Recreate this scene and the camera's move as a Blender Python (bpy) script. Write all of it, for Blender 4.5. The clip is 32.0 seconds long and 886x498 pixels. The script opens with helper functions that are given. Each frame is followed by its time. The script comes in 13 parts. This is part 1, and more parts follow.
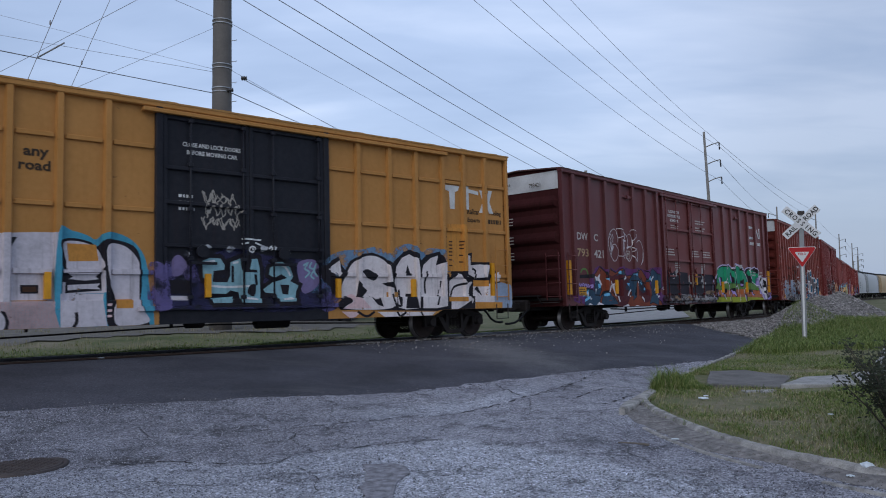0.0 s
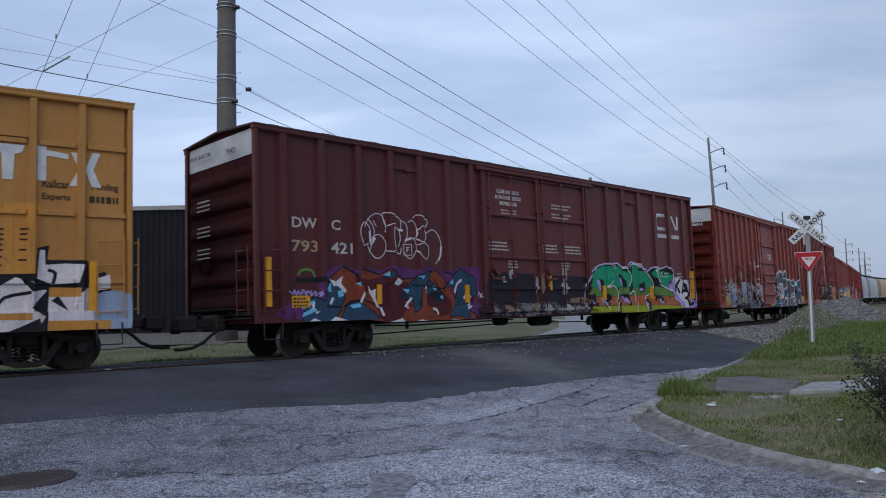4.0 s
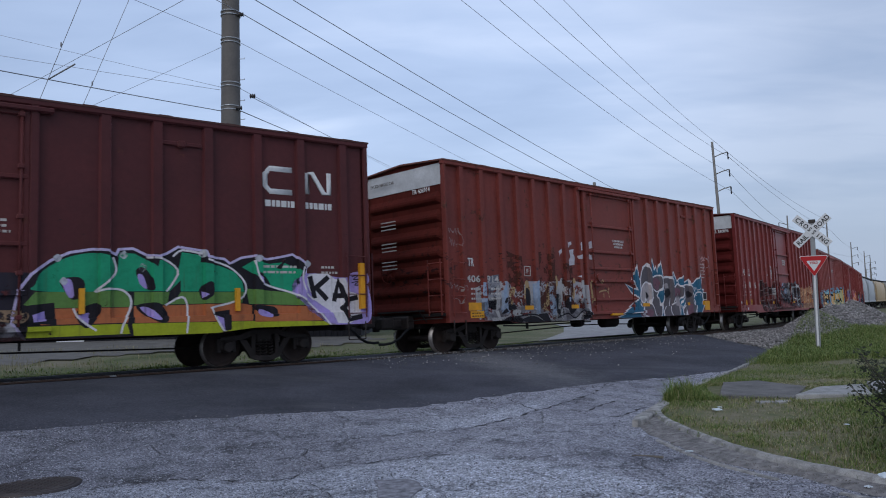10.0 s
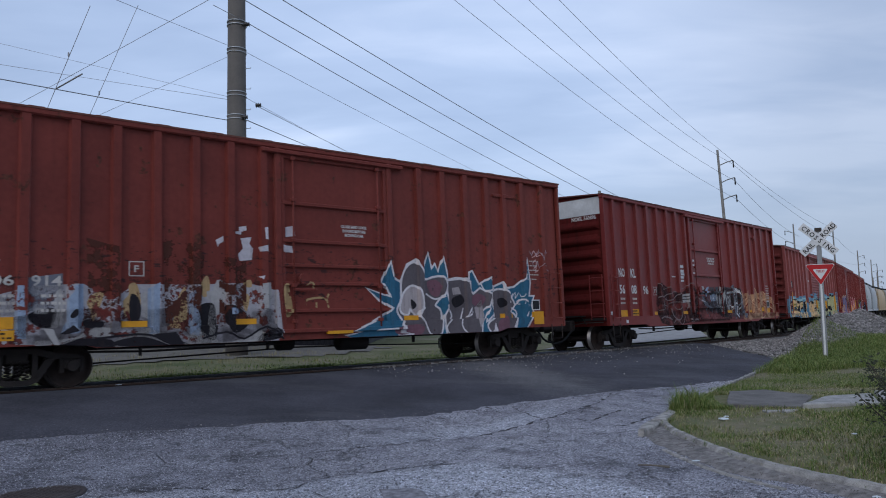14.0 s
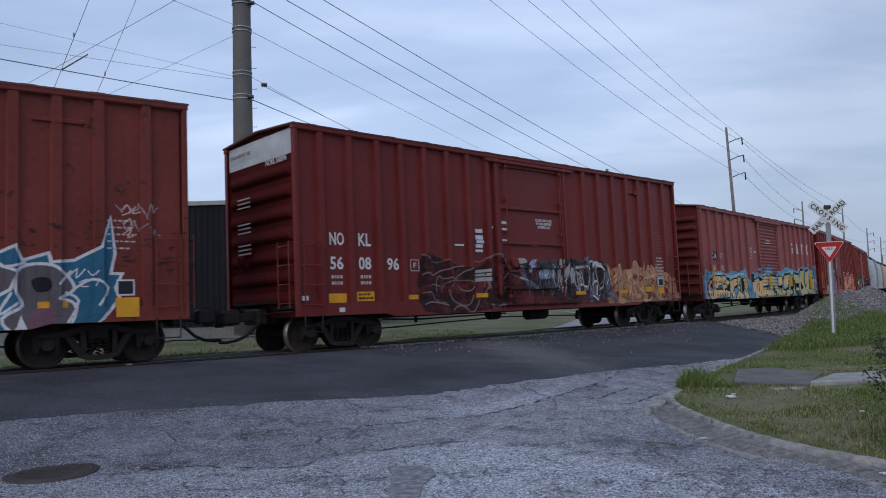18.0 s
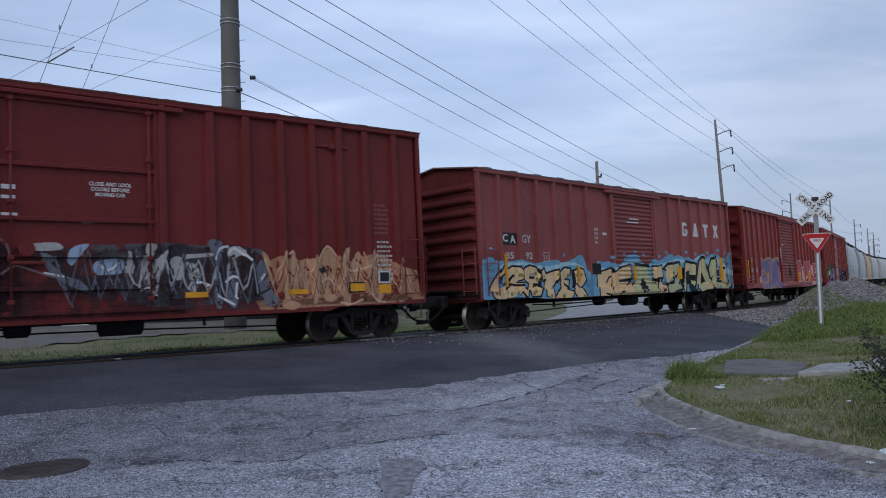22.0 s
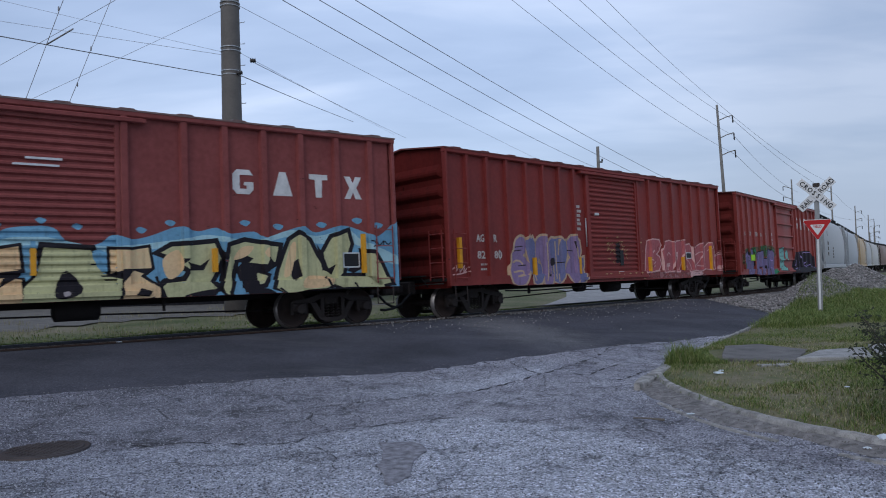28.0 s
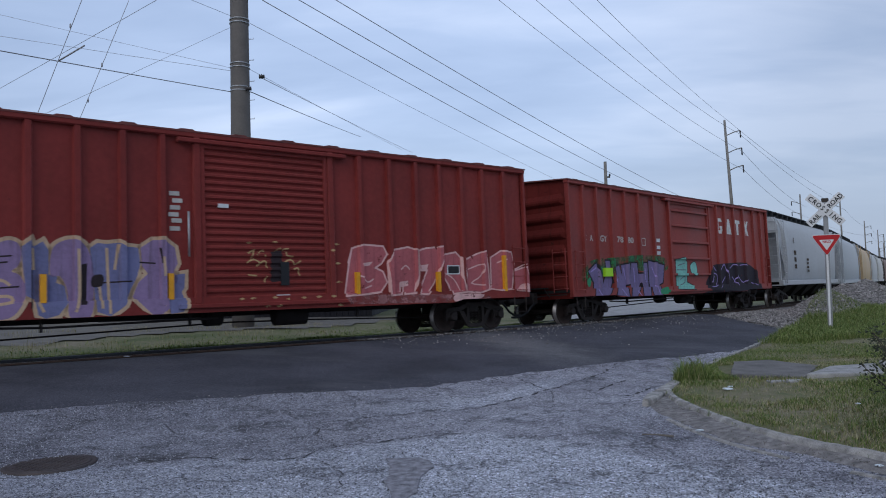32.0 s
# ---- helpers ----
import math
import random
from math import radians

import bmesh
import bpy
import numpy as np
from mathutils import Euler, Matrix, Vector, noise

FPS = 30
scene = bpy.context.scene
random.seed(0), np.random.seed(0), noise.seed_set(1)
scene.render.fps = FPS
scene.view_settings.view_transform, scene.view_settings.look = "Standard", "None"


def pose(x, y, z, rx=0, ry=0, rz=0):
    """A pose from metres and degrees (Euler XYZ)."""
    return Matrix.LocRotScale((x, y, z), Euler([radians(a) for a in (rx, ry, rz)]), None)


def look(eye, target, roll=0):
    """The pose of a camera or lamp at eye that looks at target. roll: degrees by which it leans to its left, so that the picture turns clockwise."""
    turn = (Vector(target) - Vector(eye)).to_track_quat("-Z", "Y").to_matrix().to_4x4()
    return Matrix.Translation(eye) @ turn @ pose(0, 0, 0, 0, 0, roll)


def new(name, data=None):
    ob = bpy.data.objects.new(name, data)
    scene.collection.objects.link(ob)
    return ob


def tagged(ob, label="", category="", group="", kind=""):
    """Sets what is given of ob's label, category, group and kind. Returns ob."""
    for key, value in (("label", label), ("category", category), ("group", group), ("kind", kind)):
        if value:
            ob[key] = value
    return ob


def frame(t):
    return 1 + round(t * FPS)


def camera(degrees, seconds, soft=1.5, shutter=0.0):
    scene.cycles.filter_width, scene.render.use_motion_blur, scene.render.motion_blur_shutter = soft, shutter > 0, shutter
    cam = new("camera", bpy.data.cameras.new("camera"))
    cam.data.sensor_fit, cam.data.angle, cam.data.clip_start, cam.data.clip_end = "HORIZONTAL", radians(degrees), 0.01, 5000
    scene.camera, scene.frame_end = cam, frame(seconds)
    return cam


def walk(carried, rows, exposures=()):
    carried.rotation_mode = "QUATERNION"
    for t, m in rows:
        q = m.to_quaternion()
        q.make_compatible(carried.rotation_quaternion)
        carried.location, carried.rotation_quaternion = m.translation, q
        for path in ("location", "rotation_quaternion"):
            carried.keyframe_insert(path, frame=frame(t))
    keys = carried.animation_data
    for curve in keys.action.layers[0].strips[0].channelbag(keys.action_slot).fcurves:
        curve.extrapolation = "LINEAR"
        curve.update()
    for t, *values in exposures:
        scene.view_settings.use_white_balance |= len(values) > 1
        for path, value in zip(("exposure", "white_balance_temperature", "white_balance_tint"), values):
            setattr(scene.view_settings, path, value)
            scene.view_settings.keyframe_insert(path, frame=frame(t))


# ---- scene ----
from mathutils.geometry import tessellate_polygon

cam = camera(60.94, 32.0, soft=1.0, shutter=0.3)
# seconds, tilt, lean, turn
PATH = [
    (0, 93.66, 0.74, -0.95), (0.5, 93.59, 0.79, -1.01), (1, 93.80, 0.88, -1.01), (1.5, 93.87, 1.07, -1.03), (2, 93.89, 1.17, -1.00),
    (2.5, 94.11, 1.06, -0.98), (3, 94.25, 1.03, -0.91), (3.5, 94.24, 1.15, -0.74), (5.5, 94.69, 1.37, 0.00), (6, 94.65, 1.41, 0.07),
    (6.5, 94.69, 1.58, 0.15), (7, 94.61, 1.63, 0.16), (7.5, 94.35, 1.66, 0.19), (8, 94.04, 1.66, 0.19), (8.5, 93.88, 1.72, 0.20),
    (9, 94.22, 1.79, 0.15), (9.5, 94.55, 1.71, -0.07), (10, 94.73, 1.49, -0.18), (10.5, 94.80, 1.29, -0.19), (11, 94.87, 1.26, -0.05),
    (11.5, 94.91, 1.19, 0.01), (12, 94.90, 1.19, -0.03), (12.5, 94.97, 1.22, -0.03), (13, 95.14, 1.16, 0.02), (13.5, 95.35, 1.33, 0.09),
    (14, 95.39, 1.48, 0.21), (14.5, 95.11, 1.52, 0.28), (16.5, 94.72, 1.53, 0.75), (17, 94.46, 1.59, 0.68), (17.5, 94.17, 1.61, 0.71),
    (18, 93.83, 1.69, 0.77), (18.5, 93.57, 1.78, 0.64), (19, 93.40, 1.83, 0.53), (19.5, 93.18, 1.86, 0.44), (20, 93.10, 1.85, 0.35),
    (20.5, 93.19, 1.88, 0.28), (21, 93.31, 1.95, 0.16), (21.5, 93.36, 1.99, 0.01), (22, 93.27, 1.96, 0.04), (22.5, 93.17, 1.95, -0.03),
    (23, 93.17, 2.03, 0.03), (23.5, 93.21, 2.07, -0.03), (24, 93.11, 2.07, -0.11), (24.5, 92.95, 2.10, -0.20), (25, 92.66, 2.07, -0.27),
    (25.5, 92.47, 2.06, -0.25), (27.5, 91.69, 1.76, -0.12), (28, 92.10, 1.71, 0.05), (28.5, 92.31, 1.59, 0.18), (29, 92.50, 1.60, 0.34),
    (29.5, 92.63, 1.49, 0.62), (30, 92.85, 1.52, 0.68), (30.5, 93.25, 1.58, 0.60), (31, 93.36, 1.60, 0.55), (31.5, 93.32, 1.65, 0.66),
    (32, 93.25, 1.63, 0.61),
]
walk(cam, [(t, pose(0, 0, 1.6, a, b, c)) for t, a, b, c in PATH])

# ---- light: an overcast evening ----
world = bpy.data.worlds.new("overcast_sky")
scene.world = world
world.use_nodes = True
SUN_EL, SUN_AZ = radians(38), radians(200)


def put(nt, socket, v):
    """Link a socket or set a value."""
    if isinstance(v, bpy.types.NodeSocket):
        nt.links.new(v, socket)
    else:
        socket.default_value = v


def n_math(nt, op, a, b=0.0, c=0.0, clamp=False):
    n = nt.nodes.new("ShaderNodeMath")
    n.operation, n.use_clamp = op, clamp
    put(nt, n.inputs[0], a), put(nt, n.inputs[1], b), put(nt, n.inputs[2], c)
    return n.outputs[0]


def n_vec(nt, op, a, b=(0, 0, 0), scale=1.0):
    n = nt.nodes.new("ShaderNodeVectorMath")
    n.operation = op
    put(nt, n.inputs[0], a), put(nt, n.inputs[1], b)
    put(nt, n.inputs[3], scale)
    return n.outputs["Value"] if op in ("LENGTH", "DOT_PRODUCT", "DISTANCE") else n.outputs["Vector"]


def n_mix(nt, fac, a, b, mode="MIX"):
    n = nt.nodes.new("ShaderNodeMix")
    n.data_type, n.blend_type = "RGBA", mode
    put(nt, n.inputs[0], fac)
    for s, v in ((n.inputs[6], a), (n.inputs[7], b)):
        put(nt, s, v if isinstance(v, bpy.types.NodeSocket) else (*v[:3], 1))
    return n.outputs[2]


def n_noise(nt, vec, scale, detail=4.0, rough=0.55, distort=0.0):
    n = nt.nodes.new("ShaderNodeTexNoise")
    put(nt, n.inputs["Vector"], vec)
    put(nt, n.inputs["Scale"], scale), put(nt, n.inputs["Detail"], detail)
    put(nt, n.inputs["Roughness"], rough), put(nt, n.inputs["Distortion"], distort)
    return n.outputs["Fac"]


def n_noise_col(nt, vec, scale, detail=2.0):
    n = nt.nodes.new("ShaderNodeTexNoise")
    put(nt, n.inputs["Vector"], vec)
    put(nt, n.inputs["Scale"], scale), put(nt, n.inputs["Detail"], detail)
    return n.outputs["Color"]


def n_voro(nt, vec, scale, feature="F1", rand=1.0):
    n = nt.nodes.new("ShaderNodeTexVoronoi")
    n.feature = feature
    put(nt, n.inputs["Vector"], vec), put(nt, n.inputs["Scale"], scale), put(nt, n.inputs["Randomness"], rand)
    return n.outputs


def n_step(nt, v, lo, hi, a=0.0, b=1.0):
    n = nt.nodes.new("ShaderNodeMapRange")
    n.interpolation_type = "SMOOTHSTEP"
    put(nt, n.inputs[0], v), put(nt, n.inputs[1], lo), put(nt, n.inputs[2], hi), put(nt, n.inputs[3], a), put(nt, n.inputs[4], b)
    return n.outputs[0]


def n_ramp(nt, fac, stops):
    n = nt.nodes.new("ShaderNodeValToRGB")
    el = n.color_ramp.elements
    while len(el) < len(stops):
        el.new(0.5)
    for e, (p, c) in zip(el, stops):
        e.position, e.color = p, (*c[:3], 1)
    put(nt, n.inputs[0], fac)
    return n.outputs[0]


def n_xyz(nt, vec):
    n = nt.nodes.new("ShaderNodeSeparateXYZ")
    put(nt, n.inputs[0], vec)
    return n.outputs


def n_join(nt, x, y, z):
    n = nt.nodes.new("ShaderNodeCombineXYZ")
    put(nt, n.inputs[0], x), put(nt, n.inputs[1], y), put(nt, n.inputs[2], z)
    return n.outputs[0]


def n_coord(nt, which="Object"):
    return nt.nodes.new("ShaderNodeTexCoord").outputs[which]


def n_map(nt, vec, scale=(1, 1, 1), loc=(0, 0, 0), rot=(0, 0, 0)):
    n = nt.nodes.new("ShaderNodeMapping")
    put(nt, n.inputs[0], vec)
    n.inputs[1].default_value, n.inputs[2].default_value, n.inputs[3].default_value = loc, rot, scale
    return n.outputs[0]


def build_sky():
    nt = world.node_tree
    bg = nt.nodes["Background"]
    sky = nt.nodes.new("ShaderNodeTexSky")
    sky.sky_type, sky.sun_disc = "NISHITA", False
    sky.sun_elevation, sky.sun_rotation = SUN_EL, SUN_AZ
    sky.air_density, sky.dust_density, sky.ozone_density = 1.2, 3.0, 2.0
    g = n_coord(nt, "Generated")
    x, y, z = n_xyz(nt, g)
    # a flat cloud deck seen in perspective
    up = n_math(nt, "MAXIMUM", z, 0.0)
    inv = n_math(nt, "DIVIDE", 1.0, n_math(nt, "ADD", up, 0.16))
    deck = n_join(nt, n_math(nt, "MULTIPLY", x, inv), n_math(nt, "MULTIPLY", y, inv), 0.0)
    big = n_noise(nt, n_map(nt, deck, (0.8, 1.5, 1), (2.3, 0.4, 0), (0, 0, 0.35)), 0.75, 4.0, 0.5, 0.4)
    fine = n_noise(nt, n_map(nt, deck, (1.0, 2.6, 1), (0.7, 4.4, 0), (0, 0, 0.3)), 2.2, 5.0, 0.55, 0.6)
    dens = n_math(nt, "ADD", n_math(nt, "MULTIPLY", big, 0.84), n_math(nt, "MULTIPLY", fine, 0.16))
    cloud = n_ramp(nt, dens, [(0.34, SKY_DARK), (0.50, SKY_MID), (0.64, SKY_LIGHT)])
    low = n_step(nt, up, 0.0, 0.28)
    cloud = n_mix(nt, low, SKY_LOW, cloud)
    tint = n_mix(nt, 0.82, n_vec(nt, "SCALE", sky.outputs[0], scale=0.11), cloud)
    # the deck is thinner, and lighter, ahead and a little to the west
    ahead = n_vec(nt, "DOT_PRODUCT", n_vec(nt, "NORMALIZE", g), Vector((-0.13, 0.93, 0.36)).normalized())
    tint = n_vec(nt, "SCALE", tint, scale=n_step(nt, ahead, 0.80, 0.995, 0.86, 1.13))
    nt.links.new(tint, bg.inputs[0])
    bg.inputs[1].default_value = 1.0


SKY_DARK, SKY_MID, SKY_LIGHT, SKY_LOW = (0.31, 0.41, 0.62), (0.42, 0.53, 0.76), (0.60, 0.70, 0.92), (0.45, 0.55, 0.74)
build_sky()
sun = new("sun", bpy.data.lights.new("sun", "SUN"))
sun.data.energy, sun.data.angle, sun.data.color = 0.5, radians(40), (1.0, 0.96, 0.92)
sun.matrix_world = look((0, 0, 60), (-60 * math.cos(SUN_EL) * math.sin(SUN_AZ) / math.sin(SUN_EL), -60 * math.cos(SUN_EL) * math.cos(SUN_AZ) / math.sin(SUN_EL), 0))
scene.view_settings.exposure = 0.18

# ---- geometry helpers ----
class Geo:
    """Collects faces for one mesh."""

    def __init__(self):
        self.v, self.f, self.smooth = [], [], []

    def face(self, pts, smooth=False):
        n = len(self.v)
        self.v += [tuple(p) for p in pts]
        self.f.append(tuple(range(n, n + len(pts))))
        self.smooth.append(smooth)

    def box(self, x0, x1, y0, y1, z0, z1, c=0.0):
        """A box; c cuts its upright and lengthwise edges a little."""
        if c <= 0:
            p = [(x, y, z) for x in (x0, x1) for y in (y0, y1) for z in (z0, z1)]
            self.solid(p, ((0, 1, 3, 2), (4, 6, 7, 5), (0, 4, 5, 1), (2, 3, 7, 6), (0, 2, 6, 4), (1, 5, 7, 3)))
            return self
        ring = lambda e, x: [(x, y0 + e, z0), (x, y1 - e, z0), (x, y1, z0 + e), (x, y1, z1 - e), (x, y1 - e, z1), (x, y0 + e, z1), (x, y0, z1 - e), (x, y0, z0 + e)]
        ins = lambda x: [(x, min(max(y, y0 + c), y1 - c), min(max(z, z0 + c), z1 - c)) for _, y, z in ring(c, x)]
        rows = [ins(x0), ring(c, x0 + c), ring(c, x1 - c), ins(x1)]
        self.loft(rows, caps=True)
        return self

    def solid(self, pts, faces, smooth=False):
        n = len(self.v)
        self.v += [tuple(p) for p in pts]
        for f in faces:
            self.f.append(tuple(n + i for i in f))
            self.smooth.append(smooth)
        return self

    def loft(self, rows, caps=False, closed=True, smooth=False):
        n, k = len(self.v), len(rows[0])
        for r in rows:
            self.v += [tuple(p) for p in r]
        for i in range(len(rows) - 1):
            for j in range(k if closed else k - 1):
                a, b = n + i * k + j, n + i * k + (j + 1) % k
                self.f.append((a, b, b + k, a + k))
                self.smooth.append(smooth)
        if caps:
            self.f.append(tuple(n + j for j in reversed(range(k))))
            self.f.append(tuple(n + (len(rows) - 1) * k + j for j in range(k)))
            self.smooth += [False, False]
        return self

    def tube(self, path, r, n=8, caps=True):
        """A round bar along points; r is one radius or one for each point."""
        path = [Vector(p) for p in path]
        rows, side = [], None
        for i, p in enumerate(path):
            t = (path[min(i + 1, len(path) - 1)] - path[max(i - 1, 0)]).normalized()
            if side is None:
                side = t.orthogonal().normalized()
            side = (side - t * side.dot(t)).normalized()
            up = t.cross(side)
            q = r[i] if isinstance(r, (list, tuple)) else r
            rows.append([p + (side * math.cos(a) + up * math.sin(a)) * q for a in (2 * math.pi * j / n for j in range(n))])
        return self.loft(rows, caps, True, True)

    def prism(self, outline, axis, a, b):
        """An outline pushed along x, y or z from a to b."""
        put3 = {"x": lambda p, t: (t, p[0], p[1]), "y": lambda p, t: (p[0], t, p[1]), "z": lambda p, t: (p[0], p[1], t)}[axis]
        return self.loft([[put3(p, a) for p in outline], [put3(p, b) for p in outline]], caps=True)

    def lathe(self, prof, n=20, axis="y", at=(0, 0, 0)):
        """A profile of (distance along the axis, radius) turned about it."""
        rows = []
        for h, r in prof:
            ring = []
            for j in range(n):
                a = 2 * math.pi * j / n
                c, s = r * math.cos(a), r * math.sin(a)
                p = {"y": (c, h, s), "z": (c, s, h), "x": (h, c, s)}[axis]
                ring.append((p[0] + at[0], p[1] + at[1], p[2] + at[2]))
            rows.append(ring)
        return self.loft(rows, caps=True, smooth=True)

    def mesh(self, name, material=None):
        me = bpy.data.meshes.new(name)
        me.from_pydata(self.v, [], self.f)
        me.polygons.foreach_set("use_smooth", self.smooth)
        if material:
            me.materials.append(material)
        bm = bmesh.new()
        bm.from_mesh(me)
        bmesh.ops.recalc_face_normals(bm, faces=bm.faces)
        bm.to_mesh(me)
        bm.free()
        return me


def part(name, geo, material, parent=None, label="", at=None):
    """One mesh object from a Geo or a ready mesh, under its parent."""
    me = geo.mesh(name, material) if isinstance(geo, Geo) else geo
    ob = new(name, me)
    if parent:
        ob.parent = parent
    if at is not None:
        ob.matrix_basis = at
    if label:
        ob["label"] = label
    return ob


def thing(name, label, category, group="", at=None, kind=""):
    ob = new(name)
    ob.empty_display_size = 0.2
    if at is not None:
        ob.matrix_basis = at
    return tagged(ob, label, category, group, kind)


def text_mesh(words, size, material, align="LEFT", squeeze=1.0, bold=0.0):
    """Lettering of the built-in font as a mesh that stands in the x-z plane."""
    cu = bpy.data.curves.new("lettering", "FONT")
    cu.body, cu.size, cu.align_x, cu.resolution_u, cu.extrude, cu.offset = words, size * 1.38, align, 2, 0.002, bold
    ob = new("lettering", cu)
    me = bpy.data.meshes.new_from_object(ob.evaluated_get(bpy.context.evaluated_depsgraph_get()))
    bpy.data.objects.remove(ob)
    bpy.data.curves.remove(cu)
    me.transform(Matrix(((squeeze, 0, 0, 0), (0, 0, -1, 0), (0, 1, 0, 0), (0, 0, 0, 1))))
    me.materials.clear()
    me.materials.append(material)
    return me


# ---- the line of the track ----
# distance along the line from the crossing's middle, and the bend there (1/m)
BEND = [(-140, 0.0), (-60, 0.0), (-25, -0.00827), (0, -0.00707), (25, -0.00701), (50, -0.0004), (80, -0.00033), (120, 0.0026), (200, 0.0049), (230, 0.0), (420, 0.0)]
RAIL_Z, GRADE, CANT = 0.488, -0.003, 0.0202
_s = np.arange(-140, 420.01, 0.5)
_k = np.interp(_s, [b[0] for b in BEND], [b[1] for b in BEND])
_h = np.concatenate([[0], np.cumsum((_k[1:] + _k[:-1]) / 2 * 0.5)])
_o = int(140 / 0.5)
_h = _h - _h[_o] + 0.8256
_x = np.concatenate([[0], np.cumsum((np.sin(_h[1:]) + np.sin(_h[:-1])) / 2 * 0.5)])
_y = np.concatenate([[0], np.cumsum((np.cos(_h[1:]) + np.cos(_h[:-1])) / 2 * 0.5)])
_x, _y = _x - _x[_o], _y - _y[_o] + 21.293


def line(s):
    """x, y, heading (from +y towards +x) of the track's middle."""
    return float(np.interp(s, _s, _x)), float(np.interp(s, _s, _y)), float(np.interp(s, _s, _h))


def rail_z(s):
    return RAIL_Z + GRADE * min(s, 60)


def beside(s, lat, z=0.0):
    """A point lat metres from the middle, towards the street side."""
    x, y, h = line(s)
    return Vector((x + math.cos(h) * lat, y - math.sin(h) * lat, z))


def along(x, y):
    """Arrays of distance along the track and of lateral distance."""
    x, y = np.atleast_1d(np.asarray(x, float)), np.atleast_1d(np.asarray(y, float))
    sx, sy, sh, ss = _x[::4], _y[::4], _h[::4], _s[::4]
    i = np.concatenate([np.argmin((a[:, None] - sx) ** 2 + (b[:, None] - sy) ** 2, 1) for a, b in ((x[k:k + 3000], y[k:k + 3000]) for k in range(0, len(x), 3000))])
    dx, dy = x - sx[i], y - sy[i]
    return ss[i] + dx * np.sin(sh[i]) + dy * np.cos(sh[i]), dx * np.cos(sh[i]) - dy * np.sin(sh[i])


def places(s, lat):
    """x, y of many points at distances s along and lat beside the track."""
    h = np.interp(s, _s, _h)
    return np.interp(s, _s, _x) + lat * np.cos(h), np.interp(s, _s, _y) - lat * np.sin(h)


def soft_noise(x, y, f, k):
    """Smooth value noise of many points, -1 to 1."""
    x, y = np.asarray(x) * f + k * 17.3, np.asarray(y) * f - k * 9.1
    i, j = np.floor(x).astype(int), np.floor(y).astype(int)
    u, v = x - i, y - j
    u, v = u * u * (3 - 2 * u), v * v * (3 - 2 * v)
    tab = np.random.default_rng(int(k) + 50).uniform(-1, 1, (64, 64))
    at = lambda a, b: tab[a % 64, b % 64]
    return (at(i, j) * (1 - u) + at(i + 1, j) * u) * (1 - v) + (at(i, j + 1) * (1 - u) + at(i + 1, j + 1) * u) * v


def road_z(x, y):
    """Height of the street: it climbs to the rails."""
    s, lat = along(x, y)
    r = RAIL_Z + GRADE * np.clip(s, -60, 60)
    near = r * np.clip(1 - np.clip((lat - 1.6) / 6.5, 0, 1), 0, 1) ** 1.2
    far = 0.16 + (r - 0.16) * np.clip(1 + (lat + 1.6) / 3.5, 0, 1) + 0.42 * np.clip((-lat - 6) / 12, 0, 1)
    return np.where(lat > 0, near, far)


# where the train's middle car stands, second by second
RUN = ([0, 4, 8, 12, 16, 20, 24, 28, 32], [12.058, 1.632, -9.06, -19.926, -31.245, -42.8, -54.828, -67.137, -80.021])


def train_s(t):
    tk, v = np.array(RUN[0], float), np.array(RUN[1])
    m = np.gradient(v, tk)
    i = min(max(int(np.searchsorted(tk, t, side="right")) - 1, 0), len(tk) - 2)
    h = tk[i + 1] - tk[i]
    u = (t - tk[i]) / h
    return float((2 * u**3 - 3 * u**2 + 1) * v[i] + (u**3 - 2 * u**2 + u) * h * m[i] + (-2 * u**3 + 3 * u**2) * v[i + 1] + (u**3 - u**2) * h * m[i + 1])


def car_pose(sc, tc):
    """A car's pose at rail height, its two trucks tc apart on the line."""
    ax, ay, _ = line(sc - tc / 2)
    bx, by, _ = line(sc + tc / 2)
    e = Vector((bx - ax, by - ay, 0)).normalized()
    left = Vector((-e.y, e.x, 0))
    sb, cb = math.sin(CANT), math.cos(CANT)
    yv, zv = left * cb - Vector((0, 0, sb)), Vector((0, 0, cb)) + left * sb
    m = Matrix((e, yv, zv)).transposed().to_4x4()
    m.translation = ((ax + bx) / 2, (ay + by) / 2, rail_z(sc))
    return m


def truck_turn(sc, tc, side):
    """Degrees by which a truck swings under its car."""
    ax, ay, _ = line(sc - tc / 2)
    bx, by, _ = line(sc + tc / 2)
    return math.degrees(math.atan2(bx - ax, by - ay) - line(sc + side * tc / 2)[2])


# ---- materials ----
def start(name, rough=0.6, metal=0.0, gloss=0.28):
    m = bpy.data.materials.new(name)
    m.use_nodes = True
    nt = m.node_tree
    b = nt.nodes["Principled BSDF"]
    b.inputs["Roughness"].default_value, b.inputs["Metallic"].default_value = rough, metal
    b.inputs["Specular IOR Level"].default_value = gloss
    return m, nt, b


def bump(nt, b, height, strength=0.3, dist=0.01):
    n = nt.nodes.new("ShaderNodeBump")
    n.inputs["Strength"].default_value, n.inputs["Distance"].default_value = strength, dist
    put(nt, n.inputs["Height"], height)
    nt.links.new(n.outputs[0], b.inputs["Normal"])


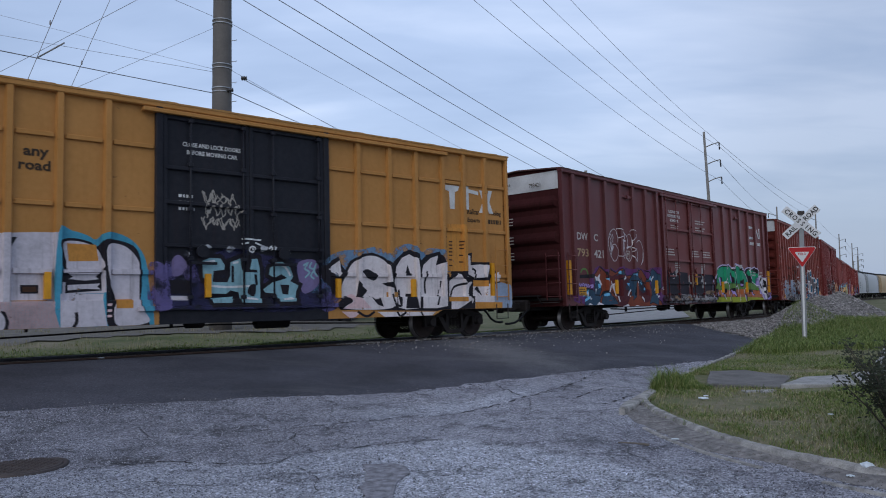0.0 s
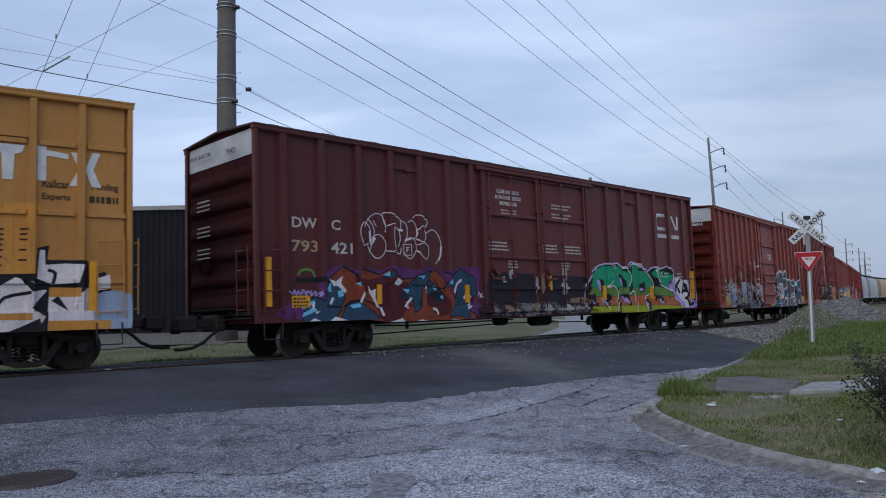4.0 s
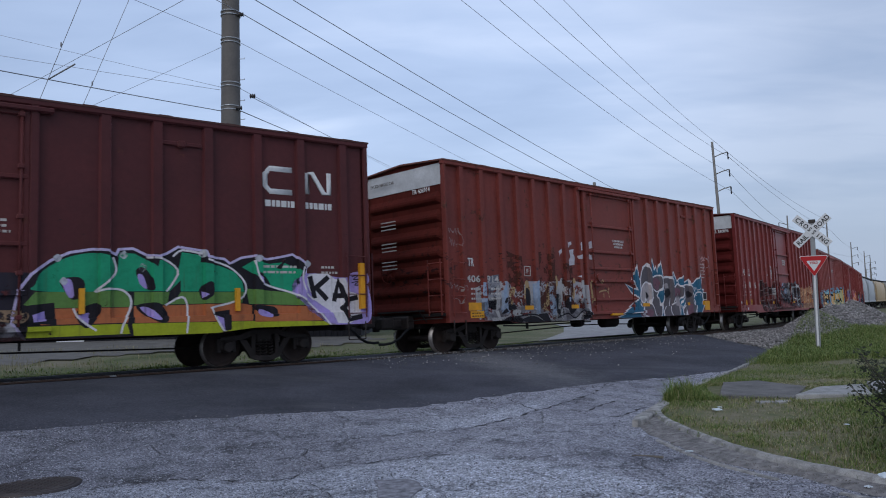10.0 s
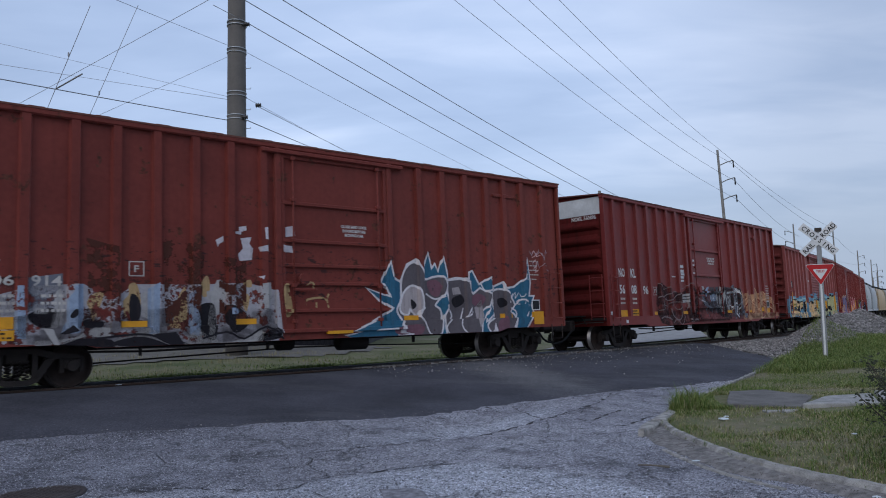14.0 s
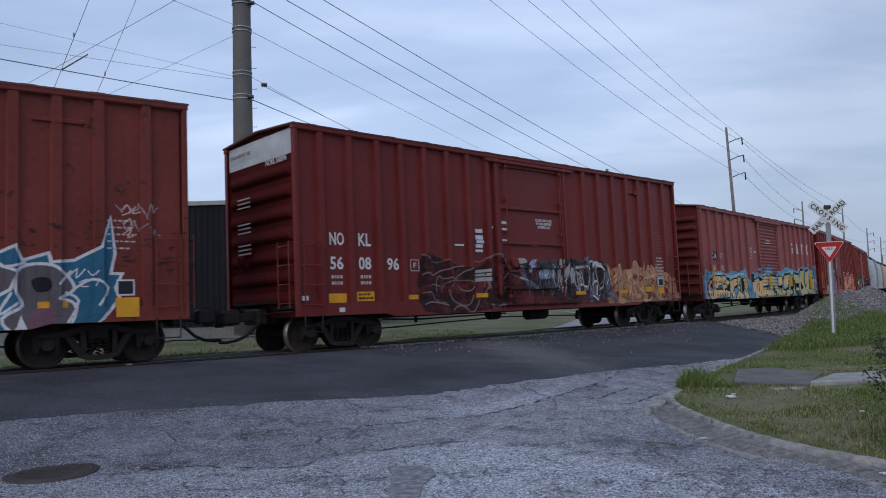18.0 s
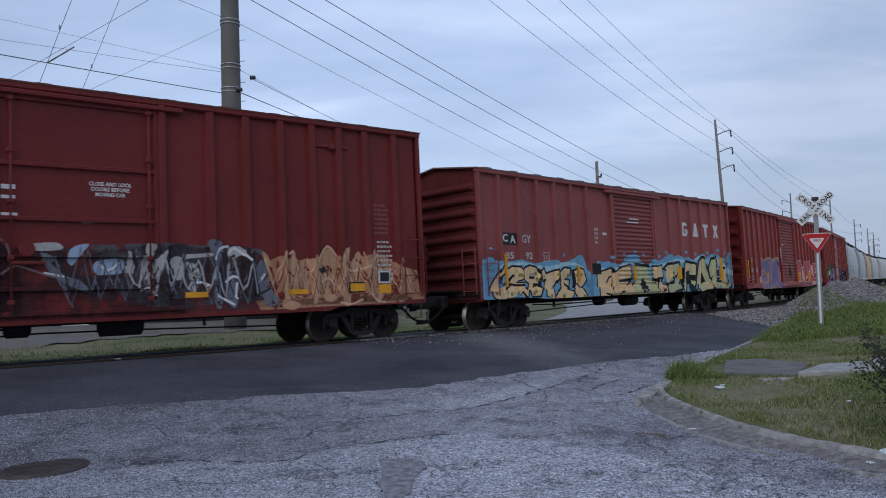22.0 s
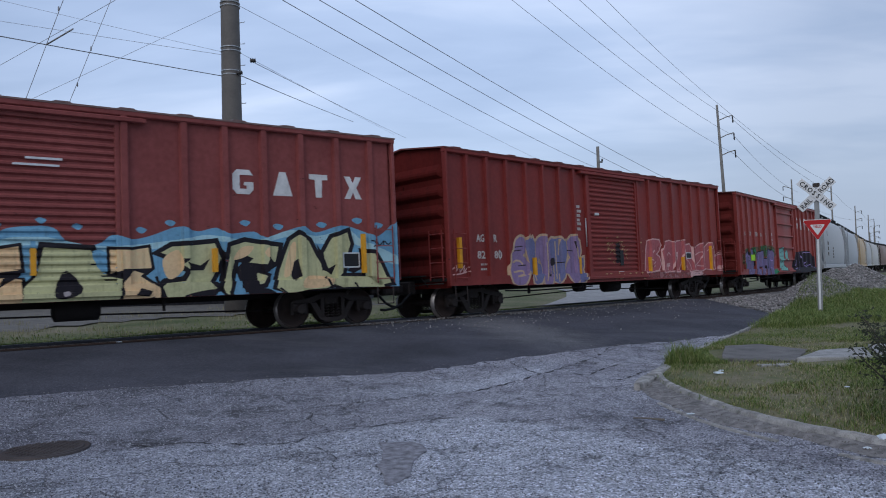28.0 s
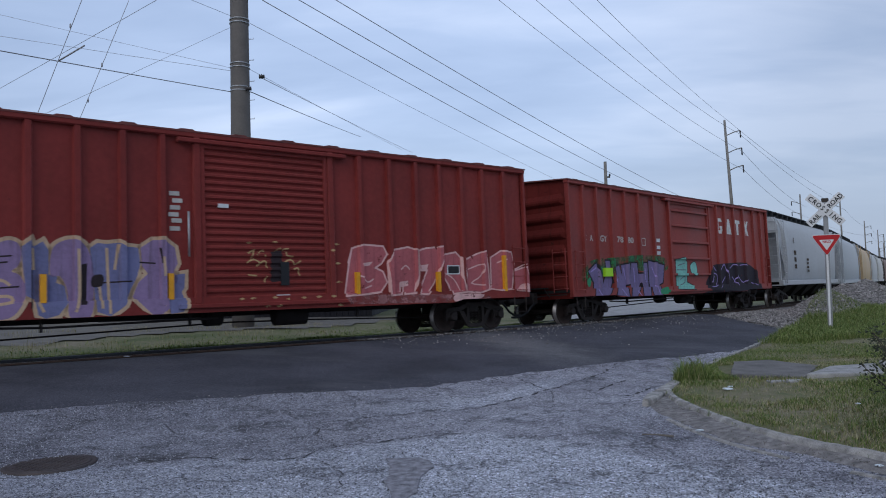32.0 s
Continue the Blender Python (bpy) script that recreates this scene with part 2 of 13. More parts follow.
def plain(name, col, rough=0.6, metal=0.0, vary=0.25, scale=6.0, bumps=0.15, each=0.0):
    """A worn single-colour surface: broad stains, fine grain and relief."""
    m, nt, b = start(name, rough, metal)
    c = n_coord(nt)
    broad, grain = n_noise(nt, c, scale, 5), n_noise(nt, c, scale * 14, 3)
    f = n_math(nt, "ADD", n_math(nt, "MULTIPLY", broad, 0.7), n_math(nt, "MULTIPLY", grain, 0.3))
    lo, hi = [x * (1 - vary) for x in col], [min(x * (1 + vary), 1) for x in col]
    out = n_ramp(nt, f, [(0.3, lo), (0.7, hi)])
    if each:
        rnd = nt.nodes.new("ShaderNodeObjectInfo").outputs["Random"]
        out = n_vec(nt, "SCALE", out, scale=n_math(nt, "MULTIPLY_ADD", rnd, each, 1 - each / 2))
    nt.links.new(out, b.inputs["Base Color"])
    nt.links.new(n_step(nt, broad, 0.2, 0.8, max(rough - 0.12, 0.05), min(rough + 0.12, 1)), b.inputs["Roughness"])
    if bumps:
        bump(nt, b, grain, bumps, 0.004)
    return m


STROKES = {}


def bars_group(segs):
    """A node group: distance from a point to the nearest of the bars, one bar after the other."""
    key = tuple(segs)
    if key in STROKES:
        return STROKES[key]
    gt = STROKES[key] = bpy.data.node_groups.new("stroke_distance", "ShaderNodeTree")
    gt.interface.new_socket(name="Vector", in_out="INPUT", socket_type="NodeSocketVector")
    gt.interface.new_socket(name="After", in_out="INPUT", socket_type="NodeSocketFloat")
    gt.interface.new_socket(name="Distance", in_out="OUTPUT", socket_type="NodeSocketFloat")
    gi, go = gt.nodes.new("NodeGroupInput"), gt.nodes.new("NodeGroupOutput")
    p, prev, best = gi.outputs[0], gi.outputs[1], None
    for x0, z0, x1, z1 in segs:
        bx, bz = x1 - x0, z1 - z0
        pos = n_vec(gt, "ADD", p, n_vec(gt, "SCALE", (1e-7, 0, 0), scale=prev))
        pa = n_vec(gt, "SUBTRACT", pos, (x0, 0, z0))
        h = n_math(gt, "MULTIPLY", n_vec(gt, "DOT_PRODUCT", pa, (bx, 0, bz)), 1 / max(bx * bx + bz * bz, 1e-6), clamp=True)
        d = n_vec(gt, "LENGTH", n_vec(gt, "SUBTRACT", pa, n_vec(gt, "SCALE", (bx, 0, bz), scale=h)))
        prev = best = d if best is None else n_math(gt, "MINIMUM", best, d)
    gt.links.new(best, go.inputs[0])
    return gt


def n_bars(nt, p, segs, after=None):
    """Distance from p to the nearest of the bars."""
    n = nt.nodes.new("ShaderNodeGroup")
    n.node_tree = bars_group(segs)
    put(nt, n.inputs[0], p)
    if after is not None:
        put(nt, n.inputs[1], after)
    return n.outputs[0]


DULL = 0.74  # aged spray paint has lost its brilliance


def scribble(x0, x1, z0, z1, n, seed):
    """A quick zigzag of n strokes, as a tagger's hand makes it."""
    rng = random.Random(seed)
    return [(x0 + (x1 - x0) * (i + rng.uniform(-0.35, 0.35)) / n, z0 + (z1 - z0) * (rng.uniform(0, 0.35) if i % 2 else rng.uniform(0.65, 1))) for i in range(n + 1)]


def tag(nt, col, p, o, fade):
    """A quick scrawl in spray paint over col: lines of one colour and width."""
    warp = n_vec(nt, "SCALE", n_vec(nt, "SUBTRACT", n_noise_col(nt, p, o.get("wobble", 2.2)), (0.5, 0.5, 0.5)), scale=o.get("bend", 0.10))
    q = n_vec(nt, "MULTIPLY", n_vec(nt, "ADD", p, warp), (1, 0, 1))
    for c, r, lines in o["strokes"]:
        d = n_bars(nt, q, [(*a, *b) for ln in lines for a, b in zip(ln, ln[1:])])
        col = n_mix(nt, n_math(nt, "MULTIPLY", n_step(nt, d, r, r - min(0.02, r * 0.5)), fade), col, tuple(v * DULL for v in c))
    return col


def paints(name, base, left=(), door=(), right=(), door_base=None, **kw):
    """The paints of one car: plain, and with what is sprayed left of, on and right of the door."""
    # ends: base darkened to hold their shade in the colour, with rust and streaks
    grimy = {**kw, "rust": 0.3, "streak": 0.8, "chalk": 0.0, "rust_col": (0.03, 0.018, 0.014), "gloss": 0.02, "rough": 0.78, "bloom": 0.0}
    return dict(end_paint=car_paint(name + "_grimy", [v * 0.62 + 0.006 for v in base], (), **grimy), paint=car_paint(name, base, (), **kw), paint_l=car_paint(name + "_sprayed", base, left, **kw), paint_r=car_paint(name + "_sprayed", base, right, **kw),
                door_paint=car_paint(name + "_door", door_base or base, door, **kw))


def car_paint(name, base, pieces=(), rust=0.35, rough=0.55, chalk=0.0, seed=0.0, streak=0.5, rust_col=(0.10, 0.035, 0.018), mottle=1.0, scab=0.0, gloss=0.17, bloom=0.35):
    """Weathered boxcar enamel: fading, streaks, rust blisters and spray paint."""
    m, nt, b = start(name, rough - 0.06, 0.0, gloss)
    # a bloom of dry oxide on the old enamel, which lightens it towards a slanting view
    b.inputs["Sheen Weight"].default_value, b.inputs["Sheen Roughness"].default_value = bloom, 0.55
    b.inputs["Sheen Tint"].default_value = (*[min(0.25 + 0.75 * v / max(base), 1) for v in base], 1)
    c = n_coord(nt)
    p = n_vec(nt, "ADD", c, (seed * 7.3, 0, seed * 3.1))
    x, y, z = n_xyz(nt, c)
    broad = n_noise(nt, p, 0.55, 5, 0.6)
    fine = n_noise(nt, p, 9.0, 4, 0.6)
    run = n_noise(nt, n_map(nt, p, (5.0, 5.0, 0.35)), 1.6, 5, 0.6)
    lo, hi = [v * (1 - 0.28 * mottle) for v in base], [min(v * (1 + 0.22 * mottle) + chalk, 1) for v in base]
    col = n_ramp(nt, n_math(nt, "ADD", n_math(nt, "MULTIPLY", broad, 0.65), n_math(nt, "MULTIPLY", fine, 0.35)), [(0.3, lo), (0.68, hi)])
    col = n_mix(nt, n_math(nt, "MULTIPLY", n_step(nt, run, 0.5, 0.72), streak), col, [v * 0.5 + w * 0.35 for v, w in zip(base, rust_col)])
    side = n_step(nt, y, -1.30, -1.36)  # the spray paint is on the street side alone
    wear = n_noise(nt, p, 3.4, 6, 0.7)
    flat = n_vec(nt, "MULTIPLY", c, (1, 0, 1))
    for o in pieces:
        keep = n_step(nt, wear, o.get("wear", 0.74), o.get("wear", 0.74) - 0.06)
        x0, x1, z0, z1 = o["box"]
        pad = 1.0
        # the far part of the car needs no piece
        inside = n_math(nt, "MULTIPLY", n_step(nt, x, x0 - pad, x0 - pad + 0.05), n_step(nt, x, x1 + pad, x1 + pad - 0.05))
        col = tag(nt, col, flat, o, n_math(nt, "MULTIPLY", n_math(nt, "MULTIPLY", keep, side), inside))
    blister = n_math(nt, "MULTIPLY", n_step(nt, n_noise(nt, p, 2.1, 8, 0.72), 0.66 - 0.12 * rust, 0.70 - 0.1 * rust), min(rust * 2, 1))
    col = n_mix(nt, blister, col, n_ramp(nt, fine, [(0.35, [v * 0.5 for v in rust_col]), (0.65, [v * 1.8 for v in rust_col])]))
    # knocks: short level scrapes at bumper height, gone to dark rust
    belt = n_math(nt, "MULTIPLY", n_step(nt, z, 0.9, 1.7), n_step(nt, z, 3.6, 2.3))
    nick = n_noise(nt, n_map(nt, p, (1.0, 1.0, 2.6), (4.0, 0, 1.0)), 3.2, 7, 0.74)
    nick = n_math(nt, "MULTIPLY", n_step(nt, n_math(nt, "ADD", nick, n_math(nt, "MULTIPLY", belt, 0.02 + 0.085 * scab)), 0.665, 0.70), 0.9)
    col = n_mix(nt, nick, col, (0.022, 0.012, 0.012))
    nt.links.new(col, b.inputs["Base Color"])
    nt.links.new(n_math(nt, "ADD", n_step(nt, broad, 0.3, 0.7, rough - 0.17, rough + 0.06), n_math(nt, "MULTIPLY", blister, 0.2)), b.inputs["Roughness"])
    bump(nt, b, n_math(nt, "ADD", n_math(nt, "MULTIPLY", n_noise(nt, p, 1.3, 2), 1.5), n_math(nt, "MULTIPLY", n_math(nt, "ADD", fine, blister), 0.18)), 0.35, 0.012)
    return m


M_STEEL = plain("grimy_truck_steel", (0.036, 0.029, 0.027), 0.7, 0.2, 0.4, 8, 0.3)
M_TREAD = plain("polished_wheel_tread", (0.34, 0.32, 0.31), 0.4, 0.8, 0.2, 10, 0.05)
M_WHEEL = plain("rusty_wheel_plate", (0.045, 0.032, 0.028), 0.75, 0.15, 0.45, 7, 0.3)
M_UNDER = plain("dirty_underframe_steel", (0.024, 0.020, 0.020), 0.8, 0.1, 0.4, 5, 0.3)
M_HOSE = plain("black_rubber_hose", (0.012, 0.012, 0.013), 0.6, 0, 0.3, 12, 0.1)
M_GALV = plain("galvanised_steel", (0.42, 0.44, 0.46), 0.45, 0.6, 0.18, 5, 0.1)
M_WHITE = plain("white_stencil_paint", (0.66, 0.66, 0.65), 0.6, 0, 0.22, 5, 0.05)
M_CREAM = plain("faded_white_lettering", (0.50, 0.47, 0.44), 0.65, 0, 0.3, 5, 0.05)
M_TAN = plain("rusty_tan_lettering", (0.42, 0.30, 0.17), 0.65, 0, 0.3, 5, 0.05)
M_DARKTXT = plain("dark_brown_lettering", (0.05, 0.03, 0.015), 0.6, 0, 0.25, 8, 0.05)
M_BLACK = plain("black_patch_paint", (0.016, 0.017, 0.02), 0.5, 0, 0.3, 5, 0.05)
M_YELLOW = plain("yellow_reflective_strip", (0.72, 0.33, 0.02), 0.45, 0, 0.2, 5, 0.05)
M_LIME = plain("lime_green_paper_tag", (0.42, 0.80, 0.04), 0.6, 0, 0.1, 5, 0.02)
M_LABEL = plain("white_paper_placard", (0.62, 0.64, 0.66), 0.55, 0, 0.15, 8, 0.05)
M_ENDWHITE = plain("white_clearance_band", (0.55, 0.56, 0.57), 0.55, 0, 0.25, 1.6, 0.1)


# ---- ground ----
def m_ground():
    m, nt, b = start("dry_grass_soil", 0.95)
    c = n_coord(nt)
    f = n_noise(nt, c, 0.35, 6, 0.6)
    g = n_noise(nt, c, 7.0, 5, 0.65)
    k = n_math(nt, "ADD", n_math(nt, "MULTIPLY", f, 0.6), n_math(nt, "MULTIPLY", g, 0.4))
    nt.links.new(n_ramp(nt, k, [(0.36, (0.07, 0.09, 0.032)), (0.49, (0.13, 0.135, 0.066)), (0.62, (0.21, 0.18, 0.125))]), b.inputs["Base Color"])
    bump(nt, b, g, 0.6, 0.05)
    return m


def n_bound(nt, x, pts, x0=-6.0, x1=6.0, lo=4.0, hi=20.0):
    """A line y(x) through the given points, as a socket."""
    u = n_step_lin(nt, x, x0, x1)
    r = n_ramp(nt, u, [((px - x0) / (x1 - x0), [(py - lo) / (hi - lo)] * 3) for px, py in pts])
    return n_math(nt, "MULTIPLY_ADD", r, hi - lo, lo)


def n_step_lin(nt, v, lo, hi):
    n = nt.nodes.new("ShaderNodeMapRange")
    put(nt, n.inputs[0], v), put(nt, n.inputs[1], lo), put(nt, n.inputs[2], hi)
    return n.outputs[0]


WORN = [(-6, 7.0), (-3.55, 7.38), (-2.6, 7.66), (-1.63, 7.62), (-1.25, 8.05), (-0.4, 8.5), (0.3, 8.7), (0.97, 8.16), (1.49, 7.64), (1.88, 7.13), (2.4, 6.6), (3.2, 5.6)]
SEAM = [(-6, 8.4), (-2.5, 9.2), (-1.9, 9.4), (-1.45, 9.66), (-0.6, 10.1), (0.38, 10.57), (1.44, 12.0), (2.74, 13.9), (3.39, 15.5), (4.15, 16.6)]


def m_old_asphalt(lift=1.0, name="worn_grey_asphalt"):
    """Worn grey street: bare stone where the skin has gone, older dark skin, grit, stains."""
    m, nt, b = start(name, 0.9, 0, 0.2)
    c = n_coord(nt)
    x, y, z = n_xyz(nt, c)
    broad = n_noise(nt, n_map(nt, c, (0.9, 0.9, 1), rot=(0, 0, -0.35)), 0.55, 5, 0.6)
    mid = n_noise(nt, n_map(nt, c, (1.1, 0.75, 1), rot=(0, 0, -0.35)), 2.6, 7, 0.72)
    small = n_noise(nt, c, 17.0, 4, 0.7)
    stone = n_voro(nt, c, 70.0)
    wob = n_math(nt, "ADD", n_math(nt, "MULTIPLY", n_math(nt, "SUBTRACT", mid, 0.5), 1.1), n_math(nt, "MULTIPLY", n_math(nt, "SUBTRACT", small, 0.5), 0.35))
    yy = n_math(nt, "ADD", y, wob)
    worn = n_step(nt, n_math(nt, "SUBTRACT", n_bound(nt, x, WORN), yy), -0.12, 0.16)
    above = n_math(nt, "SUBTRACT", yy, n_bound(nt, x, SEAM))
    strip = n_math(nt, "MULTIPLY", n_step(nt, above, -0.02, 0.10), n_step(nt, above, 1.3, 0.5))
    strip = n_math(nt, "MULTIPLY", strip, n_math(nt, "MULTIPLY", n_step(nt, x, -1.6, -0.2), n_step(nt, x, 2.2, 1.4)))
    # the older skin: dark, a little warm; the worn stone: pale blue-grey
    old = n_ramp(nt, n_math(nt, "ADD", n_math(nt, "MULTIPLY", broad, 0.5), n_math(nt, "MULTIPLY", mid, 0.5)), [(0.34, (0.134, 0.135, 0.158)), (0.48, (0.268, 0.269, 0.306)), (0.62, (0.37, 0.373, 0.417))])
    bare = n_ramp(nt, n_math(nt, "ADD", n_math(nt, "MULTIPLY", broad, 0.35), n_math(nt, "MULTIPLY", mid, 0.65)), [(0.32, (0.27, 0.281, 0.317)), (0.48, (0.415, 0.431, 0.485)), (0.66, (0.51, 0.528, 0.588))])
    pale = n_math(nt, "MAXIMUM", n_math(nt, "MULTIPLY", worn, 0.9), n_math(nt, "MULTIPLY", strip, 0.75))
    fade = n_math(nt, "MULTIPLY", n_step(nt, n_noise(nt, n_map(nt, c, (0.9, 0.8, 1), rot=(0, 0, -0.4)), 0.9, 8, 0.72), 0.48, 0.62), 0.30)
    col = n_mix(nt, n_math(nt, "MAXIMUM", pale, fade), old, bare)
    # multiplied darker towards -x
    col = n_mix(nt, n_math(nt, "MULTIPLY", n_step(nt, x, 0.6, -4.5), 0.85), col, n_mix(nt, 0.75, col, (0.40, 0.40, 0.42), "MULTIPLY"))
    col = n_mix(nt, 0.7, col, n_ramp(nt, small, [(0.28, (0.42, 0.42, 0.43)), (0.5, (1.0, 1.0, 1.0)), (0.72, (1.42, 1.41, 1.40))]), "MULTIPLY")
    grit = n_ramp(nt, n_xyz(nt, stone["Color"])[0], [(0.0, (0.22, 0.22, 0.23)), (0.3, (0.78, 0.78, 0.79)), (0.75, (1.34, 1.34, 1.34)), (1.0, (2.3, 2.29, 2.28))])
    col = n_mix(nt, 0.85, col, grit, "MULTIPLY")
    # coarser pits where single stones have gone
    pit = n_step(nt, n_voro(nt, n_vec(nt, "ADD", c, (3.3, 1.7, 0)), 26.0)["Distance"], 0.30, 0.14)
    col = n_mix(nt, n_math(nt, "MULTIPLY", pit, n_step(nt, mid, 0.40, 0.56, 0.4, 0.08)), col, (0.045, 0.045, 0.05))
    # fine crazing in places
    w = n_vec(nt, "ADD", c, n_vec(nt, "SCALE", n_noise_col(nt, c, 1.3, 5), scale=0.8))
    c1 = n_math(nt, "MULTIPLY", n_step(nt, n_voro(nt, w, 0.8, "DISTANCE_TO_EDGE")["Distance"], 0.020, 0.002), n_step(nt, n_noise(nt, c, 1.1, 3), 0.44, 0.52))
    c2 = n_math(nt, "MULTIPLY", n_step(nt, n_voro(nt, w, 3.0, "DISTANCE_TO_EDGE")["Distance"], 0.035, 0.006), n_step(nt, mid, 0.57, 0.66))
    crack = n_math(nt, "MAXIMUM", c1, c2)
    col = n_mix(nt, n_math(nt, "MULTIPLY", crack, 0.5), col, (0.03, 0.03, 0.032))
    # dark spotted bands where the binder still shows
    blot = n_step(nt, n_noise(nt, n_map(nt, c, (0.9, 0.9, 1), rot=(0, 0, -0.3)), 0.9, 9, 0.8), 0.53, 0.62)
    col = n_mix(nt, n_math(nt, "MULTIPLY", n_math(nt, "MULTIPLY", blot, n_step(nt, small, 0.40, 0.50)), 0.8), col, (0.05, 0.05, 0.056))
    nt.links.new(col, b.inputs["Base Color"])
    hgt = n_math(nt, "ADD", n_math(nt, "MULTIPLY", stone["Distance"], -0.6), n_math(nt, "ADD", n_math(nt, "MULTIPLY", small, 1.4), n_math(nt, "MULTIPLY", crack, -1.5)))
    bump(nt, b, n_math(nt, "ADD", hgt, n_math(nt, "MULTIPLY", mid, 1.8)), 0.9, 0.02)
    return m


def m_new_asphalt():
    """Fresh dark asphalt, smooth, with dusty wheel tracks."""
    m, nt, b = start("fresh_dark_asphalt", 0.85, 0, 0.22)
    c = n_coord(nt)
    broad = n_noise(nt, n_map(nt, c, (1, 1, 1)), 0.6, 5, 0.6)
    stone = n_voro(nt, c, 70.0)
    col = n_ramp(nt, broad, [(0.35, (0.043, 0.044, 0.054)), (0.62, (0.074, 0.075, 0.092))])
    grit = n_ramp(nt, stone["Color"], [(0.0, (0.45, 0.45, 0.45)), (0.8, (1.3, 1.3, 1.3)), (1.0, (2.4, 2.4, 2.4))])
    col = n_mix(nt, 0.9, col, grit, "MULTIPLY")
    dust = n_step(nt, n_noise(nt, n_map(nt, c, (0.35, 1.2, 1), rot=(0, 0, -0.83)), 0.8, 7, 0.7), 0.50, 0.70)
    col = n_mix(nt, n_math(nt, "MULTIPLY", dust, 0.45), col, (0.115, 0.115, 0.125))
    # gravel dust dragged across by wheels
    spot = n_vec(nt, "LENGTH", n_vec(nt, "MULTIPLY", n_map(nt, n_vec(nt, "SUBTRACT", c, (1.7, 17.6, 0)), rot=(0, 0, 1.18)), (0.22, 0.62, 0)))
    drag = n_math(nt, "MULTIPLY", n_step(nt, n_math(nt, "ADD", spot, n_math(nt, "MULTIPLY", n_math(nt, "SUBTRACT", n_noise(nt, c, 1.6, 8, 0.75), 0.5), 1.6)), 1.0, 0.0), 0.8)
    col = n_mix(nt, drag, col, n_mix(nt, 0.8, (0.16, 0.158, 0.165), grit, "MULTIPLY"))
    nt.links.new(col, b.inputs["Base Color"])
    bump(nt, b, n_math(nt, "ADD", stone["Distance"], n_math(nt, "MULTIPLY", broad, 1.5)), 0.35, 0.008)
    return m


M_GROUND, M_ROAD, M_NEWROAD = m_ground(), m_old_asphalt(), m_new_asphalt()
M_CONC = plain("weathered_concrete", (0.23, 0.22, 0.205), 0.92, 0, 0.5, 4, 0.8)
M_PATCH = plain("dark_patch_asphalt", (0.215, 0.212, 0.235), 0.9, 0, 0.8, 12, 0.9)
M_KERB = plain("soiled_kerb_concrete", (0.30, 0.29, 0.275), 0.92, 0, 0.7, 8.0, 0.9)
M_PALE = plain("pale_concrete_street", (0.30, 0.295, 0.29), 0.9, 0, 0.35, 2.2, 0.5)


def sheet(name, mat, xs, ys, height, label="", keep=None):
    """A height field over a grid."""
    X, Y = np.meshgrid(xs, ys, indexing="ij")
    Z = height(X.ravel(), Y.ravel()).reshape(X.shape)
    nx, ny = X.shape
    v = np.stack([X.ravel(), Y.ravel(), Z.ravel()], 1)
    idx = np.arange(nx * ny).reshape(nx, ny)
    f = np.stack([idx[:-1, :-1], idx[1:, :-1], idx[1:, 1:], idx[:-1, 1:]], -1).reshape(-1, 4)
    if keep is not None:
        f = f[keep(v[f].mean(1))]
    me = bpy.data.meshes.new(name)
    me.from_pydata(v.tolist(), [], f.tolist())
    me.polygons.foreach_set("use_smooth", [True] * len(f))
    me.materials.append(mat)
    return tagged(new(name, me), label, kind="structure")


def graded(a, b, mid0, mid1, fine, coarse):
    """Grid lines, fine between mid0 and mid1, widening outward."""
    out, x, step = list(np.arange(mid0, mid1, fine)), mid1, fine
    while x < b:
        out.append(x)
        step = min(step * 1.25, coarse)
        x += step
    x, step, low = mid0, fine, []
    while x > a:
        step = min(step * 1.25, coarse)
        x -= step
        low.append(x)
    return np.array(sorted(low) + out + [b])


def ground_z(x, y):
    s, lat = along(x, y)
    base = road_z(x, y) - 0.05
    # the track bed stands a little over the ground away from the crossing
    return np.where((np.abs(lat) < 1.9), base - 0.12, base)


ground = sheet("ground", M_GROUND, graded(-1500, 1500, -30, 45, 0.5, 120), graded(-1500, 1500, 5, 60, 0.5, 120), ground_z, "rough grass and bare soil beside the railway")

# the street, one worn sheet up to the crossing
road = sheet("road", M_ROAD, np.arange(-45, 14, 0.3), np.arange(-14, 32, 0.3), lambda x, y: road_z(x, y) - 0.012 + 0.003 * np.sin(x * 1.3 + 0.7 * y) * np.sin(y * 0.9), "old cracked grey asphalt street with patches",
             keep=lambda c: (along(c[:, 0], c[:, 1])[1] > 1.2) & (along(c[:, 0], c[:, 1])[0] < 9.5))


APRON = [(-60, 4.2), (-16, 4.4), (-11.7, 5.05), (-10.2, 5.3), (-8.6, 5.75), (-7.5, 6.15), (-6.2, 6.55), (-4.9, 6.6), (-3.6, 6.6), (-2.4, 6.65), (-0.8, 6.75), (0.5, 7.0), (3, 7.3), (6.5, 7.0), (8.5, 5.8), (10.5, 3.6), (12, 2.0)]


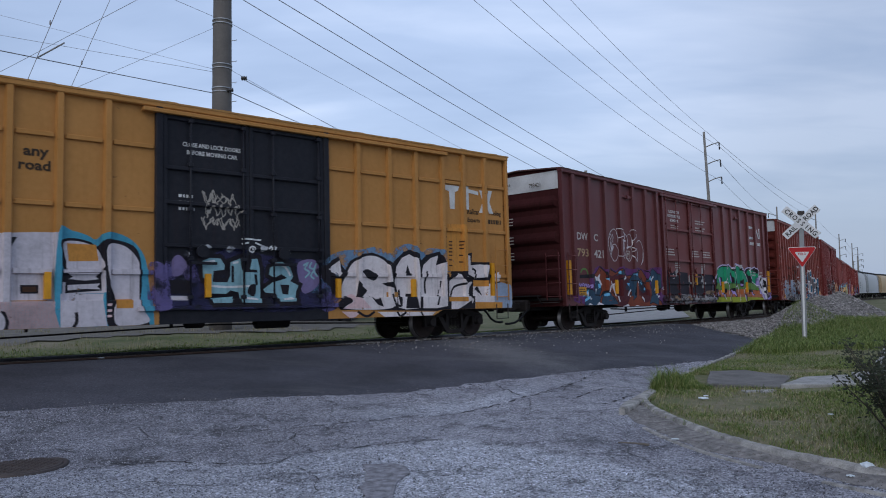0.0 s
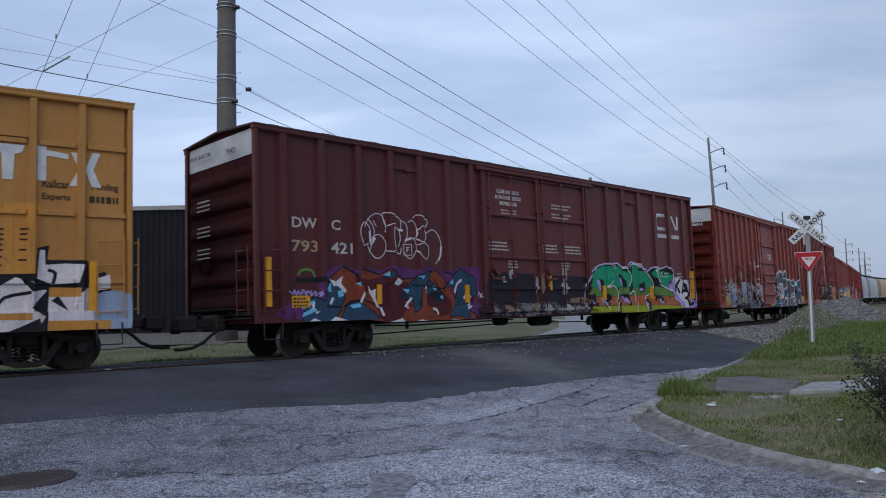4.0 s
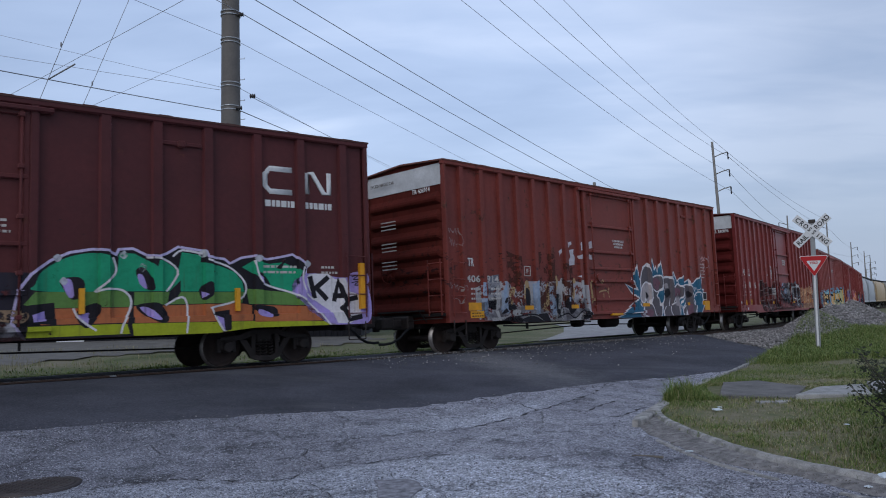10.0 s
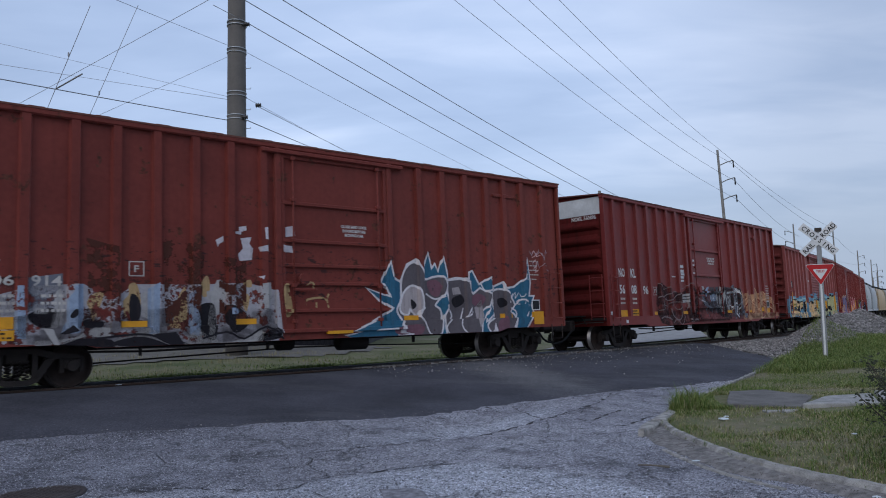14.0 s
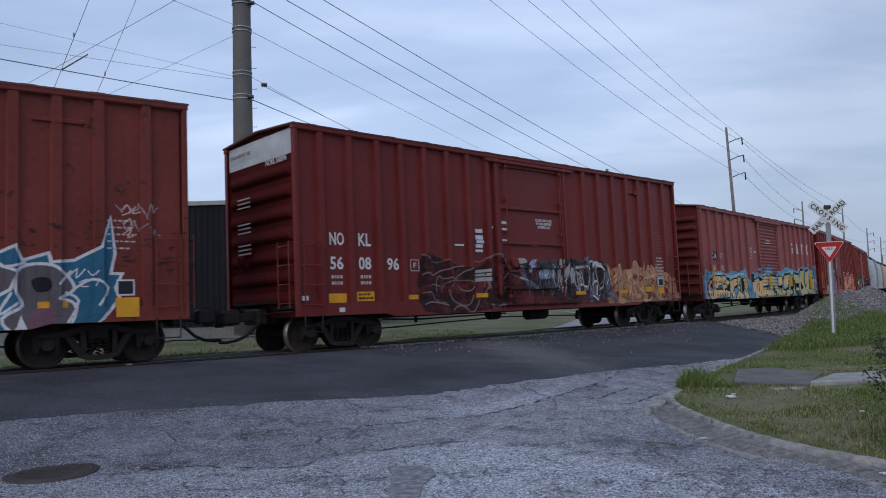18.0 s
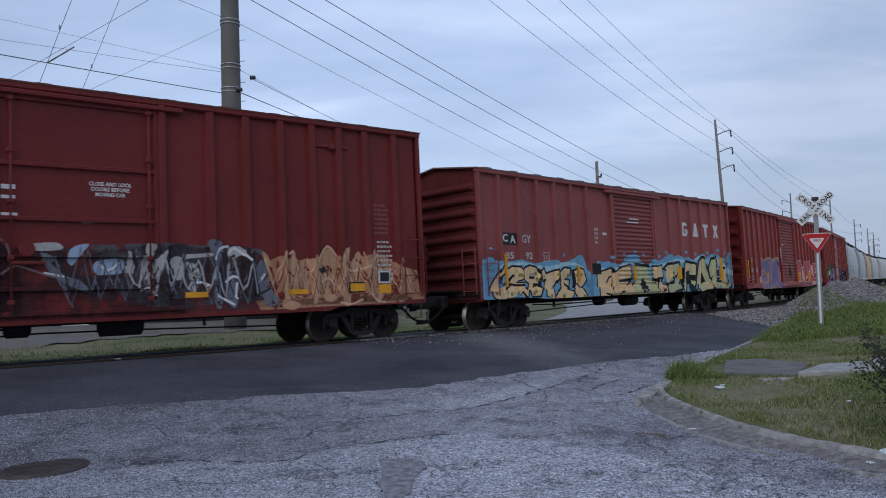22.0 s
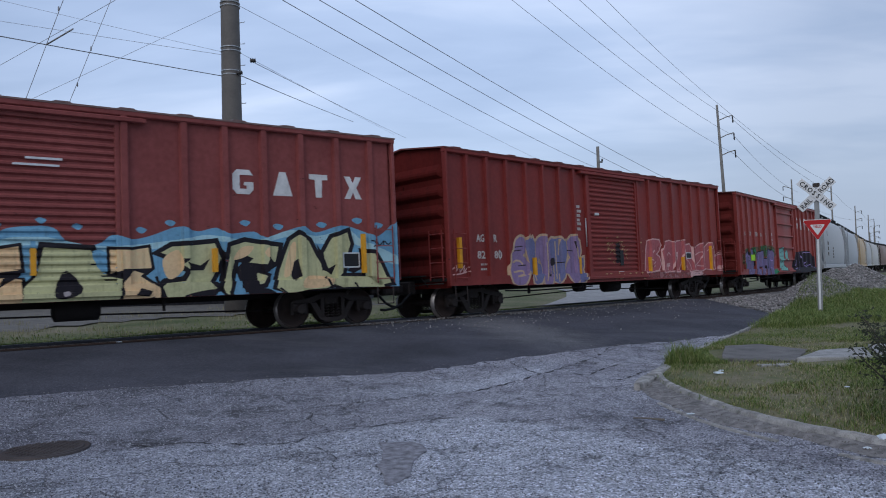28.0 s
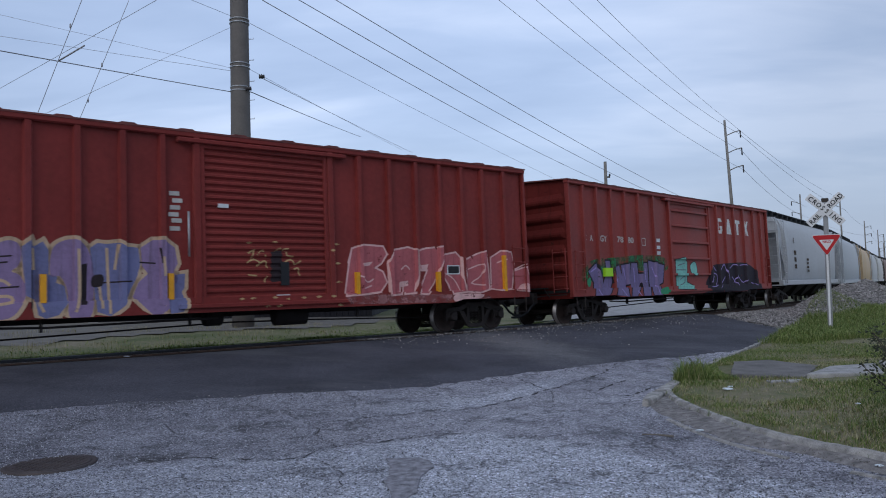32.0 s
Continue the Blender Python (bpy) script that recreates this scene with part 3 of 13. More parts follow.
def apron():
    rng, g = random.Random(4), Geo()
    rows = []
    for s in np.concatenate([np.arange(-60, -16, 0.5), np.arange(-16, 12.01, 0.1)]):
        e = float(np.interp(s, [a for a, _ in APRON], [b for _, b in APRON])) + 0.16 * noise.noise((s * 0.6, 0, 3)) + 0.12 * noise.noise((s * 2.2, 5, 0)) + 0.10 * noise.noise((s * 6.5, 2, 7))
        row = []
        for k in range(13):
            lat = 0.80 + (e - 0.80) * k / 12
            p = beside(s, lat)
            row.append((p.x, p.y, float(road_z([p.x], [p.y])[0]) + ((-0.03, 0.0, 0.016)[k] if k < 3 else 0.02 if k < 12 else -0.02)))
        rows.append(row)
    g.loft(rows, closed=False, smooth=True)
    tagged(part("crossing_apron", g, M_NEWROAD), "fresh dark asphalt ramp at the railway crossing", kind="structure")
    g = Geo()
    g.loft([[(*beside(s, lat)[:2], rail_z(s) + 0.005 + lat * CANT) for lat in (-0.64, 0.64)] for s in np.arange(-60, 12.01, 1.0)], closed=False)
    tagged(part("crossing_infill", g, M_NEWROAD), "dark asphalt between the rails", kind="structure")


apron()


def railway():
    """Rails, ties and stone bed."""
    m_rail = plain("rusty_rail_steel", (0.10, 0.065, 0.05), 0.6, 0.5, 0.35, 6, 0.2)
    m_tie = plain("creosoted_oak", (0.05, 0.038, 0.03), 0.9, 0, 0.4, 7, 0.5, 0.6)
    t = thing("railway_track", "rusty rails on dark wooden ties in grey stone", "railway track")
    head = [(-0.035, 0), (-0.035, -0.03), (-0.01, -0.045), (-0.01, -0.13), (-0.07, -0.15), (-0.07, -0.165), (0.07, -0.165), (0.07, -0.15), (0.01, -0.13), (0.01, -0.045), (0.035, -0.03), (0.035, 0)]
    for side in (-0.755, 0.755):
        rows = []
        for s in np.arange(-139, 400, 1.5):
            rows.append([(*beside(s, side + a)[:2], rail_z(s) + side * CANT + b) for a, b in head])
        g = Geo()
        g.loft(rows, caps=True)
        me = g.mesh("rail", m_rail)
        me.materials.append(M_TREAD)
        for f in me.polygons:
            if f.normal.z > 0.9 and f.center.z > 0.2:
                f.material_index = 1
        part("rail", me, None, t)
    tie = Geo().box(-0.11, 0.11, -1.3, 1.3, -0.18, 0, 0.015).mesh("tie", m_tie)
    for i in range(170):
        s = 12.4 + i * 0.53
        x, y, h = line(s)
        part("tie", tie, None, t, "", pose(x, y, rail_z(s) - 0.165, 0, 0, 90 - math.degrees(h)))


railway()


def pebble_meshes(mat, n=6, seed=2):
    rng, out = random.Random(seed), []
    for i in range(n):
        bm = bmesh.new()
        bmesh.ops.create_icosphere(bm, subdivisions=1, radius=1)
        for v in bm.verts:
            v.co *= rng.uniform(0.7, 1.25)
            v.co.z *= 0.75
        out.append((np.array([v.co[:] for v in bm.verts]), [tuple(x.index for x in f.verts) for f in bm.faces]))
        bm.free()
    return out


def m_stone():
    m, nt, b = start("grey_ballast_stone", 0.9)
    rnd = nt.nodes.new("ShaderNodeNewGeometry").outputs["Random Per Island"]
    g = n_noise(nt, n_coord(nt), 25.0, 4)
    col = n_ramp(nt, rnd, [(0.0, (0.11, 0.105, 0.10)), (0.45, (0.20, 0.19, 0.185)), (0.8, (0.30, 0.285, 0.275)), (1.0, (0.40, 0.37, 0.36))])
    nt.links.new(n_mix(nt, 0.5, col, n_ramp(nt, g, [(0.3, (0.6, 0.6, 0.6)), (0.7, (1.3, 1.3, 1.3))]), "MULTIPLY"), b.inputs["Base Color"])
    bump(nt, b, g, 0.4, 0.01)
    return m


def m_chip():
    m, nt, b = start("street_chippings", 0.9)
    rnd = nt.nodes.new("ShaderNodeNewGeometry").outputs["Random Per Island"]
    nt.links.new(n_ramp(nt, rnd, [(0.0, (0.045, 0.045, 0.05)), (0.45, (0.22, 0.225, 0.25)), (0.8, (0.40, 0.41, 0.45)), (1.0, (0.52, 0.53, 0.56))]), b.inputs["Base Color"])
    return m


M_STONE = m_stone()
M_BED = plain("stone_bed", (0.16, 0.15, 0.145), 0.95, 0, 0.45, 14, 0.9)


def scatter(name, mat, spots, label, category, shapes, kind="stuff"):
    """Many small pieces as one object: (x, y, z, size) rows."""
    rng = np.random.default_rng(len(spots))
    P = np.asarray(spots, float)
    V, F, n = [], [], 0
    pick = rng.integers(0, len(shapes), len(P))
    for k, (v, f) in enumerate(shapes):
        q = P[pick == k]
        if not len(q):
            continue
        a, t = rng.uniform(0, 6.283, len(q)), rng.uniform(-0.5, 0.5, len(q))
        ca, sa, ct, st = np.cos(a), np.sin(a), np.cos(t), np.sin(t)
        y, z = v[None, :, 1] * ct[:, None] - v[None, :, 2] * st[:, None], v[None, :, 1] * st[:, None] + v[None, :, 2] * ct[:, None]
        x = np.repeat(v[None, :, 0], len(q), 0)
        w = np.stack([x * ca[:, None] - y * sa[:, None], x * sa[:, None] + y * ca[:, None], z], 2) * q[:, 3, None, None] + q[:, None, :3]
        V.append(w.reshape(-1, 3))
        F += (np.array(f)[None] + n + np.arange(len(q))[:, None, None] * len(v)).reshape(-1, len(f[0])).tolist()
        n += w.shape[0] * w.shape[1]
    me = bpy.data.meshes.new(name)
    me.from_pydata(np.concatenate(V).tolist(), [], F)
    me.materials.append(mat)
    return tagged(new(name, me), label, category, kind=kind)


# ---- the corner verge, its kerb and the heap of ballast ----
KERB = [(11.3, 24.9), (9.9, 22.6), (8.85, 20.85), (7.1, 18.1), (6.2, 16.75), (5.2, 15.2), (4.35, 13.75), (3.75, 12.7), (3.38, 11.95), (3.08, 11.2), (2.95, 10.6), (2.92, 10.1), (2.94, 9.6), (2.98, 9.0), (3.03, 8.4), (3.12, 7.9), (3.28, 7.4), (3.50, 6.95), (3.74, 6.5), (4.3, 5.6), (5.2, 4.6)]


def smooth_path(pts, step=0.15):
    """Even points on a soft curve through the given ones."""
    p = np.array(pts, float)
    t = np.concatenate([[0], np.cumsum(np.hypot(*np.diff(p, axis=0).T))])
    u = np.arange(0, t[-1], step)
    q = np.stack([np.interp(u, t, p[:, i]) for i in range(2)], 1)
    for _ in range(4):
        q[1:-1] = (q[:-2] + 2 * q[1:-1] + q[2:]) / 4
    return q


KPATH = smooth_path(KERB)


def kerb_gap(x, y):
    """Distance behind the kerb line (positive on the verge)."""
    x, y = np.atleast_1d(x), np.atleast_1d(y)
    out = np.empty(len(x))
    for i in range(0, len(x), 4000):
        dx, dy = x[i:i + 4000, None] - KPATH[None, :, 0], y[i:i + 4000, None] - KPATH[None, :, 1]
        j = np.argmin(dx * dx + dy * dy, 1)
        k = np.clip(j, 1, len(KPATH) - 2)
        t = KPATH[k + 1] - KPATH[k - 1]
        t = t / np.linalg.norm(t, axis=1)[:, None]
        a = np.arange(len(j))
        side = -(t[:, 0] * dy[a, j] - t[:, 1] * dx[a, j])
        out[i:i + 4000] = -np.hypot(dx[a, j], dy[a, j]) * np.sign(side)
    return out


def heap_z(x, y):
    """The long heap of ballast beside the track."""
    s, lat = along(x, y)
    ridge = 4.6 + 0.25 * np.sin(s * 0.6)
    rise = np.clip((s - 10.5) / 9.0, 0, 1)
    h = (1.48 + 0.10 * np.sin(s * 0.9) + 0.06 * np.sin(s * 2.3)) * rise**0.7 * np.clip((36 - s) / 9, 0, 1)
    return h - np.abs(lat - ridge) * 0.55


def verge_z(x, y):
    x, y = np.asarray(x, float), np.asarray(y, float)
    gap = kerb_gap(x, y)
    z = road_z(x, y)
    lift = 0.09 + 0.30 * np.clip((gap - 0.5) / 7.0, 0, 1) + 0.02 * np.sin(x * 2.1) * np.sin(y * 1.7)
    return np.where(gap > 0.03, np.maximum(z + lift * np.clip(gap / 0.25, 0.6, 1), heap_z(x, y) - 0.06), z - 0.3)


def verge_keep(c):
    s, lat = along(c[:, 0], c[:, 1])
    return (kerb_gap(c[:, 0], c[:, 1]) > 0.04) & (lat > 2.2)


verge = sheet("verge", M_GROUND, np.concatenate([np.arange(2.6, 14, 0.22), np.arange(14, 60, 0.7)]), np.concatenate([np.arange(3.5, 30, 0.22), np.arange(30, 80, 0.7)]), verge_z, "grassy corner verge behind the kerb", keep=verge_keep)


def kerb():
    k = tagged(thing("kerb", "chipped old concrete kerb round the street corner", "kerb"), kind="structure")
    n, i = 14, 0
    while i < len(KPATH) - 3:
        j = min(i + n, len(KPATH) - 1)
        rows = []
        for q in range(i, j + 1):
            t = KPATH[min(q + 1, len(KPATH) - 1)] - KPATH[max(q - 1, 0)]
            t = t / np.linalg.norm(t)
            nx, ny = -t[1], t[0]  # into the verge
            x, y = KPATH[q]
            z = float(road_z([x], [y])[0])
            e = 0.026 * noise.noise((x * 3, y * 3, 0)) + 0.032 * noise.noise((x * 8, y * 8, 4))
            low = 0.035 * max(0, noise.noise((x * 0.9, y * 0.9, 8)))
            cut = 0.012 if q in (i, j) else 0.0
            off = [(-0.03, -0.1), (-0.005 + e, 0.04), (0.012 + e + cut, 0.075 + e - low), (0.03, 0.092 + e * 0.7 - low - cut), (0.075, 0.097 - low - cut + 0.5 * e), (0.10, 0.085 - low), (0.105, -0.1)]
            rows.append([(x + nx * a, y + ny * a, z + b) for a, b in off])
        g = Geo()
        g.loft(rows, caps=True)
        part("kerbstone", g, M_KERB, k)
        i = j
        if i >= len(KPATH) - 2:
            break
    # the old kerb runs on past the corner and ends in a rounded nose
    a, b, rows = Vector((3.46, 11.95, 0)), Vector((2.56, 10.22, 0)), []
    d = (b - a).normalized()
    for q in range(13):
        p = a.lerp(b, q / 12)
        w = 0.10 * (1 if q < 10 else (1, 0.9, 0.72, 0.4)[q - 9])
        e = 0.012 * noise.noise((p.x * 5, p.y * 5, 3))
        rows.append([(p.x - d.y * u * w, p.y + d.x * u * w, zz + e * (zz > 0)) for u, zz in ((-1.1, -0.1), (-1.0, 0.05), (-0.8, 0.085), (0.8, 0.095), (1.0, 0.07), (1.1, -0.1))])
    for lo, hi in ((0, 7), (7, 13)):
        g = Geo()
        g.loft(rows[lo:hi], caps=True)
        part("kerbstone", g, M_KERB, k)
    # soil washed against the kerb, and what is left of the gutter's lip
    soil, lip, pieces = [], [], []
    i0 = int(np.argmin(np.hypot(KPATH[:, 0] - 2.95, KPATH[:, 1] - 10.7)))
    for q in range(i0, len(KPATH) - 2):
        t = KPATH[q + 1] - KPATH[q - 1]
        t = t / np.linalg.norm(t)
        x, y = KPATH[q]
        w = 0.27 + 0.16 * noise.noise((x * 1.3, y * 1.3, 2)) + 0.06 * noise.noise((x * 6, y * 6, 1)) - 0.15 * np.clip((7.6 - y) / 1.4, 0, 1)
        at_ = lambda a, z: (x + t[1] * a, y - t[0] * a, float(road_z([x], [y])[0]) + z)
        m = 0.02 * noise.noise((x * 4, y * 4, 6))
        soil.append([at_(-0.03, 0.045 + m), at_(w * 0.35, 0.03 + m), at_(w * 0.75, 0.018 - m * 0.3), at_(w + 0.03, -0.01)])
        if y < 9.3:
            lip.append([at_(0.38 + m, -0.01), at_(0.385 + m, 0.006 + m * 0.4), at_(0.43 + m, 0.003 + m * 0.4), at_(0.445 + m, -0.02)])
    g = Geo()
    g.loft(soil, closed=False, smooth=True)
    part("gutter_soil", g, M_SOIL, k, "dark soil washed against the kerb")
    for i in range(0, len(lip) - 3, 9):
        g = Geo()
        g.loft(lip[i:i + (10, 6, 8, 4)[(i // 9) % 4]], caps=True)
        part("gutter_lip", g, M_KERB, k, "thin broken concrete lip of the gutter")


M_SOIL = plain("damp_grey_soil", (0.20, 0.188, 0.182), 0.95, 0, 0.7, 11, 0.9)
kerb()


def road_cracks():
    """Open cracks and tar seams in the street."""
    m = plain("dark_open_crack", (0.042, 0.041, 0.044), 0.95, 0, 0.4, 20, 0.3)
    rows = [
        (0.035, [(-1.25, 8.1), (-1.42, 7.81), (-1.62, 7.57), (-1.96, 7.51), (-2.49, 7.69), (-2.68, 7.71), (-2.97, 7.59), (-3.29, 7.65)]),
        (0.030, [(-1.25, 8.1), (-0.8, 8.32), (-0.4, 8.5), (0.13, 8.7)]),
        (0.045, [(-0.47, 10.08), (0.0, 10.3), (0.38, 10.57), (0.9, 11.2), (1.44, 11.99), (2.1, 12.95), (2.74, 13.89), (3.1, 14.8), (3.39, 15.5), (4.15, 16.55)]),
        (0.028, [(0.05, 10.64), (-0.6, 10.12), (-1.45, 9.66), (-1.93, 9.38), (-2.48, 9.23)]),
        (0.028, [(0.63, 13.37), (0.9, 12.58)]), (0.032, [(1.05, 13.4), (1.25, 12.7), (1.45, 12.0)]), (0.05, [(2.2, 11.8), (2.67, 12.67), (3.06, 13.2)]),
        (0.035, [(3.2, 14.3), (3.67, 13.8), (4.02, 13.5)]), (0.022, [(1.6, 10.94), (1.85, 11.1), (2.0, 11.03)]), (0.06, [(2.45, 11.2), (2.82, 11.5), (3.2, 12.1)]),
        (0.026, [(-0.68, 6.63), (-0.58, 6.51), (-0.55, 6.2)]), (0.016, [(-1.4, 7.39), (-1.11, 7.18), (-0.64, 7.01), (-0.2, 7.1)]), (0.012, [(-1.11, 7.18), (-0.94, 6.26)]),
        (0.016, [(-1.7, 9.32), (-1.52, 8.54), (-1.24, 8.05)]), (0.05, [(2.0, 12.2), (2.2, 11.5)]), (0.03, [(3.0, 14.9), (3.5, 14.6), (4.2, 14.9)]), (0.03, [(3.7, 15.6), (4.2, 15.1), (4.7, 15.0)]),
        (0.014, [(-2.6, 6.9), (-2.1, 6.75), (-1.9, 6.6)]), (0.014, [(0.5, 6.9), (1.3, 7.0)]),
    ]
    for w, pts in rows:
        p = smooth_path(pts, 0.05)
        L, R = [], []
        for i, (x, y) in enumerate(p):
            t = p[min(i + 1, len(p) - 1)] - p[max(i - 1, 0)]
            t = t / (np.linalg.norm(t) + 1e-6)
            u = i / (len(p) - 1)
            j = 0.07 * noise.noise((x * 4, y * 4, 1)) + 0.04 * noise.noise((x * 14, y * 14, 3))
            k = w * 0.5 * min(1, 6 * u + 0.15, 6 * (1 - u) + 0.15) * max(0.0, 0.55 + 1.5 * noise.noise((x * 5, y * 5, 9)) + 0.5 * noise.noise((x * 17, y * 17, 4)))
            z = float(road_z([x], [y])[0]) - 0.006
            L.append((x - t[1] * (j + k), y + t[0] * (j + k), z))
            R.append((x - t[1] * (j - k), y + t[0] * (j - k), z))
        g = Geo()
        g.loft([L, R], closed=False)
        tagged(part("road_crack", g, m), "dark open crack in the old asphalt", kind="structure")


road_cracks()


# ---- railcars ----
SIDE, POST = 1.53, 1.62  # half widths over the side sheets and over the posts
WHEEL_R = 0.42


def wheelset_mesh():
    g = Geo()
    g.lathe([(-0.95, 0.085), (-0.70, 0.09), (-0.60, 0.075), (0.60, 0.075), (0.70, 0.09), (0.95, 0.085)], 12)
    for sgn in (-1, 1):
        prof = [(0.62, 0.10), (0.645, 0.16), (0.68, 0.30), (0.67, 0.375), (0.655, 0.385), (0.655, 0.445), (0.685, 0.445), (0.70, WHEEL_R), (0.795, WHEEL_R - 0.006),
                (0.795, 0.37), (0.765, 0.355), (0.735, 0.29), (0.76, 0.17), (0.80, 0.13), (0.82, 0.10)]
        g.lathe([(sgn * a, r) for a, r in prof], 28)
    me = g.mesh("wheelset", M_WHEEL)
    me.materials.append(M_TREAD)
    for f in me.polygons:
        c = f.center
        r = math.hypot(c.x, c.z)
        if 0.69 < abs(c.y) < 0.79 and r > 0.40:
            f.material_index = 1
    return me


def side_frame_geo(y):
    """Cast side frame: an arch with two windows, pedestals over the axle ends."""
    g = Geo()
    a, b = y - 0.055, y + 0.055
    top = [(-1.08, 0.52), (-1.02, 0.62), (-0.62, 0.66), (-0.30, 0.76), (0.30, 0.76), (0.62, 0.66), (1.02, 0.62), (1.08, 0.52), (0.98, 0.50), (0.80, 0.54), (0.52, 0.56), (0.26, 0.66), (-0.26, 0.66), (-0.52, 0.56), (-0.80, 0.54), (-0.98, 0.50)]
    strip(g, top[:8], list(reversed(top[8:])), a, b)
    low_o = [(-0.60, 0.55), (-0.34, 0.16), (-0.18, 0.10), (0.18, 0.10), (0.34, 0.16), (0.60, 0.55)]
    low_i = [(-0.44, 0.55), (-0.26, 0.25), (-0.16, 0.20), (0.16, 0.20), (0.26, 0.25), (0.44, 0.55)]
    strip(g, low_o, low_i, a, b)
    for sgn in (-1, 1):
        g.box(sgn * 0.28 - 0.045, sgn * 0.28 + 0.045, a, b, 0.22, 0.70)
        g.box(sgn * 0.89 - 0.16, sgn * 0.89 + 0.16, y - 0.10, y + 0.10, 0.36, 0.56, 0.03)
        for e in (-0.17, 0.17):
            g.box(sgn * 0.89 + e - 0.035, sgn * 0.89 + e + 0.035, a, b, 0.30, 0.58)
        g.lathe([(y - 0.17, 0.10), (y - 0.10, 0.115), (y + 0.10, 0.115), (y + 0.17, 0.10)], 12, at=(sgn * 0.89, 0, 0.42))
    return g


def strip(g, outer, inner, a, b):
    """A band between two outlines in the x-z plane, from y=a to y=b."""
    rows = [[(p[0], a, p[1]), (p[0], b, p[1]), (q[0], b, q[1]), (q[0], a, q[1])] for p, q in zip(outer, inner)]
    g.loft(rows, caps=True)


def spring_geo():
    g, n = Geo(), 36
    g.tube([(0.055 * math.cos(i * 0.9), 0.055 * math.sin(i * 0.9), 0.20 + 0.34 * i / n) for i in range(n + 1)], 0.016, 5)
    return g


MESH = {}


def build_truck(car, x):
    """A three-piece freight truck under a car: bolster, side frames, springs, wheelsets."""
    if not MESH:
        b = Geo()
        b.box(-0.2, 0.2, -1.0, 1.0, 0.46, 0.70, 0.04)
        b.lathe([(0.68, 0.2), (0.80, 0.2)], 14, "z")
        for s in (-1, 1):
            b.box(s * 0.36 - 0.05, s * 0.36 + 0.05, -0.9, 0.9, 0.30, 0.44, 0.01)
        MESH.update(spring=spring_geo().mesh("spring", M_STEEL), bolster=b.mesh("bolster", M_STEEL), wheelset=wheelset_mesh())
        for k, y in (("near", -1.0), ("far", 1.0)):
            MESH["frame" + k] = side_frame_geo(y).mesh("side_frame", M_STEEL)

    truck = part("truck", MESH["bolster"], None, car, "grimy cast steel freight truck", pose(x, 0, 0))
    for k in ("near", "far"):
        part("side_frame", MESH["frame" + k], None, truck)
        for x in (-0.14, 0.0, 0.14):
            part("spring", MESH["spring"], None, truck, "", pose(x, -1.0 if k == "near" else 1.0, 0))
    sets = [part("wheelset", MESH["wheelset"], None, truck, "", pose(e, 0, WHEEL_R)) for e in (-0.89, 0.89)]
    return truck, sets


def ladder(car, name, mat, x, y, z0, z1, width, n, axis="x", rail=True):
    """Grab irons with side rails; they stand off the sheet."""
    g = Geo()
    for i in range(n):
        z = z0 + (z1 - z0) * i / max(n - 1, 1)
        if axis == "x":
            off = -0.07 if y < 0 else 0.07
            g.tube([(x, y - off, z), (x, y, z), (x + width, y, z), (x + width, y - off, z)], 0.012, 5)
        else:
            off = 0.07 if x > 0 else -0.07
            g.tube([(x - off, y, z), (x, y, z), (x, y + width, z), (x - off, y + width, z)], 0.012, 5)
    if rail:
        for k in (0, width):
            if axis == "x":
                g.box(x + k - 0.012, x + k + 0.012, y - 0.012, y + 0.012, z0 - 0.1, z1 + 0.1)
            else:
                g.box(x - 0.012, x + 0.012, y + k - 0.012, y + k + 0.012, z0 - 0.1, z1 + 0.1)
    return part(name, g, mat, car)


def coupler(car, x, sgn):
    """Drawbar and knuckle at one end, with its air hose."""
    g = Geo()
    a, b = sorted((x - sgn * 0.5, x + sgn * 0.62))
    g.box(a, b, -0.10, 0.10, 0.74, 0.94, 0.03)
    a, b = sorted((x + sgn * 0.58, x + sgn * 1.0))
    g.box(a, b, -0.20, 0.12, 0.68, 1.00, 0.05)
    g.lathe([(0.64, 0.10), (1.04, 0.10)], 12, "z", (x + sgn * 0.93, 0.16, 0))
    g.box(min(x, x + sgn * 0.25), max(x, x + sgn * 0.25), -0.34, 0.34, 0.66, 1.02, 0.04)
    c = part("coupler", g, M_STEEL, car, "rusty knuckle coupler")
    h = Geo()
    h.tube([(x + sgn * q, -0.36 + 0.2 * q, z) for q, z in ((0.15, 0.72), (0.32, 0.60), (0.50, 0.44), (0.72, 0.34), (0.95, 0.31), (1.10, 0.32))], 0.035, 7)
    part("air_hose", h, M_HOSE, c)
    u = Geo()
    u.tube([(x + sgn * 0.02, y, 0.92 - 0.22 * (abs(y) < 1.2) * 0) for y in (-1.4, -0.7)] + [(x + sgn * 0.28, -0.4, 0.88)], 0.016, 5)
    part("uncoupling_lever", u, M_STEEL, c)


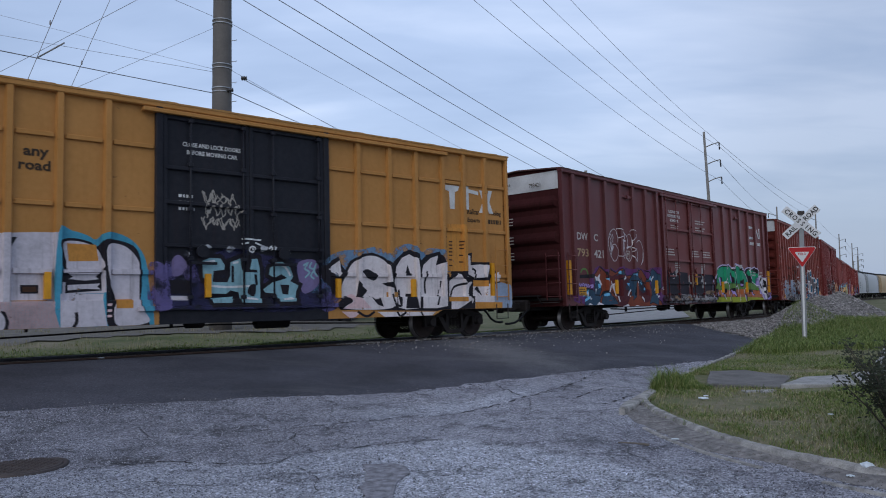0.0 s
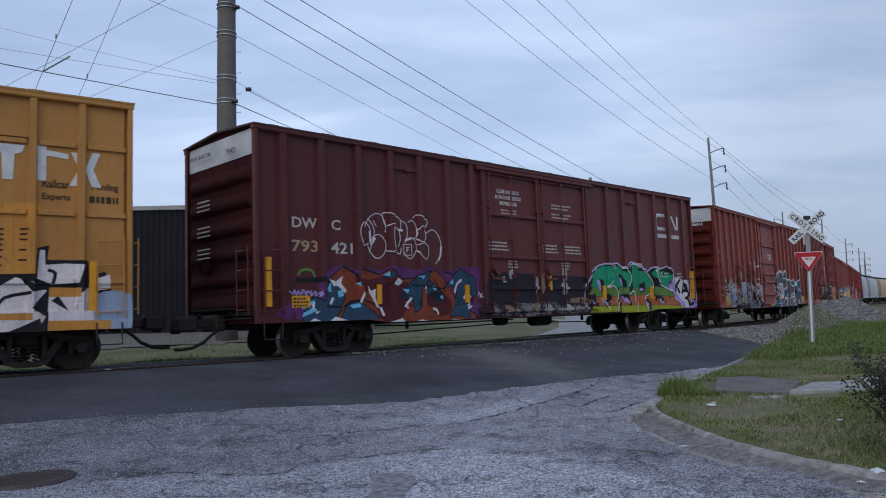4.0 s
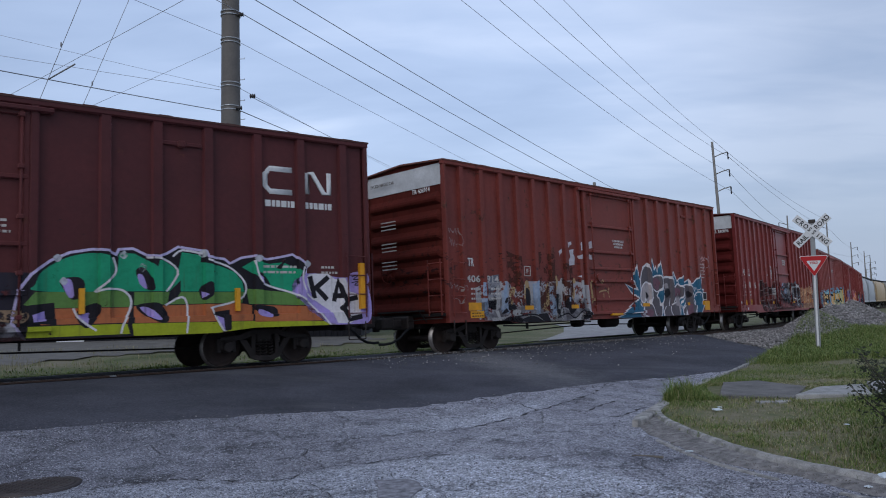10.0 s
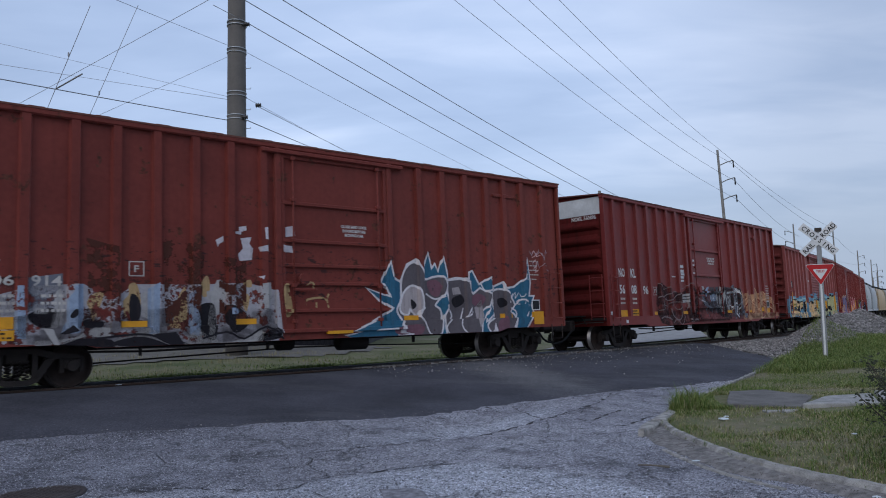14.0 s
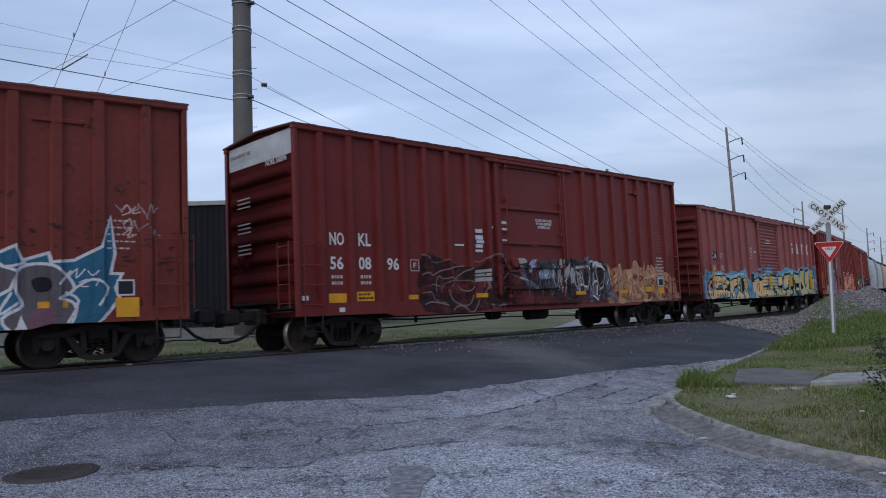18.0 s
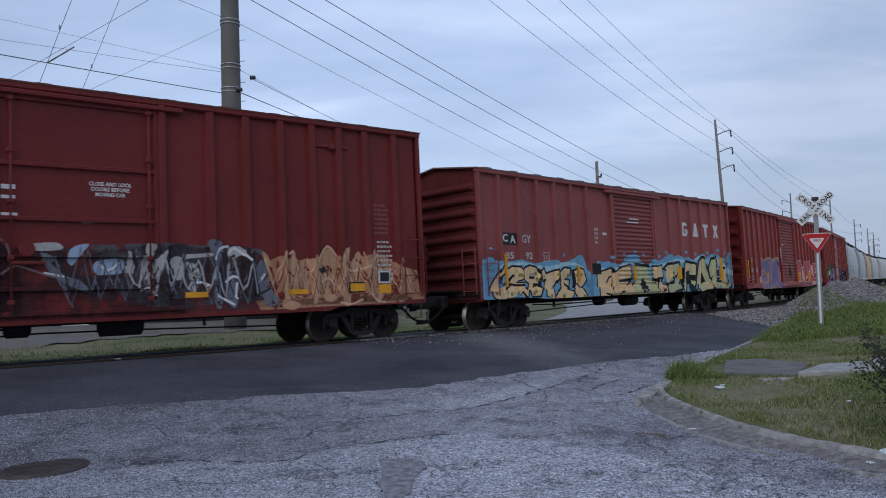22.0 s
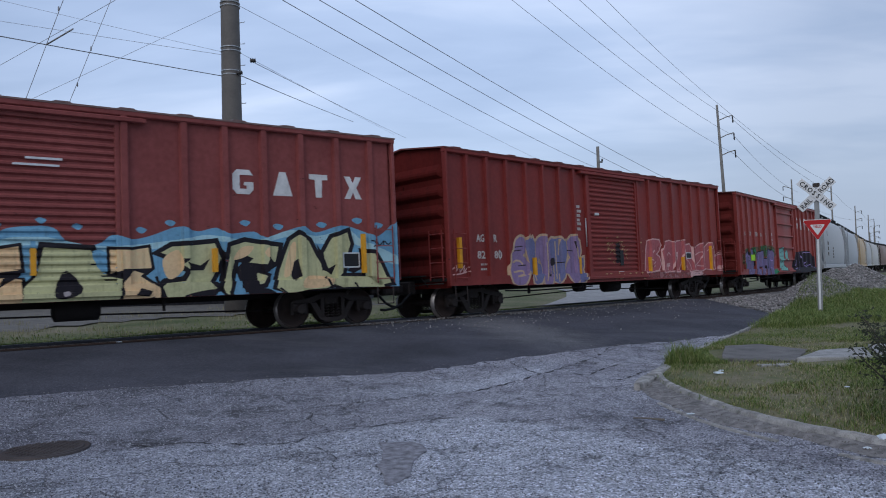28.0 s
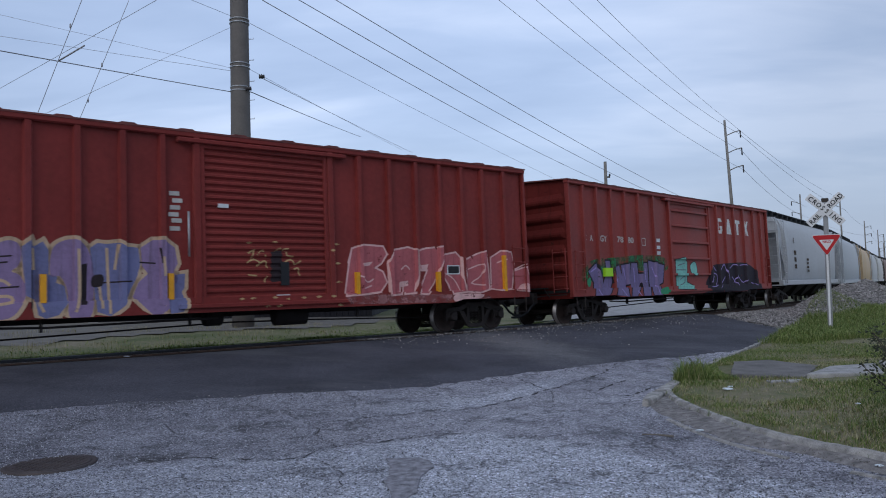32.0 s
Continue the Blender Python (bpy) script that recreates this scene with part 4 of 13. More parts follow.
def boxcar(spec):
    """A boxcar built round its middle at rail height; the street side is -y."""
    L, top, sill, M = spec["half"], spec["top"], spec.get("sill", 0.95), spec["paint"]
    car = thing("boxcar", spec["label"], "boxcar", "cars of the freight train")
    d0, d1 = spec["door"]

    def zone(x):
        """The paint of the side left of, at and right of the door."""
        return spec.get("paint_l", M) if x < d0 else spec.get("paint_r", M) if x > d1 else spec.get("door_paint", M)

    # sheets of the body, with real thickness
    for s in (-1, 1):
        for a, b in ((-L, d0), (d1, L)):
            g = Geo()
            g.box(a, b, s * SIDE if s > 0 else -SIDE, s * (SIDE - 0.03), sill + 0.1, top - 0.12)
            part("side_sheet", g, zone((a + b) / 2), car)
        g = Geo()
        g.box(-L - 0.02, L + 0.02, *sorted((s * (SIDE - 0.05), s * (POST + 0.02))), top - 0.13, top, 0.02)
        part("top_chord", g, spec.get("chord", M), car)
        # side sill: deeper between the trucks
        lo, mid = spec.get("low", 0.80), spec.get("belly", 0.72)
        e = spec["tc"] / 2 - 1.35
        cut = [(-L, lo), (-e - 0.5, lo), (-e - 0.2, mid), (d0, mid), (d1, mid), (e + 0.2, mid), (e + 0.5, lo), (L, lo)]
        for a, b in ((-L, d0), (d0, d1), (d1, L)):
            low = [p for p in cut if a <= p[0] <= b]
            g = Geo()
            rows = [[(x, s * (SIDE - 0.02), z), (x, s * (POST - 0.005), z), (x, s * (POST - 0.005), sill + 0.13), (x, s * (SIDE - 0.02), sill + 0.13)] for x, z in low]
            g.loft(rows, caps=True)
            part("side_sill", g, zone((a + b) / 2), car)
        for x in spec["posts"]:
            w = spec.get("post_w", 0.075)
            g = Geo()
            y0, y1 = s * (SIDE - 0.005), s * POST
            rows = [[(x - w - 0.03, y0, z), (x - w, y1, z), (x + w, y1, z), (x + w + 0.03, y0, z)] for z in (sill + 0.12, top - 0.12)]
            g.loft(rows, caps=True)
            part("side_post", g, zone(x), car)
        for x in (-L, L):
            w = 0.09
            g = Geo()
            g.box(*sorted((x, x - math.copysign(w, x))), *sorted((s * (SIDE - 0.03), s * (POST + 0.01))), lo, top - 0.1, 0.015)
            part("corner_post", g, zone(x), car)
    for z in spec.get("rails", ()):
        for a, b in ((-L, d0), (d1, L)):
            xs = [a] + [x for x in spec["posts"] if a < x < b] + [b]
            for p, q in zip(xs, xs[1:]):
                for s in (-1, 1):
                    g = Geo()
                    g.box(p + 0.10, q - 0.10, *sorted((s * (SIDE - 0.01), s * (SIDE + 0.05))), z - 0.045, z + 0.045, 0.01)
                    part("side_rail", g, zone(p + 0.1), car)
    for s in (-1, 1):
        boxcar_door(car, spec, s)
    boxcar_ends(car, spec)
    boxcar_roof(car, spec)
    g = Geo()
    g.box(-L, L, -SIDE + 0.02, SIDE - 0.02, 0.98, 1.06)
    part("floor_pan", g, M_UNDER, car)
    g = Geo()
    g.box(-L + 0.2, L - 0.2, -0.32, 0.32, 0.68, 0.99, 0.02)
    for k in range(-5, 6):
        g.box(k * L / 6 - 0.05, k * L / 6 + 0.05, -1.45, 1.45, 0.80, 0.99)
    part("centre_sill", g, M_UNDER, car)
    brake_gear(car, L, spec["tc"])
    for s in (-1, 1):
        coupler(car, s * L, s)
    trucks = [build_truck(car, s * spec["tc"] / 2) for s in (-1, 1)]
    # grab irons at the corners
    tall = spec.get("ladder_top", 2.35)
    for x in (-L + 0.16, L - 0.62):
        ladder(car, "side_ladder", M, x, -POST - 0.05, 1.05, tall, 0.46, 4)
        g = Geo()
        g.tube([(x, -POST - 0.02, 0.86), (x, -POST - 0.02, 0.46), (x + 0.44, -POST - 0.02, 0.46), (x + 0.44, -POST - 0.02, 0.86)], 0.016, 5)
        part("stirrup_step", g, M_STEEL, car)
    for sx in (-1, 1):
        ladder(car, "end_ladder", M, sx * (L + 0.13), -1.5, 1.1, tall, 0.46, 4, "y")
    return car, trucks


def brake_gear(car, L, tc):
    g = Geo()
    g.lathe([(-0.9, 0.12), (-0.86, 0.20), (-0.1, 0.20), (-0.06, 0.12)], 14, "x", (1.4, -0.75, 0.62))
    part("air_tank", g, M_UNDER, car)
    g = Geo()
    g.lathe([(-0.5, 0.10), (-0.46, 0.17), (-0.1, 0.17), (-0.06, 0.10)], 12, "x", (-0.6, -0.7, 0.66))
    part("brake_cylinder", g, M_UNDER, car)
    g = Geo()
    g.tube([(-tc / 2 + 1.2, -0.5, 0.42), (-0.5, -0.6, 0.55), (1.5, -0.62, 0.52), (tc / 2 - 1.2, -0.5, 0.42)], 0.018, 6)
    g.tube([(-tc / 2 + 1.0, -1.25, 0.66), (-tc / 2 + 2.1, -1.3, 0.62), (-1.0, -1.3, 0.66)], 0.022, 6)
    for x in (-tc / 2 + 2.0, -1.6, 2.4):
        g.box(x - 0.02, x + 0.02, -1.34, -1.26, 0.54, 0.9)
    part("brake_rod", g, M_UNDER, car)


def boxcar_door(car, spec, s):
    d0, d1, top, sill, M = *spec["door"], spec["top"], spec.get("sill", 0.95), spec["paint"]
    D = spec.get("door_paint", M)
    kind, n = spec["door_kind"], spec.get("leaves", 1)
    z0, z1 = sill + 0.02, top - 0.22
    for x in (d0, d1):
        fr = Geo()
        fr.box(x - 0.07, x + 0.07, *sorted((s * (SIDE - 0.05), s * (POST + 0.015))), sill, top - 0.1, 0.015)
        part("door_post", fr, D if spec.get("track_dark") else M, car)
    ext = spec.get("track", 0.4)
    for z in (top - 0.24, sill - 0.08):
        rl = Geo()
        r0, r1 = spec.get("track_span", (d0 - ext, d1 + ext)) if z > 2 else (d0 - ext, d1 + ext)
        rl.box(r0, r1, *sorted((s * SIDE, s * (POST + 0.07))), z, z + 0.085, 0.012)
        part("door_track", rl, D if z < 2 else M, car)
    w = (d1 - d0 - 0.14) / n
    for i in range(n):
        a, b = d0 + 0.07 + i * w, d0 + 0.07 + (i + 1) * w
        g = Geo()
        if kind == "ribbed":
            k, pts = 22, []
            for j in range(k * 4 + 1):
                z = z0 + (z1 - z0) * j / (k * 4)
                pts.append((s * (SIDE + (0.0, 0.0, 0.05, 0.05)[j % 4]), z))
            rows = [[(x, y, z) for y, z in pts] for x in (a + 0.06, b - 0.06)]
            g.loft(rows, closed=False)
            g.box(a + 0.02, b - 0.02, *sorted((s * (SIDE - 0.06), s * (SIDE - 0.02))), z0, z1)
        else:
            g.box(a + 0.01, b - 0.01, *sorted((s * (SIDE - 0.05), s * (SIDE + 0.012))), z0, z1, 0.01)
        door = part("door", g, D, car, spec.get("door_label", ""))
        e = Geo()
        for x in (a + 0.05, b - 0.05):
            e.box(x - 0.045, x + 0.045, *sorted((s * SIDE, s * (SIDE + 0.075))), z0, z1, 0.01)
        for z in (z0 + 0.05, z1 - 0.05):
            e.box(a + 0.02, b - 0.02, *sorted((s * SIDE, s * (SIDE + 0.07))), z - 0.05, z + 0.05, 0.01)
        part("door_frame", e, D, door)
        for z in spec.get("bars", ()):
            q = Geo()
            q.box(a + 0.03, b - 0.03, *sorted((s * SIDE, s * (SIDE + 0.085))), z - 0.04, z + 0.04, 0.012)
            part("door_bar", q, D, door)
        for u in spec.get("rods", ()):
            x = a + (b - a) * u
            q = Geo()
            q.tube([(x, s * (SIDE + 0.10), z0 - 0.02), (x, s * (SIDE + 0.10), z1 + 0.03)], 0.02, 7)
            for z in (z0 + 0.15, 1.9, 2.9, 3.8, z1 - 0.1):
                q.box(x - 0.05, x + 0.05, *sorted((s * (SIDE + 0.04), s * (SIDE + 0.135))), z - 0.04, z + 0.04, 0.01)
            part("lock_rod", q, D, door)
        if spec.get("rods"):
            q = Geo()
            x = a + (b - a) * spec["rods"][0]
            q.box(x, x + 0.55, *sorted((s * (SIDE + 0.10), s * (SIDE + 0.14))), 1.78, 1.84, 0.01)
            q.lathe([(s * (SIDE + 0.08), 0.13), (s * (SIDE + 0.14), 0.13)], 12, at=(x + 0.25, 0, 2.05))
            part("door_handle", q, D, door)


def boxcar_ends(car, spec):
    """Ribbed steel ends; excess-height cars carry a white band under the roof."""
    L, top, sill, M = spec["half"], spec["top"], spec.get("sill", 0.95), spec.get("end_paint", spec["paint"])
    peak = spec.get("peak", 0.12)
    n = spec.get("end_ribs", 7)
    zt = spec.get("end_top", top - 0.75 if spec.get("band") else top - 0.35)
    for s in (-1, 1):
        g = Geo()
        x = s * (L - 0.10)
        g.prism([(-SIDE, sill - 0.15), (SIDE, sill - 0.15), (SIDE, top - 0.02), (0, top + peak - 0.03), (-SIDE, top - 0.02)], "x", *sorted((x - s * 0.04, x + s * 0.01)))
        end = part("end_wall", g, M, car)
        h = (zt - sill) / n
        for i in range(n):
            z = sill + 0.05 + h * i
            g = Geo()
            prof = [(0.0, z + 0.04), (0.10, z + 0.04 + h * 0.18), (0.12, z + 0.04 + h * 0.30), (0.11, z + 0.04 + h * 0.42), (0.0, z + 0.04 + h * 0.72)]
            rows = []
            for y in (-SIDE + 0.10, -SIDE + 0.22, SIDE - 0.22, SIDE - 0.10):
                k = 0.15 if abs(y) > SIDE - 0.15 else 1.0
                rows.append([(x + s * (0.008 + d * k), y, zz) for d, zz in prof])
            g.loft(rows, caps=True)
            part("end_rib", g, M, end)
        if spec.get("band"):
            g = Geo()
            g.box(*sorted((x + s * 0.012, x + s * 0.03)), -SIDE + 0.03, SIDE - 0.03, top - 0.62, top - 0.06)
            part("clearance_band", g, M_ENDWHITE, end, "white excess-height warning band")
        # brake wheel and platform
        g = Geo()
        if s < 0:
            g.tube([(x - 0.20, 0.55 + 0.27 * math.cos(a), 2.2 + 0.27 * math.sin(a)) for a in (k * math.pi / 8 for k in range(17))], 0.018, 6, False)
            for a in range(5):
                g.tube([(x - 0.16, 0.55, 2.2), (x - 0.20, 0.55 + 0.27 * math.cos(a * 1.257), 2.2 + 0.27 * math.sin(a * 1.257))], 0.013, 5)
            g.box(x - 0.16, x, 0.42, 0.68, 2.0, 2.42, 0.03)
            part("brake_wheel", g, M, end)
        p = Geo()
        p.box(*sorted((x + s * 0.02, x + s * 0.32)), -0.75, 0.9, 1.12, 1.16)
        p.tube([(x + s * 0.30, -0.7, 1.14), (x, -0.7, 0.85)], 0.015, 5)
        p.tube([(x + s * 0.30, 0.85, 1.14), (x, 0.85, 0.85)], 0.015, 5)
        part("end_platform", p, M_UNDER, end)


def boxcar_roof(car, spec):
    L, top, R = spec["half"], spec["top"], spec.get("roof_paint", M_GALV)
    peak = spec.get("peak", 0.12)
    g = Geo()
    prof = [(-POST - 0.03, top - 0.03), (-POST - 0.03, top + 0.005), (0, top + peak), (POST + 0.03, top + 0.005), (POST + 0.03, top - 0.03), (0, top + peak - 0.04)]
    g.prism(prof, "x", -L - 0.03, L + 0.03)
    roof = part("roof", g, R, car, spec.get("roof_label", ""))
    n = spec.get("roof_ribs", 14)
    for i in range(n):
        x = -L + 0.5 + (2 * L - 1.0) * i / (n - 1)
        g = Geo()
        k = 0.035 if spec.get("lumpy") else 0.02
        rows = [[(x - 0.22, y, z - 0.02), (x - 0.12, y, z + k), (x + 0.12, y, z + k), (x + 0.22, y, z - 0.02)] for y, z in ((-POST + 0.03, top + 0.012), (0, top + peak + 0.012), (POST - 0.03, top + 0.012))]
        g.loft(rows, caps=True)
        part("roof_rib", g, R, roof)


def decal(car, name, mat, x0, x1, z0, z1, out=0.008, label=""):
    """A thin sticker or painted patch on the street side's sheets."""
    g = Geo()
    g.box(x0, x1, -SIDE - out, -SIDE + 0.002, z0, z1)
    return part(name, g, mat, car, label)


def words(car, text, x, z, size, mat=None, w=None, bold=0.004, y=-SIDE - 0.006, label=""):
    """Stencilled lettering of a given height and width, its lower left corner at x, z."""
    me = text_mesh(text, size, mat or M_WHITE, "LEFT", 1.0, bold)
    co = np.array([v.co[:] for v in me.vertices])
    lo, hi = co.min(0), co.max(0)
    k = (w / (hi[0] - lo[0])) if w else 1.0
    me.transform(Matrix.Diagonal((k, 1, size / (hi[2] - lo[2]), 1)) @ Matrix.Translation((-lo[0], 0, -lo[2])))
    return part("lettering", me, None, car, label, pose(x, y, z))


def bars(car, x, z, w, n, pitch, mat, h=None, y=-SIDE - 0.004, seed=1):
    """Lines of small print that cannot be read, as plain bars."""
    rng, g = random.Random(seed), Geo()
    for i in range(n):
        k = x
        while k < x + w * rng.uniform(0.8, 1.0):
            q = rng.uniform(0.06, 0.2) * min(1, w)
            g.box(k, min(k + q, x + w), y - 0.003, y + 0.003, z - i * pitch - (h or pitch * 0.55), z - i * pitch)
            k += q + 0.03
    return tagged(part("small_print", g, mat, car), kind="stuff")


# ---- quick scrawls on the sides: x along the car, z up ----
DOOR_TAG = dict(box=(-1.1400000000000001, -0.07999999999999999, 2.3, 3.4), bend=0.28, wear=0.86, wobble=4.0, strokes=[((0.50, 0.46, 0.40), 0.016, [scribble(-1.04, -0.3, 2.99, 3.32, 9, 1), scribble(-1.02, -0.18, 2.78, 3.05, 10, 2), scribble(-1.05, -0.22, 2.51, 2.81, 9, 3), scribble(-1.04, -0.3, 2.99, 3.32, 7, 5), scribble(-1.05, -0.22, 2.51, 2.81, 8, 6)])])
CORNER_SCRAWL = dict(box=(-7.8, -7.0, 0.9, 3.3), bend=0.3, wobble=4.0, wear=0.62, strokes=[((0.40, 0.34, 0.33), 0.010, [scribble(-7.65, -7.15, 1.62, 1.85, 9, 21), scribble(-7.6, -7.2, 1.28, 1.45, 5, 22), scribble(-7.7, -7.2, 2.75, 3.0, 8, 23), scribble(-7.65, -7.25, 3.0, 3.3, 7, 24)])])
OXIDE_SCRAWL = dict(box=(6.49, 7.46, 2.39, 3.06), bend=0.35, wobble=4.0, wear=0.8, strokes=[((0.44, 0.38, 0.42), 0.016, [scribble(6.59, 7.36, 2.73, 3.06, 8, 31), scribble(6.6899999999999995, 7.36, 2.39, 2.73, 7, 32)])])


# ---- the train, car by car ----
P50 = [-7.19, -6.4, -5.58, -4.84, -4.08, -3.3, -2.55, -1.8, 2.5, 3.28, 4.08, 4.86, 5.55, 6.26, 7.1]
MAROON, OXIDE, BRICK, ROSE, RED = (0.073, 0.0165, 0.018), (0.160, 0.027, 0.019), (0.136, 0.0145, 0.0130), (0.215, 0.044, 0.040), (0.180, 0.020, 0.0165)
GOLDEN = (0.46, 0.215, 0.055)
TRAIN, COATS, SPECS = [], {}, {}


def add_car(spec, offset):
    car, trucks = boxcar(spec)
    COATS[car.name], SPECS[car.name] = spec["paint"], spec
    TRAIN.append((car, trucks, offset, spec["tc"]))
    return car


yellow = add_car(dict(half=7.90, top=5.02, low=0.74, belly=0.60, tc=12.4, door=(-1.96, 1.89), leaves=2, door_kind="flat", posts=[-7.3, -6.5, -5.45, -4.58, -3.76, -2.92, 2.79, 3.73, 4.57, 5.48, 6.22, 7.02], rails=(4.10, 2.84, 1.62), bars=(2.16, 3.02, 3.72), rods=(0.30, 0.92), post_w=0.05,
                 **paints("golden_yellow_enamel", GOLDEN, door=[DOOR_TAG], door_base=(0.007, 0.0078, 0.013), rust=0.1, rough=0.5, chalk=0.02, seed=1, streak=0.15, mottle=0.45, gloss=0.14, bloom=0.06),
                 track_dark=True, track_span=(-2.3, 5.6), roof_paint=plain("yellow_roof_edge", (0.42, 0.22, 0.07), 0.6, 0.1), peak=0.10, end_ribs=7, door_label="black steel door",
                 label="golden yellow boxcar with black doors and spray paint"), -18.34)
maroon = add_car(dict(half=9.53, top=5.06, tc=14.2, door=(-2.40, 2.55), leaves=2, door_kind="flat", posts=[-8.82, -7.81, -6.75, -5.74, -4.77, -3.78, -2.85, 3.75, 4.71, 5.73, 6.80, 7.81, 8.88], post_w=0.085, bars=(1.55, 2.42, 3.62), rods=(0.06, 0.45, 0.94), track=0.3, band=True, end_ribs=6,
                 **paints("dark_maroon_enamel", MAROON, door_base=(0.088, 0.019, 0.019), rust=0.2, rough=0.5, chalk=0.004, seed=3, streak=0.3, scab=0.3),
                 roof_paint=plain("maroon_roof", (0.09, 0.04, 0.035), 0.6, 0.1), label="long dark maroon boxcar with white-banded ends and spray paint"), 1.34)
oxide = add_car(dict(half=7.87, top=5.05, tc=12.6, door=(-1.47, 1.55), door_kind="flat", posts=P50, bars=(1.35, 1.95, 2.35, 2.89, 3.73), rods=(0.10, 0.90), band=True, end_ribs=7,
                **paints("rusty_oxide_red_enamel", OXIDE, [CORNER_SCRAWL], (), [OXIDE_SCRAWL], rust=0.55, rough=0.55, chalk=0.01, seed=5, streak=0.4, rust_col=(0.07, 0.026, 0.016), scab=1.0),
                roof_paint=plain("oxide_roof", (0.16, 0.06, 0.045), 0.65, 0.1), label="rusty oxide red boxcar with white-banded ends and faded spray paint"), 21.0)
brick = add_car(dict(half=7.87, top=5.05, tc=12.6, door=(-1.47, 1.52), door_kind="flat", posts=P50, bars=(1.35, 1.95, 2.6, 3.58), rods=(0.10, 0.93), band=True, end_ribs=7,
                **paints("brick_red_enamel", BRICK, rust=0.18, rough=0.5, chalk=0.008, seed=6, streak=0.25),
                roof_paint=plain("brick_roof", (0.12, 0.04, 0.034), 0.65, 0.1), label="brick red boxcar with white-banded ends and spray paint"), 38.88)
P4 = [-6.99, -6.12, -5.24, -4.37, -3.5, -2.64, 2.77, 3.62, 4.48, 5.36, 6.26, 7.16]
rose = add_car(dict(half=7.85, top=4.42, tc=12.6, low=0.85, belly=0.80, door=(-1.20, 1.62), door_kind="ribbed", posts=P4, post_w=0.06, end_ribs=9, peak=0.24, lumpy=True, ladder_top=2.2,
               **paints("faded_rose_red_enamel", ROSE, rust=0.12, rough=0.6, chalk=0.03, seed=7, streak=0.2),
               roof_paint=plain("stained_galvanised_roof", (0.20, 0.13, 0.12), 0.6, 0.3, 0.4), label="faded rose red boxcar with cream and blue spray paint"), 56.43)
P5 = [-7.06, -6.27, -5.43, -4.56, -3.75, -2.95, -2.2, 2.38, 3.24, 4.05, 4.80, 5.54, 6.28, 7.08]
red = add_car(dict(half=7.89, top=4.44, tc=12.6, low=0.85, belly=0.78, door=(-1.52, 1.58), door_kind="ribbed", posts=P5, post_w=0.05, end_ribs=6, peak=0.20, ladder_top=2.2, lumpy=True,
              **paints("dusty_red_enamel", RED, rust=0.22, rough=0.55, chalk=0.01, seed=8, streak=0.3),
              roof_paint=plain("red_stained_roof", (0.17, 0.055, 0.05), 0.65, 0.2, 0.4), label="dusty red boxcar with ribbed door and lilac spray paint"), 73.64)
last = add_car(dict(half=7.97, top=4.40, tc=12.6, low=0.85, belly=0.78, door=(-1.50, 1.84), door_kind="flat", bars=(1.5, 2.1, 2.7, 3.3, 3.85), posts=[-7.13, -6.33, -5.48, -4.6, -3.7, -2.65, 2.6, 3.4, 4.3, 5.3, 6.4, 7.2], post_w=0.05, end_ribs=6, peak=0.12, ladder_top=2.2,
               **paints("plain_red_enamel", (0.200, 0.027, 0.022), rust=0.15, rough=0.55, chalk=0.01, seed=9, streak=0.25),
               roof_paint=plain("red_roof", (0.15, 0.05, 0.045), 0.65, 0.2), label="red boxcar with smooth ribbed door and purple spray paint"), 91.27)


# ---- spray paint on the street side, as thin films that follow posts, rails and doors ----
def side_relief(spec):
    """What stands proud of the side sheets: x0, x1, z0, z1, height and the slope's width."""
    L, top, sill, (d0, d1) = spec["half"], spec["top"], spec.get("sill", 0.95), spec["door"]
    w, proud = spec.get("post_w", 0.075), POST - SIDE
    out = [(x - w, x + w, sill, top, proud, 0.03) for x in spec["posts"]]
    out += [(-L - 0.1, L + 0.1, 0.0, sill + 0.13, proud - 0.005, 0.006)]
    out += [(x - 0.09, x + 0.09, 0.0, top, proud + 0.012, 0.006) for x in (-L, L)]
    out += [(x - 0.07, x + 0.07, sill, top, proud + 0.015, 0.006) for x in (d0, d1)]
    ext, n = spec.get("track", 0.4), spec.get("leaves", 1)
    out += [(d0 - ext, d1 + ext, sill - 0.08, sill + 0.005, proud + 0.07, 0.006), (d0 + 0.07, d1 - 0.07, sill, top, 0.012, 0.006)]
    lw = (d1 - d0 - 0.14) / n
    for i in range(n):
        a, b = d0 + 0.07 + i * lw, d0 + 0.07 + (i + 1) * lw
        out += [(x - 0.045, x + 0.045, sill, top, 0.075, 0.006) for x in (a + 0.05, b - 0.05)] + [(a, b, sill + 0.02, sill + 0.12, 0.07, 0.006)]
        out += [(a + 0.03, b - 0.03, z - 0.04, z + 0.04, 0.085, 0.006) for z in spec.get("bars", ())]
        if spec["door_kind"] == "ribbed":
            h = (top - 0.24 - sill) / 22
            out += [(a + 0.06, b - 0.06, sill + 0.02 + h * (k + 0.5), sill + 0.02 + h * (k + 0.75), 0.05, 0.25 * h) for k in range(22)]
    for z in spec.get("rails", ()):
        for a, b in ((-L, d0), (d1, L)):
            xs = [a] + [x for x in spec["posts"] if a < x < b] + [b]
            out += [(p + 0.10, q - 0.10, z - 0.045, z + 0.045, 0.05, 0.006) for p, q in zip(xs, xs[1:])]
    return out


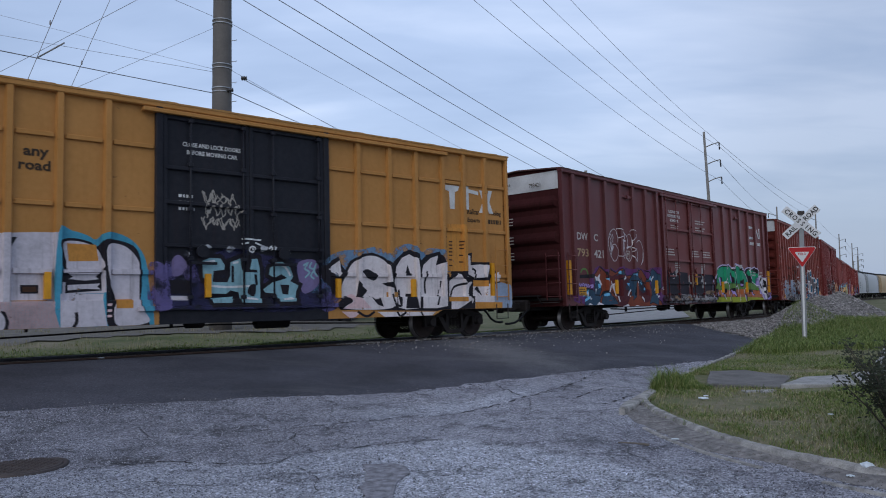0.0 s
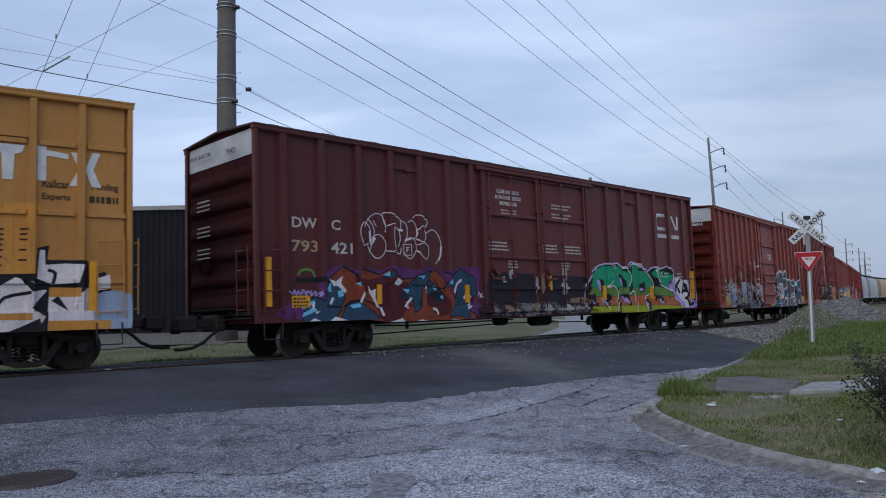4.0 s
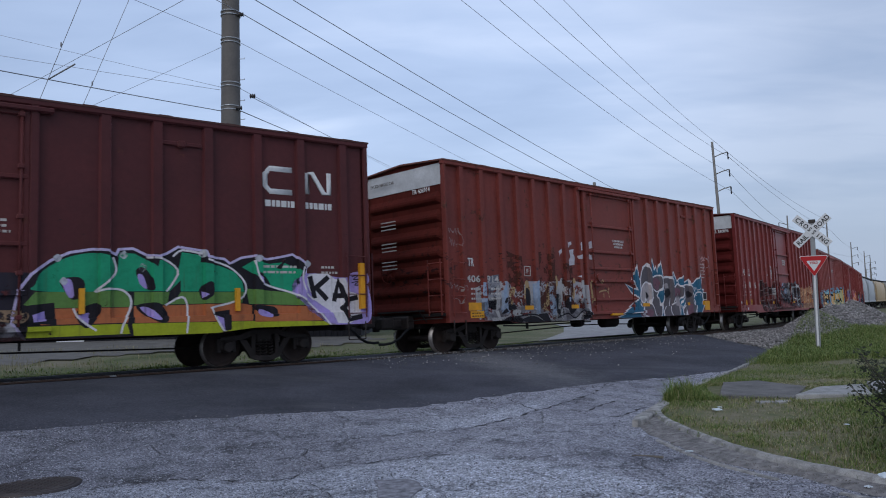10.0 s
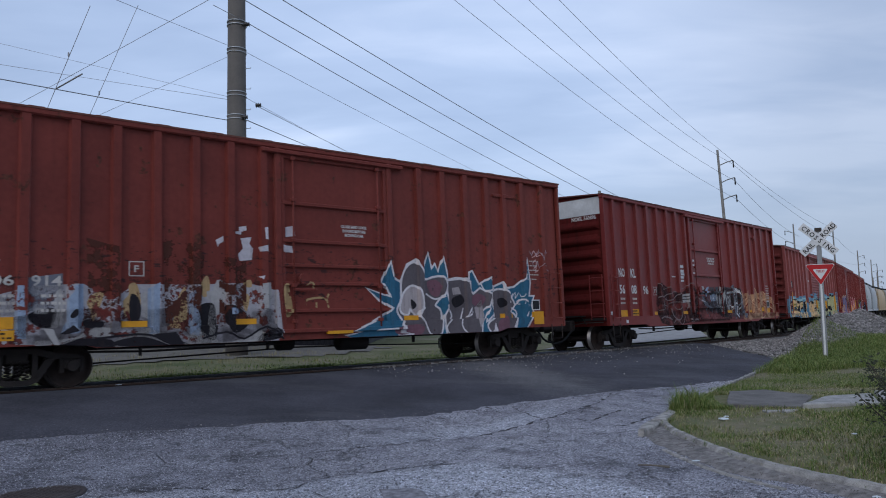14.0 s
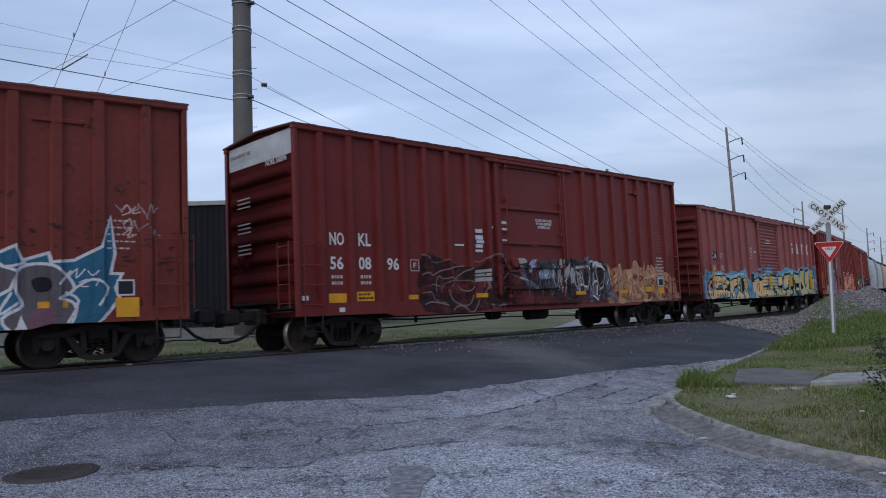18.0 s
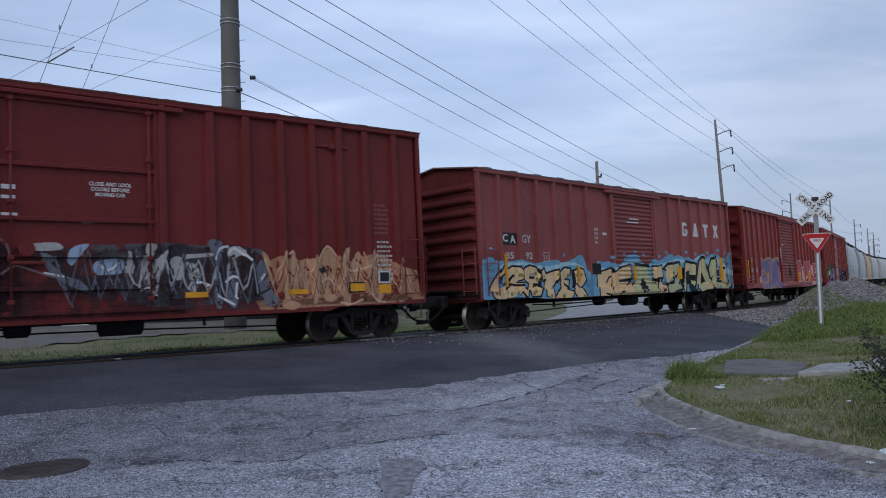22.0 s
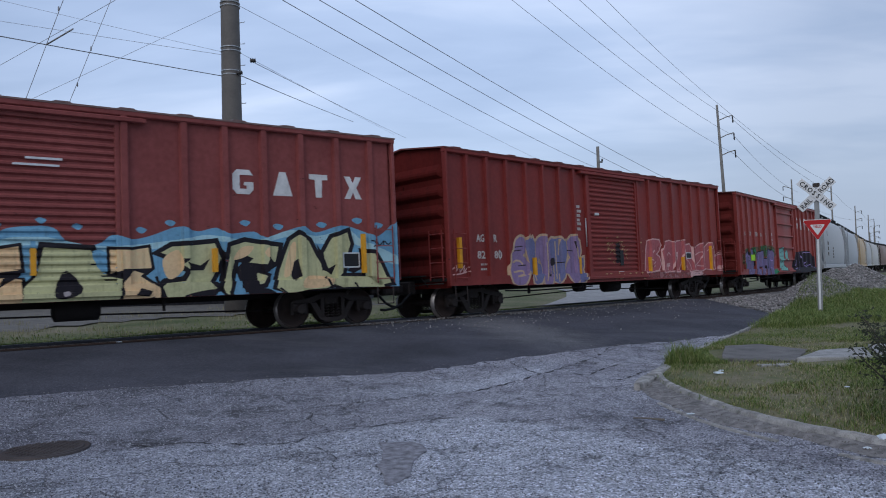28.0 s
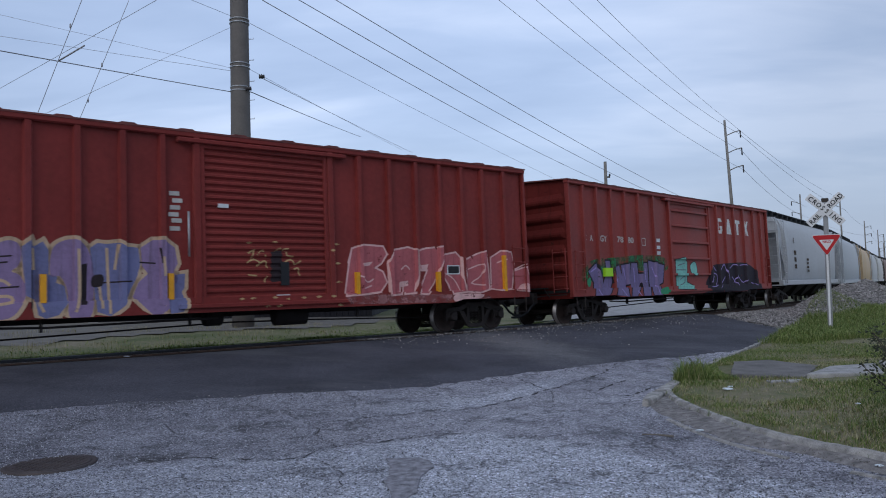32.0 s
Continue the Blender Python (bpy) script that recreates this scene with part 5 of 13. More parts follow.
def drape(spec, relief, verts, faces, off):
    """Lay a flat shape of x, z on a car's side; returns its points and faces."""
    bm = bmesh.new()
    vs = [bm.verts.new((x, 0, z)) for x, z in verts]
    for f in faces:
        try:
            bm.faces.new([vs[i] for i in f])
        except ValueError:
            pass
    xs, zs = [v[0] for v in verts], [v[1] for v in verts]
    x0, x1, z0, z1 = min(xs), max(xs), min(zs), max(zs)
    near = [r for r in relief if r[1] + r[5] > x0 and r[0] - r[5] < x1 and r[3] + r[5] > z0 and r[2] - r[5] < z1]
    cuts = {(k, round(q, 4)) for r in near for k, qs in ((0, (r[0] - r[5], r[0], r[1], r[1] + r[5])), (2, (r[2] - r[5], r[2], r[3], r[3] + r[5]))) for q in qs if (x0, 0, z0)[k] < q < (x1, 0, z1)[k]}
    for k, q in sorted(cuts):
        bmesh.ops.bisect_plane(bm, geom=bm.verts[:] + bm.edges[:] + bm.faces[:], dist=1e-5, plane_co=(q, 0, q), plane_no=(1, 0, 0) if k == 0 else (0, 0, 1))
    e, lo, mid, L = spec["tc"] / 2 - 1.35, spec.get("low", 0.80), spec.get("belly", 0.72), spec["half"]
    ramp = lambda d, t: min(max(1 - d / t, 0), 1)
    out = []
    for v in bm.verts:
        x, z = v.co.x, v.co.z
        h = max([r[4] * ramp(max(r[0] - x, x - r[1], 0), r[5]) * ramp(max(r[2] - z, z - r[3], 0), r[5]) for r in near], default=0)
        low = mid + (lo - mid) * min(max((abs(x) - e - 0.2) / 0.3, 0), 1) + 0.004
        out.append((min(max(x, -L), L), -SIDE - h - off, max(z, low)))
    bm.verts.index_update()
    found = [tuple(v.index for v in f.verts) for f in bm.faces]
    bm.free()
    return out, found


def rounded(pts, closed, n=4):
    """A soft curve through the points."""
    k, out = len(pts), []
    at_ = (lambda i: pts[i % k]) if closed else (lambda i: pts[min(max(i, 0), k - 1)])
    for i in range(k if closed else k - 1):
        a, b, c, d = at_(i - 1), at_(i), at_(i + 1), at_(i + 2)
        for j in range(n):
            t = j / n
            out.append(tuple(0.5 * (2 * b[q] + (c[q] - a[q]) * t + (2 * a[q] - 5 * b[q] + 4 * c[q] - d[q]) * t * t + (3 * b[q] - a[q] - 3 * c[q] + d[q]) * t**3) for q in (0, 1)))
    return out if closed else out + [pts[-1]]


FILMS, RELIEF = {}, {}


def lay(car, layer, paint, verts, faces, own=True):
    wide = max(max(v[k] for v in verts) - min(v[k] for v in verts) for k in (0, 1)) > 0.45
    key = (car.name, layer, paint, len(FILMS) if own and wide else -1)
    spec, geo = SPECS[car.name], FILMS.setdefault(key, (car, Geo()))[1]
    relief = RELIEF.setdefault(car.name, side_relief(spec))
    v, f = drape(spec, relief, verts, faces, 0.003 + 0.0016 * layer + 0.00002 * (len(geo.f) % 40))
    geo.solid(v, f)


def ribbon(pts, width, closed):
    """The two sides of a brush line, with mitred corners."""
    k, verts = len(pts), []
    for i, (x, z) in enumerate(pts):
        a = Vector(pts[(i - 1) % k] if closed or i else pts[0])
        b = Vector(pts[(i + 1) % k] if closed or i < k - 1 else pts[-1])
        u, v = (Vector((x, z)) - a), (b - Vector((x, z)))
        u, v = (u.normalized() if u.length > 1e-6 else v.normalized()), (v.normalized() if v.length > 1e-6 else u.normalized())
        t = u + v
        t = t.normalized() if t.length > 0.2 else v
        s = width / 2 / max(abs(t.dot(v)), 0.5)
        verts += [(x - t.y * s, z + t.x * s), (x + t.y * s, z - t.x * s)]
    n = k if closed else k - 1
    return verts, [(2 * i, 2 * i + 1, (2 * i + 3) % (2 * k), (2 * i + 2) % (2 * k)) for i in range(n)]


def fill(car, layer, paint, pts, edge=None, soft=False):
    """A sprayed area inside an outline; edge: the paint and width of a line round it."""
    p = rounded(pts, True) if soft else pts
    lay(car, layer, paint, p, tessellate_polygon([[Vector((x, z, 0)) for x, z in p]]))
    if edge:
        lay(car, layer - 0.5, edge[0], *ribbon(p, edge[1] * 2, True))


def stroke(car, layer, paint, width, pts, soft=True):
    """A sprayed line."""
    lay(car, layer, paint, *ribbon(rounded(pts, False, 3) if soft and len(pts) > 2 else pts, width * 1.15, False), False)


def spray(name, rgb, haze=0.0, chips=0.70):
    """Sun-faded spray paint: blotchy, streaked with dirt, chipped; haze: a thin drifting coat."""
    m, nt, b = start(name, 0.6, 0, 0.2)
    c = n_coord(nt)
    base = [(v / 255 / 12.92 if v < 11 else ((v / 255 + 0.055) / 1.055) ** 2.4) for v in rgb]
    base = [min(1.28 * q, 0.8) for q in (base[0] * 1.10, base[1], base[2] * 0.88)]  # seen by blue evening light
    broad, fine = n_noise(nt, c, 1.6, 5, 0.6), n_noise(nt, c, 13.0, 4, 0.65)
    f = n_math(nt, "ADD", n_math(nt, "MULTIPLY", broad, 0.55), n_math(nt, "MULTIPLY", fine, 0.45))
    col = n_ramp(nt, f, [(0.32, [v * 0.74 for v in base]), (0.5, base), (0.68, [min(v * 1.18, 0.8) for v in base])])
    run = n_noise(nt, n_map(nt, c, (6.0, 6.0, 0.4)), 1.8, 5, 0.65)
    col = n_mix(nt, n_math(nt, "MULTIPLY", n_step(nt, run, 0.52, 0.76), 0.45), col, (0.05, 0.035, 0.035))
    nt.links.new(col, b.inputs["Base Color"])
    chip = n_step(nt, n_noise(nt, c, 3.4, 6, 0.7), chips, chips - 0.05)
    if haze:
        chip = n_math(nt, "MULTIPLY", n_step(nt, n_noise(nt, c, 2.4, 6, 0.65), 0.36, 0.58), haze)
    nt.links.new(chip, b.inputs["Alpha"])
    bump(nt, b, fine, 0.2, 0.006)
    return m


PALETTE = {
    "INK": ("black", (27, 26, 34)), "BROWN_INK": ("dark brown", (62, 44, 34)), "MAROON_INK": ("deep maroon", (72, 30, 38)), "BRICK_INK": ("brick red", (100, 42, 38)), "SOOT": ("sooty black", (40, 34, 40)),
    "WHITE_SPRAY": ("white", (188, 188, 199)), "PALE_SPRAY": ("pale grey white", (172, 174, 190)), "PINK_SPRAY": ("pinkish white", (188, 168, 178)), "WHITE_LINE": ("white", (186, 190, 204)), "GRIME_WHITE": ("grimy white", (148, 152, 160), 0, 0.63),
    "CREAM_WORN": ("worn cream", (158, 138, 106), 0, 0.59), "GRIME_TAN": ("grimy tan", (120, 104, 88), 0, 0.61), "FROST_SPRAY": ("frosty white", (186, 196, 208)), "ICE_SPRAY": ("ice blue", (116, 158, 176)), "SKY_SPRAY": ("sky blue", (128, 148, 178), 0, 0.67),
    "CYAN_SPRAY": ("cyan blue", (62, 136, 168)), "CYAN_PALE": ("pale cyan", (142, 182, 200)), "AZURE_SPRAY": ("azure", (100, 168, 214)), "AZURE_CLOUD": ("azure blue", (96, 146, 182)), "PETROL_SPRAY": ("petrol blue", (42, 92, 124), 0, 0.69),
    "STEEL_BLUE": ("steel blue", (40, 66, 90)), "SLATE_SPRAY": ("slate grey blue", (92, 98, 114), 0, 0.63), "NIGHT_SPRAY": ("blue-black", (36, 34, 46), 0, 0.67), "CHARCOAL": ("charcoal", (84, 82, 92), 0, 0.72), "GREY_SPRAY": ("mid grey", (146, 144, 154), 0, 0.72),
    "ASH_SPRAY": ("ash grey", (150, 138, 144)), "PLUM_SPRAY": ("plum", (104, 76, 92), 0, 0.69), "VIOLET_SPRAY": ("violet", (104, 98, 140)), "LILAC_SPRAY": ("lilac", (142, 132, 196)), "LILAC_LINE": ("pale lilac", (168, 166, 208)), "LILAC_DUSK": ("dusty lilac", (120, 106, 146), 0, 0.72),
    "PERIWINKLE": ("periwinkle blue", (98, 104, 146), 0, 0.72), "PINK_DUSK": ("dusty pink", (150, 86, 96), 0, 0.67), "ROSE_CHALK": ("chalky pink white", (186, 156, 162), 0, 0.65), "TAN_LINE": ("tan", (166, 148, 130), 0, 0.71),
    "TEAL_TOP": ("teal green", (28, 134, 104)), "MOSS_MID": ("moss green", (82, 120, 66)), "RUST_MID": ("rusty orange", (150, 92, 62)), "LIME_LOW": ("lime green", (136, 150, 38)), "RUST_SPRAY": ("rust orange", (112, 56, 40)), "GREEN_SPRAY": ("green", (48, 130, 98)), "AQUA_SPRAY": ("aqua", (112, 172, 172)),
    "CREAM_SPRAY": ("cream", (196, 174, 142)), "MINT_SPRAY": ("pale mint cream", (164, 170, 138)), "OLIVE_SPRAY": ("olive", (122, 124, 66), 0, 0.60), "BONE_SPRAY": ("bone", (158, 128, 106), 0, 0.67), "BONE_LINE": ("pale bone", (184, 156, 136), 0, 0.69), "ASH_LINE": ("faint ash grey", (112, 98, 104), 0, 0.65), "GOLD": ("golden yellow", (172, 124, 62)),
    "WHITE_WORN": ("worn chalky white", (146, 150, 164), 0, 0.575), "INK_WORN": ("worn black", (38, 32, 38), 0.5), "SLATE_WORN": ("worn slate", (74, 74, 84), 0, 0.58), "BONE_WORN": ("worn bone", (146, 112, 94), 0, 0.58), "RUST_WORN": ("rusty brown", (66, 36, 30), 0, 0.51),
    "SKY_HAZE": ("thin blue", (96, 138, 180), 0.75), "VIOLET_HAZE": ("thin violet", (92, 88, 140), 0.85), "NIGHT_HAZE": ("thin navy", (46, 48, 84), 0.8), "PURPLE_HAZE": ("purple", (84, 46, 100), 0, 0.60), "SOOT_HAZE": ("thin black", (44, 34, 38), 0.8), "SLATE_HAZE": ("thin slate", (62, 60, 68), 0.55),
    "FROST_HAZE": ("thin white", (182, 194, 210), 0.7), "ROSE_HAZE": ("thin pink", (150, 110, 116), 0.7), "GREEN_HAZE": ("thin green", (40, 110, 80), 0.75),
}


def spray_films():
    paints_ = {}
    for (_, layer, paint, alone), (car, geo) in FILMS.items():
        word, rgb, *rest = PALETTE[paint]
        if paint not in paints_:
            paints_[paint] = spray(paint.lower(), rgb, *rest)
        film = part("spray_paint", geo, paints_[paint], car, word + " spray paint")
        if alone < 0:
            tagged(film, word + " spray paint", kind="stuff")


def graffiti():
    car = yellow
    fill(car, 0, "SKY_HAZE", [(1.7, 1.82), (2.24, 2.15), (2.88, 2.22), (3.35, 2.3), (3.72, 2.14), (3.99, 2.33), (4.4, 2.41), (4.77, 2.22), (5, 2.32), (5.57, 2.25), (5.75, 1.74), (1.62, 1.18)], soft=True)
    fill(car, 1, "INK", [(1.6, 1.72), (2.24, 2.04), (2.33, 1.83), (2.42, 1.73), (2.55, 1.94), (2.88, 2.11), (3.21, 2.16), (3.55, 2.06), (3.77, 1.9), (3.89, 1.99), (4.16, 2.2), (4.35, 2.27), (4.62, 2.17), (4.74, 2.01), (4.9, 2.15), (5.36, 2.25), (5.45, 2.09), (5.56, 1.92), (5.65, 1.55), (5.75, 1.76), (6.06, 1.75), (6.29, 1.93), (6.32, 2.21), (6.51, 2.26), (6.48, 2), (7.14, 2), (7.17, 1.7), (7.44, 1.8), (7.56, 1.45), (7.5, 0.69), (5.13, 0.71), (2.22, 0.8), (2.1, 0.92), (2.25, 1.04), (2.07, 1.18), (1.63, 1.63)])
    fill(car, 2, "WHITE_SPRAY", [(1.9, 1.73), (2.27, 1.95), (2.31, 1.65), (2.23, 1.57)])
    fill(car, 2, "WHITE_SPRAY", [(2.42, 1.57), (2.58, 1.84), (2.81, 2), (3.13, 2.08), (3.41, 2.04), (3.68, 1.86), (3.76, 1.44), (3.87, 1.14), (3.69, 0.81), (2.37, 0.82), (2.57, 0.99), (2.41, 1.12), (2.27, 1.07), (2.32, 1.37)], soft=True)
    fill(car, 3, "PINK_SPRAY", [(2.57, 1.17), (2.86, 1.04), (3.1, 0.82), (2.28, 0.82), (2.6, 0.99), (2.44, 1.12)])
    fill(car, 2, "WHITE_SPRAY", [(3.86, 1.44), (3.92, 1.83), (4.11, 2.06), (4.34, 2.15), (4.58, 2.04), (4.64, 1.63), (4.59, 0.79), (4.14, 0.77), (3.91, 0.82)])
    fill(car, 2, "WHITE_SPRAY", [(4.71, 1.59), (4.79, 1.88), (5.03, 2.07), (5.3, 2.14), (5.21, 1.88), (5.56, 1.99), (5.51, 1.59), (5.52, 0.83), (5.14, 0.78), (4.69, 0.79)])
    fill(car, 2, "WHITE_SPRAY", [(5.66, 1.48), (5.99, 1.69), (6.27, 1.6), (6.48, 1.45), (6.24, 1.15), (6.46, 0.99), (6.32, 0.76), (5.64, 0.74)])
    fill(car, 2, "WHITE_SPRAY", [(6.36, 2.18), (6.44, 2.17), (6.45, 1.91), (6.79, 1.94), (7.09, 1.92), (6.99, 1.59), (6.56, 1.56), (6.32, 1.66)])
    fill(car, 2, "WHITE_SPRAY", [(6.51, 1.36), (6.98, 1.36), (7.25, 1.58), (7.36, 1.14), (7.39, 0.75), (6.49, 0.75)])
    fill(car, 2, "WHITE_SPRAY", [(7.3, 1.67), (7.52, 1.75), (7.53, 1.48), (7.33, 1.45)])
    fill(car, 3, "INK", [(2.92, 1.71), (3.09, 1.75), (3.33, 1.6), (3.23, 1.48), (2.97, 1.59)], soft=True)
    fill(car, 3, "INK", [(2.74, 1.48), (3.04, 1.24), (2.86, 1.06), (2.71, 1.09)])
    fill(car, 3, "INK", [(3.07, 1.12), (3.28, 0.9), (3.45, 0.85), (3.37, 1.06), (3.22, 1.03)])
    fill(car, 3, "INK", [(3.46, 1.41), (3.76, 1.46), (3.8, 1.29)])
    fill(car, 3, "INK", [(4.18, 1.61), (4.28, 1.88), (4.38, 1.61)])
    fill(car, 3, "INK", [(4.19, 1.16), (4.48, 1.16), (4.58, 0.79), (4.14, 0.8)])
    fill(car, 3, "INK", [(6.01, 1.72), (6.48, 1.48), (6.25, 1.43)])
    fill(car, 3, "INK", [(6.66, 1.36), (6.84, 1.08), (6.55, 1.27)])
    fill(car, 3, "INK", [(5.88, 0.73), (6.37, 0.97), (6.41, 0.75)])
    stroke(car, 3, "INK", 0.05, [(3.83, 1.44), (3.92, 1.16), (3.99, 0.88)])
    stroke(car, 3, "INK", 0.05, [(3.98, 1.26), (4, 0.88), (3.86, 0.89)])
    stroke(car, 3, "INK", 0.05, [(4.92, 1.73), (4.82, 1.44), (4.83, 1.16)])
    stroke(car, 3, "INK", 0.05, [(5.37, 1.48), (5.18, 0.86)])
    stroke(car, 3, "INK", 0.05, [(5.69, 1.09), (5.82, 1.33), (6.23, 1.42)])
    stroke(car, 3, "INK", 0.05, [(6.49, 1.82), (6.61, 1.76), (6.56, 1.57)])
    stroke(car, 3, "INK", 0.05, [(3.73, 1.16), (3.86, 0.82)])
    stroke(car, 3, "INK", 0.05, [(2.69, 0.75), (2.95, 0.63), (3.18, 0.74)])
    stroke(car, 3, "INK", 0.05, [(3.86, 0.72), (3.96, 0.61), (4.14, 0.71)])
    stroke(car, 3, "INK", 0.05, [(4.61, 0.7), (4.68, 0.56)])
    fill(car, 2, "WHITE_SPRAY", [(3.26, 0.73), (5.09, 0.69), (4.98, 0.58), (4.21, 0.54), (3.68, 0.56), (3.48, 0.59)])
    fill(car, 2, "PINK_SPRAY", [(2.25, 0.76), (2.79, 0.74), (2.62, 0.62), (2.46, 0.59)])
    fill(car, 4, "GOLD", [(5.64, 2.99), (6.35, 3), (6.3, 1.75), (5.58, 1.74)])
    fill(car, 4, "GOLD", [(5.57, 1.06), (6.25, 1.06), (6.25, 0.94), (5.57, 0.95)])
    fill(car, 4, "GOLD", [(6.5, 0.92), (7.53, 0.9), (7.52, 0.7), (6.49, 0.72)])
    fill(car, 4, "GOLD", [(6.52, 1.51), (7.03, 1.5), (7.02, 1.34), (6.51, 1.34)])
    stroke(car, 5, "BROWN_INK", 0.03, [(5.68, 2.52), (5.8, 2.52)], soft=False)
    stroke(car, 5, "BROWN_INK", 0.03, [(5.68, 2.43), (5.8, 2.43)], soft=False)
    stroke(car, 5, "BROWN_INK", 0.03, [(5.68, 2.34), (5.8, 2.34)], soft=False)
    stroke(car, 5, "BROWN_INK", 0.03, [(5.67, 2.25), (5.79, 2.25)], soft=False)
    stroke(car, 5, "BROWN_INK", 0.03, [(5.67, 2.16), (5.79, 2.16)], soft=False)
    stroke(car, 5, "BROWN_INK", 0.03, [(5.67, 2.04), (5.78, 2.04)], soft=False)
    stroke(car, 5, "BROWN_INK", 0.03, [(5.66, 1.89), (5.78, 1.89)], soft=False)
    stroke(car, 5, "BROWN_INK", 0.03, [(6.04, 2.53), (6.17, 2.54)], soft=False)
    stroke(car, 5, "BROWN_INK", 0.03, [(6.04, 2.44), (6.16, 2.45)], soft=False)
    stroke(car, 5, "BROWN_INK", 0.03, [(6.04, 2.35), (6.16, 2.35)], soft=False)
    stroke(car, 5, "BROWN_INK", 0.03, [(6.03, 2.17), (6.15, 2.17)], soft=False)
    stroke(car, 5, "BROWN_INK", 0.03, [(6.02, 1.99), (6.15, 1.99)], soft=False)
    stroke(car, 5, "WHITE_SPRAY", 0.03, [(4.91, 1.43), (5.31, 1.43), (5.3, 1.14), (4.9, 1.14), (4.91, 1.43)], soft=False)
    stroke(car, 5, "WHITE_SPRAY", 0.03, [(5.12, 1.43), (5.11, 1.14)], soft=False)
    stroke(car, 5, "WHITE_SPRAY", 0.03, [(4.91, 1.3), (5.31, 1.3)], soft=False)
    fill(car, 3, "SKY_SPRAY", [(7.29, 1.37), (7.87, 1.37), (7.88, 0.71), (7.3, 0.72)], soft=True)
    fill(car, 0, "VIOLET_HAZE", [(1.71, 1.43), (2.11, 1.57), (2.22, 1.04), (2.07, 0.81), (1.7, 0.82)], soft=True)
    fill(car, 0, "PALE_SPRAY", [(-5.18, 2.24), (-4.68, 2.27), (-4.16, 2.31), (-3.76, 2.32), (-3.72, 1.42), (-3.71, 0.56), (-4.65, 0.58), (-5.15, 0.6)])
    fill(car, 0, "PINK_SPRAY", [(-5.16, 1.07), (-4.51, 1.08), (-3.74, 1.11), (-3.73, 0.56), (-5.15, 0.6)])
    fill(car, 1, "CYAN_SPRAY", [(-3.77, 2.31), (-3.51, 2.36), (-3.26, 2.29), (-3.11, 2.22), (-2.99, 2.33), (-2.79, 2.37), (-2.48, 2.25), (-2.26, 2.01), (-2.17, 1.75), (-2.13, 1.42), (-2.06, 0.77), (-2.13, 0.46), (-2.74, 0.47), (-3.73, 0.55)], soft=True)
    fill(car, 2, "INK", [(-3.72, 2.17), (-3.5, 2.23), (-3.21, 2.17), (-3.09, 2.09), (-2.96, 2.22), (-2.76, 2.23), (-2.44, 2.13), (-2.3, 1.91), (-2.26, 1.42), (-2.28, 0.99), (-2.15, 0.66), (-2.19, 0.47), (-2.64, 0.46), (-2.9, 0.6), (-2.94, 1), (-3.01, 1.63), (-3.59, 1.58), (-3.69, 1.93)], soft=True)
    fill(car, 3, "PALE_SPRAY", [(-3.67, 2.12), (-3.5, 2.18), (-3.21, 2.12), (-3.04, 1.97), (-3, 1.65), (-3.55, 1.62), (-3.62, 1.81)], soft=True)
    fill(car, 3, "PALE_SPRAY", [(-3.73, 1.21), (-2.98, 1.21), (-2.99, 1.05), (-2.92, 0.61), (-3.72, 0.59)])
    fill(car, 3, "PALE_SPRAY", [(-2.93, 2.06), (-2.81, 2.16), (-2.55, 2.09), (-2.34, 1.86), (-2.31, 1.64), (-2.3, 0.99), (-2.17, 0.77), (-2.19, 0.64), (-2.72, 0.6), (-2.8, 0.89), (-2.75, 1.1), (-2.86, 1.42), (-2.92, 1.74)], soft=True)
    fill(car, 4, "GOLD", [(-3.61, 2.13), (-3.11, 2.12), (-3.06, 1.82), (-3.58, 1.8)])
    fill(car, 4, "GOLD", [(-2.76, 1.1), (-2.45, 1.1), (-2.45, 0.93), (-2.76, 0.93)])
    fill(car, 4, "INK", [(-3.67, 1.61), (-2.99, 1.63), (-2.98, 1.23), (-3.7, 1.21)])
    fill(car, 5, "PALE_SPRAY", [(-3.59, 1.58), (-3.05, 1.6), (-3.11, 1.52), (-3.05, 1.48), (-3.3, 1.45), (-3.57, 1.48), (-3.5, 1.52)])
    fill(car, 5, "PALE_SPRAY", [(-3.59, 1.37), (-3.03, 1.4), (-3.08, 1.34), (-3.02, 1.29), (-3.3, 1.3), (-3.59, 1.27)])
    fill(car, 5, "PALE_SPRAY", [(-3.67, 1.42), (-3.63, 1.42), (-3.63, 1.22), (-2.98, 1.27), (-2.98, 1.22), (-3.68, 1.21)])
    stroke(car, 5, "PALE_SPRAY", 0.05, [(-3.67, 1.62), (-2.99, 1.64)], soft=False)
    stroke(car, 5, "PALE_SPRAY", 0.05, [(-2.99, 1.64), (-2.97, 1.23)], soft=False)
    stroke(car, 5, "PALE_SPRAY", 0.05, [(-2.87, 1.44), (-2.77, 1.44)], soft=False)
    stroke(car, 4, "INK", 0.05, [(-3.46, 0.87), (-3.45, 0.7), (-3.51, 0.6)])
    stroke(car, 5, "PINK_SPRAY", 0.04, [(-2.92, 1), (-2.84, 1)], soft=False)
    stroke(car, 5, "PINK_SPRAY", 0.04, [(-2.92, 0.89), (-2.84, 0.89)], soft=False)
    stroke(car, 5, "PINK_SPRAY", 0.04, [(-2.92, 0.79), (-2.84, 0.79)], soft=False)
    fill(car, 4, "INK", [(-4.36, 1.37), (-4.07, 1.37), (-4.07, 1.22), (-4.35, 1.22)])
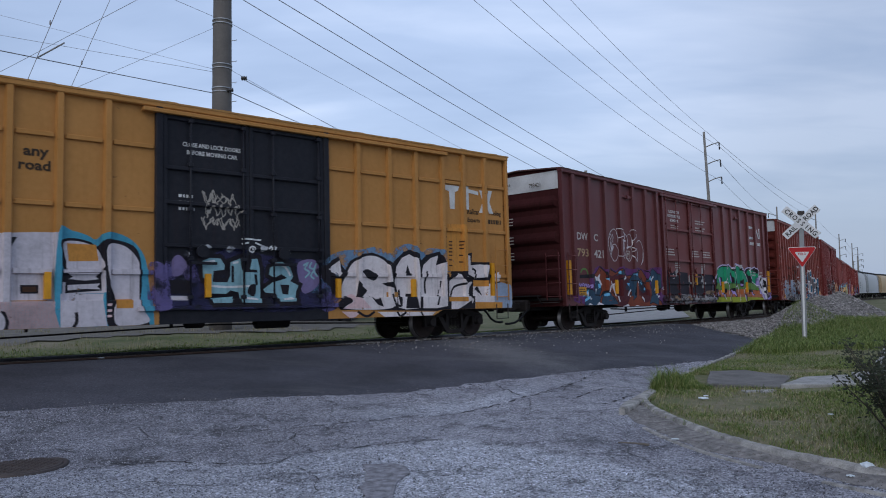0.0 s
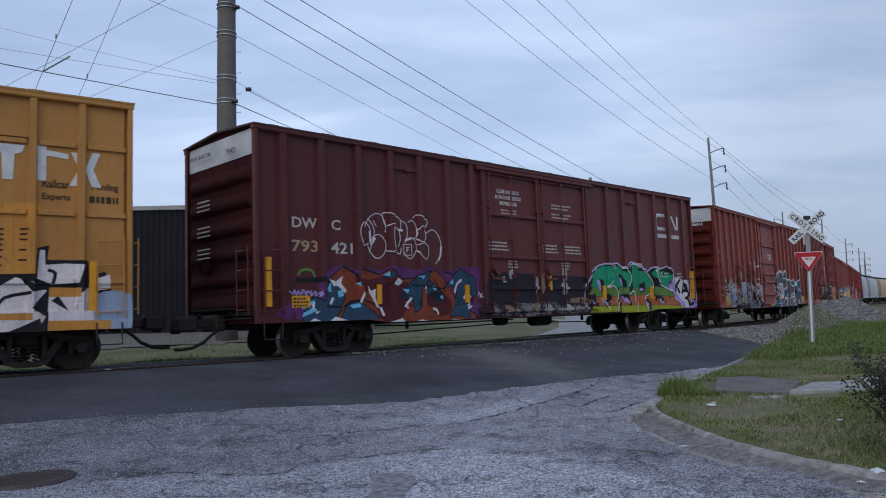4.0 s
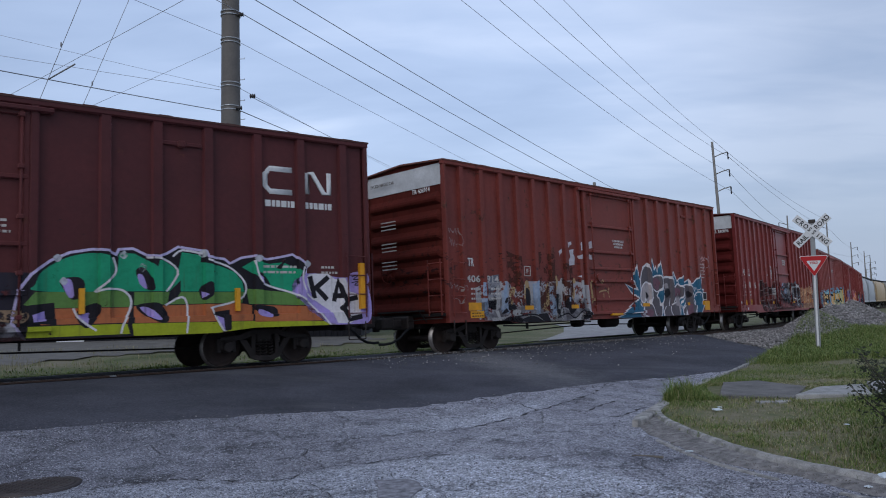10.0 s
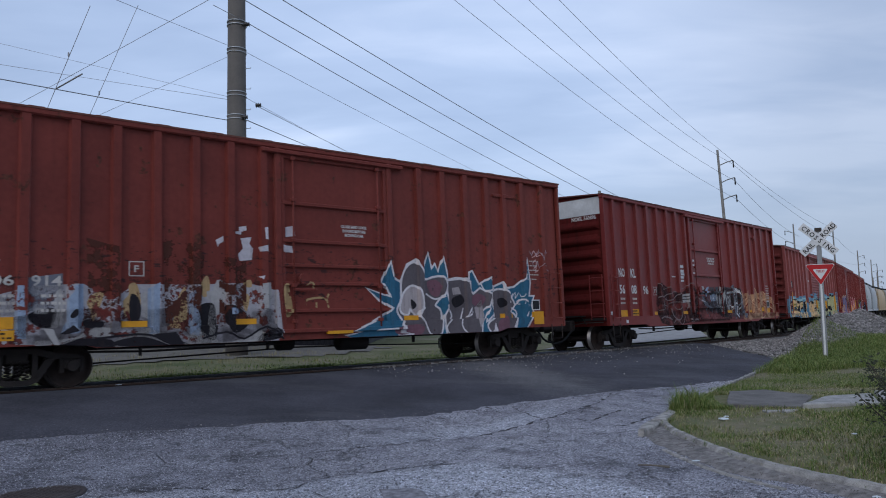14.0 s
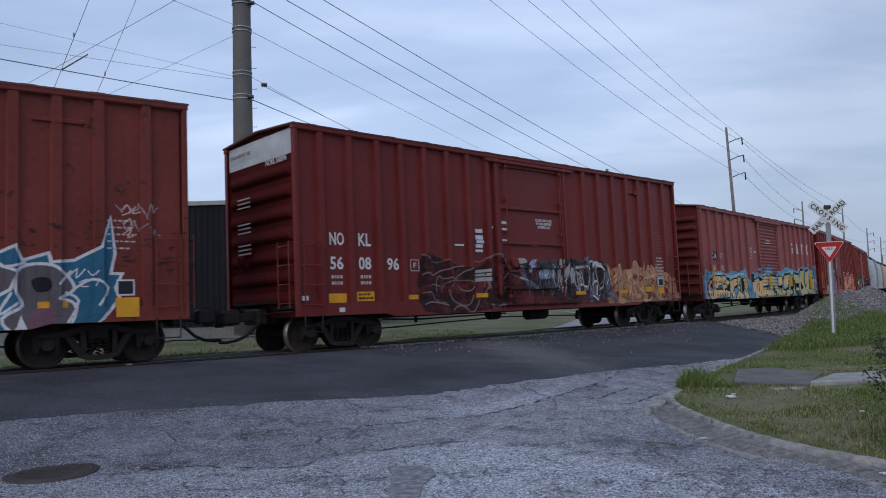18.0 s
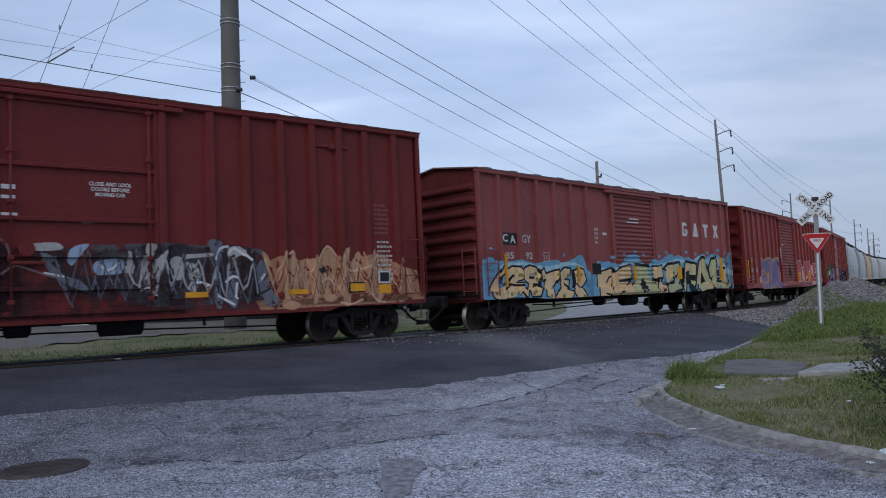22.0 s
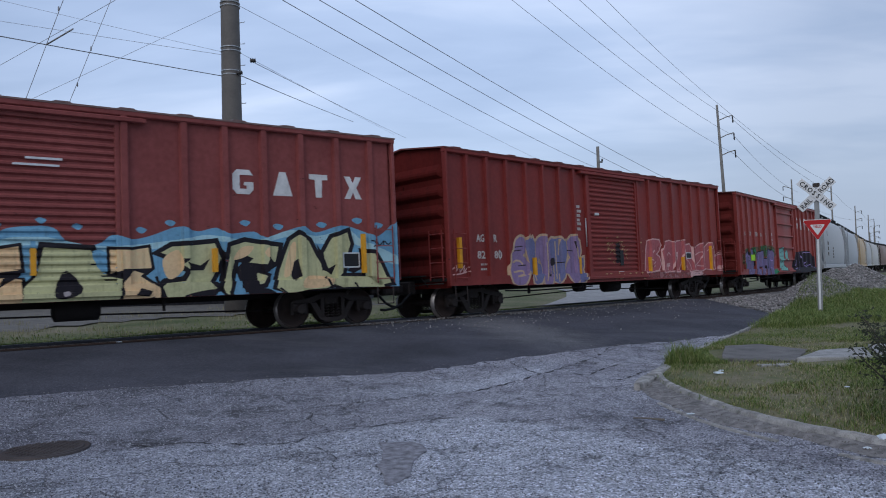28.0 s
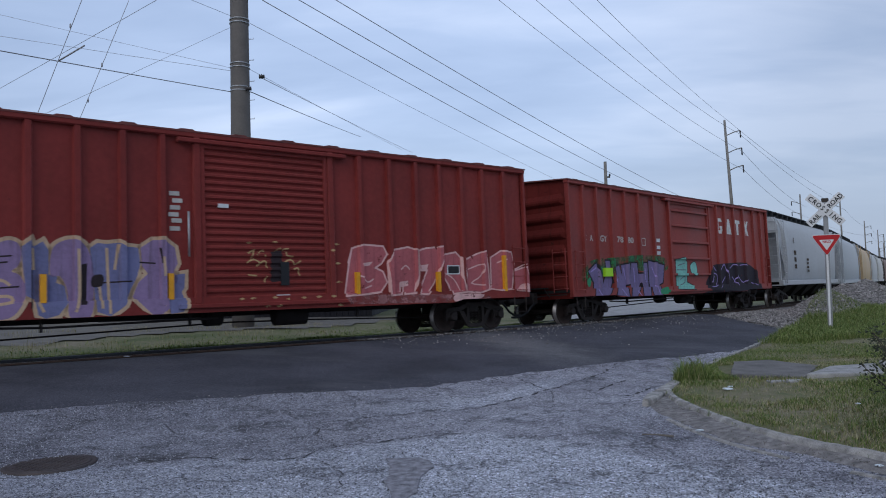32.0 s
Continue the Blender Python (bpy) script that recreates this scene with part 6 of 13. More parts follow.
    fill(car, 5, "BROWN_INK", [(-4.32, 1.34), (-4.11, 1.34), (-4.1, 1.25), (-4.32, 1.25)])
    fill(car, 4, "INK", [(-4.66, 0.93), (-4.59, 0.9), (-4.53, 0.73), (-4.55, 0.6), (-4.65, 0.58)])
    fill(car, 5, "PALE_SPRAY", [(-4.74, 0.9), (-4.64, 0.87), (-4.59, 0.74), (-4.62, 0.6), (-4.74, 0.59)], soft=True)
    fill(car, 2, "VIOLET_HAZE", [(-2.15, 1.75), (-1.85, 1.76), (-1.73, 1.42), (-1.73, 0.92), (-2.11, 0.93)], soft=True)
    fill(car, 0, "VIOLET_HAZE", [(-1.85, 1.76), (-1.62, 2.01), (-1.33, 1.97), (-1.16, 1.65), (-1.16, 1.43), (-1.82, 1.45)], soft=True)
    fill(car, 0, "NIGHT_HAZE", [(-1.89, 1.42), (-1.16, 1.77), (-0.55, 2.13), (0.36, 2.02), (1.34, 1.94), (1.93, 1.83), (1.91, 0.85), (-1.89, 0.93)], soft=True)
    fill(car, 1, "VIOLET_HAZE", [(-1.45, 1.65), (-1.27, 1.79), (-1.19, 1.54), (-1.39, 1.47)], soft=True)
    fill(car, 1, "VIOLET_SPRAY", [(-1.68, 1.87), (-1.53, 1.97), (-1.37, 1.77), (-1.48, 1.59), (-1.66, 1.56)], soft=True)
    fill(car, 1, "INK", [(-1.75, 1.47), (-1.3, 1.47), (-1.3, 1.2), (-1.75, 1.2)])
    fill(car, 1, "PALE_SPRAY", [(-1.73, 1.16), (-1.33, 1.15), (-1.39, 1.06), (-1.71, 1.07)])
    fill(car, 1, "VIOLET_SPRAY", [(1.16, 1.87), (1.63, 1.92), (1.71, 1.43), (1.33, 1.18), (1.19, 1.43)], soft=True)
    fill(car, 2, "ICE_SPRAY", [(-1.06, 1.86), (-0.89, 1.93), (-0.67, 1.92), (-0.57, 1.78), (-0.59, 1.69), (-0.82, 1.66), (-0.84, 1.43), (-0.52, 1.43), (-0.45, 1.57), (-0.45, 1.85), (-0.23, 1.93), (-0.19, 1.69), (-0.04, 1.69), (0.01, 1.92), (0.17, 1.94), (0.22, 1.73), (0.23, 0.99), (-0.22, 1), (-0.27, 1.22), (-0.45, 1.26), (-0.55, 1.19), (-0.89, 1.2), (-0.94, 1.37), (-1.04, 1.54)], edge=("INK", 0.09))
    fill(car, 2, "ICE_SPRAY", [(-0.89, 1.1), (-0.4, 1.13), (-0.45, 1), (-0.85, 1)], edge=("INK", 0.09))
    fill(car, 2, "ICE_SPRAY", [(0.3, 1.28), (0.52, 1.43), (0.68, 1.47), (0.88, 1.53), (0.74, 1.61), (0.57, 1.53), (0.44, 1.6), (0.47, 1.75), (0.66, 1.83), (0.58, 1.87), (0.77, 1.88), (0.96, 1.76), (1.03, 1.56), (0.96, 1.46), (1.16, 1.36), (1.1, 1.23), (1.07, 1.01), (0.68, 1.01), (0.6, 1.19), (0.35, 1.21)], edge=("INK", 0.09))
    fill(car, 3, "INK", [(0.71, 1.38), (0.93, 1.38), (0.9, 1.16), (0.76, 1.18)])
    fill(car, 3, "INK", [(-0.04, 1.36), (0.12, 1.38), (0.09, 1.14), (-0.09, 1.19)], soft=True)
    stroke(car, 3, "INK", 0.05, [(-0.17, 1.67), (0.16, 1.67)])
    stroke(car, 3, "INK", 0.05, [(-0.4, 1.78), (-0.4, 1.43)])
    stroke(car, 3, "INK", 0.05, [(0.12, 1.6), (0.15, 1.37)])
    stroke(car, 3, "FROST_SPRAY", 0.04, [(-1.01, 1.83), (-0.79, 1.87)])
    stroke(car, 3, "FROST_SPRAY", 0.04, [(0.55, 1.85), (0.82, 1.78), (0.96, 1.58)])
    stroke(car, 3, "FROST_SPRAY", 0.04, [(-0.4, 1.83), (-0.27, 1.86)])
    stroke(car, 3, "FROST_SPRAY", 0.04, [(-0.99, 1.37), (-0.55, 1.33), (-0.04, 1.35)])
    stroke(car, 3, "FROST_SPRAY", 0.04, [(-0.17, 1.1), (0.15, 1.07)])
    stroke(car, 3, "FROST_SPRAY", 0.04, [(0.76, 1.06), (1.01, 1.08)])
    stroke(car, 2, "ICE_SPRAY", 0.035, [(1.29, 1.81), (1.41, 1.87), (1.33, 1.74), (1.45, 1.66), (1.33, 1.54)])
    stroke(car, 2, "ICE_SPRAY", 0.035, [(1.51, 1.89), (1.45, 1.77), (1.57, 1.72), (1.48, 1.59), (1.57, 1.51)])
    stroke(car, 2, "ICE_SPRAY", 0.035, [(1.63, 1.87), (1.57, 1.69), (1.66, 1.56)])
    stroke(car, 2, "FROST_SPRAY", 0.03, [(-0.19, 2.35), (0.26, 2.34)])
    stroke(car, 2, "FROST_SPRAY", 0.03, [(-0.19, 2.24), (-0.06, 2.27)])
    stroke(car, 2, "FROST_SPRAY", 0.03, [(0.12, 2.28), (0.25, 2.23)])
    stroke(car, 2, "FROST_SPRAY", 0.03, [(0.4, 2.15), (0.5, 2.21), (0.48, 2.14), (0.58, 2.2), (0.55, 2.13)])
    stroke(car, 2, "FROST_SPRAY", 0.025, [(-0.04, 2.14), (0, 2.19), (0.07, 2.18), (0.08, 2.12), (0.03, 2.07), (-0.04, 2.09), (-0.04, 2.14)])
    stroke(car, 2, "FROST_SPRAY", 0.025, [(0.03, 2.17), (0.03, 2.11)])
    fill(car, 1, "FROST_HAZE", [(-0.56, 2.12), (-0.47, 2.2), (-0.38, 2.13), (-0.47, 2.05)], soft=True)
    fill(car, 1, "FROST_HAZE", [(0.2, 2.16), (0.29, 2.24), (0.39, 2.17), (0.29, 2.09)], soft=True)
    fill(car, 1, "FROST_HAZE", [(0.78, 2.07), (0.88, 2.14), (0.98, 2.07), (0.88, 1.99)], soft=True)
    fill(car, 1, "FROST_HAZE", [(-1.06, 2.13), (-0.98, 2.2), (-0.89, 2.14), (-0.98, 2.06)], soft=True)
    fill(car, 1, "FROST_HAZE", [(-1.47, 1.99), (-1.39, 2.06), (-1.31, 2), (-1.39, 1.92)], soft=True)

    car = maroon
    fill(car, 1, "INK", [(2.36, 1.59), (2.54, 1.86), (2.86, 2.12), (3.17, 2.27), (3.55, 2.34), (3.81, 2.32), (3.97, 2.24), (4.02, 2.35), (4.26, 2.37), (4.51, 2.25), (4.75, 2.23), (4.92, 2.3), (5.13, 2.43), (5.65, 2.36), (5.7, 2.25), (6.06, 2.21), (6.18, 2.11), (6.43, 2.24), (6.72, 2.29), (7, 2.22), (7.34, 2.28), (7.6, 2.34), (7.9, 2.13), (7.84, 1.86), (7.99, 1.63), (8.37, 1.32), (8.76, 0.77), (8.76, 0.74), (6.75, 0.79), (6.74, 0.66), (2.46, 0.73), (2.26, 1.03)], edge=("LILAC_LINE", 0.05))
    fill(car, 2, "TEAL_TOP", [(2.59, 1.71), (2.71, 1.94), (3.01, 2.15), (3.32, 2.26), (3.62, 2.29), (3.87, 2.22), (3.93, 2.03), (3.85, 1.76), (3.67, 1.58), (2.59, 1.59)], soft=True)
    fill(car, 2, "TEAL_TOP", [(4.01, 2.3), (4.29, 2.3), (4.54, 2.17), (4.84, 2.18), (5.11, 1.99), (4.99, 1.57), (3.63, 1.58), (3.89, 1.84), (3.99, 2.04)])
    fill(car, 2, "TEAL_TOP", [(5.19, 2.35), (5.58, 2.3), (5.57, 2.16), (5.96, 2.09), (6.28, 1.97), (6.44, 1.77), (6.49, 1.56), (4.95, 1.57), (5.1, 1.88), (5.15, 2.13)])
    fill(car, 2, "TEAL_TOP", [(6.44, 2.07), (6.71, 2.22), (7.06, 2.15), (7.37, 2.19), (7.81, 2.01), (7.71, 1.8), (7.86, 1.55), (7.58, 1.54), (6.97, 1.71), (6.7, 1.93)])
    fill(car, 2, "MOSS_MID", [(2.59, 1.57), (3.67, 1.57), (4.07, 1.62), (4.22, 1.47), (4.25, 1.28), (2.64, 1.28), (2.41, 1.34)])
    fill(car, 2, "MOSS_MID", [(4.29, 1.56), (6.49, 1.55), (6.44, 1.33), (4.28, 1.31)])
    fill(car, 2, "MOSS_MID", [(6.53, 1.62), (7.57, 1.53), (7.89, 1.37), (8.05, 1.25), (6.59, 1.3)])
    fill(car, 2, "RUST_MID", [(2.64, 1.27), (4.25, 1.27), (4.14, 0.98), (2.68, 0.98)])
    fill(car, 2, "RUST_MID", [(4.28, 1.29), (6.4, 1.32), (6.66, 1.27), (6.64, 0.95), (4.28, 0.97)])
    fill(car, 2, "RUST_MID", [(6.7, 1.28), (8.05, 1.23), (8.33, 1.02), (8.32, 0.91), (6.68, 0.92)])
    fill(car, 2, "LIME_LOW", [(2.47, 0.96), (4.14, 0.96), (4.19, 0.77), (2.46, 0.76)])
    fill(car, 2, "LIME_LOW", [(4.23, 0.96), (6.64, 0.94), (8.34, 0.89), (8.65, 0.76), (6.75, 0.8), (6.7, 0.67), (4.26, 0.73)])
    fill(car, 3, "INK", [(3, 1.79), (3.3, 1.84), (3.42, 1.71), (3.35, 1.48), (3.2, 1.43), (3.08, 1.58)], soft=True)
    fill(car, 4, "LILAC_SPRAY", [(3.03, 1.76), (3.18, 1.79), (3.23, 1.5), (3.14, 1.48)], soft=True)
    fill(car, 3, "INK", [(3.31, 1.24), (3.62, 1.36), (3.67, 1.18), (3.45, 0.9), (3.27, 1.06)], soft=True)
    fill(car, 4, "LILAC_SPRAY", [(3.28, 1.14), (3.49, 1.19), (3.45, 0.93)])
    fill(car, 3, "INK", [(4.31, 1.95), (4.44, 2.04), (4.6, 1.87), (4.65, 1.6), (4.46, 1.66)], soft=True)
    fill(car, 4, "LILAC_SPRAY", [(4.35, 1.9), (4.45, 1.87), (4.52, 1.63), (4.39, 1.71)], soft=True)
    fill(car, 3, "INK", [(4.95, 1.57), (5.17, 1.79), (5.17, 1.57), (5.08, 1.4), (4.91, 1.35)])
    fill(car, 3, "INK", [(5.54, 1.62), (5.76, 1.77), (5.86, 1.59), (5.75, 1.45), (5.6, 1.4)], soft=True)
    fill(car, 4, "LILAC_SPRAY", [(5.58, 1.57), (5.72, 1.51), (5.6, 1.43)])
    fill(car, 3, "INK", [(4.34, 1.31), (4.71, 1.35), (4.9, 1.16), (4.89, 0.97), (4.69, 0.99), (4.4, 1.17)], soft=True)
    fill(car, 4, "LILAC_SPRAY", [(4.39, 1.26), (4.57, 1.25), (4.79, 1.03), (4.6, 1.06)], soft=True)
    fill(car, 3, "INK", [(6.66, 1.27), (7.16, 1.23), (7.23, 1.05), (7.03, 1.03), (6.77, 1.12)], soft=True)
    fill(car, 4, "LILAC_SPRAY", [(6.77, 1.18), (7.04, 1.12), (7.07, 1.01), (6.8, 1.06)], soft=True)
    fill(car, 3, "INK", [(6.76, 1.97), (6.96, 1.88), (7.07, 1.68), (6.88, 1.71)], soft=True)
    fill(car, 4, "LILAC_SPRAY", [(6.81, 1.91), (6.92, 1.82), (6.97, 1.71), (6.84, 1.77)])
    fill(car, 3, "INK", [(5.77, 1.14), (6.17, 1.19), (6.18, 0.68), (6, 0.68), (5.9, 0.93)])
    fill(car, 4, "LILAC_SPRAY", [(5.84, 1.08), (6.01, 1.02), (6.04, 0.77)])
    fill(car, 3, "INK", [(4.45, 2.25), (4.75, 2.22), (4.71, 2.05)])
    fill(car, 3, "INK", [(6.14, 2.11), (6.41, 2.2), (6.18, 2)])
    fill(car, 3, "INK", [(7.21, 2.06), (7.46, 2.28), (7.33, 2.04)])
    fill(car, 3, "INK", [(2.48, 1.33), (2.91, 1.38), (2.94, 0.97), (2.57, 1.01)])
    fill(car, 4, "LILAC_SPRAY", [(2.55, 1.16), (2.75, 1.23), (2.77, 1.05), (2.57, 1.03)])
    fill(car, 4, "LILAC_SPRAY", [(7.71, 1.71), (7.89, 1.98), (7.9, 1.48), (7.62, 1.56)])
    stroke(car, 5, "WHITE_LINE", 0.035, [(3.9, 2.22), (3.96, 2), (3.89, 1.84), (3.6, 1.58), (3.78, 1.62), (4.07, 1.6), (4.22, 1.44), (4.21, 1.24), (4.07, 0.94), (4.03, 0.78)])
    stroke(car, 5, "WHITE_LINE", 0.035, [(4.51, 2.23), (4.85, 2.2), (5.11, 1.99), (5.03, 1.76), (4.89, 1.57)])
    stroke(car, 5, "WHITE_LINE", 0.035, [(5.02, 2.26), (5.2, 2.39), (5.61, 2.33)])
    stroke(car, 5, "WHITE_LINE", 0.035, [(5.7, 2.22), (6.14, 2.08), (6.43, 1.85), (6.53, 1.62), (6.37, 1.39), (5.74, 1.23)])
    stroke(car, 5, "WHITE_LINE", 0.035, [(6.71, 2.22), (6.81, 1.85), (7.03, 1.68), (7.57, 1.53), (7.89, 1.37), (8.24, 1.06), (8.48, 0.78)])
    stroke(car, 5, "WHITE_LINE", 0.035, [(5.77, 1.23), (5.87, 1), (6.07, 0.68)])
    stroke(car, 5, "WHITE_LINE", 0.035, [(4.87, 1.3), (5.19, 1.46), (5.3, 1.24), (5.26, 0.74)])
    stroke(car, 5, "WHITE_LINE", 0.035, [(3.22, 1.27), (3.33, 1.06), (3.6, 0.85)])
    stroke(car, 5, "WHITE_LINE", 0.035, [(7.85, 2.1), (7.8, 1.83), (7.9, 1.55), (8.1, 1.37)])
    fill(car, 5, "FROST_HAZE", [(2.88, 2.19), (2.96, 2.26), (3.03, 2.19), (2.95, 2.11)], soft=True)
    fill(car, 5, "FROST_HAZE", [(4.01, 2.27), (4.1, 2.35), (4.17, 2.27), (4.09, 2.19)], soft=True)
    fill(car, 5, "FROST_HAZE", [(4.36, 2.03), (4.44, 2.12), (4.52, 2.04), (4.44, 1.95)], soft=True)
    fill(car, 5, "FROST_HAZE", [(5.52, 2.33), (5.62, 2.42), (5.7, 2.33), (5.61, 2.25)], soft=True)
    fill(car, 5, "FROST_HAZE", [(6.7, 2.26), (6.8, 2.35), (6.89, 2.27), (6.79, 2.18)], soft=True)
    fill(car, 5, "FROST_HAZE", [(2.99, 1.76), (3.06, 1.84), (3.13, 1.76), (3.06, 1.69)], soft=True)
    fill(car, 5, "FROST_HAZE", [(7.84, 2.16), (7.95, 2.25), (8.04, 2.16), (7.93, 2.07)], soft=True)
    fill(car, 2, "LILAC_SPRAY", [(7.58, 1.56), (7.93, 1.95), (8.83, 1.86), (9.28, 1.89), (9.48, 1.55), (9.5, 0.91), (9.08, 0.73), (8.44, 0.81)], soft=True)
    fill(car, 3, "WHITE_LINE", [(7.88, 1.83), (8.01, 1.95), (8.47, 1.95), (8.64, 1.83), (8.85, 1.86), (9.01, 1.55), (9.27, 1.48), (9.34, 1.23), (9.23, 0.95), (8.96, 0.83), (8.65, 0.84), (8.5, 1.12), (8.1, 1.37)])
    stroke(car, 4, "INK", 0.1, [(8.01, 1.89), (8.12, 1.4)], soft=False)
    stroke(car, 4, "INK", 0.1, [(8.47, 1.88), (8.16, 1.64), (8.43, 1.37)], soft=False)
    stroke(car, 4, "INK", 0.1, [(8.6, 1.33), (8.72, 1.77), (8.9, 1.3)], soft=False)
    stroke(car, 4, "INK", 0.1, [(8.57, 1.46), (8.87, 1.45)], soft=False)
    stroke(car, 4, "INK", 0.1, [(9.22, 1.42), (8.95, 1.36), (8.81, 1.18), (8.96, 0.92), (9.28, 0.98)], soft=False)
    fill(car, 3, "LILAC_SPRAY", [(9.04, 1.96), (9.4, 1.99), (9.47, 1.77), (9.28, 1.61), (9.02, 1.7)], soft=True)
    stroke(car, 4, "INK", 0.02, [(9.08, 1.89), (9.26, 1.93), (9.12, 1.83), (9.34, 1.83)])
    stroke(car, 4, "INK", 0.02, [(9.07, 1.75), (9.25, 1.78), (9.15, 1.7), (9.33, 1.7)])

    car = maroon
    fill(car, 0, "PURPLE_HAZE", [(-7.92, 1.74), (-7.58, 1.97), (-7.21, 2.08), (-6.88, 1.98), (-6.68, 1.98), (-6.46, 2.03), (-6.14, 1.95), (-5.8, 2.09), (-5.51, 2.07), (-4.97, 2.01), (-4.59, 2.09), (-3.94, 2), (-3.53, 2.08), (-2.89, 2.12), (-2.6, 2.05), (-2.63, 1.01), (-2.88, 0.64), (-8.67, 0.86), (-8.59, 1.25), (-7.96, 1.33)], soft=True)
    fill(car, 1, "RUST_SPRAY", [(-7.62, 1.74), (-7.21, 2.05), (-6.86, 1.87), (-6.86, 1.64), (-6.7, 1.98), (-6.62, 2), (-6.14, 1.86), (-5.8, 2), (-5.39, 1.75), (-4.91, 1.8), (-4.27, 2), (-3.95, 1.76), (-3.69, 1.28), (-3.27, 1.02), (-2.92, 0.83), (-2.88, 0.61), (-7.28, 0.77), (-7.77, 1.13)], edge=("INK", 0.03))
    fill(car, 2, "MAROON_INK", [(-6.88, 1.76), (-6.46, 1.75), (-6.02, 1.84), (-5.51, 1.75), (-5.19, 1.62), (-5.34, 1.07), (-5.69, 0.75), (-6.19, 0.79), (-6.36, 1.31)], soft=True)
    fill(car, 2, "MAROON_INK", [(-4.6, 1.29), (-4.21, 1.52), (-3.82, 1.22), (-3.88, 0.89), (-4.35, 0.87)], soft=True)
    fill(car, 2, "STEEL_BLUE", [(-8.4, 0.81), (-8.28, 1.29), (-7.98, 1.33), (-7.79, 1.21), (-7.72, 1.53), (-7.56, 1.74), (-7.29, 1.51), (-7.19, 1.32), (-7.33, 1.12), (-7.58, 0.78)], edge=("INK", 0.03))
    fill(car, 2, "STEEL_BLUE", [(-7.28, 0.81), (-7.19, 1.12), (-6.93, 1.24), (-6.62, 1.1), (-6.3, 0.88), (-6.36, 0.75)], edge=("INK", 0.03), soft=True)
    fill(car, 2, "STEEL_BLUE", [(-5.57, 1.3), (-5.27, 1.58), (-4.85, 1.87), (-4.47, 1.97), (-4.53, 1.76), (-4.85, 1.52), (-4.88, 1.06), (-5.1, 0.95), (-5.04, 1.24)], edge=("INK", 0.03))
    fill(car, 2, "STEEL_BLUE", [(-4.53, 1.76), (-4.19, 1.52), (-3.98, 1.22), (-4.22, 1.16), (-4.6, 1.41)], edge=("INK", 0.03))
    fill(car, 2, "STEEL_BLUE", [(-3.95, 1.58), (-3.67, 1.86), (-3.32, 2.05), (-2.9, 1.83), (-2.87, 1.39), (-3.13, 1.21), (-3.14, 0.65), (-3.56, 0.85), (-3.86, 0.8), (-3.69, 1.09), (-3.48, 1.4), (-3.54, 1.62)], edge=("INK", 0.03))
    fill(car, 2, "STEEL_BLUE", [(-6.14, 1.77), (-5.74, 1.97), (-5.68, 1.81)], edge=("INK", 0.03))
    fill(car, 3, "AZURE_SPRAY", [(-8.36, 1.14), (-8.01, 1.29), (-8.05, 1.19), (-8.37, 1.07)])
    fill(car, 3, "AZURE_SPRAY", [(-8.39, 1), (-8.07, 1.12), (-8.08, 1.02), (-8.42, 0.9)])
    fill(car, 3, "AZURE_SPRAY", [(-7.7, 1.49), (-7.58, 1.69), (-7.56, 1.45)])
    fill(car, 3, "AZURE_SPRAY", [(-7.39, 1.48), (-7.25, 1.51), (-7.21, 1.37), (-7.37, 1.33)])
    fill(car, 3, "AZURE_SPRAY", [(-7.05, 1.15), (-6.82, 1.19), (-6.78, 1.11), (-6.98, 1.07)])
    fill(car, 3, "AZURE_SPRAY", [(-6.88, 1.66), (-6.78, 1.69), (-6.78, 1.57)])
    fill(car, 3, "AZURE_SPRAY", [(-5.43, 1.53), (-5.19, 1.52), (-5.24, 1.41)])
    fill(car, 3, "AZURE_SPRAY", [(-4.9, 1.85), (-4.72, 1.87), (-4.77, 1.76)])
    fill(car, 3, "AZURE_SPRAY", [(-4.45, 1.58), (-4.29, 1.62), (-4.27, 1.47)])
    fill(car, 3, "AZURE_SPRAY", [(-3.87, 1.67), (-3.73, 1.79), (-3.73, 1.64)])
    fill(car, 3, "AZURE_SPRAY", [(-4.15, 1.31), (-4.02, 1.4), (-4.03, 1.26)])
    fill(car, 3, "AZURE_SPRAY", [(-6.02, 1.86), (-5.84, 1.95), (-5.84, 1.84)])
    fill(car, 4, "WHITE_LINE", [(-7.62, 1.76), (-7.44, 1.7), (-7.23, 1.83), (-7.29, 1.66), (-7.13, 1.48), (-7.19, 1.43), (-7.37, 1.59), (-7.5, 1.59)])
    fill(car, 4, "WHITE_LINE", [(-6.51, 1.62), (-6.42, 1.48), (-6.27, 1.53), (-6.29, 1.31), (-6.07, 0.89), (-6.14, 0.87), (-6.33, 1.23), (-6.48, 1.44)])
    fill(car, 4, "WHITE_LINE", [(-8.1, 1.19), (-8.01, 1.24), (-8.05, 1.02), (-7.94, 1.03), (-8.05, 0.96)])
    fill(car, 4, "WHITE_LINE", [(-8.23, 0.81), (-8.09, 0.88), (-7.93, 0.81)])
    fill(car, 4, "WHITE_LINE", [(-7.67, 0.78), (-7.53, 0.9), (-7.18, 0.78)])
    fill(car, 4, "WHITE_LINE", [(-5.92, 0.71), (-5.52, 0.81), (-5.43, 0.72)])
    fill(car, 4, "WHITE_LINE", [(-5.04, 0.7), (-4.86, 0.76), (-4.67, 0.7)])
    fill(car, 4, "WHITE_LINE", [(-3.86, 0.68), (-3.7, 0.74), (-3.42, 0.66)])
    stroke(car, 4, "WHITE_LINE", 0.06, [(-6.8, 1.21), (-6.67, 1.42), (-6.61, 1.37)])
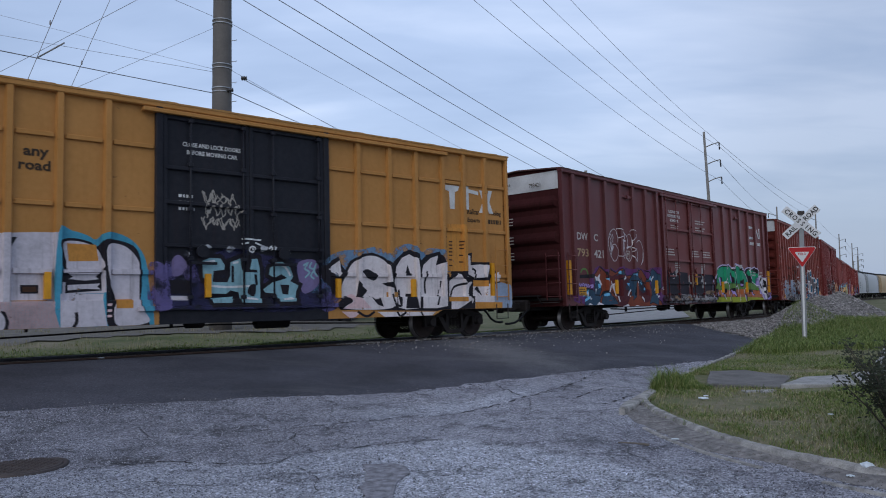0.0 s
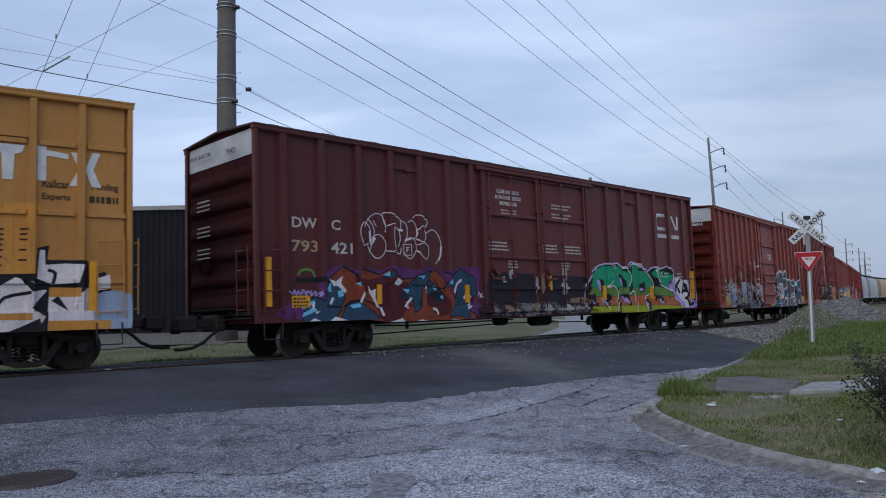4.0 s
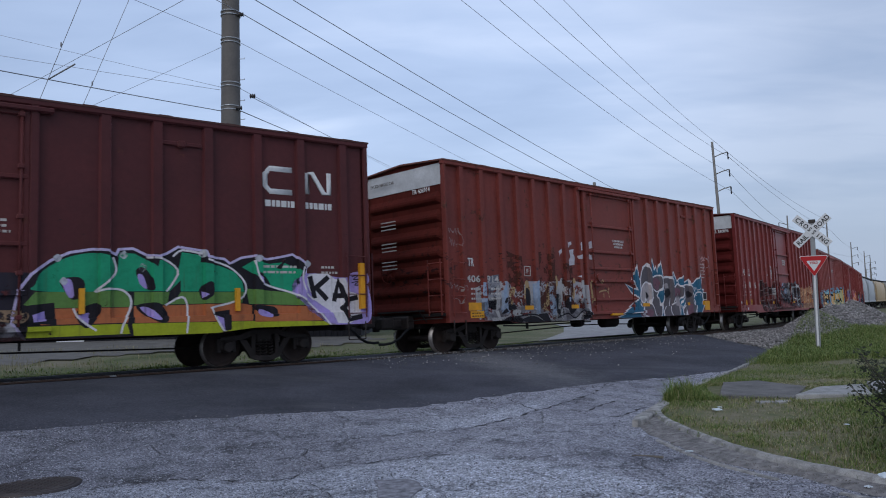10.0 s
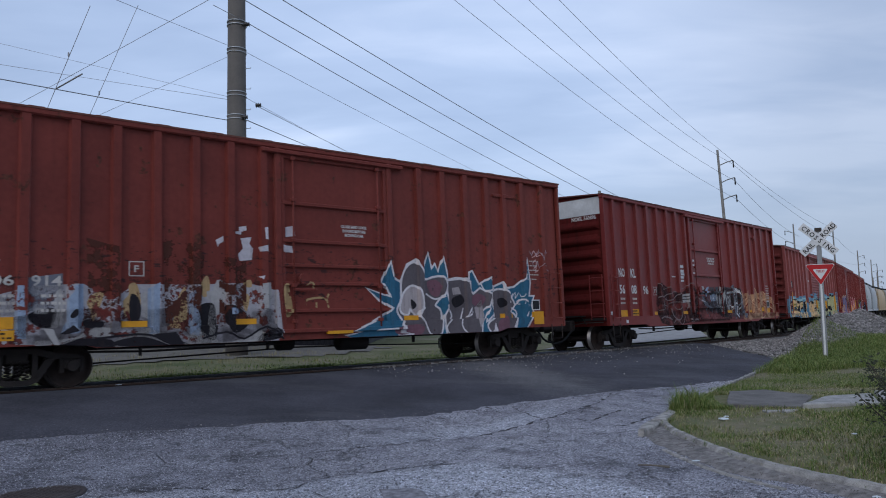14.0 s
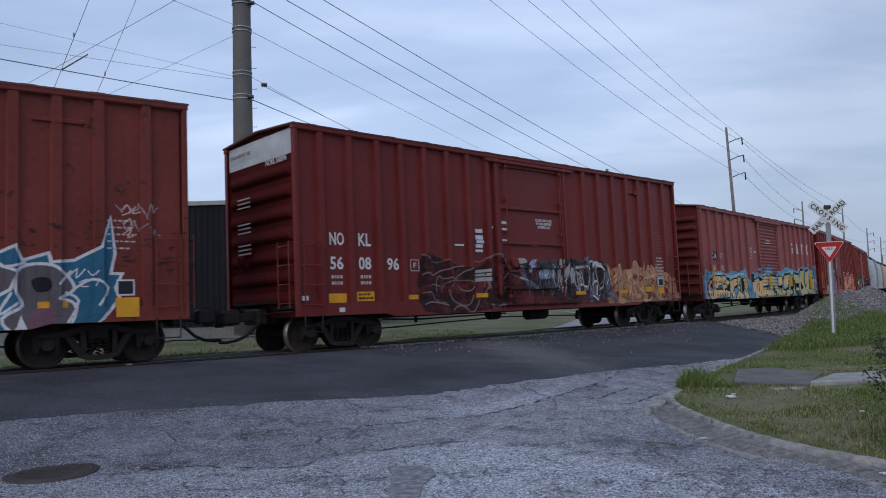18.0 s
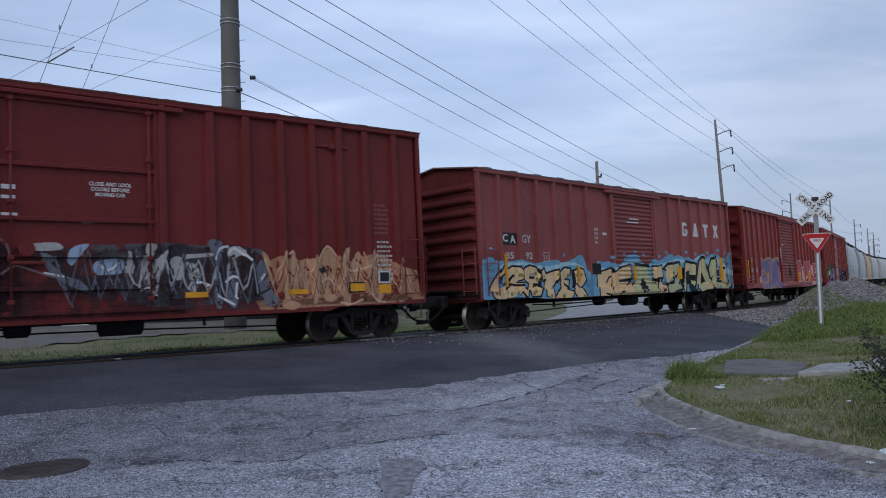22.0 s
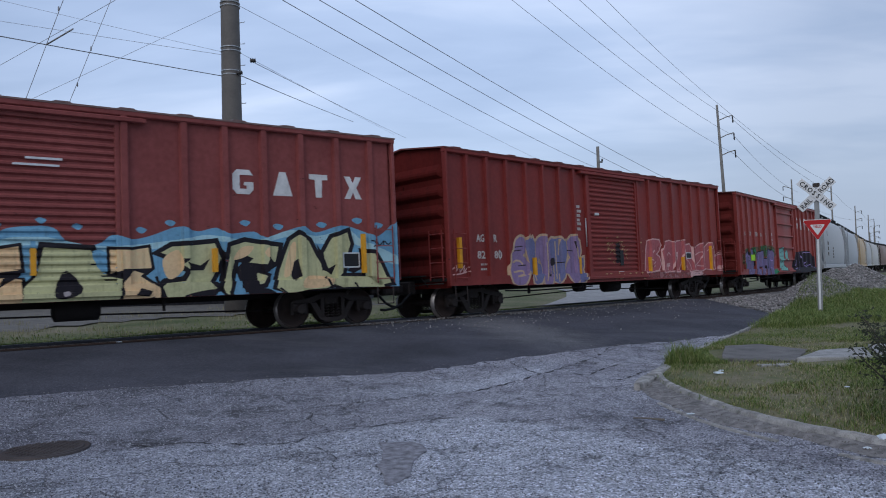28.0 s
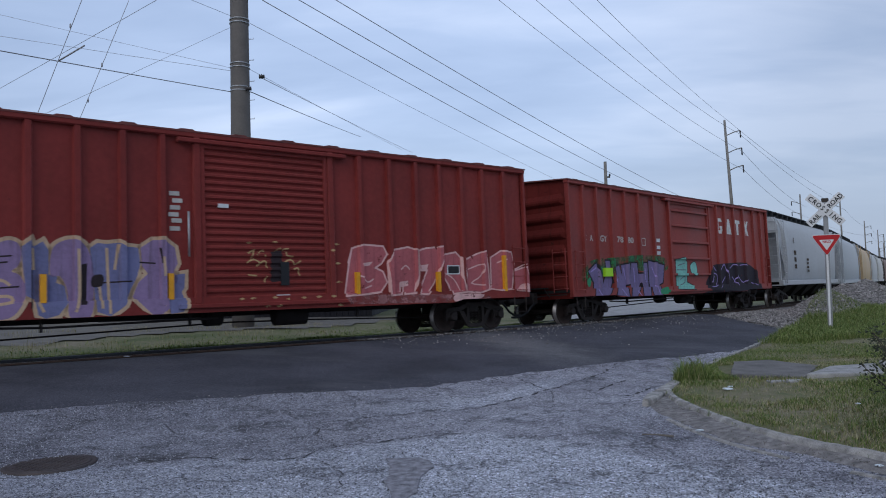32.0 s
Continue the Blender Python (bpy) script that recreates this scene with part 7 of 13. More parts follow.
    stroke(car, 4, "WHITE_LINE", 0.06, [(-5.73, 1.64), (-5.59, 1.75), (-5.47, 1.7), (-5.62, 1.62)])
    stroke(car, 4, "WHITE_LINE", 0.06, [(-5.43, 1.7), (-5.57, 1.77)])
    stroke(car, 4, "WHITE_LINE", 0.06, [(-5.36, 1.05), (-5.27, 1.18), (-5.12, 1.3)])
    stroke(car, 4, "WHITE_LINE", 0.06, [(-4.73, 1.57), (-4.63, 1.5), (-4.68, 1.41)])
    stroke(car, 4, "WHITE_LINE", 0.06, [(-3.6, 1.42), (-3.51, 1.64), (-3.32, 1.77)])
    stroke(car, 4, "WHITE_LINE", 0.06, [(-3.27, 1.27), (-3.12, 1.39), (-2.98, 1.29)])
    stroke(car, 4, "WHITE_LINE", 0.06, [(-3.19, 1), (-3.05, 1.12), (-3.1, 1.02)])
    stroke(car, 4, "WHITE_LINE", 0.06, [(-4.48, 1.03), (-4.35, 0.98), (-4.3, 0.87)])
    stroke(car, 4, "WHITE_LINE", 0.06, [(-7.6, 1.18), (-7.52, 1.33)])
    stroke(car, 3, "INK", 0.035, [(-7.23, 2.03), (-6.86, 1.87), (-6.82, 1.64)])
    stroke(car, 3, "INK", 0.035, [(-6.68, 1.98), (-6.48, 1.96), (-6.14, 1.86)])
    stroke(car, 3, "INK", 0.035, [(-6.03, 1.53), (-5.8, 1.69), (-5.45, 1.7)])
    stroke(car, 3, "INK", 0.035, [(-5.09, 1.62), (-4.47, 1.59), (-3.95, 1.52)])
    stroke(car, 3, "INK", 0.035, [(-3.94, 1.98), (-3.67, 1.86)])
    stroke(car, 3, "INK", 0.035, [(-7.19, 1.12), (-6.78, 1.27), (-6.3, 1.15), (-6.14, 0.87)])
    stroke(car, 3, "INK", 0.035, [(-7.77, 1.13), (-7.29, 1.12)])
    stroke(car, 3, "INK", 0.035, [(-5.34, 1.3), (-5.1, 1.07)])
    stroke(car, 3, "INK", 0.035, [(-4.34, 1.76), (-3.95, 1.28)])
    stroke(car, 1, "MOSS_MID", 0.05, [(-8.45, 1.83), (-8.37, 1.93), (-8.2, 1.96), (-8.07, 1.92), (-8, 1.78)])
    fill(car, 1, "INK", [(-8.52, 1.77), (-7.68, 1.8), (-7.68, 1.68), (-8.52, 1.66)])
    stroke(car, 2, "LILAC_SPRAY", 0.03, [(-8.68, 1.48), (-8.59, 1.42), (-8.55, 1.5), (-8.5, 1.4), (-8.45, 1.48), (-8.41, 1.4)])
    stroke(car, 2, "LILAC_SPRAY", 0.03, [(-8.38, 1.4), (-8.34, 1.5), (-8.29, 1.48), (-8.32, 1.42)])
    stroke(car, 2, "LILAC_SPRAY", 0.03, [(-8.25, 1.48), (-8.25, 1.38), (-8.2, 1.48), (-8.14, 1.42)])
    stroke(car, 2, "LILAC_SPRAY", 0.03, [(-8.11, 1.5), (-8.11, 1.38), (-8.01, 1.48)])
    stroke(car, 2, "LILAC_SPRAY", 0.03, [(-7.98, 1.48), (-8, 1.38), (-7.94, 1.41), (-7.87, 1.47), (-7.9, 1.37), (-7.83, 1.43)])
    stroke(car, 2, "WHITE_LINE", 0.02, [(-6.44, 3.19), (-6.31, 3.05), (-6.27, 2.83), (-6.44, 2.4)])
    stroke(car, 2, "WHITE_LINE", 0.02, [(-6.44, 2.62), (-6.63, 2.57), (-6.74, 2.8), (-6.72, 3), (-6.59, 3.12), (-6.42, 3.02), (-6.38, 2.84)])
    stroke(car, 2, "WHITE_LINE", 0.02, [(-6.55, 3.01), (-6.44, 3.21), (-6.22, 3.35), (-6.02, 3.31), (-5.91, 3.09), (-5.93, 2.91)])
    stroke(car, 2, "WHITE_LINE", 0.02, [(-6.4, 2.6), (-6.31, 2.78), (-6.11, 2.84), (-5.93, 2.69), (-5.93, 2.46), (-6.07, 2.3), (-6.24, 2.27), (-6.4, 2.4), (-6.48, 2.57)])
    stroke(car, 2, "WHITE_LINE", 0.02, [(-5.93, 3.09), (-6, 3.29), (-5.95, 3.39), (-5.68, 3.36), (-5.42, 3.24), (-5.44, 2.96)])
    stroke(car, 2, "WHITE_LINE", 0.02, [(-5.42, 3.24), (-5.23, 3.14), (-5.2, 2.89), (-5.28, 2.72)])
    stroke(car, 2, "WHITE_LINE", 0.02, [(-5.91, 3.05), (-5.68, 3.13), (-5.49, 2.98), (-5.35, 2.98)])
    stroke(car, 2, "WHITE_LINE", 0.02, [(-5.68, 3.04), (-5.7, 2.77), (-5.66, 2.52)])
    stroke(car, 2, "WHITE_LINE", 0.02, [(-5.49, 3.01), (-5.44, 2.76), (-5.52, 2.57)])
    stroke(car, 2, "WHITE_LINE", 0.02, [(-5.18, 3.19), (-5.05, 3.25), (-4.91, 3.14), (-4.89, 2.86), (-5.03, 2.8)])
    stroke(car, 2, "WHITE_LINE", 0.02, [(-5.3, 2.69), (-5.13, 2.8), (-4.96, 2.76), (-4.91, 2.53), (-5.06, 2.31), (-5.21, 2.31), (-5.33, 2.44)])
    stroke(car, 2, "WHITE_LINE", 0.02, [(-5, 3.32), (-4.88, 3.4), (-4.65, 3.35), (-4.5, 3.26), (-4.58, 3.09)])
    stroke(car, 2, "WHITE_LINE", 0.02, [(-4.88, 3.02), (-4.73, 3.13), (-4.61, 3.04), (-4.58, 2.8), (-4.79, 2.72), (-4.91, 2.81)])
    stroke(car, 2, "WHITE_LINE", 0.02, [(-4.58, 2.94), (-4.37, 3.05), (-4.19, 2.99), (-4.04, 2.73), (-4.07, 2.41), (-4.26, 2.17)])
    stroke(car, 2, "WHITE_LINE", 0.02, [(-4.91, 2.53), (-4.82, 2.39), (-4.69, 2.3), (-4.54, 2.3), (-4.48, 2.59), (-4.66, 2.7), (-4.89, 2.64)])
    stroke(car, 2, "WHITE_LINE", 0.02, [(-5.91, 2.46), (-5.75, 2.43), (-5.66, 2.47), (-5.47, 2.39), (-5.42, 2.55)])
    stroke(car, 2, "WHITE_LINE", 0.02, [(-6.29, 3.18), (-6.2, 3.03)])
    stroke(car, 2, "WHITE_LINE", 0.05, [(-5.49, 3), (-5.35, 2.98)])
    stroke(car, 2, "WHITE_LINE", 0.05, [(-6.38, 2.58), (-6.24, 2.76)])
    stroke(car, 2, "WHITE_LINE", 0.05, [(-5.28, 2.74), (-5.08, 2.8)])
    stroke(car, 2, "WHITE_LINE", 0.05, [(-4.04, 2.63), (-4.07, 2.41), (-4.15, 2.27)])
    stroke(car, 2, "WHITE_LINE", 0.05, [(-6.4, 2.64), (-6.4, 2.91)])

    car = maroon
    fill(car, 0, "WHITE_WORN", [(-2.2, 1.1), (2.5, 1.15), (2.5, 0.78), (-2.2, 0.78)])
    fill(car, 0, "NIGHT_SPRAY", [(-2.25, 2.03), (-0.24, 1.96), (-0.16, 1.06), (-2.42, 1.08), (-2.44, 1.61)])
    fill(car, 0, "NIGHT_SPRAY", [(0.15, 1.94), (2.5, 1.91), (2.47, 1.02), (-0.02, 1.05), (0.01, 1.6)])
    fill(car, 1, "SOOT_HAZE", [(-2.47, 1.12), (-0.02, 1.05), (2.47, 1.08), (2.46, 0.52), (-2.47, 0.62)], soft=True)
    fill(car, 1, "GRIME_WHITE", [(-0.94, 1.06), (-0.7, 1.1), (-0.53, 0.98), (-0.59, 0.87), (-0.96, 0.89)], soft=True)
    fill(car, 1, "GRIME_WHITE", [(-1, 0.8), (-0.39, 0.8), (-0.46, 0.67), (-0.98, 0.68)], soft=True)
    fill(car, 1, "GRIME_WHITE", [(-0.15, 1.89), (-0.04, 1.89), (-0.06, 1.6), (-0.18, 1.37), (-0.2, 1.54)])
    fill(car, 1, "GRIME_WHITE", [(0.14, 1.05), (0.33, 1.08), (0.45, 0.9), (0.3, 0.84), (0.11, 0.91)], soft=True)
    fill(car, 1, "GRIME_WHITE", [(0.62, 0.95), (1.12, 0.95), (1.16, 0.85), (0.66, 0.83)])
    fill(car, 1, "GRIME_WHITE", [(1.08, 1.69), (1.36, 1.71), (1.36, 1.41), (1.18, 1.35), (1.1, 1.5)], soft=True)
    fill(car, 1, "GRIME_WHITE", [(1.14, 1.06), (1.43, 1.01), (1.45, 0.84), (1.14, 0.86)], soft=True)
    fill(car, 1, "GRIME_WHITE", [(1.58, 0.96), (1.98, 0.97), (2.01, 0.82), (1.61, 0.84)], soft=True)
    fill(car, 1, "GRIME_WHITE", [(-1.38, 2.02), (-1.16, 2.09), (-1.23, 1.85), (-1.35, 1.82)], soft=True)
    fill(car, 1, "GRIME_WHITE", [(1.15, 2.13), (1.35, 2.17), (1.37, 1.81), (1.18, 1.76)], soft=True)
    fill(car, 2, "GRIME_TAN", [(0.01, 1.83), (0.18, 1.99), (0.22, 1.71), (0.17, 1.51), (0.05, 1.37)], soft=True)
    fill(car, 2, "GRIME_TAN", [(1.54, 1.23), (2.41, 1.24), (2.4, 1.02), (1.85, 1.1), (1.56, 1.11)], soft=True)
    fill(car, 2, "GRIME_TAN", [(-1.68, 1.03), (-1.44, 1.05), (-1.36, 0.9), (-1.59, 0.89)], soft=True)
    fill(car, 2, "GRIME_TAN", [(-0.48, 1.02), (-0.25, 1.04), (-0.26, 0.86), (-0.44, 0.87)], soft=True)
    fill(car, 2, "MAROON_INK", [(-1.27, 1.55), (-0.93, 1.47), (-0.97, 1.33), (-1.25, 1.31)], soft=True)
    stroke(car, 2, "WHITE_LINE", 0.025, [(-2.7, 1.41), (-2.65, 1.43), (-2.68, 1.35), (-2.65, 1.33)])
    stroke(car, 2, "WHITE_LINE", 0.025, [(-2.61, 1.41), (-2.59, 1.29)])
    stroke(car, 2, "WHITE_LINE", 0.025, [(-2.5, 1.41), (-2.57, 1.35), (-2.48, 1.29)])
    stroke(car, 2, "WHITE_LINE", 0.025, [(-1.66, 1.84), (-1.56, 1.87)])
    stroke(car, 2, "WHITE_LINE", 0.025, [(-1.64, 1.78), (-1.54, 1.8)])
    stroke(car, 2, "WHITE_LINE", 0.025, [(-1.64, 1.72), (-1.5, 1.74)])

    car = oxide
    fill(car, 0, "WHITE_WORN", [(-6.74, 1.7), (-6.22, 1.85), (-5.4, 1.9), (-4.9, 1.6), (-4.48, 1.9), (-3.4, 1.9), (-2.15, 1.95), (-1.5, 1.8), (-1.4, 0.8), (-2.9, 0.7), (-4.9, 0.72), (-6.7, 0.85)])
    fill(car, 0, "WHITE_WORN", [(-6.2, 0.98), (-4.5, 1.0), (-1.5, 0.98), (-1.5, 0.68), (-4.9, 0.66), (-6.2, 0.74)])
    fill(car, 1, "INK_WORN", [(-6.6, 1.3), (-5.5, 1.45), (-4.4, 1.4), (-3.0, 1.5), (-1.6, 1.4), (-1.5, 0.8), (-3.0, 0.7), (-5.0, 0.7), (-6.6, 0.85)])
    fill(car, 2, "RUST_WORN", [(-5.36, 2.75), (-4.8, 2.6), (-4.7, 1.2), (-5.3, 1.2)])
    fill(car, 2, "RUST_WORN", [(-3.95, 2.8), (-3.1, 2.7), (-3.2, 1.1), (-3.9, 1.0)])
    fill(car, 2, "RUST_WORN", [(-2.8, 2.5), (-2.2, 2.4), (-2.2, 1.2), (-2.8, 1.2)])
    fill(car, 0, "SLATE_HAZE", [(-6.74, 1.98), (-6.53, 1.98), (-6.5, 1.32), (-6.73, 1.33)])
    fill(car, 0, "SLATE_SPRAY", [(-6.32, 1.99), (-5.75, 2.08), (-5.74, 1.71), (-5.77, 1.45), (-6.3, 1.4)])
    fill(car, 1, "SKY_SPRAY", [(-6.48, 1.85), (-6.38, 1.85), (-6.37, 1.47), (-6.49, 1.52)])
    fill(car, 1, "SKY_SPRAY", [(-6.51, 1.42), (-6.35, 1.42), (-6.34, 0.93), (-6.51, 0.94)])
    fill(car, 1, "INK", [(-6.31, 1.32), (-6.12, 1.43), (-5.85, 1.43), (-5.93, 1.13), (-6.15, 1.14)], soft=True)
    fill(car, 1, "GRIME_WHITE", [(-6.19, 1.46), (-5.99, 1.45), (-5.99, 1.35), (-6.21, 1.36)])
    fill(car, 1, "GRIME_WHITE", [(-5.87, 1.71), (-5.76, 1.76), (-5.75, 1.21), (-5.93, 1.11), (-5.88, 1.41)], soft=True)
    fill(car, 1, "SKY_SPRAY", [(-5.68, 1.61), (-5.57, 1.76), (-5.57, 1.86), (-5.4, 1.9), (-5.39, 1.3), (-5.47, 1), (-5.8, 0.99), (-5.68, 1.21)])
    fill(car, 2, "INK", [(-5.64, 1.31), (-5.55, 1.43), (-5.47, 1.39), (-5.57, 1.27)], soft=True)
    fill(car, 2, "INK", [(-5.8, 0.99), (-5.58, 1.15), (-5.47, 1.04), (-5.66, 0.99)])
    fill(car, 1, "GRIME_WHITE", [(-6.2, 0.89), (-5.84, 0.89), (-5.37, 0.94), (-4.93, 0.9), (-4.93, 1.09), (-5.2, 1.1), (-5.37, 1.02), (-5.75, 0.81), (-6.2, 0.79)])
    fill(car, 1, "GRIME_WHITE", [(-6.07, 1.1), (-5.91, 1.09), (-5.8, 0.69), (-5.89, 0.7)])
    fill(car, 1, "INK", [(-5.8, 0.79), (-5.56, 0.9), (-4.93, 0.86), (-4.93, 0.67), (-5.74, 0.71)], soft=True)
    fill(car, 1, "CREAM_WORN", [(-5.34, 1.56), (-5.21, 1.72), (-5.05, 1.72), (-5.1, 1.51), (-5.23, 1.2), (-5.28, 1.41)], soft=True)
    fill(car, 1, "INK", [(-5.37, 1.24), (-5.06, 1.22), (-5.08, 1.09), (-5.35, 1.1)], soft=True)
    fill(car, 1, "CREAM_WORN", [(-4.7, 1.56), (-4.6, 1.7), (-4.6, 1.87), (-4.5, 1.93), (-4.42, 1.83), (-4.37, 1.5), (-4.49, 1.29), (-4.66, 1.29)], soft=True)
    fill(car, 2, "INK", [(-4.56, 1.7), (-4.41, 1.63), (-4.37, 1.34), (-4.47, 1.13), (-4.58, 1.29)], soft=True)
    fill(car, 1, "GRIME_WHITE", [(-4.37, 1.72), (-4.26, 1.77), (-4.24, 1.23), (-4.35, 1.29)])
    fill(car, 1, "SKY_SPRAY", [(-4.24, 1.81), (-4.03, 1.94), (-4.05, 0.96), (-4.24, 0.91)])
    fill(car, 1, "GRIME_WHITE", [(-4.88, 0.84), (-4.26, 1.07), (-3.49, 0.7), (-3.49, 0.65), (-4.88, 0.69)])
    fill(car, 2, "INK", [(-4.24, 0.94), (-3.72, 0.97), (-3.55, 0.72), (-3.83, 0.71)])
    fill(car, 2, "INK", [(-4.92, 0.8), (-4.37, 0.9), (-3.83, 0.69), (-4.47, 0.69)], soft=True)
    fill(car, 1, "CREAM_WORN", [(-3.69, 1.55), (-3.55, 1.83), (-3.49, 1.78), (-3.49, 1.11), (-3.83, 1.06), (-3.74, 1.22)], soft=True)
    fill(car, 1, "SKY_SPRAY", [(-3.42, 1.72), (-3.26, 1.88), (-3.31, 1.5), (-3.21, 1.16), (-3.26, 0.88), (-3.45, 0.92)])
    fill(car, 1, "GRIME_WHITE", [(-3.49, 0.87), (-3.26, 1.04), (-2.91, 0.69), (-2.91, 0.63), (-3.49, 0.67)])
    fill(car, 1, "CREAM_WORN", [(-3.19, 1.89), (-3.07, 2.09), (-3, 1.95), (-3.02, 1.72), (-3.14, 1.66)], soft=True)
    fill(car, 1, "INK", [(-3.26, 1.44), (-2.9, 1.49), (-2.91, 0.81), (-3.21, 0.93)], soft=True)
    fill(car, 1, "GRIME_WHITE", [(-3.07, 1.77), (-2.9, 1.79), (-2.9, 1.61), (-3.05, 1.59)])
    fill(car, 1, "GRIME_WHITE", [(-2.9, 1.9), (-2.66, 1.93), (-2.66, 1.61), (-2.86, 1.26), (-2.91, 0.81), (-2.54, 0.74), (-1.91, 0.95), (-1.98, 0.66), (-3, 0.65)], soft=True)
    fill(car, 1, "SKY_SPRAY", [(-2.56, 1.43), (-2.39, 1.43), (-2.37, 1.3), (-2.56, 1.3)])
    fill(car, 1, "GRIME_WHITE", [(-1.87, 1.94), (-1.63, 1.97), (-1.61, 1.73), (-1.67, 1.42), (-1.83, 1.37)])
    fill(car, 1, "CREAM_WORN", [(-2.26, 1.96), (-2.1, 2.02), (-2.08, 1.87), (-2.23, 1.87)], soft=True)
    fill(car, 1, "CREAM_WORN", [(-2.29, 1.72), (-2.13, 1.67), (-2.19, 1.37), (-2.26, 1.43)], soft=True)
    fill(car, 1, "CREAM_WORN", [(-1.36, 1.85), (-1.22, 1.91), (-1.12, 1.36), (-1.29, 1.24)], soft=True)
    stroke(car, 1, "CREAM_WORN", 0.04, [(-0.81, 1.48), (-0.74, 1.6), (-0.3, 1.63), (-0.2, 1.41)])
    stroke(car, 1, "CREAM_WORN", 0.04, [(-0.52, 1.54), (-0.52, 1.41)])
    stroke(car, 1, "CREAM_WORN", 0.04, [(-0.25, 1.6), (-0.19, 1.73)])
    stroke(car, 1, "CREAM_WORN", 0.04, [(-1.28, 1.6), (-1.16, 1.42), (-1.29, 1.3)])
    stroke(car, 1, "CREAM_WORN", 0.04, [(-0.8, 1.92), (-0.66, 1.98), (-0.57, 1.83)])
    fill(car, 1, "INK", [(-2.66, 1.49), (-2.29, 1.39), (-2.16, 1.13), (-2.48, 0.91), (-2.66, 1.14)], soft=True)
    fill(car, 1, "INK", [(-1.88, 0.89), (-1.51, 1), (-1.46, 0.78), (-1.98, 0.73)], soft=True)
    stroke(car, 2, "INK", 0.035, [(-3.2, 0.82), (-2.67, 0.94), (-2.3, 0.79), (-1.78, 1.03), (-1.38, 0.75)])
    stroke(car, 2, "INK", 0.035, [(-3.94, 0.95), (-3.49, 0.67)])
    stroke(car, 2, "INK", 0.035, [(-5.18, 0.89), (-4.47, 0.95), (-4.05, 0.89)])
    fill(car, 2, "PALE_SPRAY", [(-2.36, 3.13), (-2.19, 3.16), (-2.18, 3.07), (-2.3, 3.03), (-2.31, 2.97), (-2.45, 2.98), (-2.42, 3.03), (-2.35, 3.04)])
    fill(car, 2, "PALE_SPRAY", [(-2.32, 2.89), (-2.07, 2.93), (-2.12, 2.78), (-2.04, 2.69), (-2.07, 2.44), (-2.35, 2.41), (-2.38, 2.55), (-2.27, 2.68)])
    fill(car, 2, "PALE_SPRAY", [(-1.8, 3.14), (-1.69, 3.17), (-1.67, 2.9), (-1.78, 2.89)])
    fill(car, 2, "PALE_SPRAY", [(-1.91, 2.72), (-1.73, 2.77), (-1.67, 2.64), (-1.89, 2.62)])
    fill(car, 2, "PALE_SPRAY", [(-2.87, 2.83), (-2.7, 2.92), (-2.7, 2.8), (-2.8, 2.75), (-2.82, 2.68)])
    fill(car, 2, "PALE_SPRAY", [(-1.92, 2.09), (-1.81, 2.11), (-1.84, 2.02)])
    fill(car, 2, "PALE_SPRAY", [(-1.27, 3.19), (-1.06, 3.23), (-1.03, 3.01), (-1.27, 2.97)])
    fill(car, 2, "PALE_SPRAY", [(-1.35, 2.79), (-1.12, 2.78), (-1.07, 2.63), (-1.35, 2.64)])
    fill(car, 1, "PETROL_SPRAY", [(0.9, 1.84), (1.53, 1.63), (1.43, 1.87), (1.3, 2.01), (1.52, 2.45), (1.58, 2.15), (1.88, 1.99), (2.11, 2.44), (2.37, 2.56), (2.57, 2.17), (2.66, 2.45), (2.78, 2.72), (2.87, 2.34), (2.99, 2.46), (3.1, 2.26), (3.23, 2.62), (3.35, 2.06), (3.71, 2.13), (4.11, 2.1), (4.12, 2.28), (4.28, 2.32), (4.51, 1.96), (4.9, 2.15), (5.01, 1.9), (5.41, 2.03), (5.45, 1.87), (5.85, 1.91), (6.33, 2.17), (6.46, 2.69), (6.51, 2.07), (6.43, 1.67), (6.62, 1.66), (6.51, 1.43), (6.59, 1.24), (6.23, 0.8), (5.65, 0.63), (5.1, 0.61), (4.68, 0.69), (4.26, 0.58), (3.09, 0.57), (2.79, 0.63), (2.44, 0.62), (1.66, 0.62), (0.91, 0.67), (0.36, 0.64), (0.24, 0.75), (0.68, 0.84), (0.46, 0.87), (1, 1.04), (1.51, 1.3), (1.6, 1.39), (1.22, 1.6)], edge=("WHITE_LINE", 0.055))
    fill(car, 2, "CHARCOAL", [(1.92, 2.02), (2.07, 2.35), (2.33, 2.5), (2.54, 2.31), (2.64, 2.08), (2.94, 2.14), (3.21, 2.15), (3.31, 1.96), (3.22, 1.74), (2.94, 1.45), (3.12, 1.28), (3.06, 0.74), (2.72, 0.64), (2.27, 0.68), (1.75, 0.75), (1.93, 1.05), (1.77, 1.32), (1.9, 1.6)], edge=("WHITE_LINE", 0.055), soft=True)
    fill(car, 2, "CHARCOAL", [(3.35, 2.06), (3.85, 2.11), (4.1, 2.04), (4.14, 1.86), (4.29, 1.71), (4.55, 1.87), (4.92, 1.72), (4.81, 1.44), (4.51, 1.26), (4.47, 0.6), (3.28, 0.59), (3.23, 1.16), (3.44, 1.45), (3.34, 1.74)], edge=("WHITE_LINE", 0.055))
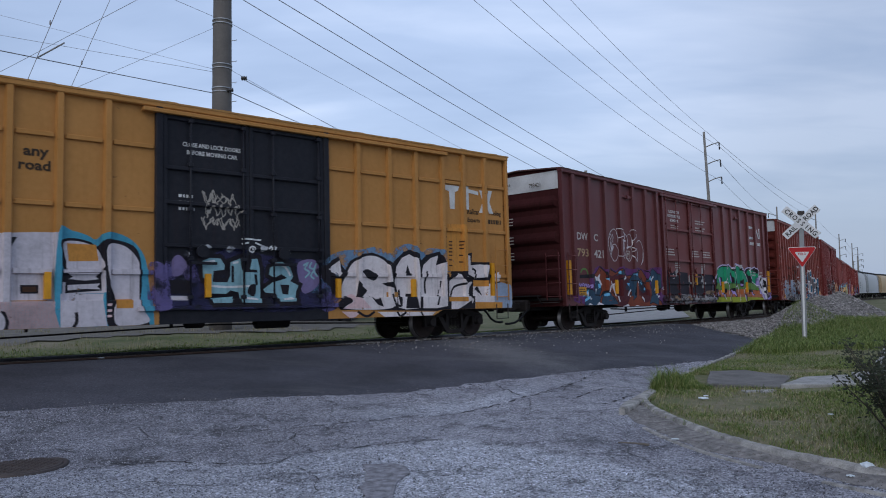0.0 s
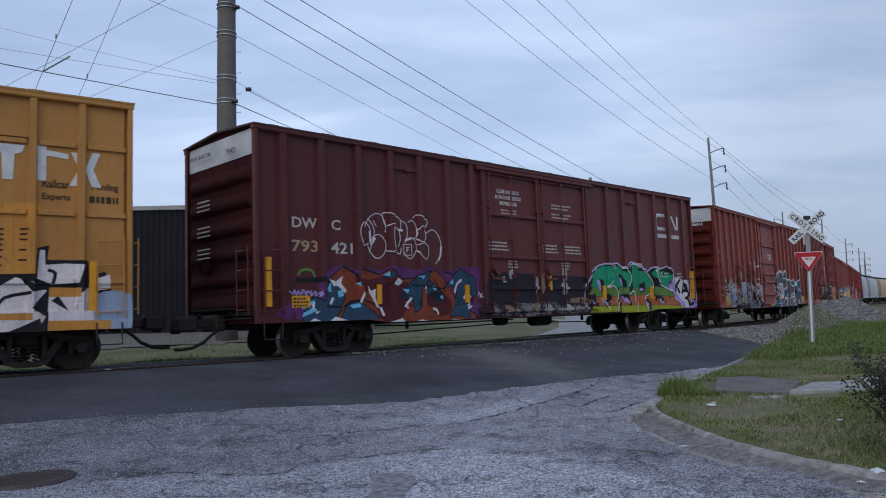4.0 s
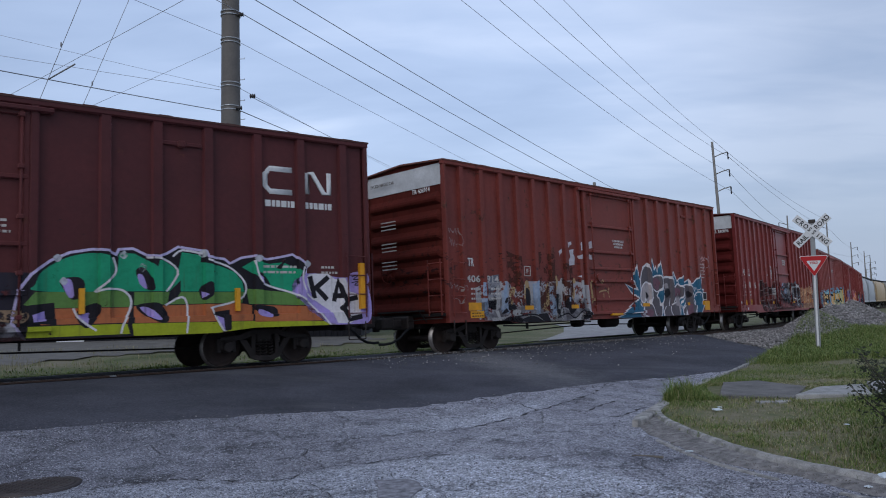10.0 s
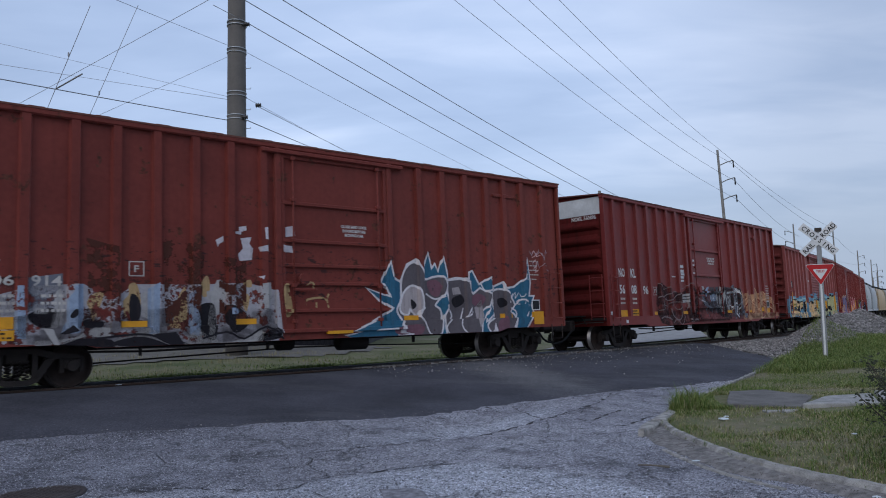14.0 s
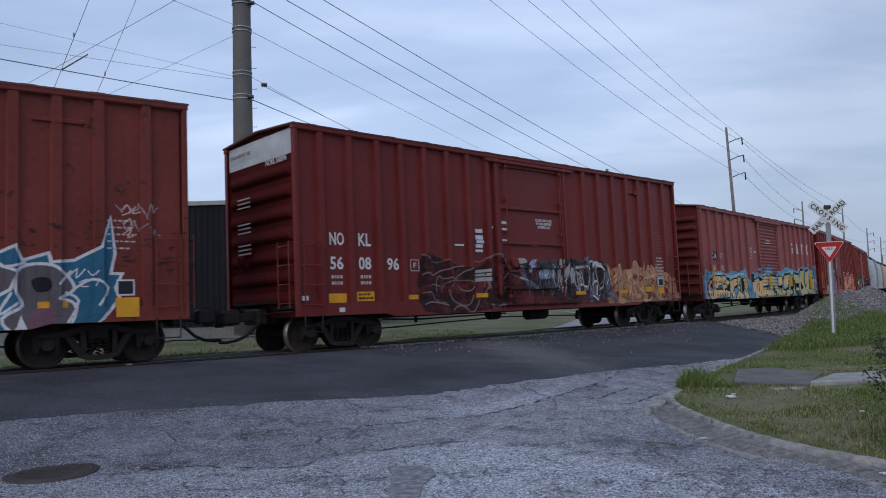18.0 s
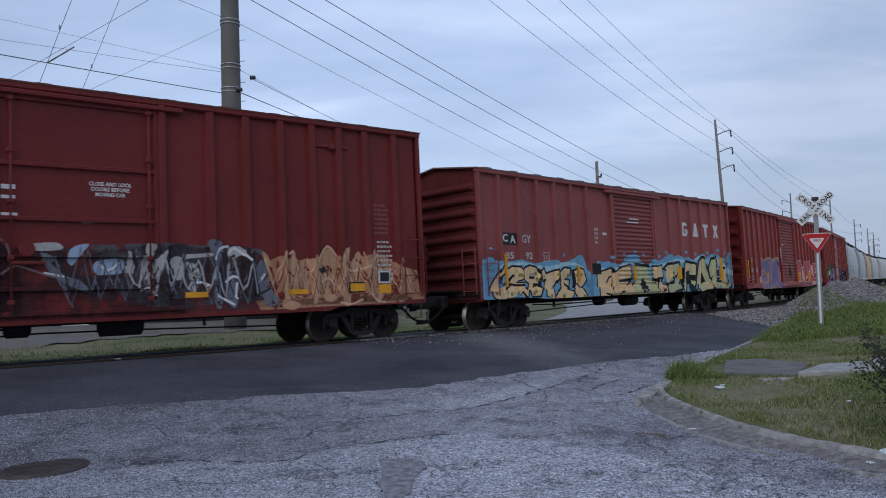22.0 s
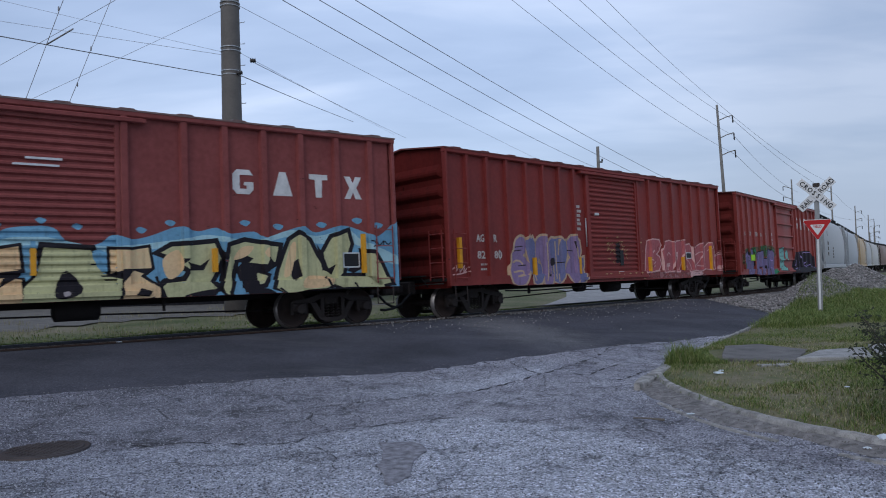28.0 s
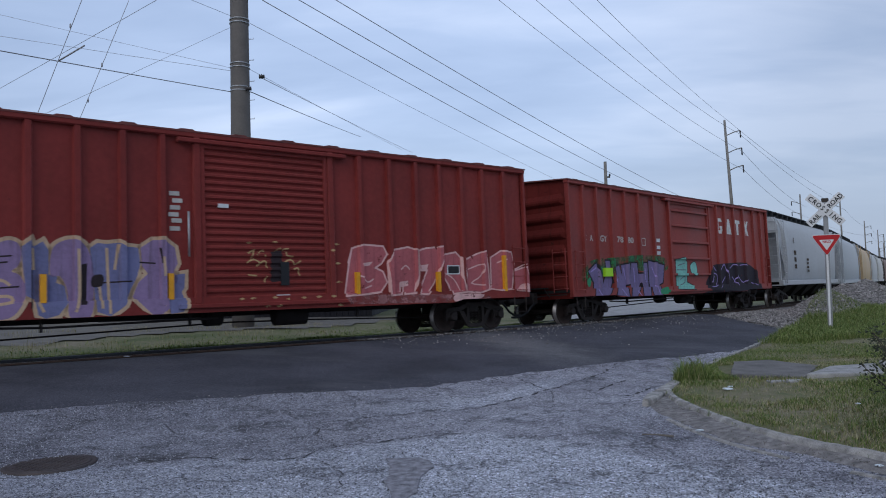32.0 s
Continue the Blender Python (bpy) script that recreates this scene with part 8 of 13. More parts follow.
    fill(car, 2, "CHARCOAL", [(5.01, 1.78), (5.4, 1.84), (5.66, 1.69), (5.82, 1.43), (5.58, 1.25), (5.84, 1.12), (5.72, 0.72), (5.45, 0.63), (4.94, 0.68), (4.74, 0.91), (5.05, 1.13), (4.94, 1.44)], edge=("WHITE_LINE", 0.055), soft=True)
    fill(car, 3, "GREY_SPRAY", [(1.98, 1.74), (2.23, 1.91), (2.44, 1.81), (2.5, 1.46), (2.35, 1.21), (2.14, 1.39), (2.06, 1.24), (1.86, 1.35)], edge=("WHITE_LINE", 0.055), soft=True)
    fill(car, 3, "GREY_SPRAY", [(4.31, 1.37), (4.57, 1.59), (4.67, 1.14), (4.44, 0.84)])
    fill(car, 3, "PLUM_SPRAY", [(2.71, 2.03), (3.01, 2.09), (3.19, 1.94), (3.07, 1.67), (2.81, 1.74)], soft=True)
    fill(car, 3, "PLUM_SPRAY", [(4.16, 1.59), (4.46, 1.75), (4.74, 1.62), (4.47, 1.37)], soft=True)
    fill(car, 3, "PLUM_SPRAY", [(1.67, 0.92), (2.46, 0.97), (2.4, 0.73), (1.7, 0.75)], soft=True)
    fill(car, 3, "PLUM_SPRAY", [(5.13, 0.98), (5.49, 1.13), (5.5, 0.72), (5.15, 0.7)], soft=True)
    fill(car, 3, "GREY_SPRAY", [(3.54, 1.89), (3.78, 1.92), (3.85, 1.74), (3.57, 1.71)])
    fill(car, 4, "INK", [(2.18, 1.6), (2.36, 1.46), (2.21, 1.35)], soft=True)
    fill(car, 4, "INK", [(3.52, 1.6), (3.85, 1.71), (3.95, 1.52), (3.63, 1.38)], soft=True)
    fill(car, 4, "INK", [(5.17, 1.59), (5.43, 1.62), (5.46, 1.41), (5.24, 1.38)], soft=True)
    fill(car, 4, "WHITE_LINE", [(1.76, 0.78), (1.88, 1.16), (1.94, 0.8), (2.22, 0.74)])
    fill(car, 4, "WHITE_LINE", [(4.89, 0.62), (5, 0.98), (5.1, 0.64)])
    stroke(car, 4, "WHITE_LINE", 0.04, [(2.57, 1.39), (2.38, 1.25), (2.55, 1.03), (2.69, 0.75), (2.9, 0.6)])
    stroke(car, 4, "WHITE_LINE", 0.04, [(3.32, 1.45), (3.5, 1.16), (3.25, 0.88), (3.43, 0.58)])
    stroke(car, 4, "WHITE_LINE", 0.04, [(4.23, 1.45), (4.01, 1.15), (4.26, 1.27)])
    stroke(car, 4, "WHITE_LINE", 0.04, [(3.91, 1.37), (3.78, 0.93), (3.97, 0.71)])
    stroke(car, 4, "WHITE_LINE", 0.04, [(4.85, 1.37), (4.66, 0.99), (4.97, 1.2)])
    stroke(car, 4, "WHITE_LINE", 0.04, [(5.7, 1.36), (5.92, 1.2), (5.73, 0.81)])
    stroke(car, 4, "WHITE_LINE", 0.04, [(2.66, 1.74), (2.95, 1.6), (3.26, 1.68)])
    stroke(car, 4, "WHITE_LINE", 0.04, [(4.56, 2.05), (4.75, 1.82), (5.08, 1.9)])
    stroke(car, 4, "WHITE_LINE", 0.04, [(5.86, 1.43), (6.15, 1.59), (6.42, 1.43), (6.25, 1.11)])
    stroke(car, 4, "WHITE_LINE", 0.04, [(1.06, 0.87), (1.67, 0.89)])
    stroke(car, 4, "WHITE_LINE", 0.04, [(1.66, 0.65), (2.18, 0.74)])
    stroke(car, 4, "WHITE_LINE", 0.04, [(5.8, 1.75), (5.6, 1.5)])
    stroke(car, 4, "WHITE_LINE", 0.02, [(5.74, 1.62), (5.89, 1.78), (5.88, 1.62), (6.03, 1.78)])
    stroke(car, 4, "WHITE_LINE", 0.02, [(6.07, 1.75), (6.15, 1.66), (6.25, 1.75)])
    stroke(car, 4, "WHITE_LINE", 0.02, [(5.92, 1.53), (6.06, 1.59), (5.96, 1.47), (6.09, 1.46)])
    stroke(car, 4, "WHITE_LINE", 0.02, [(6.1, 1.56), (6.24, 1.59), (6.19, 1.46)])
    stroke(car, 1, "ROSE_CHALK", 0.02, [(6.67, 2.89), (6.75, 2.99), (6.81, 2.86), (6.66, 2.79)])
    stroke(car, 1, "ROSE_CHALK", 0.02, [(6.91, 2.97), (6.86, 2.83), (7, 2.87)])
    stroke(car, 1, "ROSE_CHALK", 0.02, [(6.7, 2.63), (6.8, 2.73), (6.84, 2.6)])
    stroke(car, 1, "ROSE_CHALK", 0.02, [(6.68, 2.43), (6.83, 2.54), (6.77, 2.37), (6.92, 2.44)])

    car = brick
    fill(car, 0, "INK_WORN", [(-1.5, 2.1), (0.2, 2.0), (1.5, 2.15), (1.9, 1.6), (1.9, 0.8), (-1.6, 0.8)])
    fill(car, 0, "SLATE_WORN", [(0.2, 2.15), (1.6, 2.2), (3.6, 2.1), (3.7, 0.95), (1.2, 0.95), (0.4, 1.4)])
    stroke(car, 0, "ASH_LINE", 0.03, [(-4.23, 2.23), (-4.08, 2.17), (-3.93, 2.06), (-3.73, 2.02), (-3.51, 2.07), (-3.34, 2.11)])
    stroke(car, 0, "ASH_LINE", 0.03, [(-4.24, 1.7), (-4.09, 1.77), (-3.89, 1.7), (-3.62, 1.81), (-3.41, 1.85), (-3.09, 1.92), (-2.77, 1.94)])
    stroke(car, 0, "ASH_LINE", 0.03, [(-3.76, 1.29), (-3.77, 1.53), (-3.67, 1.68), (-3.52, 1.61), (-3.2, 1.65), (-3.03, 1.56)])
    stroke(car, 0, "ASH_LINE", 0.03, [(-3.31, 1.41), (-2.98, 1.7), (-2.46, 1.9)])
    stroke(car, 0, "ASH_LINE", 0.03, [(-3.59, 1.25), (-3.55, 1.42), (-3.31, 1.55), (-3.03, 1.56), (-2.64, 1.56), (-2.42, 1.49)])
    stroke(car, 0, "ASH_LINE", 0.03, [(-2.46, 2.1), (-2.17, 2.06), (-1.8, 2.21), (-1.42, 2.28), (-1.17, 2.14), (-1.12, 1.83)])
    stroke(car, 0, "ASH_LINE", 0.03, [(-3.4, 1.33), (-3.32, 1.09), (-3.1, 0.97), (-2.88, 0.91), (-2.66, 0.96), (-2.54, 1.18)])
    stroke(car, 0, "ASH_LINE", 0.03, [(-2.99, 1.41), (-2.88, 1.32), (-2.65, 1.29), (-2.49, 1.4)])
    stroke(car, 0, "ASH_LINE", 0.03, [(-4.24, 1.26), (-4.04, 1.28), (-3.89, 1.21), (-3.79, 1.02), (-3.53, 0.99)])
    stroke(car, 0, "ASH_LINE", 0.03, [(-3.28, 0.8), (-3.11, 0.91), (-2.88, 0.88), (-2.66, 0.73)])
    stroke(car, 0, "ASH_LINE", 0.03, [(-4.25, 0.97), (-4.05, 1.03), (-3.74, 1), (-3.43, 0.93)])
    stroke(car, 0, "ASH_LINE", 0.03, [(-2.06, 1.39), (-1.94, 1.62), (-1.88, 1.39), (-2.02, 1.22)])
    stroke(car, 0, "ASH_LINE", 0.03, [(-1.71, 0.86), (-1.46, 0.91), (-1.34, 0.81)])
    stroke(car, 0, "ASH_LINE", 0.03, [(-2.29, 1.74), (-2.15, 1.81), (-1.87, 1.76)])
    stroke(car, 0, "ASH_LINE", 0.03, [(-1.25, 1.62), (-1.05, 1.76), (-0.79, 1.69), (-0.52, 1.59), (-0.11, 1.48), (0.09, 1.35)])
    stroke(car, 0, "ASH_LINE", 0.03, [(-1.89, 0.93), (-1.71, 0.8), (-1.34, 0.91)])
    stroke(car, 0, "ASH_LINE", 0.03, [(-4.04, 1.43), (-3.88, 1.47), (-3.63, 1.42)])
    stroke(car, 0, "ASH_LINE", 0.03, [(-2.66, 0.73), (-2.5, 0.78), (-2.31, 1.06)])
    fill(car, 0, "SOOT_HAZE", [(-4.23, 2.17), (-3.41, 2.07), (-2.97, 1.96), (-2.29, 1.91), (-1.55, 2.21), (-1.05, 1.98), (-0.94, 1.13), (-1.34, 0.85), (-4.25, 0.81)], soft=True)
    fill(car, 1, "GRIME_WHITE", [(-2.35, 1.83), (-1.81, 1.88), (-1.82, 1.55), (-2.39, 1.53)])
    stroke(car, 2, "SOOT", 0.03, [(-2.36, 1.74), (-1.81, 1.78)], soft=False)
    stroke(car, 2, "SOOT", 0.03, [(-2.37, 1.65), (-1.81, 1.67)], soft=False)
    fill(car, 0, "SLATE_HAZE", [(-0.81, 1.98), (-0.09, 2.11), (0.34, 2.04), (1.72, 2.13), (1.67, 1.06), (0.89, 1.02), (-0.26, 1.36)], soft=True)
    fill(car, 1, "GRIME_WHITE", [(-0.78, 2.15), (-0.37, 2.18), (-0.29, 2.06), (-0.73, 2.03)], soft=True)
    fill(car, 1, "SKY_SPRAY", [(-0.21, 1.92), (-0.09, 2.11), (0.17, 2.16), (0.02, 1.96), (-0.13, 1.76)], soft=True)
    fill(car, 1, "SLATE_SPRAY", [(-0.65, 1.98), (-0.45, 1.92), (-0.25, 1.67), (0.03, 1.48), (0.13, 1.29), (-0.12, 1.36), (-0.46, 1.61)], soft=True)
    fill(car, 1, "SKY_SPRAY", [(0.27, 1.83), (0.74, 1.88), (0.76, 1.63), (0.32, 1.58)], soft=True)
    fill(car, 1, "GRIME_WHITE", [(0.87, 2.05), (1.02, 1.92), (0.94, 1.6), (0.79, 1.63)])
    fill(car, 1, "GRIME_WHITE", [(1.22, 2.18), (1.4, 2.1), (1.28, 1.6), (1.09, 1.47), (1.17, 1.86)], soft=True)
    fill(car, 1, "GRIME_WHITE", [(1.29, 1.73), (1.49, 1.99), (1.62, 2.05), (1.51, 1.73), (1.34, 1.46)], soft=True)
    fill(car, 2, "SOOT", [(0.32, 1.58), (0.76, 1.6), (0.79, 1.52), (0.29, 1.5)])
    stroke(car, 2, "WHITE_LINE", 0.03, [(-0.59, 1.64), (-0.25, 1.56)])
    stroke(car, 2, "WHITE_LINE", 0.03, [(0.33, 1.79), (0.5, 1.67), (0.7, 1.83)])
    stroke(car, 2, "WHITE_LINE", 0.03, [(1.08, 1.27), (1.24, 1.33), (1.36, 1.17)])
    stroke(car, 2, "SOOT", 0.06, [(-0.45, 1.83), (-0.22, 1.61), (0.03, 1.53)])
    stroke(car, 2, "SOOT", 0.06, [(0.93, 1.99), (1.04, 1.66)])
    stroke(car, 2, "SOOT", 0.06, [(1.43, 2.13), (1.19, 1.6)])

    car = brick
    fill(car, 0, "SLATE_HAZE", [(1.62, 2.14), (2.32, 2.1), (2.56, 2.28), (2.8, 2.2), (3.17, 2.16), (3.67, 1.87), (3.91, 1.14), (4.04, 0.89), (1.62, 0.93)], soft=True)
    fill(car, 1, "GRIME_WHITE", [(1.66, 1.87), (1.88, 1.91), (1.92, 1.53), (1.7, 1.49)], soft=True)
    fill(car, 1, "GRIME_WHITE", [(1.97, 1.81), (2.2, 1.73), (2.26, 1.41), (2.07, 1.13), (2.03, 1.42)], soft=True)
    fill(car, 1, "SLATE_SPRAY", [(2.4, 2.22), (2.61, 2.27), (2.75, 2.1), (2.67, 0.94), (2.51, 1.01), (2.55, 1.75)], soft=True)
    fill(car, 1, "SKY_SPRAY", [(2.52, 1.64), (2.67, 1.68), (2.68, 1.29), (2.54, 1.27)], soft=True)
    fill(car, 1, "SLATE_SPRAY", [(2.77, 1.75), (2.93, 1.63), (3.02, 1.16), (2.94, 0.87), (2.77, 1.05)], soft=True)
    fill(car, 1, "GRIME_WHITE", [(2.85, 2.1), (3.1, 2.15), (3.22, 2.01), (3.04, 1.93), (2.89, 1.81)], soft=True)
    fill(car, 1, "SLATE_SPRAY", [(3.49, 1.75), (3.67, 1.87), (3.74, 1.39), (3.91, 0.96), (3.64, 0.91), (3.5, 1.39)], soft=True)
    fill(car, 1, "GRIME_WHITE", [(1.98, 1.98), (2.51, 2.01), (2.51, 1.94), (1.97, 1.89)])
    fill(car, 2, "SOOT", [(3.29, 1.99), (3.44, 1.87), (3.42, 1.15), (3.31, 0.98), (3.23, 1.51)], soft=True)
    fill(car, 2, "SOOT", [(2.7, 2.04), (2.82, 1.99), (2.77, 0.94), (2.67, 0.94)])
    stroke(car, 2, "WHITE_LINE", 0.045, [(2.55, 1.87), (2.68, 2.1), (2.86, 2.15)])
    stroke(car, 2, "WHITE_LINE", 0.045, [(2.78, 1.4), (2.93, 1.52), (3.08, 1.49)])
    stroke(car, 2, "WHITE_LINE", 0.045, [(2.58, 1.18), (2.71, 1.06), (2.94, 0.93)])
    stroke(car, 2, "WHITE_LINE", 0.045, [(3.53, 1.39), (3.66, 1.57)])
    stroke(car, 2, "WHITE_LINE", 0.045, [(2.17, 1.41), (2.31, 1.41), (2.42, 1.34)])
    stroke(car, 2, "WHITE_LINE", 0.045, [(2.85, 1.99), (2.97, 2.11), (3.17, 1.99), (3.35, 1.85)])
    stroke(car, 2, "WHITE_LINE", 0.045, [(3.03, 1.4), (2.99, 1.05)])
    stroke(car, 2, "SOOT", 0.04, [(2.85, 1.64), (3.16, 1.75), (3.28, 1.51)])
    stroke(car, 2, "SOOT", 0.04, [(3.55, 1.15), (3.78, 1.26)])
    stroke(car, 2, "SOOT", 0.04, [(2.08, 1.64), (2.22, 1.76)])
    fill(car, 1, "BONE_SPRAY", [(3.6, 2.04), (3.75, 1.93), (3.86, 1.5), (3.74, 1.63)], soft=True)
    fill(car, 1, "BONE_SPRAY", [(4.07, 1.87), (4.16, 2.02), (4.21, 1.13), (4.07, 1.01)], soft=True)
    fill(car, 1, "BONE_SPRAY", [(4.25, 1.75), (4.35, 2.04), (4.44, 1.62), (4.46, 1.37), (4.29, 1.31)], soft=True)
    fill(car, 1, "BONE_SPRAY", [(4.5, 1.82), (4.84, 1.87), (4.83, 1.62), (4.6, 1.49), (4.77, 1.37), (4.54, 1.25)], soft=True)
    fill(car, 1, "BONE_SPRAY", [(4.92, 1.62), (4.98, 1.84), (5.2, 2.13), (5.37, 1.97), (5.5, 1.61), (5.35, 1.59), (5.18, 1.74)], soft=True)
    fill(car, 1, "BONE_SPRAY", [(4.84, 1.74), (4.97, 1.55), (4.86, 0.92), (4.75, 0.99)], soft=True)
    fill(car, 1, "BONE_SPRAY", [(5.03, 1.49), (5.32, 1.51), (5.43, 1.22), (5.32, 0.95), (5.04, 0.98)], soft=True)
    fill(car, 1, "BONE_SPRAY", [(5.54, 1.93), (5.79, 2.13), (5.71, 1.61), (5.71, 0.83), (5.53, 0.9)], soft=True)
    fill(car, 1, "BONE_SPRAY", [(5.81, 1.74), (6.01, 2.07), (6.18, 1.84), (6.44, 1.9), (6.46, 1.74), (6.08, 1.54), (5.91, 1.34)], soft=True)
    fill(car, 1, "BONE_SPRAY", [(6.31, 1.6), (6.48, 2.14), (6.52, 1.6), (6.62, 1), (6.36, 0.94)], soft=True)
    fill(car, 1, "BONE_SPRAY", [(4.04, 1.01), (4.44, 0.9), (4.3, 0.78), (4.03, 0.83)], soft=True)
    stroke(car, 2, "BONE_LINE", 0.04, [(4.96, 1.87), (5.2, 2.18), (5.43, 1.95)])
    stroke(car, 2, "BONE_LINE", 0.04, [(5.57, 1.93), (5.76, 2.13), (5.66, 1.74), (5.85, 1.61), (6.32, 1.74), (6.54, 2)])
    stroke(car, 2, "BONE_LINE", 0.04, [(5.02, 1.36), (5.2, 1.46), (5.34, 1.29)])
    stroke(car, 2, "BONE_LINE", 0.04, [(4.24, 1.99), (4.35, 2.07)])
    stroke(car, 2, "BONE_LINE", 0.04, [(5.44, 0.9), (5.74, 0.85), (6.05, 0.95)])
    stroke(car, 2, "BONE_LINE", 0.04, [(6.29, 1.07), (6.44, 0.91), (6.68, 0.86)])
    stroke(car, 2, "BRICK_INK", 0.04, [(5.15, 1.74), (5.32, 1.64)])
    stroke(car, 2, "BRICK_INK", 0.04, [(4.22, 1.62), (4.33, 1.5)])
    stroke(car, 2, "BRICK_INK", 0.04, [(5.94, 1.87), (6.12, 1.76)])
    stroke(car, 2, "BRICK_INK", 0.04, [(5.22, 1.29), (5.3, 1.1)])
    stroke(car, 2, "BRICK_INK", 0.04, [(4.61, 1.72), (4.72, 1.62)])
    fill(car, 2, "SOOT", [(4.98, 1.67), (5.12, 1.72), (5.15, 1.59), (5, 1.56)])

    fill(car, 0, "BONE_WORN", [(3.55, 1.75), (4.0, 1.95), (4.6, 1.85), (5.2, 2.0), (5.9, 1.9), (6.6, 2.05), (7.1, 1.75), (7.7, 1.6), (7.8, 0.9), (3.7, 0.85)])
    fill(car, 0, "BONE_WORN", [(3.4, 1.0), (7.4, 1.05), (7.2, 0.84), (3.5, 0.8)])
    for k in range(2):
        stroke(car, 2, "BONE_LINE", 0.022, scribble(3.7, 7.5, 0.95, 2.05, 19 + 4 * k, 71 + k), soft=False)
        stroke(car, 2, "BRICK_INK", 0.03, scribble(3.8, 7.2, 0.95, 1.9, 21 + 3 * k, 81 + k), soft=False)
        stroke(car, 2, "SLATE_SPRAY", 0.03, scribble(-0.4, 3.6, 0.95, 2.1, 17 + 4 * k, 91 + k), soft=False)
        stroke(car, 2, "SOOT", 0.035, scribble(-0.3, 3.5, 0.95, 2.0, 20 + 3 * k, 96 + k), soft=False)
    stroke(car, 3, "GRIME_WHITE", 0.03, scribble(0.8, 3.5, 1.0, 2.05, 15, 101))

    car = rose
    fill(car, 0, "AZURE_CLOUD", [(-7.88, 1.87), (-7.73, 1.89), (-7.51, 2), (-7.28, 1.98), (-7.03, 1.9), (-6.52, 1.9), (-6.17, 1.94), (-5.87, 1.92), (-5.43, 1.85), (-5.04, 1.9), (-4.5, 1.95), (-4.23, 1.88), (-3.79, 1.9), (-3.34, 2.06), (-2.88, 1.98), (-2.95, 0.58), (-7.9, 0.86)], soft=True)
    fill(car, 1, "CYAN_PALE", [(-7.09, 1.74), (-6.87, 1.83), (-6.29, 1.87), (-5.68, 1.85), (-5.18, 1.76), (-4.51, 1.79), (-4.08, 1.88), (-3.35, 1.85), (-2.9, 1.7), (-2.91, 1.53), (-3.5, 1.78), (-4.09, 1.73), (-4.38, 1.61), (-5.05, 1.61), (-5.69, 1.76), (-6.29, 1.78), (-6.87, 1.63)], soft=True)
    fill(car, 2, "CREAM_SPRAY", [(-7.02, 1.61), (-6.9, 1.76), (-6.92, 1.59), (-7.05, 1.5), (-7.12, 1.31), (-7.02, 1.19), (-6.88, 1.25), (-6.89, 0.86), (-7.33, 0.88), (-7.47, 1.1), (-7.34, 1.31)], edge=("INK", 0.058), soft=True)
    fill(car, 2, "CREAM_SPRAY", [(-6.74, 1.63), (-6.47, 1.74), (-6.2, 1.72), (-6.08, 1.6), (-6.11, 1.42), (-6.37, 1.29), (-6.05, 1.26), (-5.89, 1.09), (-5.94, 0.89), (-6.32, 0.89), (-6.55, 0.89), (-6.87, 0.88), (-6.8, 1.08), (-6.54, 1.24), (-6.66, 1.29), (-6.51, 1.43), (-6.36, 1.49), (-6.46, 1.54), (-6.68, 1.41), (-6.77, 1.3)], edge=("INK", 0.058))
    fill(car, 2, "CREAM_SPRAY", [(-6.03, 1.65), (-5.69, 1.76), (-5.39, 1.71), (-5.29, 1.5), (-5.35, 1.26), (-5.58, 1.27), (-5.61, 1.13), (-5.39, 1.19), (-5.25, 1.09), (-5.34, 0.91), (-5.72, 0.9), (-5.81, 1.1), (-5.75, 1.27), (-6.04, 1.44)], edge=("INK", 0.058))
    fill(car, 2, "CREAM_SPRAY", [(-5.24, 1.61), (-5.02, 1.68), (-4.95, 1.52), (-4.38, 1.63), (-4.36, 1.46), (-4.53, 1.24), (-4.7, 1.12), (-4.66, 0.81), (-4.8, 0.72), (-5.01, 0.9), (-5.04, 1.19), (-4.93, 1.4), (-5.19, 1.35)], edge=("INK", 0.058))
    fill(car, 2, "CREAM_SPRAY", [(-4.34, 1.26), (-4.24, 1.54), (-3.98, 1.7), (-3.69, 1.67), (-3.74, 1.5), (-4.05, 1.35), (-3.79, 1.32), (-3.83, 1.12), (-4.05, 1.06), (-3.66, 0.97), (-3.77, 0.72), (-4.28, 0.69), (-4.63, 0.74), (-4.47, 0.97), (-4.31, 1.09)], edge=("INK", 0.058))
    fill(car, 2, "CREAM_SPRAY", [(-3.57, 1.6), (-3.28, 1.72), (-2.96, 1.64), (-2.85, 1.33), (-3.08, 1.14), (-3.23, 1.11), (-3, 0.88), (-2.95, 0.63), (-3.33, 0.67), (-3.6, 0.97), (-3.53, 1.28)], edge=("INK", 0.058))
    fill(car, 3, "AZURE_CLOUD", [(-7.14, 1.44), (-7.1, 1.33), (-7.02, 1.19), (-7.13, 1.18)], soft=True)
    fill(car, 3, "AZURE_CLOUD", [(-6.55, 0.89), (-6.34, 1.01), (-6.06, 0.87)])
    fill(car, 3, "AZURE_CLOUD", [(-4.21, 0.69), (-4.06, 0.8), (-3.88, 0.68)])
    fill(car, 3, "AZURE_CLOUD", [(-4.67, 1.15), (-4.56, 1.1), (-4.62, 0.94)])
    fill(car, 3, "ASH_SPRAY", [(-5.74, 1.55), (-5.49, 1.57), (-5.52, 1.38), (-5.75, 1.39)])
    fill(car, 3, "OLIVE_SPRAY", [(-6.41, 1.67), (-6.36, 1.73), (-6.3, 1.7), (-6.29, 1.64), (-6.38, 1.61)], soft=True)
